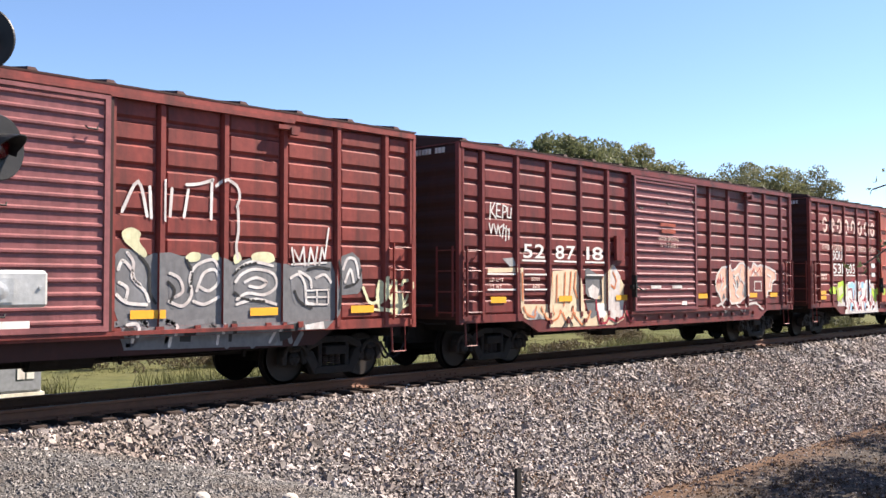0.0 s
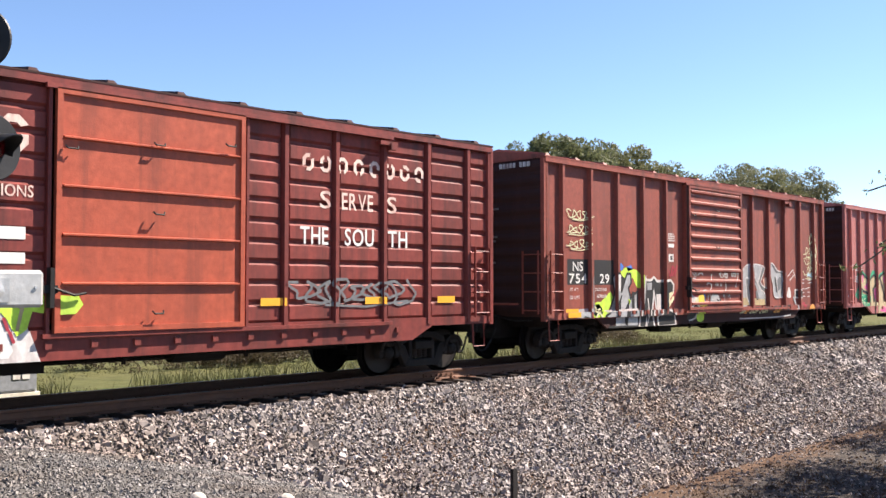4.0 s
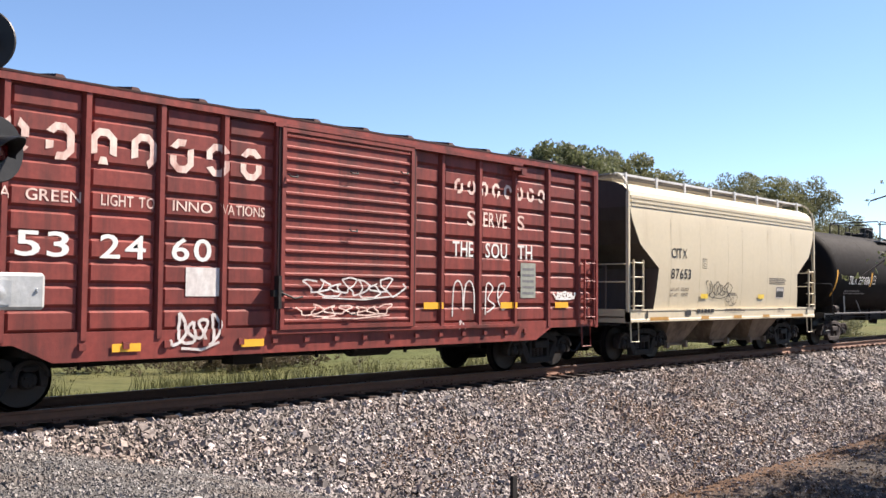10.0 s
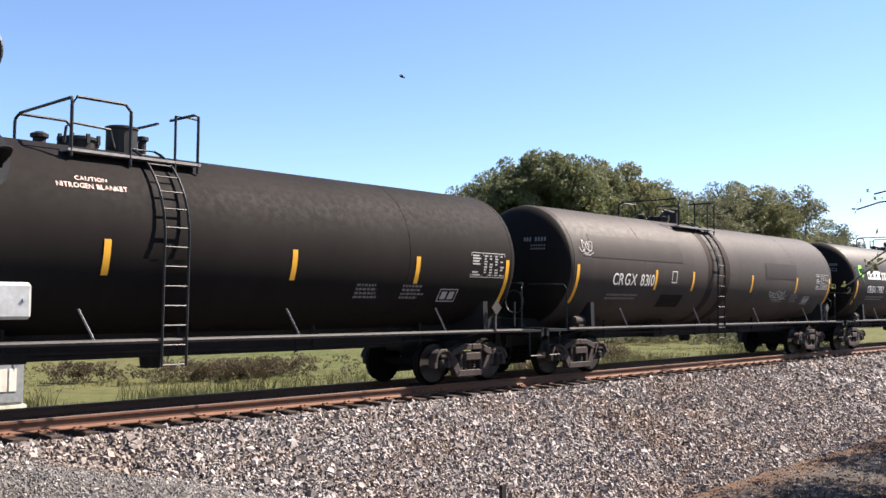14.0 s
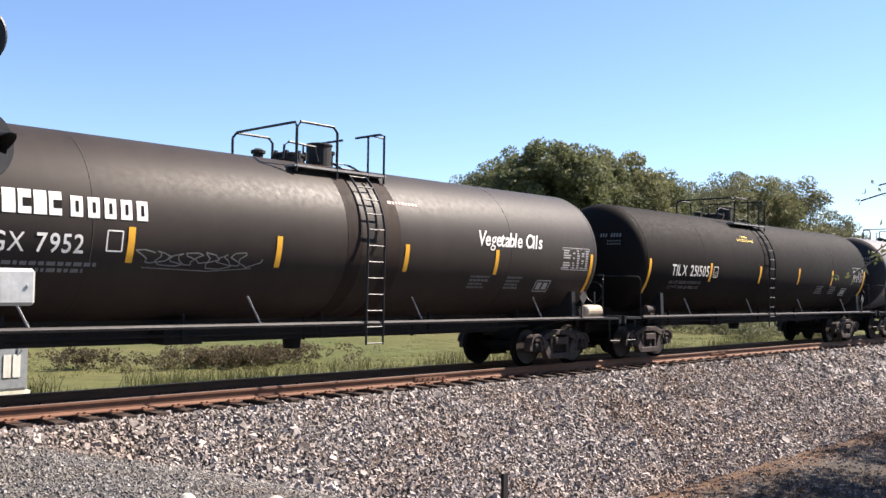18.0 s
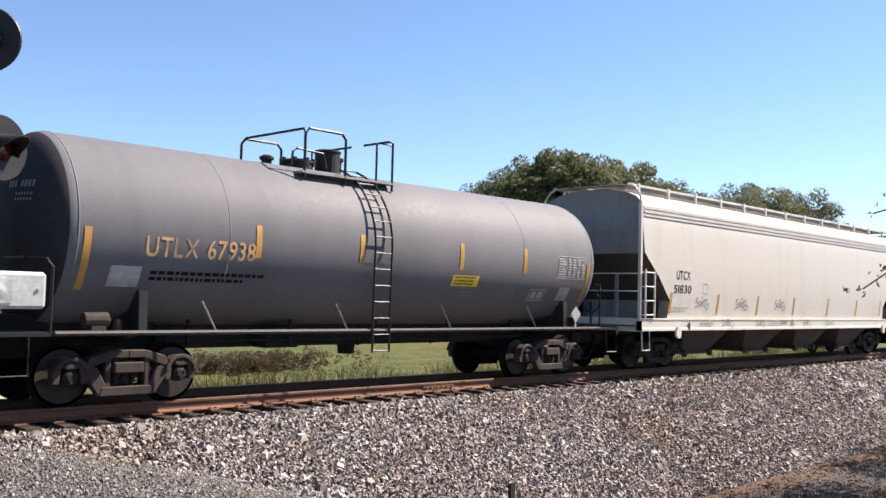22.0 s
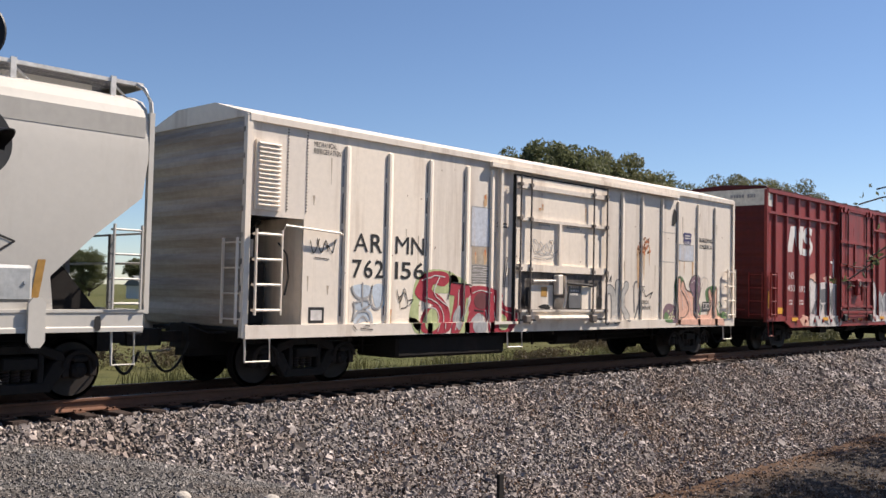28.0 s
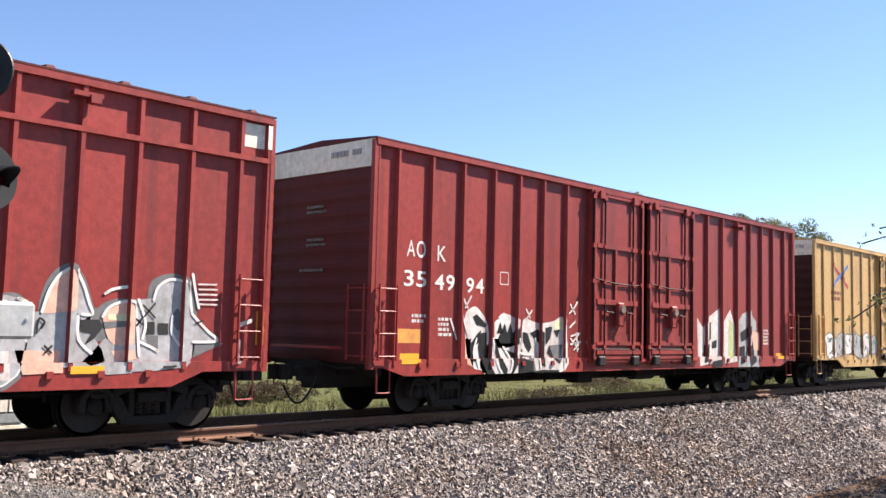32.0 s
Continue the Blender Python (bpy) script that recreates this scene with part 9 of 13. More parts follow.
    k.stroke([(12.17, 1.74), (12.29, 1.9), (12.5, 1.7), (12.83, 1.81), (12.7, 1.65)], 0.025, INK, 3)
    k.stroke([(12.23, 1.94), (12.38, 1.95)], 0.025, INK, 3)


def mural_grey(k, rng):
    k.open_group("mural", "grey and silver letters in white line")
    k.poly([(9.54, 2.18), (9.65, 2.3), (9.88, 2.28), (10.06, 2.19), (10.18, 2.24), (10.45, 2.26), (10.67, 2.2), (10.97, 2.26), (11.32, 2.21), (11.6, 2.12), (12.01, 2.23), (12.44, 2.13), (12.79, 2.09), (13.21, 2.11), (13.6, 2.17), (13.7, 1.96), (13.74, 1.66), (13.84, 2.27), (14.09, 2.35), (14.26, 2.24), (14.32, 1.97), (14.34, 1.69), (14.22, 1.6), (13.84, 1.58), (13.76, 1.24), (13.55, 1.06), (13.26, 0.77), (12.8, 0.74), (9.77, 0.8), (9.66, 1.12), (9.55, 1.43)], MIDGREY, 1)
    k.poly(curve([(9.58, 2.18), (9.75, 2.24), (9.95, 2.15), (10.06, 1.93), (10.1, 1.55), (9.93, 1.46), (9.69, 1.49), (9.59, 1.74)], True), PEWTER, 2)
    k.poly(curve([(10.45, 2.0), (10.59, 2.13), (10.74, 2.0), (10.82, 1.67), (10.67, 1.48), (10.46, 1.42)], True), PEWTER, 2)
    k.poly(curve([(10.86, 1.81), (11.04, 2.14), (11.29, 2.11), (11.3, 1.54), (10.97, 1.46)], True), PEWTER, 2)
    k.poly(curve([(11.61, 1.88), (11.88, 2.05), (12.27, 2.06), (12.42, 1.88), (12.4, 1.52), (12.01, 1.44), (11.64, 1.53)], True), PEWTER, 2)
    k.poly(curve([(12.72, 1.95), (12.93, 1.99), (13.09, 1.74), (13.07, 1.46), (12.8, 1.45)], True), PEWTER, 2)
    k.poly(curve([(13.14, 1.96), (13.54, 2.0), (13.58, 1.74), (13.21, 1.72)], True), PEWTER, 2)
    k.poly(curve([(13.86, 2.19), (14.09, 2.27), (14.24, 2.04), (14.14, 1.77), (13.89, 1.81)], True), PEWTER, 2)
    k.stroke(curve([(9.61, 1.99), (9.68, 2.12), (9.82, 1.99), (9.88, 1.81), (10.03, 1.68), (10.1, 1.52)]), 0.05, CHALK, 4)
    k.stroke(curve([(9.75, 2.24), (9.85, 2.09), (9.83, 1.87), (9.96, 1.77)]), 0.05, CHALK, 4)
    k.stroke(curve([(9.59, 1.62), (9.76, 1.5), (10.07, 1.47)]), 0.05, CHALK, 4)
    k.stroke(curve([(9.63, 1.8), (9.76, 1.71), (9.73, 1.55)]), 0.05, CHALK, 4)
    k.stroke(curve([(10.44, 1.51), (10.67, 1.44), (10.82, 1.61), (10.79, 1.87), (10.91, 2.07), (11.2, 2.16), (11.31, 2.01)]), 0.05, CHALK, 4)
    k.stroke(curve([(10.86, 1.51), (11.05, 1.46), (11.3, 1.57)]), 0.05, CHALK, 4)
    k.stroke(curve([(10.91, 1.67), (11.03, 1.94), (11.24, 2.0), (11.3, 1.81), (11.13, 1.67), (10.97, 1.73)]), 0.05, CHALK, 4)
    k.stroke(curve([(10.45, 1.94), (10.61, 1.86), (10.67, 1.67), (10.54, 1.58)]), 0.05, CHALK, 4)
    k.stroke(curve([(11.62, 1.81), (11.76, 1.95), (12.01, 2.02), (12.35, 1.95), (12.42, 1.74), (12.18, 1.6), (11.85, 1.63), (11.65, 1.53)]), 0.05, CHALK, 4)
    k.stroke(curve([(11.8, 1.81), (12.01, 1.88), (12.22, 1.81), (12.1, 1.72), (11.89, 1.74)]), 0.05, CHALK, 4)
    k.stroke(curve([(11.65, 1.45), (12.01, 1.53), (12.42, 1.44)]), 0.05, CHALK, 4)
    k.stroke(curve([(11.65, 2.01), (11.93, 2.14), (12.35, 2.08)]), 0.05, CHALK, 4)
    k.stroke(curve([(12.72, 1.88), (12.89, 1.94), (13.02, 1.77), (13.05, 1.48), (13.21, 1.43)]), 0.05, CHALK, 4)
    k.stroke(curve([(12.89, 1.99), (13.12, 1.88), (13.16, 1.72)]), 0.05, CHALK, 4)
    k.stroke(curve([(13.26, 1.88), (13.45, 1.94), (13.59, 1.81)]), 0.05, CHALK, 4)
    k.stroke(curve([(13.87, 2.04), (13.98, 2.23), (14.16, 2.2), (14.24, 1.89)]), 0.05, CHALK, 4)
    k.stroke(curve([(13.92, 1.81), (14.04, 2.04), (14.12, 1.81)]), 0.05, CHALK, 4)
    k.stroke([(13.02, 1.66), (13.54, 1.68)], 0.03, CHALK, 5)
    k.stroke([(13.03, 1.43), (13.54, 1.42)], 0.03, CHALK, 5)
    k.stroke([(13.03, 1.66), (13.04, 1.43)], 0.03, CHALK, 5)
    k.stroke([(13.28, 1.66), (13.28, 1.42)], 0.03, CHALK, 5)
    k.stroke([(13.53, 1.68), (13.53, 1.42)], 0.03, CHALK, 5)
    k.stroke([(13.03, 1.55), (13.54, 1.55)], 0.03, CHALK, 5)
    k.stroke(curve([(9.95, 2.19), (10.1, 2.0), (10.11, 1.68), (10.21, 1.49)]), 0.045, INK, 4)
    k.stroke(curve([(10.42, 1.81), (10.53, 1.68), (10.46, 1.51)]), 0.045, INK, 4)
    k.stroke(curve([(10.74, 2.14), (10.83, 1.94), (10.78, 1.67)]), 0.045, INK, 4)
    k.stroke(curve([(11.6, 1.94), (11.76, 2.07), (12.01, 2.12)]), 0.045, INK, 4)
    k.stroke(curve([(11.6, 1.64), (11.81, 1.53), (12.18, 1.49)]), 0.045, INK, 4)
    k.stroke(curve([(12.8, 1.66), (12.91, 1.48), (13.17, 1.37)]), 0.045, INK, 4)
    k.stroke(curve([(13.74, 2.19), (13.8, 1.81), (13.76, 1.36)]), 0.045, INK, 4)
    k.stroke(curve([(13.09, 2.03), (13.3, 2.07), (13.56, 2.04)]), 0.045, INK, 4)
    k.stroke(curve([(13.94, 1.73), (14.19, 1.81), (14.3, 2.04)]), 0.045, INK, 4)
    k.stroke(curve([(9.56, 1.19), (9.9, 1.24), (10.07, 1.17), (9.97, 0.92), (9.8, 0.87)]), 0.09, PEWTER, 3)
    k.stroke(curve([(10.39, 1.22), (10.53, 1.16), (10.46, 0.9)]), 0.09, PEWTER, 3)
    k.stroke(curve([(10.43, 0.9), (10.75, 1.15), (11.21, 1.2)]), 0.09, PEWTER, 3)
    k.stroke(curve([(10.68, 0.82), (10.98, 1.01), (11.21, 1.13), (11.3, 0.86)]), 0.09, PEWTER, 3)
    k.stroke(curve([(11.56, 1.12), (11.53, 0.78)]), 0.09, PEWTER, 3)
    k.stroke(curve([(11.69, 0.84), (11.93, 1.08), (12.36, 1.1)]), 0.09, PEWTER, 3)
    k.stroke(curve([(12.02, 0.76), (12.36, 0.99), (12.49, 0.81)]), 0.09, PEWTER, 3)
    k.stroke(curve([(12.71, 1.09), (12.8, 0.8)]), 0.09, PEWTER, 3)
    k.stroke(curve([(12.89, 0.72), (13.03, 0.93)]), 0.09, PEWTER, 3)
    k.stroke(curve([(9.76, 1.18), (9.93, 1.17), (9.89, 0.92)]), 0.05, CHALK, 5)
    k.stroke(curve([(11.4, 1.13), (11.35, 0.83)]), 0.05, CHALK, 5)
    k.stroke(curve([(12.36, 0.81), (12.53, 1.06)]), 0.05, CHALK, 5)
    k.stroke(curve([(10.57, 1.15), (10.5, 0.83)]), 0.05, CHALK, 5)
    k.poly([(13.0, 1.08), (13.4, 1.13), (13.45, 0.92), (13.21, 0.81), (13.03, 0.82)], CHALK, 5)
    k.poly([(9.69, 1.18), (9.84, 1.15), (9.89, 1.04), (9.76, 1.0)], INK, 4)
    k.poly([(11.56, 1.19), (11.65, 1.18), (11.62, 0.85), (11.56, 0.85)], INK, 4)
    k.poly([(12.53, 1.09), (12.89, 1.12), (12.8, 0.87), (12.58, 0.81)], INK, 4)
    k.poly([(10.68, 1.09), (10.9, 1.14), (10.87, 0.88), (10.68, 0.89)], INK, 4)
    k.open_group("mural", "pale cream paint patches above the letters")
    k.poly(curve([(9.67, 2.55), (9.81, 2.61), (9.96, 2.54), (9.94, 2.41), (10.06, 2.25), (10.02, 2.17), (9.85, 2.28), (9.69, 2.42)], True), PALETAG, 4)
    k.poly(curve([(10.71, 2.19), (10.82, 2.27), (10.97, 2.25), (10.94, 2.14), (10.78, 2.12)], True), PALETAG, 4)
    k.poly(curve([(11.17, 2.21), (11.29, 2.28), (11.31, 2.15)], True), PALETAG, 4)
    k.poly(curve([(11.92, 2.23), (12.05, 2.3), (12.32, 2.29), (12.37, 2.15), (12.01, 2.12)], True), PALETAG, 4)
    k.poly(curve([(11.58, 2.22), (11.68, 2.29), (11.73, 2.17), (11.61, 2.1)], True), PALETAG, 4)
    k.poly(curve([(14.66, 1.69), (14.82, 1.81), (14.94, 1.65), (14.87, 1.46), (14.72, 1.42)], True), PALETAG, 4)
    k.poly(curve([(15.03, 1.57), (15.31, 1.65), (15.35, 1.33), (15.09, 1.17)], True), PALETAG, 4)
    k.poly(curve([(14.87, 1.91), (14.98, 1.89), (14.96, 1.72), (14.87, 1.75)], True), PALETAG, 4)
    k.open_group("mural", "white slanting bars and lines")
    k.stroke(curve([(9.66, 2.84), (9.91, 3.3), (10.06, 2.79)]), 0.05, CHALK, 4)
    k.stroke(curve([(10.1, 3.23), (10.13, 2.77)]), 0.05, CHALK, 4)
    k.stroke(curve([(10.34, 3.34), (10.34, 2.74)]), 0.05, CHALK, 4)
    k.stroke(curve([(10.47, 3.23), (10.44, 2.81)]), 0.05, CHALK, 4)
    k.stroke(curve([(10.75, 3.23), (10.68, 2.81)]), 0.05, CHALK, 4)
    k.stroke(curve([(11.17, 3.41), (11.16, 2.8)]), 0.05, CHALK, 4)
    k.stroke(curve([(10.72, 3.31), (10.94, 3.34), (11.19, 3.42)]), 0.05, CHALK, 4)
    k.stroke(curve([(11.25, 3.33), (11.43, 3.44), (11.63, 3.36), (11.69, 3.19), (11.64, 3.02)]), 0.05, CHALK, 4)
    k.stroke(curve([(11.66, 3.0), (11.67, 2.64), (11.63, 2.39), (11.66, 2.19)]), 0.05, CHALK, 4)
    k.stroke([(12.74, 2.39), (12.79, 2.1)], 0.035, CHALK, 4)
    k.stroke([(12.79, 2.35), (12.9, 2.17), (12.99, 2.41), (13.02, 2.1)], 0.035, CHALK, 4)
    k.stroke([(13.09, 2.1), (13.14, 2.4), (13.24, 2.11), (13.29, 2.42)], 0.035, CHALK, 4)
    k.stroke([(13.33, 2.11), (13.39, 2.41), (13.45, 2.22), (13.54, 2.75)], 0.035, CHALK, 4)
    k.stroke([(12.74, 2.11), (13.49, 2.15)], 0.035, CHALK, 4)


def tag_second(k, rng):
    k.open_group("mural", "white marker letters")
    k.stroke([(0.97, 3.47), (0.94, 3.13)], 0.035, CHALK, 3)
    k.stroke([(1.1, 3.48), (0.98, 3.3), (1.14, 3.16)], 0.035, CHALK, 3)
    k.stroke([(1.29, 3.46), (1.17, 3.47), (1.15, 3.21), (1.29, 3.19)], 0.035, CHALK, 3)
    k.stroke([(1.16, 3.33), (1.26, 3.33)], 0.035, CHALK, 3)
    k.stroke([(1.35, 3.17), (1.37, 3.45), (1.48, 3.42), (1.47, 3.32), (1.36, 3.29)], 0.035, CHALK, 3)
    k.stroke([(1.52, 3.41), (1.51, 3.2), (1.62, 3.19), (1.64, 3.4)], 0.035, CHALK, 3)
    k.stroke([(0.92, 3.04), (0.98, 2.84), (1.03, 3.03)], 0.035, CHALK, 3)
    k.stroke([(1.07, 3.03), (1.15, 2.82), (1.2, 3.02), (1.28, 2.79)], 0.035, CHALK, 3)
    k.stroke([(1.26, 2.96), (1.39, 3.04), (1.34, 2.76)], 0.035, CHALK, 3)
    k.stroke([(1.39, 2.97), (1.55, 2.93)], 0.035, CHALK, 3)
    k.stroke([(1.47, 3.01), (1.45, 2.7)], 0.035, CHALK, 3)
    k.stroke([(1.57, 2.96), (1.55, 2.73)], 0.035, CHALK, 3)


# ---------------------------------------------------------------- mechanical refrigerator car


def reefer(label, x_at):
    L, W, eave, bot = 17.4, 1.6, 4.60, 1.0
    car = thing("refrigerator_car", label, "refrigerator car", "train cars", (x_at, TRACK_Y, 0))
    CARS.append((car, x_at))
    paint = OFFWHITE
    posts = (2.17, 3.24, 4.35, 5.45, 6.25, 11.35, 12.3, 13.3, 14.15, 15.26, 16.28)
    spans = []
    for s in (-1, 1):
        yw = s * (W - 0.045)
        cuts = [1.2, *posts, L]
        for a, b in zip([0.75, 1.2, *posts], [1.2, *posts, L]):
            if a == 6.25:
                continue
            bm = one_box(a, b, *sorted((yw, yw - s * 0.03)), 2.92 if a == 0.75 and s < 0 else bot, eave - 0.10)
            part("side_panel", bm, paint, car)
            if s < 0:
                spans.append((a, b, yw))
        # the end bay is open below for the engine room ladder
        bm = one_box(0.0, 0.75, *sorted((yw, yw - s * 0.03)), 2.92, eave - 0.10)
        part("side_panel", bm, paint, car)
        if s < 0:
            spans.append((0.0, 0.75, yw))
        proto = None
        for p in posts:
            if proto is None:
                bm = bmesh.new()
                prism(bm, [(-0.065, yw), (-0.05, s * W), (0.0, s * W), (0.09, yw)], "z", bot + 0.02, eave - 0.28)
                bmesh.ops.bevel(bm, geom=[e for e in bm.edges if abs(e.verts[0].co.z - e.verts[1].co.z) < 1e-4 and e.verts[0].co.z > 3], offset=0.02, segments=1, affect="EDGES")
                proto = part("post", bm, paint, car)
                proto.matrix_basis = pose(p, 0, 0)
            else:
                again(proto, car, pose(p, 0, 0))
            if s < 0:
                spans.append((p - 0.07, p + 0.07, -W))
        bm = one_box(0.0, L, *sorted((s * (W - 0.08), s * (W + 0.02))), bot - 0.12, bot + 0.10)
        part("side_sill", bm, paint, car)
        bm = one_box(0.0, L, *sorted((s * (W - 0.12), s * (W + 0.01))), eave - 0.12, eave - 0.01)
        part("top_plate", bm, paint, car)
    # door in the middle of the near side, with rods and a heater box
    a, b, z0, z1, y = 7.0, 10.55, 1.15, 4.28, -W
    for s in (-1, 1):
        bm = one_box(6.25, 11.35, *sorted((s * (W - 0.05), s * (W - 0.10))), bot, eave - 0.1)
        part("side_panel", bm, paint, car)
    spans.append((6.25, 7.0, -W + 0.05))
    spans.append((10.55, 11.35, -W + 0.05))
    bm = one_box(a, b, y - 0.03, y + 0.06, z0, z1)
    door = part("door", bm, paint, car)
    spans.append((a, b, y - 0.03))
    for x in (a + 0.05, 7.42, 9.86, b - 0.12):
        part("lock_rod", one_tube([(x, y - 0.11, z0 - 0.1), (x, y - 0.11, z1 + 0.04)], 0.022, 6), RUSTY_ROD, door)
        for z in (z0 + 0.18, z0 + 1.1, z0 + 2.2, z0 + 2.95):
            part("rod_guide", one_box(x - 0.045, x + 0.045, y - 0.14, y - 0.03, z - 0.03, z + 0.04), RUSTY_ROD, door)
    # Black strips stand in for the shaded gap round the door.
    for x0, x1, q0, q1 in ((a - 0.04, a, z0 - 0.04, z1 + 0.04), (b, b + 0.04, z0 - 0.04, z1 + 0.04), (a, b, z1, z1 + 0.04), (a, b, z0 - 0.04, z0)):
        part("door_seal", one_box(x0, x1, y - 0.01, y + 0.06, q0, q1), SOOT_AND_SHADE, door, "black strip drawn for the gap round the door")
    for z, h in ((z0 + 2.16, 0.07), (z0 + 1.05, 0.16), (z0 + 0.16, 0.05), (z1 - 0.26, 0.10)):
        part("cross_bar", one_box(a + 0.02, b - 0.02, y - 0.09, y - 0.03, z, z + h), paint, door)
    part("middle_post", one_box(8.50, 8.60, y - 0.09, y - 0.03, z0 + 1.21, z0 + 2.16), paint, door)
    # Shade behind the levers is painted as a dark panel.
    part("recess_panel", one_box(a + 0.1, b - 0.2, y - 0.036, y - 0.028, z0 + 0.2, z0 + 1.05), RECESS_SHADE, door, "panel behind the levers, recess shade painted dark")
    part("lower_panel", one_box(7.50, 8.30, y - 0.07, y - 0.03, z0 + 0.22, z0 + 0.76), paint, door, "off-white panel with a rust stain")
    part("lower_panel", one_box(9.45, 10.05, y - 0.07, y - 0.03, z0 + 0.22, z0 + 0.76), paint, door)
    part("notice_panel", one_box(8.92, 9.40, y - 0.08, y - 0.03, z0 + 0.25, z0 + 0.76), MIDGREY, door, "dark slate notice panel")
    part("rust_stain", one_box(7.86, 8.08, y - 0.075, y - 0.068, z0 + 0.5, z0 + 0.72), OCHRE_STRIP, door)
    gear = part("gear_box", soft_box(8.36, 8.56, y - 0.18, y - 0.03, z0 + 0.55, z0 + 1.0, 0.02), paint, door)
    part("lever", one_tube([(8.62, y - 0.16, z0 + 0.25), (8.66, y - 0.18, z0 + 0.6), (8.64, y - 0.16, z0 + 0.98)], 0.03, 6), paint, gear)
    part("draw_rod", one_tube([(7.5, y - 0.12, z0 + 0.84), (8.3, y - 0.13, z0 + 0.86)], 0.035, 6), paint, door)
    part("draw_rod", one_tube([(8.75, y - 0.13, z0 + 0.82), (9.8, y - 0.12, z0 + 0.78)], 0.035, 6), SOOT_AND_SHADE, door)
    part("bottom_roller", one_tube([(7.7, y - 0.10, z0 + 0.02), (9.65, y - 0.10, z0 + 0.02)], 0.06, 8), paint, door)
    for x in (7.35, 9.9):
        part("roller_bracket", soft_box(x - 0.11, x + 0.11, y - 0.15, y - 0.02, z0 - 0.08, z0 + 0.09, 0.025), RUSTY_ROD, door, "greasy roller bracket")
    bm = bmesh.new()
    bx(bm, 6.1, 14.0, -W - 0.08, -W, eave - 0.22, eave - 0.12)
    part("door_track", bm, paint, car)
    bm = bmesh.new()
    bx(bm, 6.3, 11.2, -W - 0.06, -W + 0.02, bot + 0.05, bot + 0.11)
    part("door_track", bm, paint, car)
    part("door_jamb", one_box(6.45, 6.53, -W - 0.04, -W + 0.06, bot + 0.1, eave - 0.2), paint, car)
    # louvre and ladder of the engine room
    lv = part("louvre", one_box(0.14, 0.66, -W - 0.005, -W + 0.04, 3.02, 4.18), paint, car)
    proto = None
    for k in range(15):
        z = 3.08 + k * 0.073
        if proto is None:
            bm = bmesh.new()
            prism(bm, [(-W - 0.005, 0.0), (-W - 0.045, 0.012), (-W - 0.045, 0.020), (-W - 0.005, 0.05)], "x", 0.18, 0.62)
            proto = part("louvre_slat", bm, paint, lv)
            proto.matrix_basis = pose(0, 0, z)
        else:
            again(proto, lv, pose(0, 0, z))
    ladder(car, 0.14, 0.66, [1.35 + 0.42 * k for k in range(4)], -W + 0.02, paint, 0.024)
    bm = bmesh.new()
    bx(bm, 1.2, 1.26, -W + 1.5, -W + 0.09, bot, 2.95)
    part("recess_wall", bm, paint, car)
    # Back, ceiling and floor are coloured black for the shade in the opening.
    part("recess_back", one_box(0.05, 1.2, -W + 1.45, -W + 1.5, bot, 2.95), SOOT_AND_SHADE, car, "near-black back wall of the engine room, painted for its shade")
    part("recess_ceiling", one_box(0.05, 1.26, -W + 0.09, -W + 1.5, 2.96, 3.0), SOOT_AND_SHADE, car)
    part("recess_floor", one_box(0.0, 1.25, -W + 0.02, -W + 1.5, bot, bot + 0.06), SOOT_AND_SHADE, car)
    eng = part("engine", soft_box(0.15, 0.95, -W + 0.75, -W + 1.4, bot + 0.06, 2.2, 0.05), SOOT_AND_SHADE, car, "oily black engine block")
    part("exhaust_pipe", one_tube([(0.5, -W + 0.9, 2.2), (0.5, -W + 0.85, 2.6), (0.8, -W + 0.8, 2.9)], 0.05, 8), SOOT_AND_SHADE, eng)
    part("control_box", one_box(0.22, 0.52, -W + 0.55, -W + 0.75, 2.25, 2.55), GREYTXT, car)
    part("cable", one_tube([(0.86, -W + 0.3, 2.5), (1.05, -W + 0.3, 2.3), (1.08, -W + 0.28, 1.9), (1.02, -W + 0.3, 1.6)], 0.016, 5), INK, car)
    for x in (0.82, 1.24):
        row = bmesh.new()
        for q in range(26):
            z = 3.05 + q * 0.055
            if z < eave - 0.15:
                bx(row, x - 0.012, x + 0.012, -W + 0.033, -W + 0.047, z, z + 0.024)
        part("rivet_row", row, RUSTY_ROD, car)
    part("grab_iron", one_tube([(0.70, -W - 0.02, 2.62), (0.72, -W - 0.08, 2.78), (1.9, -W - 0.08, 2.72), (2.05, -W, 2.7)], 0.02, 5), paint, car)
    for x, d in ((0.0, -1), (L, 1)):
        bm = bmesh.new()
        n, za, zb = 8, bot + 0.05, eave - 0.05
        p = (zb - za) / n
        prof = [(x - d * 0.03, za)]
        for k in range(n):
            q = za + k * p
            prof += [(x, q + 0.03), (x + d * 0.05, q + p * 0.4), (x + d * 0.05, q + p * 0.6), (x, q + p * 0.85)]
        prof += [(x, zb), (x - d * 0.03, zb)]
        prism(bm, prof, "y", -W + 0.06, W - 0.06)
        part("end_wall", bm, OFFWHITE_END, car, "ribbed off-white end wall, brown grime bands over painted shade")
        bm = bmesh.new()
        prism(bm, [(-W, eave - 0.05), (W, eave - 0.05), (W - 0.05, eave), (0.6, eave + 0.28), (-0.6, eave + 0.28), (-W + 0.05, eave)], "x", *sorted((x - d * 0.03, x + d * 0.03)))
        part("end_gable", bm, paint, car)
        for yy in (-W + 0.05, W - 0.05):
            part("corner_post", one_box(*sorted((x - d * 0.06, x + d * 0.05)), yy - 0.05, yy + 0.05, bot - 0.1, eave - 0.05), paint, car)
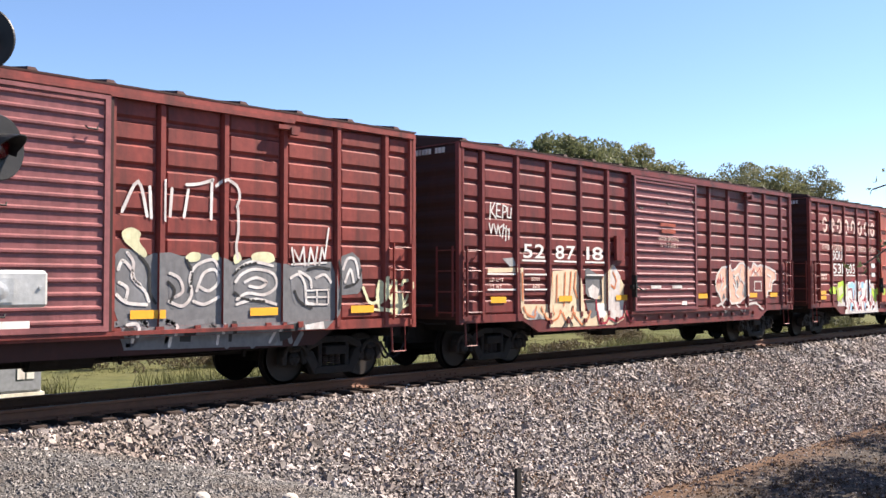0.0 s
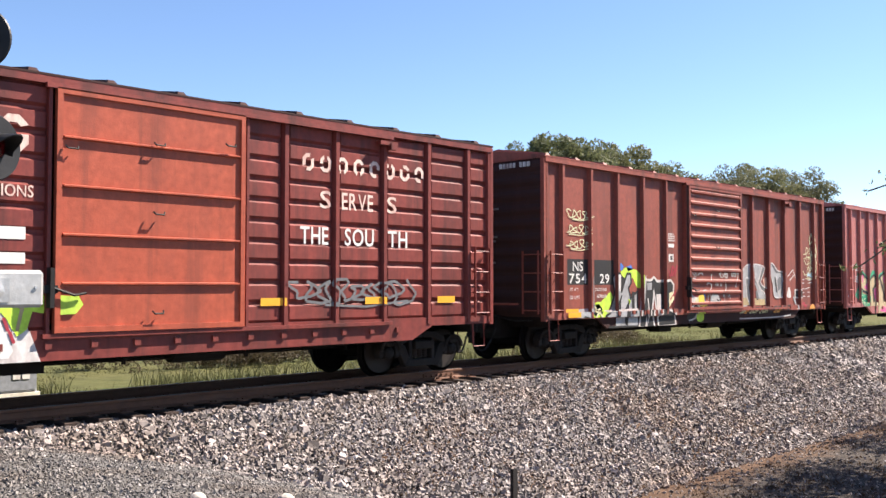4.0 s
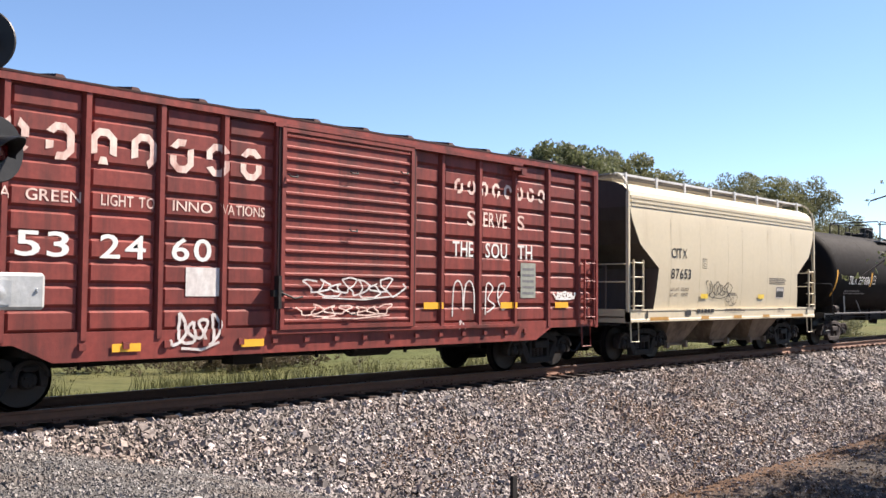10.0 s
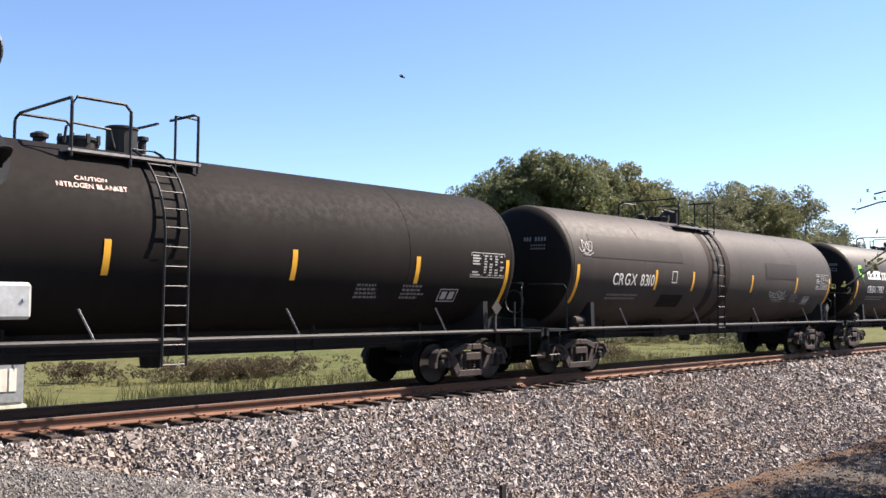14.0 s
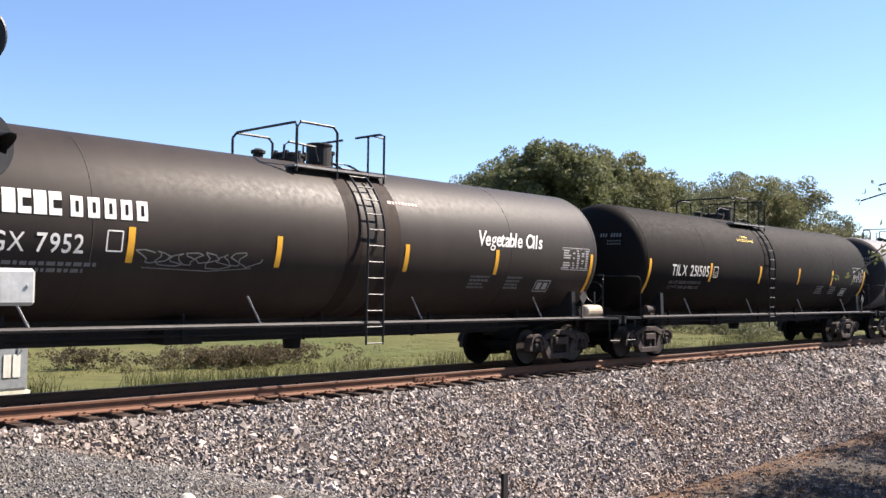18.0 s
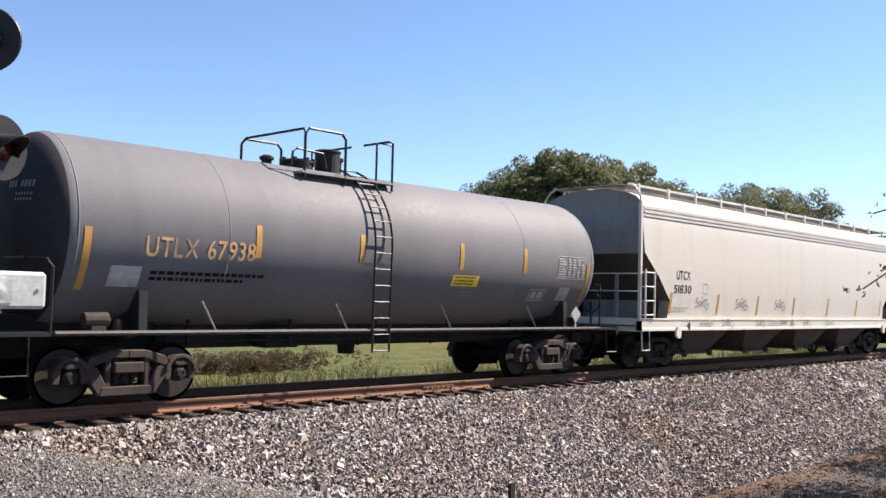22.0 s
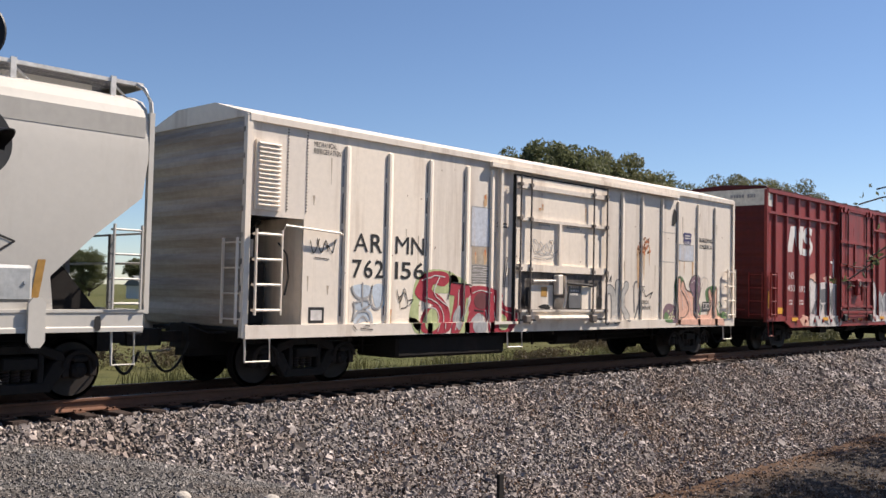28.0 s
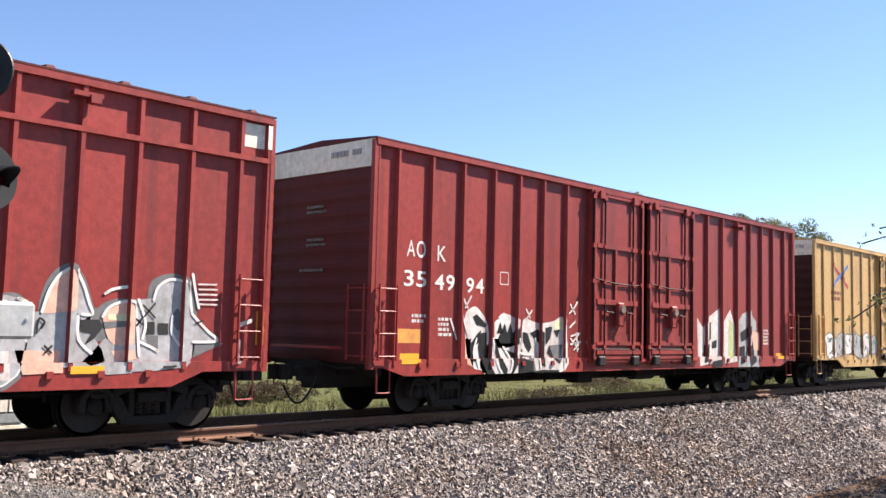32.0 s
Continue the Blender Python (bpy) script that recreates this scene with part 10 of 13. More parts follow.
        for yy in (-W + 0.06, W - 0.06):
            stirrup(car, x - d * 0.3, yy, bot - 0.1, 0.5, paint, 0.5)
    ladder(car, L - 0.50, L - 0.02, [1.2 + 0.42 * k for k in range(4)], -W + 0.03, paint, 0.02)
    ladder(car, -W + 0.1, -W + 0.5, [1.2 + 0.42 * k for k in range(4)], -0.03, paint, axis="y")
    bm = bmesh.new()
    prism(bm, [(-W - 0.01, eave - 0.03), (W + 0.01, eave - 0.03), (W, eave), (0.6, eave + 0.28), (-0.6, eave + 0.28), (-W, eave)], "x", 0, L)
    part("roof", bm, paint, car)
    stirrup(car, 7.1, -W + 0.06, bot - 0.1, 0.55, paint, 0.5)
    underframe(car, 0.1, L - 0.1, 0.80, 1.0)
    part("fuel_tank", soft_box(3.6, 6.85, -1.48, -0.3, 0.42, 0.84, 0.05), UNDER, car)
    for x in (1.68, L - 1.75):
        truck(car, x)
    coupler(car, -0.12, -1)
    coupler(car, L + 0.12, 1)
    return car, sorted(spans, key=lambda q: -q[2])


# ---------------------------------------------------------------- the train, from its leading car back


def reflectors(skin, xs, z, w=0.55, h=0.13, material=REFLECT):
    for x in xs:
        skin.rect(x, x + w, z, z + h, material, 7, name="reflector")


def name_blocks(skin, x0, x1, z, h, n, material, seed=3):
    """A railway's name as plain worn outlines, one hollow shape for each letter, with pieces flaked away."""
    rng = random.Random(seed)
    w = (x1 - x0) / n
    skin.open_group("lettering", "worn block lettering")
    for k in range(n):
        a, b, t = x0 + w * (k + 0.16), x0 + w * (k + 0.80), w * 0.17
        c, lo, hi = w * 0.2, z, z + h
        outer = [(a + c, lo), (b - c, lo), (b, lo + c), (b, (lo + hi) / 2), (b, hi - c), (b - c, hi), (a + c, hi), (a, hi - c), (a, (lo + hi) / 2), (a, lo + c)]
        inner = [(a + c + t * 0.3, lo + t), (b - c - t * 0.3, lo + t), (b - t, lo + c + t * 0.3), (b - t, (lo + hi) / 2), (b - t, hi - c - t * 0.3), (b - c - t * 0.3, hi - t),
                 (a + c + t * 0.3, hi - t), (a + t, hi - c - t * 0.3), (a + t, (lo + hi) / 2), (a + t, lo + c + t * 0.3)]
        gone = rng.sample(range(10), 2)
        for q in range(10):
            if q not in gone:
                r = (q + 1) % 10
                skin.poly([outer[q], outer[r], inner[r], inner[q]], material, 2)


def numbers(skin, groups, z, h, material, back=None):
    """Digits that stand between the posts: (text, x, width)."""
    for s, x, w in groups:
        if back:
            skin.rect(x - 0.05, x + w + 0.05, z - 0.06, z + h + 0.06, back, 1)
        skin.word(s, x, z, h, material, w)


def car_first():
    car, spans = boxcar("dark red-brown ribbed boxcar with a grey and white sprayed mural", -2.92, door_paint=DOOR_SUNLIT, door_style="many", sill_in=0.13)
    rng, k = random.Random(11), Skin(spans, low=(2.55, 13.3, 0.72, 0.13))
    mural_grey(k, rng)
    scribble(k, 14.5, 15.5, 1.3, 1.9, PALETAG, rng, 0.06, 3)
    reflectors(k, (9.8, 11.9, 14.05), 1.26)
    k.rect(7.9, 8.3, 1.16, 1.28, WHITE, 2)
    k.rect(7.6, 7.9, 3.45, 3.62, DOOR_ORANGE, 2)
    k.done("side_paint", car, "sprayed letters and yellow reflectors")


def car_second():
    car, spans = boxcar("plum-brown ribbed boxcar with white road number and peach mural", 14.0, paint=BOX_PLUM, door_paint=DOOR_PLUM, door_style="many")
    rng, k = random.Random(12), Skin(spans, low=(2.55, 13.3, 0.72))
    numbers(k, (("52", 2.05, 0.75), ("87", 3.2, 0.75), ("18", 4.4, 0.68)), 2.35, 0.30, WHITE)
    for x, w in ((2.0, 0.85), (3.15, 0.85), (4.35, 0.8)):
        k.rect(x, x + w, 2.27, 2.31, WHITE, 2)
    mural_peach(k, rng)
    tag_second(k, rng)
    reflectors(k, (0.95, 3.3, 5.6, 9.65, 12.7, 14.1), 1.38, 0.5)
    for x, w, z in ((0.85, 0.92, 1.97), (2.08, 0.78, 1.97), (4.38, 0.72, 1.97), (0.85, 0.92, 1.64), (2.08, 0.78, 1.64)):
        k.rect(x, x + w, z, z + 0.035, WHITE, 6)
    for word, x, z, w in (("LD LMT", 0.92, 1.83, 0.45), ("LT WT", 0.95, 1.68, 0.35), ("153900", 2.31, 1.85, 0.30), ("66100", 2.36, 1.69, 0.24)):
        k.word(word, x, z, 0.075, FADED, w, 6)
    k.rect(7.55, 8.3, 3.28, 3.36, DOOR_ORANGE, 3)
    k.rect(7.6, 8.3, 3.10, 3.20, DOOR_ORANGE, 3)
    k.word("DOOR OPENING", 7.42, 2.90, 0.10, FADED, 0.98, 12)
    k.word("W 10 0 H 10 3", 7.48, 2.72, 0.09, FADED, 0.88, 12)
    k.rect(8.6, 8.85, 1.22, 1.32, WHITE, 3)
    k.rect(7.05, 7.55, 1.66, 1.74, CHALK, 3)
    k.rect(8.1, 8.6, 1.66, 1.74, CHALK, 3)
    k.done("side_paint", car, "white numerals, peach sprayed letters, yellow reflectors")
    bm = one_box(5.55, 5.9, -1.64, -1.55, 2.35, 2.95)
    part("panel_board", bm, BOX_PLUM, car)


def southern(label, x_at, rng, number, door_paint, door_style, mural):
    car, spans = boxcar(label, x_at, paint=BOX_BROWN, door_paint=door_paint, door_style=door_style)
    k = Skin(spans, low=(2.55, 13.3, 0.72))
    name_blocks(k, 1.0, 6.1, 3.55, 0.52, 8, FADED)
    for word, x, w in (("GIVES A", 1.05, 0.85), ("GREEN", 2.12, 0.78), ("LIGHT TO", 3.2, 0.85), ("INNO", 4.35, 0.7), ("VATIONS", 5.2, 0.85)):
        k.word(word, x, 2.96, 0.16, FADED, w)
    numbers(k, number, 2.15 if mural else 2.2, 0.34, WHITE)
    name_blocks(k, 10.6, 13.7, 3.75, 0.30, 8, FADED, 5)
    for word, x, z, w, m in (("S", 11.05, 3.12, 0.25, FADED), ("ERVE", 11.55, 3.12, 0.75, FADED), ("S", 12.65, 3.12, 0.25, FADED), ("THE", 10.62, 2.48, 0.62, WHITE), ("SOU", 11.62, 2.48, 0.7, WHITE), ("TH", 12.68, 2.48, 0.5, WHITE)):
        k.word(word, x, z, 0.30, m, w)
    k.bars(0.85, 2.05, 0.7, 0.07, 2, FADED, rng)
    reflectors(k, (0.8, 9.8, 12.1, 14.0), 1.42, 0.5)
    reflectors(k, (0.8,), 1.25, 0.5)
    return car, k


def car_third():
    rng = random.Random(13)
    car, k = southern("red-brown ribbed boxcar with orange-red door and colourful mural", 31.12, rng,
                      (("531", 1.95, 0.9), ("605", 3.15, 0.8)), DOOR_ORANGE, "plain", True)
    k.word("SOU", 1.95, 2.62, 0.32, WHITE, 0.85)
    for x, w in ((1.95, 0.9), (3.15, 0.8)):
        k.rect(x, x + w, 2.06, 2.10, WHITE, 2)
    mural_blue(k, rng)
    k.rect(5.6, 5.95, 2.38, 2.55, WHITE, 3)
    k.rect(5.6, 5.95, 2.05, 2.2, WHITE, 3)
    scribble(k, 10.5, 13.2, 1.4, 1.9, MIDGREY, rng, 0.05, 8)
    k.done("side_paint", car, "faded block lettering, white numerals and a mural in blue, lime and crimson")


def car_fourth():
    car, spans = boxcar("rusty brown smooth-sided boxcar with black number panels and silver mural", 48.57, length=15.65, ribs=0, recess=0.09, paint=BOX_RUST, door_style="ribbed", sill_in=0.06)
    rng, k = random.Random(14), Skin(spans, low=(2.55, 13.3, 0.72, 0.06))
    k.rect(0.93, 1.8, 1.78, 2.38, INK, 1)
    k.rect(2.02, 2.85, 1.78, 2.38, INK, 1)
    k.word("NS", 1.15, 2.10, 0.22, WHITE, 0.40)
    k.word("754", 1.0, 1.82, 0.22, WHITE, 0.70)
    k.word("29", 2.25, 1.82, 0.22, WHITE, 0.40)
    mural_silver(k, rng)
    for z in (3.3, 2.95, 2.6):
        scribble(k, 0.95, 1.8, z, z + 0.25, PALETAG, rng, 0.025, 4)
        scribble(k, 14.2, 15.1, z - 0.6, z - 0.2, PALETAG, rng, 0.025, 3)
    for word, x, z, w in (("LT WT", 1.02, 1.63, 0.33), ("LD LMT", 1.02, 1.45, 0.38), ("157000", 2.05, 1.63, 0.47), ("63000", 2.12, 1.47, 0.40)):
        k.word(word, x, z, 0.075, CHALK, w, 5)
    k.bars(5.45, 3.12, 0.4, 0.034, 4, CHALK, rng)
    k.rect(5.45, 5.75, 2.78, 2.88, WHITE, 2)
    k.rect(5.47, 5.72, 2.40, 2.60, WHITE, 2)
    k.rect(5.55, 5.66, 2.44, 2.56, INK, 3)
    k.rect(13.4, 13.95, 1.35, 1.65, CHALK, 2)
    k.rect(13.47, 13.88, 1.40, 1.60, INK, 3)
    reflectors(k, (0.85,), 1.02, 0.5, 0.2)
    k.done("side_paint", car, "black panels with white numerals and silver sprayed letters")


def car_fifth():
    posts = (0.58, 1.45, 2.34, 3.24, 4.16, 5.05, 10.5, 11.42, 12.3, 13.18, 14.05, 14.95)
    car, spans = boxcar("faded pink-red boxcar with a full-length mural of fat letters", 66.22, posts=posts, doors=((6.15, 9.3),), ribs=0, paint=BOX_PINK, door_style="ribbed", post_w=0.08, roof_ribs=False)
    rng, k = random.Random(15), Skin(spans, low=(2.55, 13.3, 0.72))
    k.word("EEC", 0.85, 2.32, 0.22, WHITE, 0.95)
    k.word("58", 0.92, 1.88, 0.25, WHITE, 0.42)
    k.bars(0.1, 1.35, 0.45, 0.07, 1, CHALK, rng)
    mural_fat(k, rng)
    k.bars(5.15, 2.85, 0.5, 0.06, 2, CHALK, rng)
    k.bars(5.15, 2.25, 0.6, 0.06, 3, CHALK, rng)
    k.rect(7.0, 7.4, 2.72, 2.80, WHITE, 3)
    k.done("side_paint", car, "mural of khaki, pink, green and orange letters")


def car_sixth():
    rng = random.Random(16)
    car, k = southern("plum-red ribbed boxcar with worn block lettering and white number", 83.57, rng, (("53", 2.0, 0.75), ("24", 3.2, 0.72), ("60", 4.35, 0.7)), BOX_BROWN, "many", False)
    k.rect(0.95, 1.62, 1.95, 2.55, PALEBLUE_DIM, 1)
    k.rect(0.95, 1.62, 1.55, 1.85, PALEBLUE_DIM, 1)
    scribble(k, 1.0, 1.6, 2.0, 2.5, INK, rng, 0.025, 4)
    scribble(k, 1.0, 1.6, 1.6, 1.82, CHALK, rng, 0.025, 4)
    k.rect(4.6, 5.2, 1.65, 2.1, CHALK, 3)
    scribble(k, 4.4, 5.2, 0.85, 1.4, CHALK, rng, 0.05, 4)
    scribble(k, 6.9, 9.0, 1.62, 2.0, CHALK, rng, 0.03, 7)
    scribble(k, 6.8, 8.8, 1.28, 1.55, FADED, rng, 0.025, 6)
    k.open_group("tag", "tall looping white tag")
    for pts in ([(10.62, 1.28), (10.66, 1.86), (10.80, 1.98), (10.92, 1.80), (10.94, 1.40), (11.00, 1.86), (11.14, 1.98), (11.26, 1.80), (11.28, 1.34)],
                [(11.62, 1.30), (11.66, 1.92), (11.86, 1.84), (11.70, 1.62), (11.92, 1.48), (11.68, 1.34)], [(12.02, 1.62), (12.22, 1.80), (12.24, 1.94), (12.06, 1.90), (12.02, 1.62), (12.16, 1.40), (12.34, 1.46)],
                [(10.8, 1.02), (10.86, 1.18), (10.98, 1.02)]):
        k.stroke(curve(pts), 0.035, CHALK, 3)
    k.rect(12.78, 13.30, 1.64, 2.40, PLATE, 3, name="sign_plate")
    for j in range(5):
        k.rect(12.84, 13.24, 1.72 + 0.13 * j, 1.77 + 0.13 * j, MIDGREY, 4)
    scribble(k, 14.0, 14.75, 1.62, 1.78, WHITE, rng, 0.045, 6)
    reflectors(k, (3.4, 5.6), 0.84, 0.45, 0.12)
    k.done("side_paint", car, "worn white block lettering and numerals")


def hopper_cream():
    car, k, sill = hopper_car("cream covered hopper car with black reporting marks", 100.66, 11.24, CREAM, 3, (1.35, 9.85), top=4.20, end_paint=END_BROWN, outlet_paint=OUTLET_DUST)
    rng = random.Random(21)
    k.word("CITX", 1.97, 2.72, 0.26, INK, 0.82)
    k.word("87653", 1.97, 2.17, 0.26, INK, 1.05)
    k.ring([(3.66, 2.48), (3.89, 2.48), (3.89, 2.74), (3.66, 2.74), (3.66, 2.48)], 0.016, INK)
    k.word("C", 3.73, 2.52, 0.10, INK, 0.09)
    k.bars(3.70, 2.67, 0.16, 0.025, 1, INK, rng)
    for word, x, z, w in (("LD LMT", 1.98, 1.84, 0.44), ("233300", 2.50, 1.85, 0.42), ("LT WT", 1.98, 1.69, 0.36), ("52700", 2.55, 1.70, 0.36)):
        k.word(word, x, z, 0.085, DARKLINE, w)
    for x in (1.95, 3.51, 5.15, 6.04, 7.74, 9.44):        # weld seams, drawn as thin darker lines
        k.rect(x - 0.007, x + 0.007, 1.42, 3.74, SEAM, 0.5, name="weld_seam")
    scribble(k, 3.95, 5.3, 1.66, 2.15, INK, rng, 0.026, 7)
    scribble(k, 5.1, 5.7, 1.45, 1.72, DARKLINE, rng, 0.018, 3)
    k.bars(7.86, 2.25, 1.3, 0.032, 4, DARKLINE, rng)
    k.bars(5.16, 1.78, 0.75, 0.03, 2, DARKLINE, rng)
    k.rect(8.38, 8.92, 1.68, 2.00, INK, 1)
    for dx, dz in ((0.03, 0.19), (0.20, 0.19), (0.37, 0.19)):
        k.rect(8.38 + dx, 8.38 + dx + 0.14, 1.68 + dz, 1.68 + dz + 0.10, GREYTXT, 2)
    for x0, x1, z0, z1 in ((8.36, 8.38, 1.66, 2.02), (8.92, 8.94, 1.66, 2.02), (8.38, 8.92, 2.0, 2.02), (8.38, 8.92, 1.66, 1.68)):
        k.rect(x0, x1, z0, z1, CHALK, 1.5, name="plate_edge")
    reflectors(k, (3.59, 7.12), 1.64, 0.40, 0.13, YELLOW)
    sill.bars(3.3, 1.25, 1.1, 0.10, 1, INK, rng)
    sill.bars(4.92, 1.32, 1.42, 0.03, 2, DARKLINE, rng)
    sill.bars(8.4, 1.33, 0.5, 0.025, 3, DARKLINE, rng)
    sill.rect(2.70, 2.98, 1.18, 1.33, INK, 1)
    for x, w in ((0.9, 0.9), (3.55, 0.42), (5.45, 0.5), (7.35, 0.45), (9.4, 0.9)):
        sill.rect(x, x + w, 1.07, 1.16, OCHRE_STRIP, 2)
    for x in (0.75, 10.6):
        sill.poly(blob(x, 1.22, 0.09, 0.2, rng, 8, 0.02), INK, 2)
    k.done("side_lettering", car, "black stencilled marks and a tag")
    sill.done("sill_lettering", car)


def hopper_pale(x_at, tag_seed, marks, label):
    car, k, sill = hopper_car(label, x_at, 18.62, PALE, 4, (1.6, 17.02), top=4.2, shear=((1.3, 1.33), (2.05, 1.45), (2.6, 0.5), (3.05, 0.06), (3.4, 0.0)), slope=1.45, stripe=None if marks else STRIPE_GREY)
    rng = random.Random(tag_seed)
    if marks:
        k.word("UTCX", 1.68, 2.40, 0.24, INK, 0.72)
        k.word("51830", 1.58, 2.04, 0.22, INK, 0.9)
        k.ring([(3.15, 2.05), (3.38, 2.05), (3.38, 2.32), (3.15, 2.32), (3.15, 2.05)], 0.016, GREYTXT)
        k.bars(1.5, 1.62, 0.9, 0.05, 2, GREYTXT, rng)
        for x in (2.65, 5.0, 7.6):
            quick_tag(k, x + 0.12, 1.60, 0.74, 0.36, INK)
        for x, w in ((4.2, 0.7), (6.35, 0.6), (8.75, 0.35), (9.75, 0.6)):
            quick_tag(sill, x, 1.10, w, 0.25, INK, 0.016)
        sill.word("2010", 8.0, 1.2, 0.11, INK, 0.5)
        for x in (3.0, 7.2, 11.6):
            sill.bars(x, 1.24, 0.9, 0.04, 2, GREYTXT, rng)
            sill.poly(blob(x + 0.45, 1.32, 0.10, 0.08, rng, 7), YELLOW, 3)
    else:
        k.open_group("tag", "angular scrawled tag in black line")
        for pts in ([(15.42, 2.36), (15.55, 2.0), (15.68, 2.25), (15.8, 2.0), (15.86, 2.42)], [(15.84, 2.0), (15.98, 2.34), (16.1, 2.0)], [(15.88, 2.15), (16.08, 2.15)],
                    [(16.34, 2.3), (16.18, 2.24), (16.32, 2.1), (16.14, 2.02)], [(16.42, 1.98), (16.46, 2.36), (16.68, 2.28), (16.5, 2.16)], [(15.95, 1.92), (16.2, 1.98), (16.45, 1.92)]):
            k.stroke(pts, 0.03, INK, 3)
        k.rect(9.0, 9.4, 1.84, 1.96, GREYTXT, 1)
        for j in range(3):
            k.bars(9.02, 1.92 - j * 0.035, 0.34, 0.018, 1, PALE, rng, 2)
        k.bars(9.6, 1.66, 0.8, 0.04, 1, GREYTXT, rng)
        k.bars(13.6, 1.86, 0.5, 0.07, 1, GREYTXT, rng)
        k.bars(15.3, 1.84, 0.5, 0.09, 1, GREYTXT, rng)
        k.rect(16.52, 16.86, 1.55, 1.68, GREYTXT, 1)
        for x in (2.4, 6.2, 10.6, 14.5):
            sill.bars(x, 1.2, 1.1, 0.045, 2, GREYTXT, rng)
            sill.poly(blob(x + 0.5, 1.29, 0.13, 0.10, rng, 7), YELLOW, 3)
    for x in (1.35, 3.95, 6.45, 9.05, 11.8, 14.4, 16.8) if marks else (1.4, 4.3, 6.9, 9.40, 11.76, 14.34, 16.95):
        k.rect(x, x + 0.11, 1.48, 2.05, OCHRE_STRIP, 2, lean=0.12)
    for x in (2.35, 17.9):
        sill.poly(blob(x, 1.16, 0.10, 0.22, rng, 8, 0.02), INK, 2)
    k.done("side_lettering", car, "black stencils, tags and ochre strips")
    sill.done("sill_lettering", car)
    for x in (1.72, 17.0):
        bm = bmesh.new()
        hi = 1.06 if marks else 1.44
        prism(bm, [(x - 0.12, 0.92), (x - 0.06, 0.84), (x + 0.06, 0.84), (x + 0.12, 0.92), (x + 0.12, hi), (x + 0.06, hi + 0.08), (x - 0.06, hi + 0.08), (x - 0.12, hi)], "y", -1.66, -1.60)
        part("jacking_plate", bm, PALE, car)


def tank_words(k, car, rng, words, num_x, num_w, z, small=True, h=0.30):
    k.word(words, num_x, z, h, WHITE, num_w, 1)
    if small:
        k.bars(num_x - 0.1, z - 0.30, num_w, 0.06, 2, DIMTXT, rng)


def tank_tables(k, cyl, rng, paint):
    """Data tables near the rear end: fine pale grids and small writing."""
    a, b, z0, z1 = cyl - 1.32, cyl - 0.24, 2.26, 2.77
    k.ring([(a, z0), (b, z0), (b, z1), (a, z1), (a, z0)], 0.016, GREYTXT, 1)
    for q in (0.34, 0.5, 0.67, 0.83):
        k.line([(a + (b - a) * q, z0), (a + (b - a) * q, z1)], 0.010, GREYTXT, 1)
    k.open_group("small_print")
    for row in range(8):
        z = z0 + 0.03 + (z1 - z0 - 0.05) * row / 8
        for u0, u1 in ((0.03, 0.31), (0.37, 0.47), (0.53, 0.64), (0.70, 0.80), (0.86, 0.97)):
            if rng.random() < 0.85:
                k.patch(a + (b - a) * u0, a + (b - a) * (u0 + (u1 - u0) * rng.uniform(0.6, 1.0)), z, z + 0.034, GREYTXT, 1)
    c = cyl - 2.1
    k.ring([(c, 1.69), (c + 0.52, 1.69), (c + 0.52, 1.97), (c, 1.97), (c, 1.69)], 0.025, GREYTXT, 1)
    k.rect(c + 0.06, c + 0.22, 1.74, 1.92, GREYTXT, 1)
    k.rect(c + 0.28, c + 0.44, 1.74, 1.92, GREYTXT, 1)
    for x in (cyl - 4.4, cyl - 3.2):
        k.bars(x, 2.0, 0.65, 0.05, 4, DIMTXT, rng, 1)


def placard(car, x, z=1.62):
    bm = bmesh.new()
    bx(bm, x - 0.02, x + 0.02, -1.56, -1.52, 1.12, z - 0.1)
    prism(bm, [(x, z - 0.19), (x + 0.19, z), (x, z + 0.19), (x - 0.19, z)], "y", -1.57, -1.55)
    part("placard_holder", bm, STEEL, car)


def end_fittings(car, cyl, reservoir=False):
    """A slotted placard plate beside the rear saddle, and on some cars a pale air tank on the deck."""
    bm = bmesh.new()
    x, z = cyl - 0.62, 1.62
    prism(bm, [(x - 0.16, z), (x, z - 0.17), (x + 0.16, z), (x, z + 0.17)], "y", -1.60, -1.58)
    bx(bm, x - 0.02, x + 0.02, -1.58, -1.54, 1.12, z)
    part("placard_holder", bm, PIPE, car, "grey diamond placard plate")
    if reservoir:
        bm = bmesh.new()
        lathe_at(bm, [(-0.36, 0.03), (-0.34, 0.12), (-0.30, 0.15), (0.30, 0.15), (0.34, 0.12), (0.36, 0.03)], (cyl - 0.02, -1.40, 1.29), 16, "x")
        part("air_tank", bm, SAND_RUST, car, "dusty tan air tank on the deck", smooth=False)


def tank_first():
    car, k = tank_car("black tank car with white number, grey streaks and yellow strips", 114.05, 15.6, TANK_BLACK, 7.3, marks=(3.49, 6.21, 9.66, 12.7))
    rng = random.Random(31)
    tank_words(k, car, rng, "TILX 250686", 1.29, 2.08, 2.17)
    k.ring([(3.66, 2.2), (3.92, 2.2), (3.92, 2.5), (3.66, 2.5), (3.66, 2.2)], 0.025, WHITE)
    k.word("CAUTION", 5.8, 3.52, 0.075, FADED, 0.5, 1)
    k.word("NITROGEN BLANKET", 5.5, 3.38, 0.085, FADED, 1.1, 1)
    k.word("C", 3.75, 2.23, 0.13, WHITE, 0.09, 1)
    tank_tables(k, 15.6, rng, TANK_BLACK)
    end_fittings(car, 15.6)
    k.done("tank_lettering", car, "white number, yellow strips and data tables")


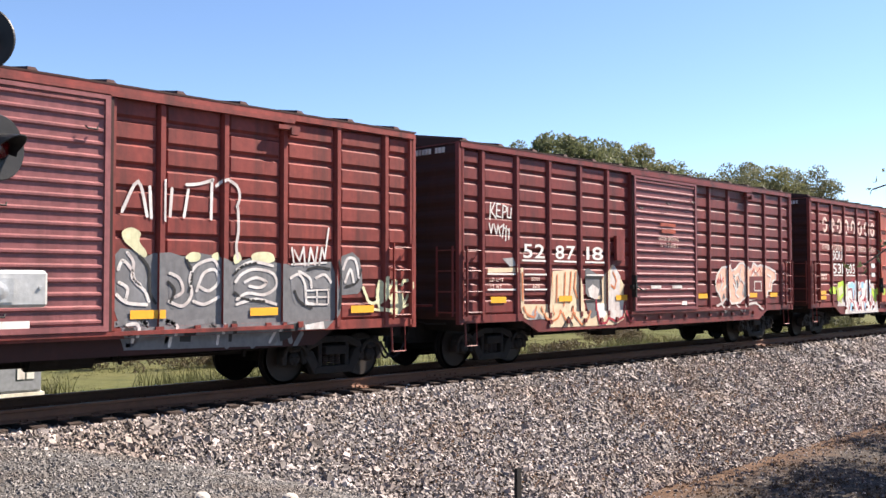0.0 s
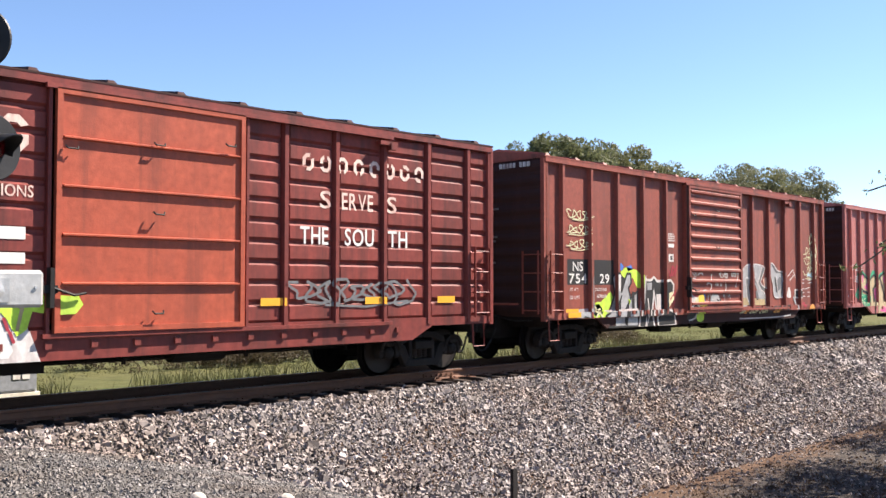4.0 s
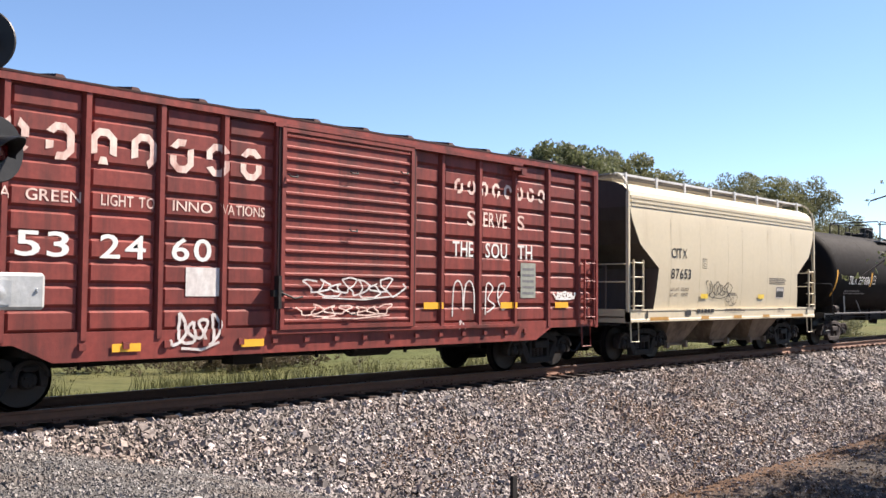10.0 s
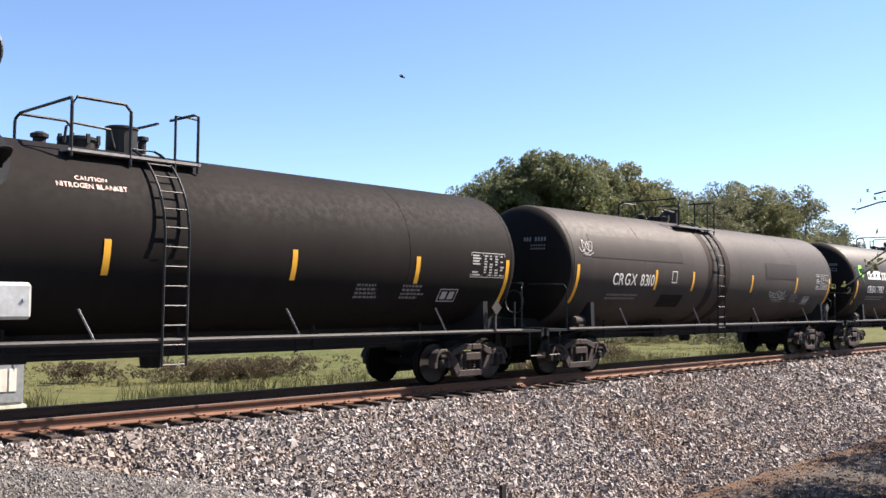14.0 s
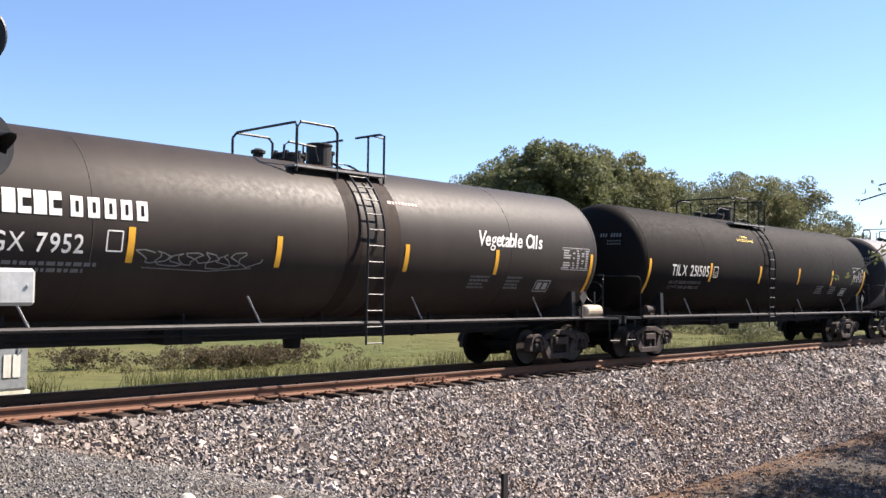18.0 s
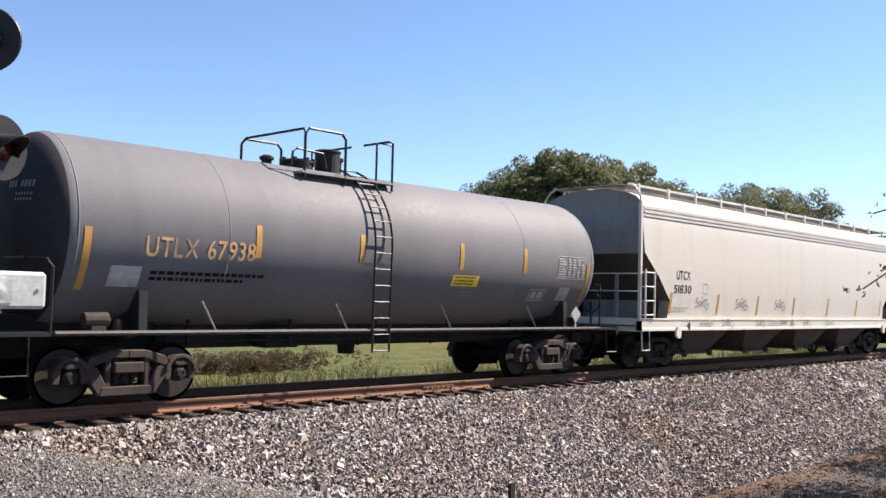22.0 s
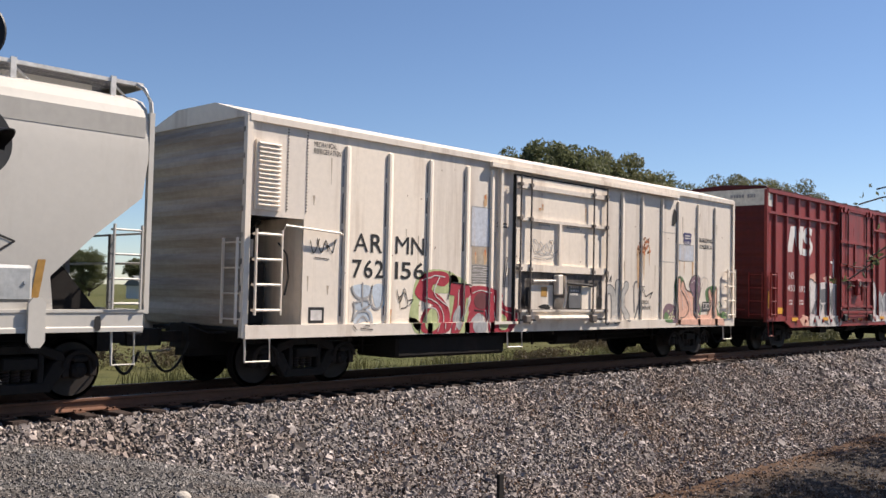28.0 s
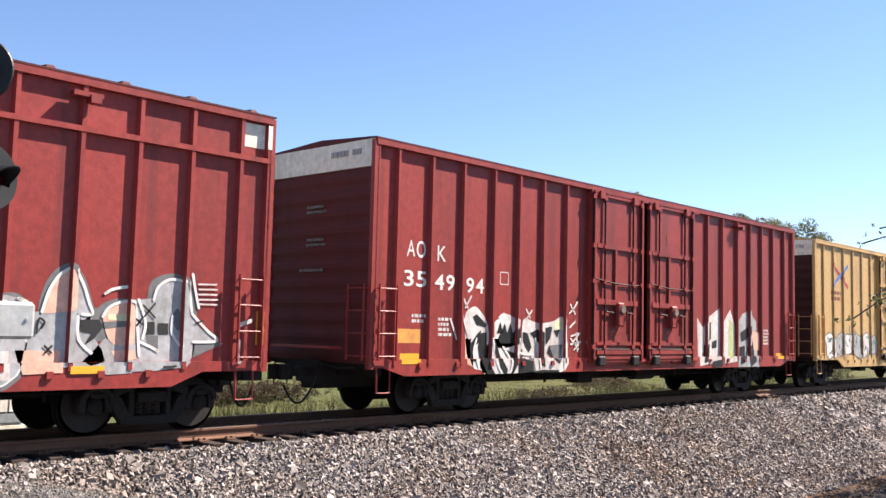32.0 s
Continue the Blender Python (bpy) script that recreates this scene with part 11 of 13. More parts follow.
def tank_second():
    car, k = tank_car("brown-black tank car with white number and a scrawled tag", 132.05, 15.85, TANK_DUSTY, 7.27, waist=WAIST_STAIN_SHADE, head_paint=TANK_BLACK, marks=(3.76, 5.78, 9.53, 12.9))
    rng = random.Random(32)
    tank_words(k, car, rng, "CRGX 8310", 1.68, 1.99, 2.19)
    k.ring([(4.6, 2.3), (4.85, 2.3), (4.85, 2.6), (4.6, 2.6), (4.6, 2.3)], 0.022, WHITE)
    k.rect(0.75, 5.2, 2.85, 3.45, TANK_PATCH, 1)
    k.rect(10.5, 12.9, 2.55, 3.05, TANK_PATCH, 1)
    k.rect(4.2, 5.4, 1.55, 1.95, TANK_BLACK, 1)
    scribble(k, 10.9, 12.2, 1.85, 2.2, GREYTXT, rng, 0.03, 6)
    scribble(k, 0.3, 0.8, 2.9, 3.3, GREYTXT, rng, 0.02, 3)
    tank_tables(k, 15.85, rng, TANK_BROWN)
    end_fittings(car, 15.85)
    k.done("tank_lettering", car, "white number, yellow strips, tag and data table")


def tank_third():
    car, k = tank_car("brown-black tank car with a green round emblem and white lettering", 150.45, 15.95, TANK_BROWN, 8.67, waist=WAIST_STAIN_SHADE, head_paint=TANK_BLACK, marks=(3.8, 6.52, 9.57, 12.28))
    rng = random.Random(33)
    c = [(0.64 + 0.25 * math.cos(a), 3.02 + 0.25 * math.sin(a)) for a in [q * math.tau / 24 for q in range(24)]]
    k.poly(c, LOGO_GREEN, 1)
    k.poly([(0.52, 2.98), (0.66, 3.14), (0.86, 3.14), (0.97, 3.00), (0.80, 2.94), (0.62, 2.92)], TANK_BLACK, 2)
    for j in range(7):        # the owner's name as plain blocks
        k.rect(1.25 + 0.215 * j, 1.25 + 0.215 * j + 0.18, 2.72, 3.06, WHITE, 1)
        if j % 2 == 0:
            k.rect(1.25 + 0.215 * j + 0.06, 1.25 + 0.215 * j + 0.18, 2.82, 2.94, TANK_BLACK, 2)
    for j in range(5):
        k.rect(2.85 + 0.255 * j, 2.85 + 0.255 * j + 0.18, 2.72, 3.02, WHITE, 1)
        k.rect(2.85 + 0.255 * j + 0.07, 2.85 + 0.255 * j + 0.12, 2.79, 2.95, TANK_BLACK, 2)
    k.word("CRGX 7952", 1.29, 2.2, 0.27, WHITE, 1.78, 1)
    k.bars(1.3, 2.0, 2.3, 0.06, 2, DIMTXT, rng)
    k.ring([(3.42, 2.25), (3.66, 2.25), (3.66, 2.55), (3.42, 2.55), (3.42, 2.25)], 0.022, WHITE)
    k.word("Vegetable Oils", 11.7, 2.70, 0.31, WHITE, 2.15, 1, -0.02, SLANTED)
    scribble(k, 4.0, 6.0, 2.0, 2.35, DIMTXT, rng, 0.02, 7)
    k.bars(9.2, 3.42, 0.9, 0.06, 1, FADED, rng)
    tank_tables(k, 15.95, rng, TANK_BROWN)
    end_fittings(car, 15.95, True)
    k.done("tank_lettering", car, "white lettering, green emblem, yellow strips and data table")


def tank_fourth():
    car, k = tank_car("matt black tank car with white number and yellow strips", 168.84, 15.85, TANK_BLACK, 7.38, marks=(3.5, 6.74, 9.7, 12.6))
    rng = random.Random(34)
    tank_words(k, car, rng, "TILX 251505", 1.29, 2.09, 2.23, small=False)
    k.word("LD LMT 188500 LB 85500 KG", 1.3, 1.99, 0.09, DIMTXT, 1.75, 1)
    k.word("LT WT 75100 LB 33800 KG", 1.3, 1.84, 0.09, DIMTXT, 1.7, 1)
    k.ring([(3.66, 2.22), (3.92, 2.22), (3.92, 2.52), (3.66, 2.52), (3.66, 2.22)], 0.025, WHITE)
    k.word("CAUTION", 5.78, 3.52, 0.075, YELLOW, 0.5, 1)
    k.word("NITROGEN BLANKET", 5.48, 3.38, 0.085, YELLOW, 1.1, 1)
    k.word("C", 3.75, 2.25, 0.13, WHITE, 0.09, 1)
    tank_tables(k, 15.85, rng, TANK_BLACK)
    end_fittings(car, 15.85)
    k.done("tank_lettering", car, "white number, yellow strips and data table")


def tank_fifth():
    car, k = tank_car("grey tank car with orange stencilled number", 187.26, 12.6, TANK_GREY, 5.8, head_paint=HEAD_SHADE, trucks=(1.05, -1.0), mark_up=0.25, marks=(3.08, 5.36, 8.05, 10.1), mark_paint=OCHRE_STRIP)
    rng = random.Random(35)
    k.word("UTLX 67938", 1.06, 2.27, 0.30, WORN_GOLD, 1.96, 1)
    k.bars(1.2, 1.98, 2.4, 0.06, 2, TANK_BLACK, rng)
    k.rect(7.85, 8.65, 1.98, 2.22, YELLOW, 2)
    for j in range(3):
        k.bars(7.92, 2.16 - j * 0.07, 0.62, 0.03, 1, INK, rng, 3)
    k.open_group("painted_patch")
    k.rect(0.55, 1.05, 1.75, 2.10, SILVER, 2)
    k.rect(11.5, 11.9, 1.70, 2.05, SILVER, 1)
    tank_tables(k, 12.6, rng, TANK_GREY)
    k.done("tank_lettering", car, "orange number and yellow notice")
    placard(car, 11.9, 1.45)


def car_reefer():
    car, spans = reefer("off-white refrigerator car with black lettering, rust streaks and a red mural", 242.68)
    rng, k = random.Random(41), Skin(spans, low=(-1.0, 99.0, 0.885), sill=(1.10, -1.621))
    k.word("AR", 2.36, 2.42, 0.34, INK, 0.72)
    k.word("MN", 3.42, 2.42, 0.34, INK, 0.78)
    k.word("762", 2.34, 1.95, 0.32, INK, 0.78)
    k.word("156", 3.42, 1.95, 0.32, INK, 0.8)
    k.word("MECHANICAL", 1.38, 4.22, 0.09, INK, 0.52)
    k.word("REFRIGERATION", 1.38, 4.10, 0.09, INK, 0.62)
    mural_red(k, rng)
    k.rect(5.60, 6.18, 2.68, 3.50, SHIELD, 1.2)
    for x0, x1, z0, z1 in ((5.59, 5.61, 2.67, 3.51), (6.17, 6.19, 2.67, 3.51), (5.59, 6.19, 3.49, 3.51), (5.59, 6.19, 2.67, 2.69)):
        k.rect(x0, x1, z0, z1, GREYTXT, 1.6, name="plate_edge")
    k.rect(5.62, 6.18, 2.30, 2.67, SAND_RUST, 1.0)
    k.rect(5.63, 6.18, 1.90, 2.29, BAND, 1.0)
    for q in range(7):        # scraped lines across the lower plate
        z = 1.94 + 0.05 * q
        k.open_group("scrape")
        k.stroke(curve([(5.66, z + rng.uniform(-0.01, 0.02)), (5.85, z + rng.uniform(-0.02, 0.02)), (6.15, z + rng.uniform(-0.01, 0.02))]), 0.016, CHALK, 1.4)
    for x, z, w, h in ((6.02, 3.66, 0.09, 0.24), (6.05, 2.48, 0.10, 0.34), (5.74, 2.45, 0.05, 0.25), (3.3, 1.25, 0.05, 0.3), (7.92, 3.66, 0.06, 0.16), (7.82, 3.60, 0.10, 0.08), (9.62, 3.62, 0.04, 0.3)):
        k.open_group("rust_streak")
        k.poly(blob(x, z, w * 1.3, h, rng, 11, 0.4), RUST_RUN, 1.5)
        k.poly(blob(x, z + h * 0.25, w * 0.6, h * 0.4, rng, 9, 0.4), RUSTLINE, 1.9)
    for x, w, z0, z1 in ((12.12, 0.16, 1.9, 2.95), (12.32, 0.10, 2.1, 2.9), (12.66, 0.05, 2.5, 3.0), (14.98, 0.10, 2.2, 2.69), (14.5, 0.05, 2.3, 2.68), (14.25, 0.05, 2.4, 2.68)):
        k.open_group("rust_streak", "thin orange rust run")
        k.poly([(x - w / 2, z1), (x + w / 2, z1), (x + w * 0.35, (z0 + z1) / 2), (x + w * 0.1, z0), (x - w * 0.1, z0), (x - w * 0.4, (z0 + z1) / 2)], RUST_RUN, 1.5)
    k.open_group("rust_spots", "bubbled brown rust eating through the paint")
    for _ in range(46):
        u = rng.random()
        x, z = 12.05 + 0.62 * u + rng.gauss(0, 0.05), 2.80 + 0.28 * u + rng.gauss(0, 0.10)
        d = rng.uniform(0.03, 0.10)
        k.poly(blob(x, z, d, d * rng.uniform(0.7, 1.4), rng, 7, 0.4), RUST_SPOT if rng.random() < 0.7 else RUSTLINE, 2 + rng.uniform(0, 0.9))
    for _ in range(40):        # stray specks of rust over the sheets
        x, z = rng.uniform(1.3, 17.2), rng.uniform(1.3, 4.2)
        d = rng.uniform(0.015, 0.035)
        k.open_group("rust_speck")
        k.poly(blob(x, z, d, d * 1.5, rng, 6, 0.4), RUST_SPOT, 2)
    for x0, x1, z in ((13.14, 13.96, 3.42), (13.14, 13.96, 2.63)):
        k.rect(x0, x1, z, z + 0.014, GREYTXT, 1, name="sheet_seam")
    k.open_group("torn_plate", "dark torn plate on the post")
    k.poly([(13.92, 4.10), (14.05, 4.02), (14.04, 3.78), (13.93, 3.62), (13.80, 3.64), (13.84, 3.92)], SOOT_AND_SHADE, 3)
    scribble(k, 7.62, 8.42, 2.52, 2.98, GREYTXT, rng, 0.022, 4)
    scribble(k, 7.58, 7.95, 1.62, 1.86, DARKLINE, rng, 0.02, 3)
    k.bars(7.78, 3.30, 0.5, 0.035, 2, GREYTXT, rng, 2)
    k.bars(8.85, 3.30, 0.72, 0.035, 2, GREYTXT, rng, 2)
    k.bars(6.42, 3.18, 0.42, 0.04, 2, INK, rng, 2)
    k.bars(8.97, 1.86, 0.38, 0.05, 3, CHALK, rng, 18)
    for x, z, w, h in ((7.35, 1.62, 0.22, 0.40), (10.2, 1.55, 0.2, 0.3), (8.0, 1.42, 0.5, 0.12), (9.9, 1.95, 0.3, 0.12)):
        k.open_group("grease_stain")
        k.poly(blob(x, z, w, h, rng, 11, 0.35), SOOT_AND_SHADE, 15)
    k.open_group("tag", "scrawled grey line")
    k.stroke(curve([(6.66, 1.86), (6.72, 2.40), (6.80, 2.44), (6.70, 1.84)]), 0.02, DARKLINE, 2)
    # Broken dark lines left of each post paint its cast shade and dirt.
    for x in (2.08, 3.15, 4.26, 5.36, 6.16, 11.26, 12.21, 13.21, 14.06, 15.17, 16.19):
        k.open_group("grime_line", "dark lines beside the post, painted for its shade and dirt")
        z, lines = 1.15 + rng.random() * 0.3, []
        while z < 4.2:
            dz = min(rng.uniform(0.3, 0.9), 4.25 - z)
            w = rng.uniform(0.012, 0.034)
            k.poly([(x - w, z), (x + 0.01, z), (x + 0.01, z + dz), (x - w * 0.6, z + dz)], GREYTXT if rng.random() < 0.5 else RUSTY_ROD, 0.6)
            z += dz + rng.uniform(0.02, 0.12)
    for _ in range(26):
        x, z, h = rng.uniform(1.3, 17.0), rng.uniform(1.6, 4.2), rng.uniform(0.15, 0.6)
        k.open_group("dirt_run", "thin grey-brown dirt run")
        w = rng.uniform(0.012, 0.03)
        k.poly([(x - w, z), (x + w, z), (x + w * 0.3, z - h), (x - w * 0.3, z - h)], SAND_RUST, 0.4)
    k.open_group("emblem", "faded dark blue shield shape with pale bars")
    k.poly([(14.42, 3.44), (14.52, 3.49), (14.66, 3.47), (14.80, 3.49), (14.90, 3.44), (14.86, 3.34), (14.88, 3.22), (14.82, 3.16), (14.50, 3.16), (14.44, 3.22), (14.46, 3.34)], SHIELD_BLUE, 2)
    for z in (3.31, 3.38):
        k.patch(14.51, 14.81, z, z + 0.035, CHALK, 3)
    for q in range(5):
        k.patch(14.49 + q * 0.075, 14.52 + q * 0.075, 3.17, 3.24, CHALK, 3)
    k.rect(14.13, 15.02, 2.70, 3.14, SHIELD, 1)
    for x0, x1, z0, z1 in ((14.12, 14.14, 2.69, 3.15), (15.01, 15.03, 2.69, 3.15), (14.12, 15.03, 3.13, 3.15), (14.12, 15.03, 2.69, 2.71)):
        k.rect(x0, x1, z0, z1, GREYTXT, 1.5, name="plate_edge")
    k.word("CUSHION", 12.14, 1.50, 0.10, INK, 0.5)
    k.word("UNDERFRAME", 12.06, 1.36, 0.10, INK, 0.68)
    k.rect(15.54, 15.97, 1.33, 1.58, INK, 6)
    for dx in (0.03, 0.23):
        k.rect(15.54 + dx, 15.54 + dx + 0.17, 1.37, 1.54, CHALK, 7)
        k.rect(15.58 + dx, 15.54 + dx + 0.13, 1.40, 1.51, INK, 8)
    k.word("BUILDING", 15.34, 3.26, 0.12, INK, 0.80)
    k.word("AMERICA", 15.34, 3.08, 0.12, INK, 0.76)
    k.rect(1.35, 1.7, 1.12, 1.40, INK, 1)
    k.rect(1.40, 1.65, 1.17, 1.35, CHALK, 2)
    k.done("side_paint", car, "black lettering, blue shield shape, red and peach sprayed letters")


def car_tall_first():
    posts = (0.63, 1.5, 2.45, 3.33, 4.23, 5.13, 10.2, 11.35, 12.3, 13.2, 14.1, 15.0)
    car, spans = boxcar("dark red high-cube boxcar with white emblem and pale mural", 262.42, eave=5.23, end_paint=SHADE_RED, recess=0.08, posts=posts, doors=((6.05, 9.35),), ribs=0,
                        paint=BOX_RED, door_style="plug", trucks=(1.85, 13.85), white_top=True, post_w=0.085, peak=0.12, low=(1.9, 13.9, 0.76))
    rng, k = random.Random(51), Skin(spans, low=(1.9, 13.9, 0.76))
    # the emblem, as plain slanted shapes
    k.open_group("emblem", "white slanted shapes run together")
    k.poly([(1.64, 3.25), (1.93, 4.12), (2.37, 4.15), (2.50, 3.80), (2.60, 4.16), (2.98, 4.17), (2.86, 3.20), (2.50, 3.22), (2.22, 3.80), (2.06, 3.27)], WHITE, 2)
    k.ribbon(curve([(3.68, 4.00), (3.40, 4.05), (3.12, 3.98), (3.04, 3.84), (3.18, 3.72), (3.46, 3.66), (3.64, 3.54), (3.58, 3.38), (3.30, 3.30), (2.90, 3.31)], steps=6), 0.23, WHITE, 2.5)
    k.word("NS", 1.80, 2.38, 0.22, WHITE, 0.40)
    k.word("453", 1.70, 1.97, 0.20, WHITE, 0.60)
    k.word("692", 2.60, 1.95, 0.20, WHITE, 0.55)
    k.bars(1.85, 1.62, 0.35, 0.06, 2, CHALK, rng)
    k.bars(2.65, 1.62, 0.4, 0.06, 2, CHALK, rng)
    mural_white(k, rng)
    k.rect(0.72, 1.3, 1.22, 1.42, REFLECT, 3)
    reflectors(k, (1.9, 4.5, 6.6, 7.9, 10.3, 12.3), 0.98, 0.5, 0.11)
    k.rect(0.02, 0.12, 1.4, 1.95, REFLECT, 3)
    k.rect(15.45, 15.55, 1.4, 1.95, REFLECT, 3)
    for z in (2.5, 2.75):
        k.rect(6.35, 6.6, z, z + 0.08, WHITE, 3)
    k.bars(7.4, 4.2, 0.75, 0.05, 2, CHALK, rng, 3)
    for x0, x1, z0, z1 in ((5.3, 5.58, 3.0, 3.09), (5.6, 5.72, 2.55, 3.12), (5.36, 5.42, 2.42, 2.55), (6.9, 7.0, 2.86, 2.95), (6.75, 6.98, 2.45, 2.56)):
        k.open_group("paint_scuff", "torn scrap of white paint")
        k.poly(blob((x0 + x1) / 2, (z0 + z1) / 2, x1 - x0, z1 - z0, rng, 10, 0.35), CHALK, 3)
    k.rect(0.0, 0.52, 4.66, 5.06, WHITE_END, 2)
    k.rect(15.06, 15.6, 4.66, 5.06, WHITE_END, 2)
    k.done("side_paint", car, "white emblem and numerals, pale sprayed letters, yellow reflectors")
    for a, b in ((0.05, 5.85), (9.55, 15.55)):
        part("belt_rail", one_box(a, b, -1.61, -1.52, 4.42, 4.50), BOX_RED, car)


def car_tall_second():
    posts = (0.61, 1.55, 2.49, 3.47, 4.33, 5.2, 6.09, 12.9, 13.8, 14.75, 15.6, 16.4, 17.2, 18.05)
    car, spans = boxcar("dark red long high-cube boxcar with white-topped end and mural", 280.4, length=18.75, end_paint=SHADE_RED, recess=0.08, eave=5.3, posts=posts,
                        doors=((7.1, 9.3), (9.62, 11.95)), ribs=0, paint=BOX_RED, door_style="plug", trucks=(2.67, 15.98), white_top=True, post_w=0.075, peak=0.10, low=(0.9, 17.7, 0.82), roof_ribs=False)
    rng, k = random.Random(52), Skin(spans, low=(0.9, 17.7, 0.82))
    k.word("AO", 0.92, 3.12, 0.32, WHITE, 0.52)
    k.word("K", 1.78, 3.08, 0.32, WHITE, 0.25)
    k.word("35", 0.86, 2.55, 0.30, WHITE, 0.62)
    k.word("49", 1.72, 2.52, 0.30, WHITE, 0.58)
    k.word("94", 2.66, 2.50, 0.30, WHITE, 0.55)
    k.ring([(3.75, 2.72), (4.02, 2.72), (4.02, 2.98), (3.75, 2.98), (3.75, 2.72)], 0.02, CHALK)
    mural_black(k, rng)
    k.rect(0.72, 1.35, 1.45, 1.72, ORANGE, 1)
    k.rect(0.8, 1.32, 1.05, 1.25, REFLECT, 2)
    k.rect(17.5, 18.0, 1.05, 1.22, REFLECT, 2)
    k.bars(1.1, 1.95, 0.4, 0.06, 2, CHALK, rng)
    k.bars(1.85, 1.9, 0.4, 0.06, 4, CHALK, rng)
    for x in (7.6, 10.3):
        k.bars(x, 4.35, 0.9, 0.07, 3, CHALK, rng, 3)
    k.bars(16.6, 1.9, 0.4, 0.06, 5, CHALK, rng)
    k.done("side_paint", car, "white numerals, black and white sprayed letters, yellow reflectors")


def car_last():
    posts = tuple(0.75 + 0.92 * i for i in range(6)) + tuple(10.2 + 0.92 * i for i in range(6))
    car, spans = boxcar("ochre yellow high-cube boxcar with a crossed emblem", 300.96, recess=0.055, eave=5.15, posts=posts, doors=((6.2, 9.3),), ribs=0, paint=BOX_OCHRE, door_style="plug",
                        white_top=True, post_w=0.075, peak=0.1, roof_ribs=False)
    rng, k = random.Random(53), Skin(spans, low=(2.55, 13.3, 0.72))
    k.ring([(1.6, 4.4), (3.1, 3.6)], 0.12, CRIMSON, 3)
    k.ring([(1.6, 3.6), (3.1, 4.4)], 0.12, BLUE, 4)
    k.bars(1.5, 3.3, 1.0, 0.12, 2, BOX_BROWN, rng)
    throw_up(k, 1.0, 6.0, 1.1, 1.9, 6, [CHALK, SILVER], MIDGREY, [KHAKI, GREEN], rng)
    k.done("side_paint", car, "crossed emblem in red and blue and faded sprayed letters")


def build_train():
    car_first()
    car_second()
    car_third()
    car_fourth()
    car_fifth()
    car_sixth()
    hopper_cream()
    tank_first()
    tank_second()
    tank_third()
    tank_fourth()
    tank_fifth()
    hopper_pale(201.97, 22, True, "pale grey covered hopper car with black reporting marks")
    hopper_pale(222.25, 23, False, "pale grey covered hopper car with a black tag")
    car_reefer()
    car_tall_first()
    car_tall_second()
    car_last()
# ---------------------------------------------------------------- ground


def step(a, b, x):
    t = min(1.0, max(0.0, (x - a) / (b - a)))
    return t * t * (3 - 2 * t)


BED_Y, BED_Z, SLOPE = 13.0, -0.265, 0.45


def land(x, y):
    """Height of the natural ground: gravel shoulder near the crossing, a ditch further along, a field beyond the track."""
    if y > TRACK_Y:
        return -0.3 - 0.75 * step(16.2, 19.0, y) + 0.25 * math.sin(x * 0.05 + y * 0.03) * step(25, 60, y) * 0.5
    left = -0.30 + 0.25 * step(9, 3, y)
    right = -1.95 + 1.75 * step(6.5, 0.0, y)
    if y < 0:
        left, right = -0.05, -0.2
    h = left + (right - left) * step(4.0, 13.0, x)
    if y > 11.0:
        h = min(h, BED_Z)
    return h


def bed(y):
    if y < BED_Y:
        return BED_Z - SLOPE * (BED_Y - y)
    if y > 2 * TRACK_Y - BED_Y:
        return BED_Z - SLOPE * (y - 2 * TRACK_Y + BED_Y)
    return BED_Z


def surface(x, y):
    return max(land(x, y), bed(y) if 5 < y < 22 else -9)


def far_lines(near0, near1, stepping, far):
    pts = list(np.arange(near0, near1 + 1e-6, stepping))
    d, lo, hi = stepping, near0, near1
    while lo > -far:
        d *= 1.5
        lo, hi = lo - d, hi + d
        pts = [lo] + pts + [hi]
    return pts


def build_ground():
    xs, ys = far_lines(-2, 70, 0.6, 2200), far_lines(-4, 40, 0.22, 2200)
    verts = [(x, y, surface(x, y) - 0.05 * step(-0.05, 0.05, bed(y) - land(x, y)) * (5 < y < 22) + (0.05 * noise.noise(Vector((x * 0.5, y * 0.5, 0))) if not 5 < y < 22 else 0)) for x in xs for y in ys]
    n = len(ys)
    faces = [(i * n + j, (i + 1) * n + j, (i + 1) * n + j + 1, i * n + j + 1) for i in range(len(xs) - 1) for j in range(n - 1)]
    me = bpy.data.meshes.new("ground")
    me.from_pydata(verts, [], faces)
    me.materials.append(GROUND)
    me.shade_smooth()
    tagged(new("ground", me), "grass field, dirt bank and grey gravel shoulder beside the track", "ground", kind="structure")


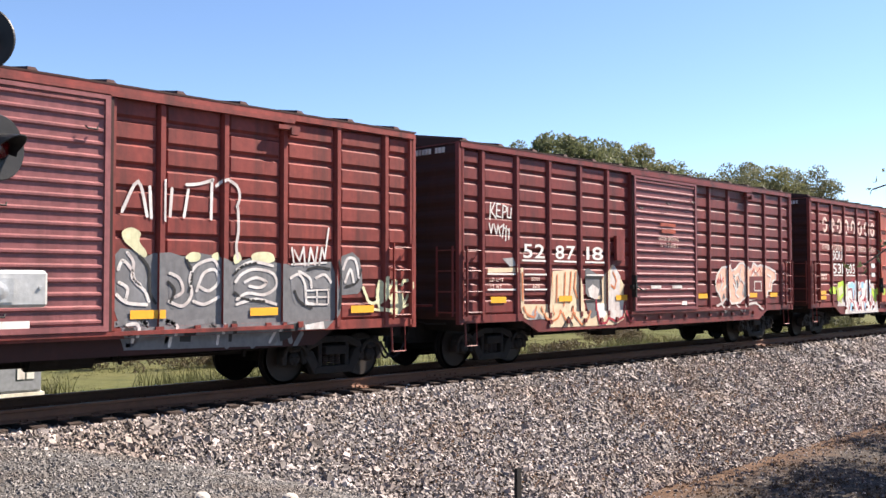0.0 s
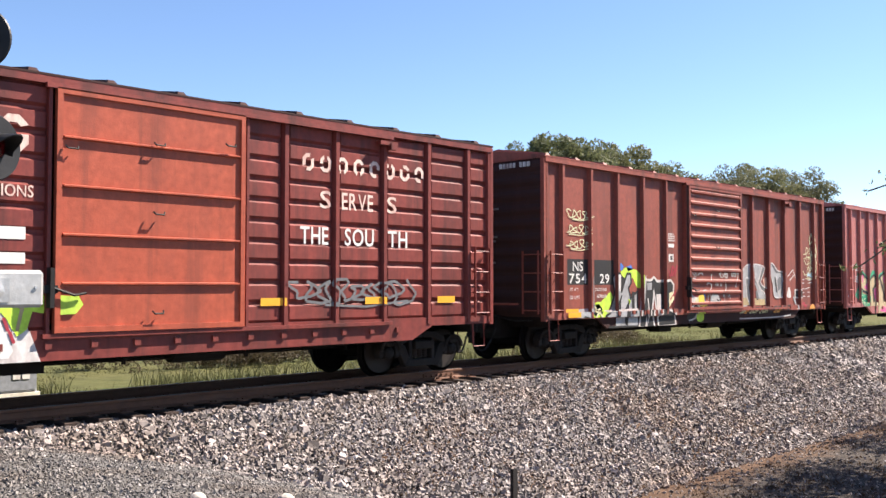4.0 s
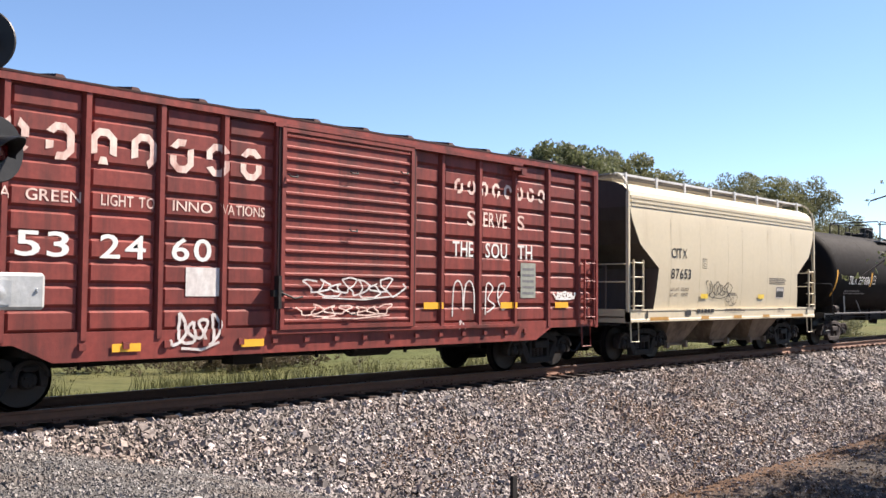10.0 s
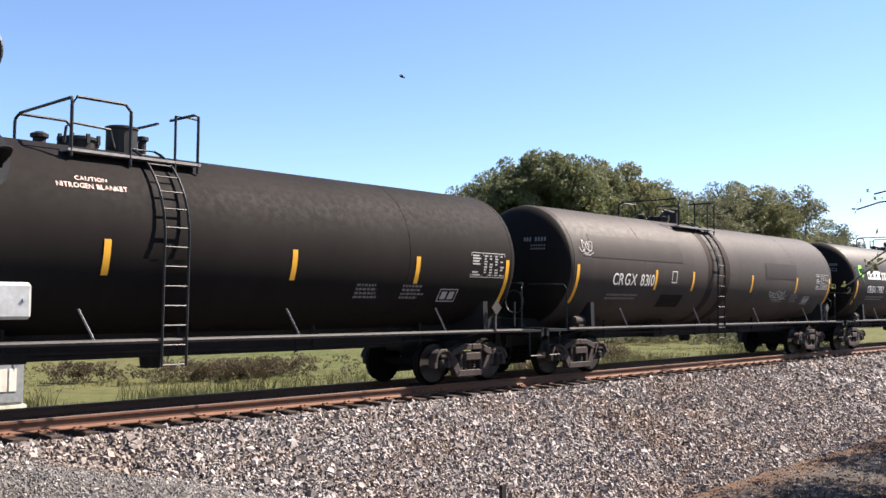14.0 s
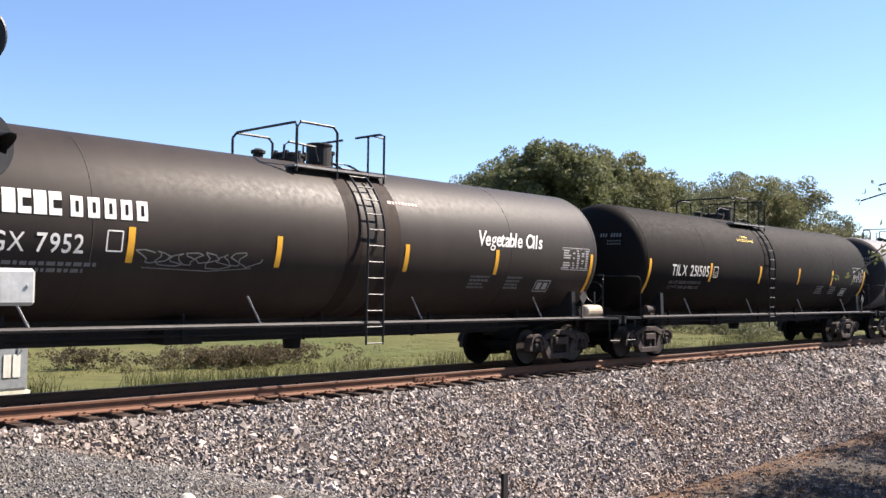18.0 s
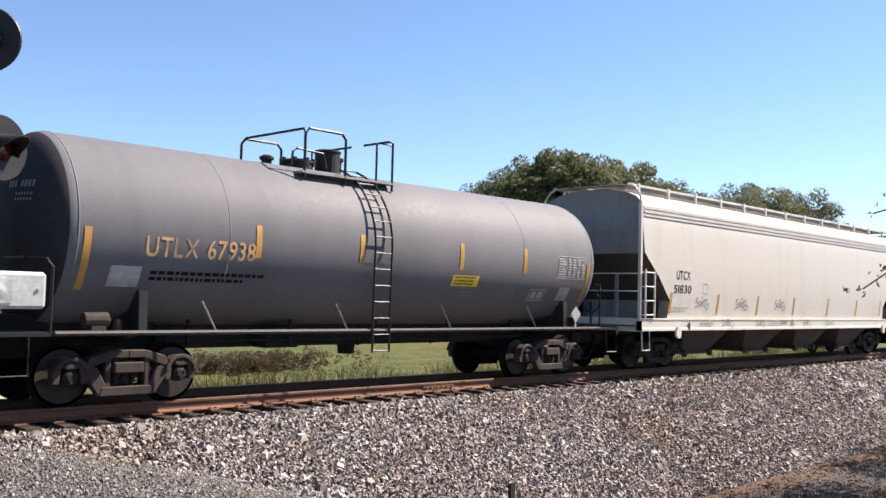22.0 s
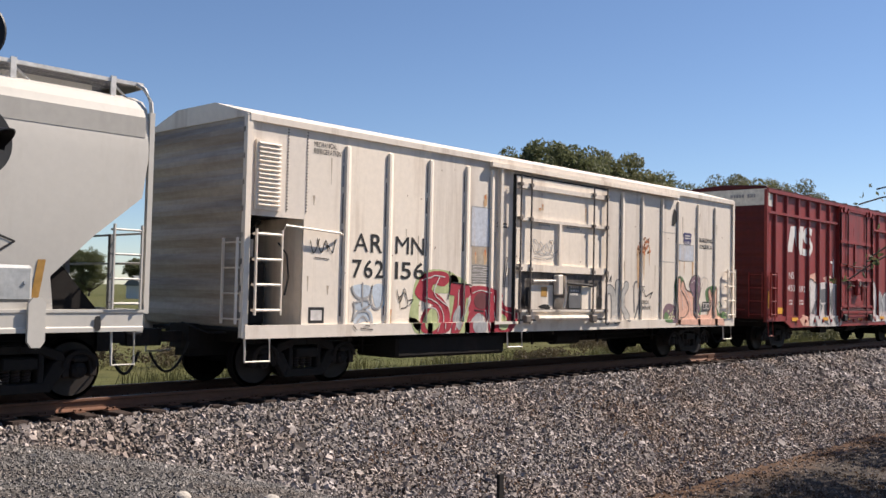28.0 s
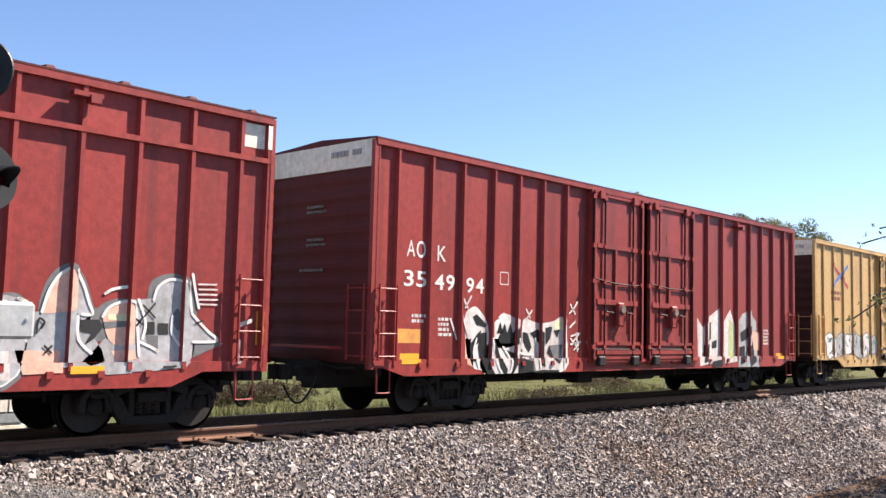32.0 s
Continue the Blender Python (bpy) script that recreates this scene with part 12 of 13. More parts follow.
def scatter(name, label, material, pts, size, rng, spread=0.35, sink=0.25, category="stones"):
    """Many small stones in one mesh: knocked-about boxes, each turned its own way."""
    n = len(pts)
    base = np.array([(x, y, z) for x in (-1, 1) for y in (-1, 1) for z in (-1, 1)], float)
    quads = np.array([(0, 1, 3, 2), (4, 6, 7, 5), (0, 4, 5, 1), (2, 3, 7, 6), (0, 2, 6, 4), (1, 5, 7, 3)])
    v = base[None] * rng.uniform(0.45, 1.0, (n, 8, 3))
    sc = size * np.exp(rng.normal(0, spread, (n, 1, 1))) * rng.uniform(0.5, 1.05, (n, 1, 3))
    v = v * sc * 0.5
    q = rng.normal(size=(n, 4))
    q /= np.linalg.norm(q, axis=1, keepdims=True)
    w, x, y, z = q.T
    R = np.stack([1 - 2 * (y * y + z * z), 2 * (x * y - w * z), 2 * (x * z + w * y), 2 * (x * y + w * z), 1 - 2 * (x * x + z * z), 2 * (y * z - w * x),
                  2 * (x * z - w * y), 2 * (y * z + w * x), 1 - 2 * (x * x + y * y)], -1).reshape(n, 3, 3)
    v = np.einsum("nij,nkj->nki", R, v) + pts[:, None, :]
    v[:, :, 2] += (size * sink)
    f = (quads[None] + 8 * np.arange(n)[:, None, None]).reshape(-1, 4)
    me = bpy.data.meshes.new(name)
    me.vertices.add(8 * n)
    me.vertices.foreach_set("co", v.reshape(-1).astype(np.float32))
    me.loops.add(len(f) * 4)
    me.loops.foreach_set("vertex_index", f.reshape(-1).astype(np.int32))
    me.polygons.add(len(f))
    me.polygons.foreach_set("loop_start", np.arange(0, len(f) * 4, 4, dtype=np.int32))
    me.polygons.foreach_set("loop_total", np.full(len(f), 4, dtype=np.int32))
    me.update()
    me.validate()
    me.shade_flat()
    me.materials.append(material)
    return tagged(new(name, me), label, category, kind="stuff")


def bed_points(x0, x1, y0, y1, pitch, rng, edge=0.0):
    nx, ny = int((x1 - x0) / pitch), int((y1 - y0) / pitch)
    gx, gy = np.meshgrid(np.arange(nx), np.arange(ny))
    x = x0 + (gx.ravel() + rng.uniform(0, 1, nx * ny)) * pitch
    y = y0 + (gy.ravel() + rng.uniform(0, 1, nx * ny)) * pitch
    out = []
    for a, b in zip(x, y):
        h = bed(b)
        g = land(a, b)
        if h < g - 0.10 * rng.random() - edge:
            continue
        out.append((a, b, max(h, g)))
    return np.array(out)


def build_ballast():
    rng = np.random.default_rng(4)
    p = [bed_points(-1.5, 3.5, 9, 13.2, 0.055, rng), bed_points(3.5, 17, 7.4, 13.2, 0.050, rng), bed_points(17, 30, 7.4, 13.2, 0.060, rng)]
    scatter("ballast", "coarse crushed grey and tan stone ballast sloping down from the rails", STONE, np.concatenate(p), 0.060, rng)
    p = [bed_points(30, 60, 7.4, 13.2, 0.075, rng), bed_points(60, 140, 7.4, 13.2, 0.2, rng), bed_points(-30, -1.5, 9, 13.2, 0.12, rng)]
    scatter("ballast", "coarse crushed grey stone ballast further along the track", STONE, np.concatenate(p), 0.10, rng)
    p = [bed_points(3, 40, 13.2, 16.2, 0.085, rng), bed_points(3, 40, 16.2, 18.0, 0.12, rng)]
    q = np.concatenate(p)
    q[:, 2] -= 0.055
    scatter("ballast", "dusty stone ballast packed between the sleepers", STONE, q, 0.085, rng)
    # grey chippings of the shoulder, and a few on the dirt
    m = 46000
    x, y = rng.uniform(2.5, 13, m), rng.uniform(6.0, 13.0, m)
    pts = [(a, b, surface(a, b)) for a, b in zip(x, y) if bed(b) < land(a, b) + 0.10 * rng.random() and rng.random() < 1 - step(7.5, 12.5, a) * 0.9]
    scatter("gravel", "fine grey road chippings on the shoulder", CHIP, np.array(pts), 0.03, rng)
    m = 9000
    x, y = rng.uniform(11, 34, m), rng.uniform(3.0, 9.4, m)
    pts = [(a, b, surface(a, b)) for a, b in zip(x, y)]
    scatter("loose_stones", "stray ballast stones lying on the brown dirt", STONE, np.array(pts), 0.036, rng)
    n = 260
    x, y = rng.uniform(10, 27, n), rng.uniform(3.0, 8.6, n)
    cent = [(a, b, surface(a, b) + 0.03, r) for a, b, r in zip(x, y, rng.uniform(0.15, 0.7, n))]
    me = leaf_mesh("leaf_litter", cent, 9000, 0.03, rng, LITTER, 0.04)
    tagged(new("leaf_litter", me), "dry brown leaves and twigs strewn on the dirt", "leaf litter", kind="stuff")
    for n, (x, y, s) in enumerate(((5.13, 8.21, 0.17), (5.80, 7.98, 0.09), (6.25, 8.24, 0.18), (6.46, 8.16, 0.10))):
        bm = bmesh.new()
        bmesh.ops.create_icosphere(bm, subdivisions=2, radius=s / 2)
        for v in bm.verts:
            v.co *= 1 + 0.35 * noise.noise(v.co * 5 + Vector((n * 7, 0, 0)))
            v.co.z *= 0.7
        ob = new("rock", mesh_of("rock", bm, ROCK))
        ob.matrix_basis = pose(x, y, land(x, y) + s * 0.16, 0, 0, 40 * n)
        tagged(ob, "pale weathered rock lying on the gravel shoulder", "rock", "rocks on the shoulder")


# ---------------------------------------------------------------- track


def rail_outline(y):
    h = [(-0.075, -0.185), (-0.075, -0.172), (-0.03, -0.155), (-0.009, -0.14), (-0.009, -0.055), (-0.036, -0.04), (-0.037, -0.008), (-0.028, 0.0)]
    return [(y + a, b) for a, b in h] + [(y - a, b) for a, b in h[::-1]]


def build_track():
    track = thing("railway_track", "rusty steel rails on dark timber sleepers", "railway track", kind="structure")
    for y in (TRACK_Y - 0.753, TRACK_Y + 0.753):
        bm = bmesh.new()
        prism(bm, rail_outline(y), "x", -320, 460)
        for f in bm.faces:
            if f.normal.z > 0.9 and f.calc_center_median().z > -0.01:
                f.material_index = 1
        part("rail", bm, [RUSTRAIL, RAILTOP], track, "rusty rail with a worn head")
    rng = random.Random(9)
    variants = []
    for k in range(4):
        bm = one_box(-0.115, 0.115, -1.3, 1.3, -0.37, -0.195)
        bmesh.ops.bevel(bm, geom=bm.edges[:], offset=0.012, segments=1, affect="EDGES")
        bmesh.ops.subdivide_edges(bm, edges=[e for e in bm.edges if abs(e.verts[0].co.y - e.verts[1].co.y) > 1], cuts=7)
        for v in bm.verts:
            v.co += Vector((rng.uniform(-0.008, 0.008), rng.uniform(-0.02, 0.02), rng.uniform(-0.008, 0.008)))
        variants.append(mesh_of("sleeper", bm, TIE))
    bm = bmesh.new()
    for y in (TRACK_Y - 0.753, TRACK_Y + 0.753):
        bx(bm, -0.09, 0.09, y - 0.19, y + 0.19, -0.196, -0.178)
        for dy in (-0.09, 0.09):
            for dx in (-0.05, 0.05):
                bx(bm, dx - 0.012, dx + 0.012, y + dy - 0.02, y + dy + 0.02, -0.185, -0.150)
    plate_me = mesh_of("tie_plate", bm, RUSTRAIL)
    x = -6.0
    for i in range(130):
        s = new("sleeper", variants[rng.randrange(4)])
        s.parent = track
        s.matrix_basis = pose(x + rng.uniform(-0.03, 0.03), TRACK_Y + rng.uniform(-0.05, 0.05), rng.uniform(-0.012, 0.006), 0, 0, rng.uniform(-1, 1))
        p = new("tie_plate", plate_me)
        p.parent = track
        p.matrix_basis = pose(x, 0, 0)
        x += 0.53
    bm = bmesh.new()
    while x < 380:
        bx(bm, x - 0.115, x + 0.115, TRACK_Y - 1.3, TRACK_Y + 1.3, -0.37, -0.2)
        x += 0.53
    tagged(part("sleepers_far", bm, TIE, track), kind="stuff")
    for x in (14.3, 27.0):        # joint bars
        for y in (TRACK_Y - 0.753,):
            bm = bmesh.new()
            bx(bm, x - 0.45, x + 0.45, y - 0.034, y - 0.010, -0.135, -0.058)
            for k in range(6):
                lathe_at(bm, [(-0.03, 0.02), (0.0, 0.02)], (x - 0.38 + 0.152 * k, y - 0.034, -0.098), 6, "y")
            part("joint_bar", bm, RUSTRAIL, track)


# ---------------------------------------------------------------- plants


def limb(bm, p, d, r, length, depth, rng, tips):
    q = p
    n = 3
    for k in range(n):
        d = (d + Vector((rng.uniform(-0.25, 0.25), rng.uniform(-0.25, 0.25), rng.uniform(-0.05, 0.2)))).normalized()
        q2 = q + d * length / n
        r2 = r * 0.8
        ring = []
        for c, rr in ((q, r), (q2, r2)):
            u = d.orthogonal().normalized()
            w = d.cross(u)
            ring.append([bm.verts.new(c + rr * (math.cos(a) * u + math.sin(a) * w)) for a in [i * math.tau / 6 for i in range(6)]])
        for i in range(6):
            bm.faces.new((ring[0][i], ring[0][(i + 1) % 6], ring[1][(i + 1) % 6], ring[1][i]))
        q, r = q2, r2
        if depth and k >= 0:
            for _ in range(1 if depth > 1 else 1):
                side = (d + Vector((rng.uniform(-1, 1), rng.uniform(-1, 1), rng.uniform(-0.1, 0.6))) * 0.9).normalized()
                limb(bm, q, side, r * 0.62, length * 0.62, depth - 1, rng, tips)
    tips.append(q)


def leaf_mesh(name, centres, count, leaf, rng, material, flat=0.75):
    """Leaf clumps: small bent leaves round each centre (x, y, z, radius), thick near the shell and open inside."""
    c = np.array(centres)
    pick = rng.choice(len(c), count, p=c[:, 3] ** 2 / (c[:, 3] ** 2).sum())
    d = rng.normal(size=(count, 3))
    d /= np.linalg.norm(d, axis=1, keepdims=True)
    rad = c[pick, 3] * rng.uniform(0.35, 1.08, count) ** 0.5
    p = c[pick, :3] + d * rad[:, None] * np.array([1, 1, flat])
    u = rng.normal(size=(count, 3)) + d * 0.1
    u[:, 2] -= 0.3
    u /= np.linalg.norm(u, axis=1, keepdims=True)
    w = np.cross(u, d + rng.normal(size=(count, 3)) * 0.6)
    w /= np.linalg.norm(w, axis=1, keepdims=True) + 1e-9
    nrm = np.cross(u, w)
    s = leaf * rng.uniform(0.6, 1.3, (count, 1))
    a, b = p - u * s, p + u * s
    m0, m1 = p + w * s * 0.55 + nrm * s * 0.2, p - w * s * 0.55 + nrm * s * 0.2
    v = np.stack([a, m0, b, m1], 1).reshape(-1, 3)
    f = np.arange(4 * count).reshape(-1, 4)
    me = bpy.data.meshes.new(name)
    me.from_pydata(v.tolist(), [], f.tolist())
    me.materials.append(material)
    return me


def make_tree(height, spread, seed, leaves, leaf, material, base=0.25):
    rng, nr = random.Random(seed), np.random.default_rng(seed)
    bm, tips = bmesh.new(), []
    th = height * base
    limb(bm, Vector((0, 0, -0.3)), Vector((0, 0, 1)), height * 0.028, th + 0.3, 0, rng, tips)
    root = tips.pop()
    for k in range(6):
        a = k * math.tau / 6 + rng.uniform(-0.4, 0.4)
        up = rng.uniform(0.5, 1.6)
        limb(bm, root, Vector((math.cos(a), math.sin(a), up)).normalized(), height * 0.014, height * 0.30, 1, rng, tips)
    limb(bm, root, Vector((0, 0, 1)), height * 0.02, height * 0.36, 1, rng, tips)
    trunk = mesh_of("trunk", bm, BARK)
    cent = []
    lobes = []
    for k in range(15):        # big rounded masses that make the outline uneven
        a, t = k * 2.4 + rng.uniform(-0.3, 0.3), rng.uniform(0.0, 1.0) if k > 2 else 0.85
        z = height * (base * 0.9 + (0.80 - base * 0.9) * t)
        q = spread * math.sqrt(max(0.05, 1 - (1.5 * (t - 0.4)) ** 2)) * rng.uniform(0.42, 0.80)
        lobes.append((q * math.cos(a), q * math.sin(a), z, rng.uniform(0.12, 0.17) * height))
    lobes.append((0, 0, height * 0.8, 0.15 * height))
    lobes.append((0, 0, height * 0.5, 0.2 * height))
    for x, y, z, r in lobes:        # small clumps over each mass
        for _ in range(18):
            d = Vector((rng.gauss(0, 1), rng.gauss(0, 1), rng.gauss(0.35, 0.9))).normalized() * r * rng.uniform(0.6, 1.05)
            cent.append((x + d.x, y + d.y, min(z + d.z * 0.85, height * 0.98), rng.uniform(0.28, 0.46) * r))
    return trunk, leaf_mesh("crown", cent, leaves, leaf, nr, material)


def plant(trunk, crown, m, label, group, scale=1.0):
    t = thing("tree", label, "tree", group)
    t.matrix_basis = m
    for name, me in (("trunk", trunk), ("crown", crown)):
        o = new(name, me)
        o.parent = t
        o.scale = (scale,) * 3
    return t


def build_trees():
    kinds = [make_tree(11.0, 3.7, 1, 60000, 0.085, LEAF, 0.1), make_tree(10.0, 3.5, 2, 50000, 0.085, LEAF_B, 0.1), make_tree(10.5, 3.0, 3, 36000, 0.085, LEAF_C, 0.14), make_tree(9.0, 3.5, 4, 54000, 0.085, LEAF, 0.1)]
    rows = [  # bearing to the right of straight across, distance, height, kind
        (47.9, 60, 12.2, 2), (49.2, 56, 12.0, 1), (51.3, 52, 12.8, 0), (53.4, 50, 13.3, 3), (55.3, 53, 13.0, 0), (57.0, 55, 12.7, 1), (58.8, 58, 12.2, 0), (60.2, 62, 10.6, 3),
        (62.0, 68, 11.3, 2), (63.3, 72, 12.3, 2), (64.7, 75, 12.9, 1), (67.5, 80, 13.6, 2), (69.3, 84, 10.9, 2), (70.6, 88, 8.4, 3), (71.8, 95, 8.8, 2), (73.2, 100, 8.8, 1),
        (52.0, 62, 12.2, 1), (56.0, 66, 12.4, 0), (61.0, 76, 11.3, 1), (64.4, 90, 11.9, 0), (75, 110, 9.4, 0), (78, 120, 9.6, 1), (46.3, 61, 11.4, 2)]
    heights = (11.0, 10.0, 10.5, 9.0)
    for n, (b, d, h, k) in enumerate(rows):
        d, h = d * 1.45, h * 1.45 - 1.26
        x, y = d * math.sin(radians(b)), d * math.cos(radians(b))
        plant(*kinds[k], pose(x, y, land(x, y), 0, 0, n * 77), "broad leafy green tree standing in the row beyond the field", "trees beyond the field", (0.95 if b > 66.5 else 1.0 if b > 61.5 else 0.93 if b > 56.5 else 0.87) * h / heights[k])
    rng = random.Random(5)
    for n in range(54):        # far edge of the field
        b, d = rng.uniform(8, 52), rng.uniform(210, 290)
        x, y = d * math.sin(radians(b)), d * math.cos(radians(b))
        k = rng.randrange(4)
        plant(*kinds[k], pose(x, y, land(x, y), 0, 0, n * 50), "distant tree at the far edge of the field", "far trees", rng.uniform(7.5, 12) / heights[k])
    # unseen trees added beside the viewpoint to shade the bank; outer twigs reach view
    t, c = make_tree(8.5, 3.3, 8, 5200, 0.10, LEAF_B, 0.3)
    plant(t, c, pose(23.6, 3.4, land(23.6, 3.4), 0, 0, 20), "leafy tree out of view on the near bank, placed to shade the dirt", "near trees")
    plant(t, c, pose(30.0, 4.6, land(30, 4.6), 0, 0, 140), "leafy tree out of view on the near bank, placed to shade the dirt", "near trees")
    t, c = make_tree(10.5, 2.4, 12, 4200, 0.10, LEAF_B, 0.55)
    plant(t, c, pose(19.6, 1.9, land(19.6, 1.9), 0, 0, 0), "tall slender tree out of view on the near bank, added for its shade", "near trees")
    near_branch()


def near_branch():
    """A young tree just out of sight, with thin twigs that reach into view."""
    rng, nr = random.Random(17), np.random.default_rng(17)
    tree = thing("tree", "young tree with thin drooping twigs and sparse leaves", "tree", "near trees", (13.6, 2.0, land(13.6, 2.0)))
    base = land(13.6, 2.0)
    bm, tips = bmesh.new(), []
    limb(bm, Vector((0, 0, -0.2)), Vector((-0.05, 0.05, 1)), 0.09, 3.6, 0, rng, tips)
    top = tips[-1]
    twigs = []
    for bearing, dist, z in ((70.7, 12.6, 2.90), (71.6, 12.3, 3.05), (70.2, 12.5, 1.98), (71.2, 12.8, 2.25), (72.5, 12.0, 2.6)):
        end = Vector((dist * math.sin(radians(bearing)) - 13.6, dist * math.cos(radians(bearing)) - 2.0, z - base))
        start = top * 0.9
        mid = (start + end) / 2 + Vector((0, 0, 0.7))
        pts = [start.lerp(mid, u).lerp(mid.lerp(end, u), u) for u in [i / 8 for i in range(9)]]
        tube(bm, pts[:5], 0.022, 5)
        tube(bm, pts[4:], 0.010, 5)
        twigs.append(pts)
    part("trunk", bm, BARK, tree)
    cent = []
    for pts in twigs:
        for i, p in enumerate(pts[5:]):
            cent.append((p.x, p.y, p.z, 0.10 if i < 3 else 0.07))
        for _ in range(3):
            p = pts[-1] + Vector((rng.uniform(-0.2, 0.2), rng.uniform(-0.15, 0.15), rng.uniform(-0.12, 0.12)))
            cent.append((p.x, p.y, p.z, 0.06))
    for x, y, z, r in ((13.2, 4.2, 7.7, 0.5), (13.7, 4.0, 7.8, 0.45), (12.8, 4.4, 7.5, 0.4), (14.2, 3.9, 7.9, 0.4), (13.9, 3.4, 7.3, 0.4)):        # unseen leaf clumps added above the view to shade the shoulder
        cent.extend([(x - 13.6, y - 2.0, z - base, r)] * 3)
    me = leaf_mesh("crown", cent, 1500, 0.04, nr, LEAF)
    o = new("crown", me)
    o.parent = tree


def build_grass():
    """Long grass and weeds along the far side of the track, and stray tufts by the bank."""
    rng = np.random.default_rng(6)

    def blades(name, label, material, x, y, h, width):
        n = len(x)
        z = np.array([surface(a, b) for a, b in zip(x, y)])
        a = rng.uniform(0, math.tau, n)
        lean = rng.normal(0, 0.35, (n, 2)) * h[:, None]
        wx, wy = np.cos(a) * width, np.sin(a) * width
        v = np.stack([np.stack([x - wx, y - wy, z - 0.02], -1), np.stack([x + wx, y + wy, z - 0.02], -1),
                      np.stack([x + wx * 0.6 + lean[:, 0] * 0.4, y + wy * 0.6 + lean[:, 1] * 0.4, z + h * 0.6], -1), np.stack([x + lean[:, 0], y + lean[:, 1], z + h], -1),
                      np.stack([x - wx * 0.6 + lean[:, 0] * 0.4, y - wy * 0.6 + lean[:, 1] * 0.4, z + h * 0.6], -1)], 1).reshape(-1, 3)
        i = 5 * np.arange(n)[:, None]
        f = (i + np.array([[0, 1, 2, 4]])).tolist() + (i + np.array([[4, 2, 3]])).tolist()
        me = bpy.data.meshes.new(name)
        me.from_pydata(v.tolist(), [], f)
        me.materials.append(material)
        tagged(new(name, me), label, "grass", kind="stuff")

    n = 62000
    x, y = rng.uniform(4, 75, n), 17.4 + 26 * rng.beta(0.9, 2.0, n)
    clump = np.array([noise.noise(Vector((a * 0.25, b * 0.35, 0))) for a, b in zip(x, y)])
    edge = np.clip(1 - (y - 17.4) / 5, 0.25, 1)
    h = np.clip(0.10 + 0.34 * np.maximum(clump, -0.2), 0.05, 0.42) * edge * rng.uniform(0.6, 1.3, n)
    blades("grass", "rough yellow-green grass beyond the track", BLADE, x, y, h, 0.016)
    n = 15000
    x, y = rng.uniform(9, 60, n), rng.uniform(18.5, 24, n)
    clump = np.array([noise.noise(Vector((a * 0.4 + 9, b * 0.5, 3))) for a, b in zip(x, y)])
    k = clump > 0.1
    blades("rushes", "tufts of taller green stalks behind the track", RUSH, x[k], y[k], rng.uniform(0.3, 0.75, k.sum()), 0.014)
    cent = []
    for _ in range(420):        # a brushy strip at the far edge of the rough grass
        b = rng.uniform(50.5, 70)
        d = 66 + 9 * noise.noise(Vector((b * 0.5, 2, 0))) + rng.uniform(0, 6)
        a, c = d * math.sin(radians(b)), d * math.cos(radians(b))
        cent.append((a, c, surface(a, c) + rng.uniform(0.1, 1.1), rng.uniform(0.35, 0.8)))
    me = leaf_mesh("undergrowth", cent, 26000, 0.09, rng, LEAF_C, 0.7)
    tagged(new("undergrowth", me), "low dark brush along the foot of the tree row", "undergrowth", kind="stuff")
    parts = []
    for cx, cy, rx, ry, m in ((20.0, 28.6, 4.2, 1.3, 5200), (28.2, 21.2, 1.6, 0.7, 1500), (15.0, 30.5, 2.0, 0.8, 900), (38.0, 25.0, 3.0, 0.9, 1500), (43.0, 29.0, 2.6, 0.8, 1500)):
        parts.append(np.stack([cx + rx * rng.normal(0, 0.45, m), cy + ry * rng.normal(0, 0.5, m), np.full(m, 1.0)], -1))
    p = np.concatenate(parts)
    cent = [(a, b, surface(a, b) + u, r) for (a, b, _), u, r in zip(p[::12], rng.uniform(0.1, 0.62, len(p[::12])), rng.uniform(0.1, 0.24, len(p[::12])))]
    me = leaf_mesh("weeds", cent, 30000, 0.045, rng, WEED, 0.8)
    tagged(new("weeds", me), "brown thicket of tall dead weeds standing in the grass", "weeds", kind="stuff")


# ---------------------------------------------------------------- crossing signal, cabinet, post, house


def signal_head(parent, name, m, hood=True, lens=RED_LENS, label=""):
    """A round black backing plate with a hooded red lens; it faces along its own -y."""
    bm = bmesh.new()
    lathe(bm, [(0.0, 0.30), (-0.012, 0.305), (-0.025, 0.295), (-0.02, 0.16), (-0.02, 0.12), (0.10, 0.12), (0.16, 0.08)], 40)
    head = part(name, bm, BLACK, parent, label)
    head.matrix_basis = m
    bm = bmesh.new()
    lathe(bm, [(-0.022, 0.105), (-0.045, 0.10), (-0.06, 0.06), (-0.066, 0.01)], 24)
    part("lens", bm, lens, head, "red glass lens")
    bm = bmesh.new()
    seg = 20
    ring0, ring1 = [], []
    for k in range(seg + 1):
        a = radians(-25 + 230 * k / seg)
        ln = 0.30 * (0.35 + 0.65 * max(0.0, math.sin(a)))
        ring0.append([bm.verts.new((r * math.cos(a), -0.02, r * math.sin(a))) for r in (0.118, 0.128)])
        ring1.append([bm.verts.new((r * math.cos(a), -0.02 - ln, r * math.sin(a) - 0.03)) for r in (0.118, 0.128)])
    for k in range(seg):
        for j in (0, 1):
            bm.faces.new((ring0[k][j], ring0[k + 1][j], ring1[k + 1][j], ring1[k][j]))
        bm.faces.new((ring1[k][0], ring1[k + 1][0], ring1[k + 1][1], ring1[k][1]))
    part("hood", bm, BLACK, head, "curved black visor")
    return head


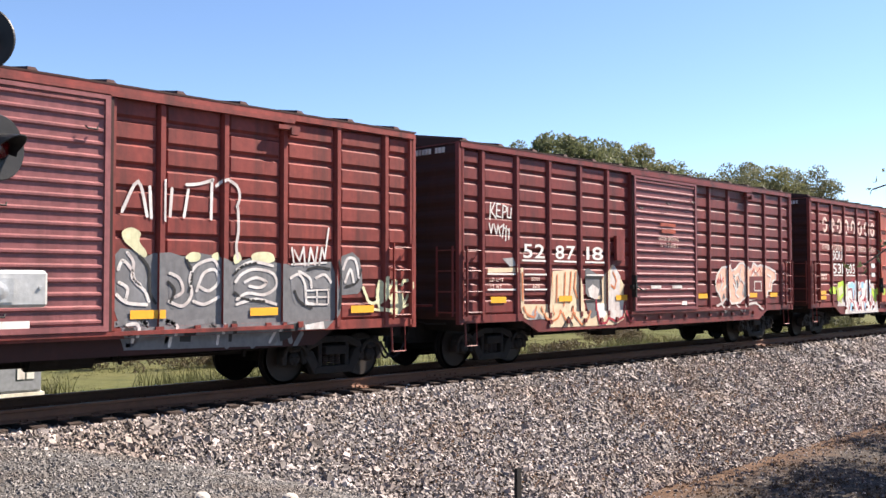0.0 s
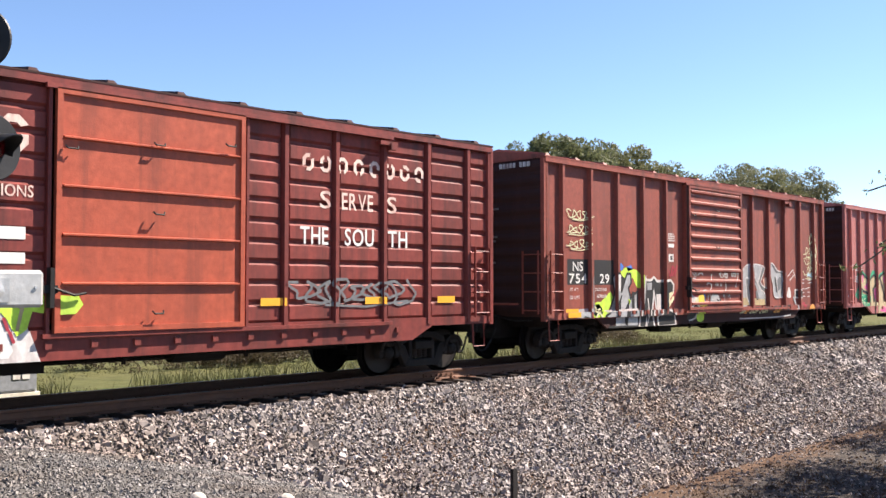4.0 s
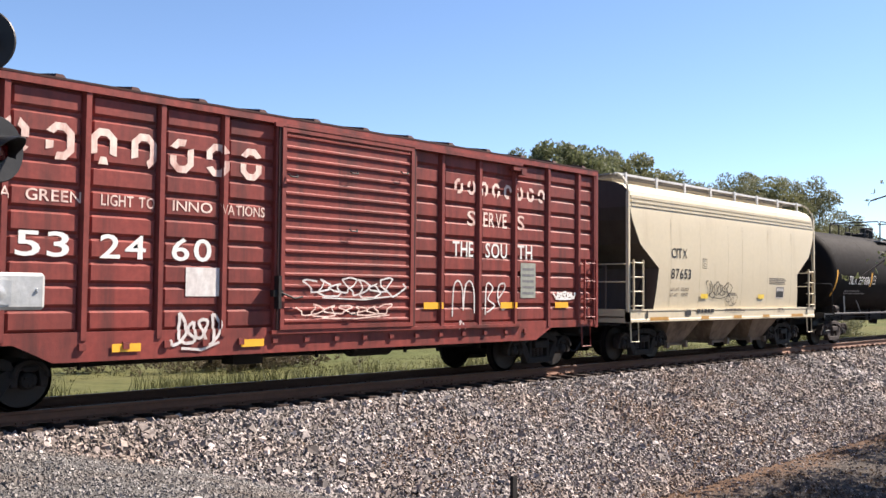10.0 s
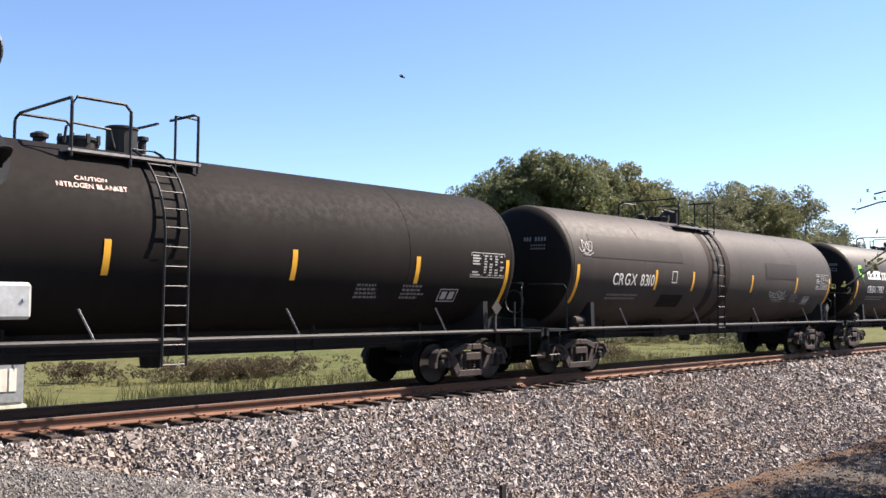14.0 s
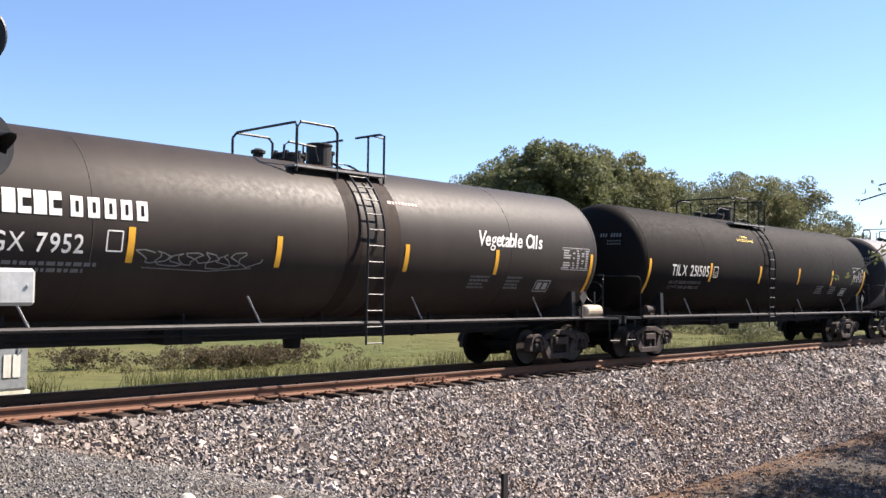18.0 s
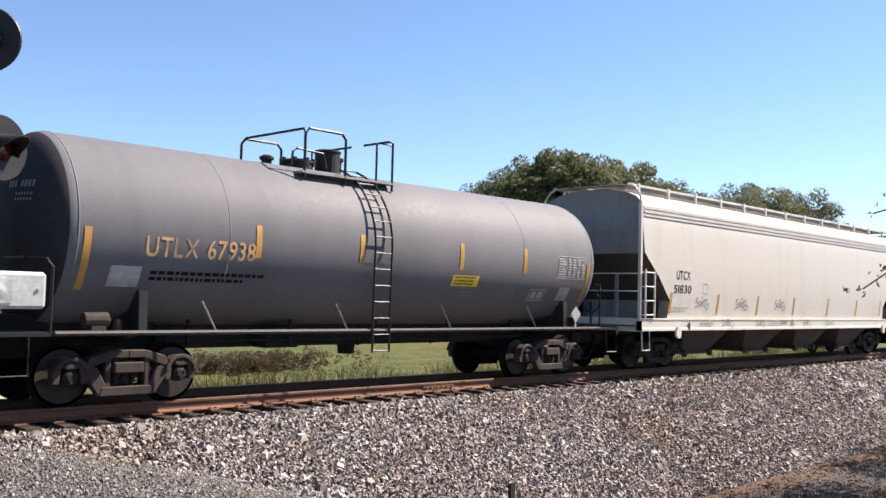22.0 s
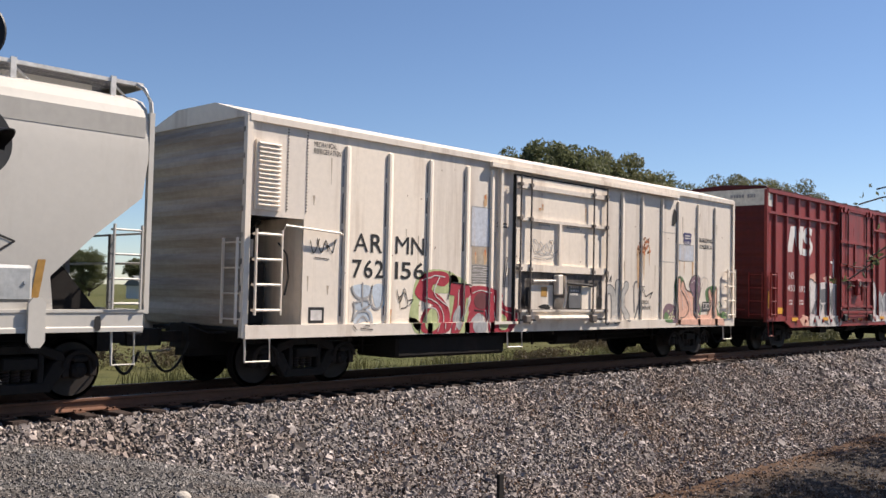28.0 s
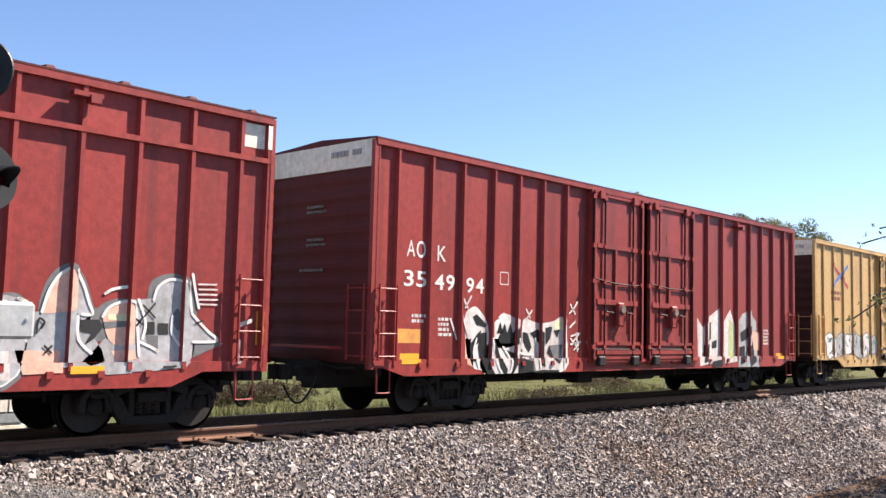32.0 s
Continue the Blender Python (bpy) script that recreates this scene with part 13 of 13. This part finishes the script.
def build_signal():
    sx, sy = 3.12, 9.0
    sig = thing("crossing_signal", "railway crossing signal with hooded red lamps on a steel mast", "crossing signal", at=(sx, sy, land(sx, sy)))
    g = land(sx, sy)
    part("mast", one_tube([(0, 0, 0), (0, 0, 4.6)], 0.055, 12), ALUMINIUM, sig)
    bm = bmesh.new()
    lathe(bm, [(0.0, 0.22), (0.05, 0.22), (0.10, 0.12), (0.35, 0.10), (0.36, 0.06)], 16, "z")
    part("base_casting", bm, ALUMINIUM, sig)
    part("cross_arm", one_tube([(0, 0, 3.0 - g), (0.34, -0.10, 3.0 - g)], 0.03, 8), BLACK, sig)
    signal_head(sig, "lower_lamp", pose(0.27, -0.13, 3.01 - g, 0, 0, 22), lens=RED_LENS, label="black round backing turned along the road with a hooded red lens")
    part("upper_arm", one_tube([(0, 0, 3.97 - g), (0.08, -0.06, 3.97 - g)], 0.03, 8), POSTIRON, sig)
    signal_head(sig, "upper_lamp", pose(0.10, -0.16, 3.97 - g, 0, 0, -38), lens=RED_LED, label="black round backing with a lit red lens")
    bm = soft_box(0.06, 0.68, -0.32, -0.05, 1.55 - g, 1.89 - g, 0.03)
    box = part("mechanism_box", bm, ALUMINIUM, sig, "pale cast aluminium gate mechanism box")
    bm = bmesh.new()
    lathe_at(bm, [(-0.40, 0.03), (-0.39, 0.075), (-0.32, 0.08)], (0.22, 0, 1.70 - g), 14, "y")
    bx(bm, 0.16, 0.36, -0.345, -0.32, 1.60 - g, 1.82 - g)
    part("latch", bm, STEEL, box)
    bm = bmesh.new()
    lathe_at(bm, [(-0.335, 0.015), (-0.32, 0.018)], (0.60, 0, 1.73 - g), 8, "y")
    part("bolt", bm, STEEL, box)


def build_cabinet():
    x, y = 7.55, 19.7
    g = -0.55
    c = thing("signal_cabinet", "grey steel signal cabinet with white striped doors beyond the track", "signal cabinet", at=(x, y, g))
    part("body", soft_box(-0.95, 0.95, 0.0, 0.8, 0.12, 1.95, 0.02), CABINET, c)
    part("plinth", one_box(-1.0, 1.0, -0.05, 0.85, -0.3, 0.12), WHITE_END, c)
    for a, b in ((-0.93, -0.02), (0.02, 0.93)):
        d = part("door", one_box(a, b, -0.03, 0.0, 0.18, 1.88), CABINET, c)
        for k in (0.42, 0.61):
            part("louvre_strip", one_box(a + k, a + k + 0.15, -0.045, -0.03, 0.40, 0.86), WHITE, d, "white vertical strip")
        part("handle", one_tube([(b - 0.12, -0.03, 0.95), (b - 0.12, -0.08, 0.95), (b - 0.12, -0.08, 1.1), (b - 0.12, -0.03, 1.1)], 0.012, 5), STEEL, d)


def build_post():
    x, y = 9.78, 8.0
    p = thing("marker_post", "short dark iron marker post standing on the ballast slope", "post", at=(x, y, surface(x, y)))
    g = surface(x, y)
    bm = bmesh.new()
    prism(bm, [(-0.045, -0.02), (-0.045, 0.03), (-0.03, 0.03), (-0.03, -0.005), (0.03, -0.005), (0.03, 0.03), (0.045, 0.03), (0.045, -0.02)], "z", -0.3, -0.66 - g)
    part("channel", bm, POSTIRON, p)


def build_house():
    b, d = 30.3, 190
    x, y = d * math.sin(radians(b)), d * math.cos(radians(b))
    h = thing("house", "small pale farm building with a dark roof far across the field", "house", at=(x, y, land(x, y)))
    part("wall", one_box(-5, 5, -3, 3, -0.3, 2.6), SIDING, h)
    bm = bmesh.new()
    prism(bm, [(-3.4, 2.5), (3.4, 2.5), (0, 4.4)], "x", -5.4, 5.4)
    part("roof", bm, ROOFING, h)
    for x0 in (-3.5, 0.5, 2.6):
        part("window", one_box(x0, x0 + 1.0, -3.04, -2.98, 0.9, 2.0), INK, h)


# ---------------------------------------------------------------- what moves


def build_insect():
    """A small flying insect that darts across the sky and down towards the stones."""
    fly = thing("insect", "small dark flying insect darting through the air", "insect", "", (2.355, 2.4, 2.545))
    bm = bmesh.new()
    lathe(bm, [(-0.011, 0.0008), (-0.008, 0.0028), (-0.002, 0.0042), (0.004, 0.0040), (0.007, 0.0022)], 10, "x")
    part("body", bm, BLACK, fly)
    bm = bmesh.new()
    lathe(bm, [(0.0066, 0.0008), (0.008, 0.0027), (0.010, 0.0024), (0.0115, 0.0006)], 8, "x")
    part("head", bm, BLACK, fly)
    for s in (-1, 1):
        bm = bmesh.new()
        prism(bm, [(0.003, s * 0.002), (0.002, s * 0.010), (-0.004, s * 0.014), (-0.009, s * 0.011), (-0.006, s * 0.004), (-0.001, s * 0.002)], "z", 0.0036, 0.0042)
        part("wing", bm, GREYTXT, fly, "thin grey wing")
    return fly


def motions():
    dart = (-3.16, 0.0, -4.39)
    rows = [(0, pose(2.0, -1.0, 0.0, 0, 0, -52)), (12.8, pose(2.0, -1.0, 0.0, 0, 0, -52)), (13.2, pose(3.5, 0.0, 3.0, 0, 0, -52)), (13.45, pose(3.9, 1.2, 4.3, 0, 0, -52))]
    for t in (13.7, 13.8, 13.9, 14.0, 14.1, 14.2, 14.3, 14.4):
        rows.append((t, pose(2.355 + dart[0] * (t - 14), 2.4, 2.545 + dart[2] * (t - 14), 0, 20, -52)))
    rows += [(14.7, pose(0.65, 2.4, 0.03, 0, 0, -52)), (32, pose(0.65, 2.4, 0.0, 0, 0, -52))]
    walk(INSECT, rows)
    for car, x_at in CARS:
        walk(car, [(t, pose(x_at - s, TRACK_Y, 0)) for t, s in RUN])
    ts = [i / 15 for i in range(0, 481)]
    run = np.interp(ts, [t for t, _ in RUN], [s for _, s in RUN])
    turns = [math.degrees(-s / WR) for s in run]
    for w, dx in WHEELSETS:
        walk(w, [(t, pose(dx, 0, WR, 0, a, 0)) for t, a in zip(ts, turns)])


build_ground()
build_train()
build_signal()
build_cabinet()
build_post()
build_house()
build_trees()
build_grass()
build_track()
build_ballast()
INSECT = build_insect()
motions()
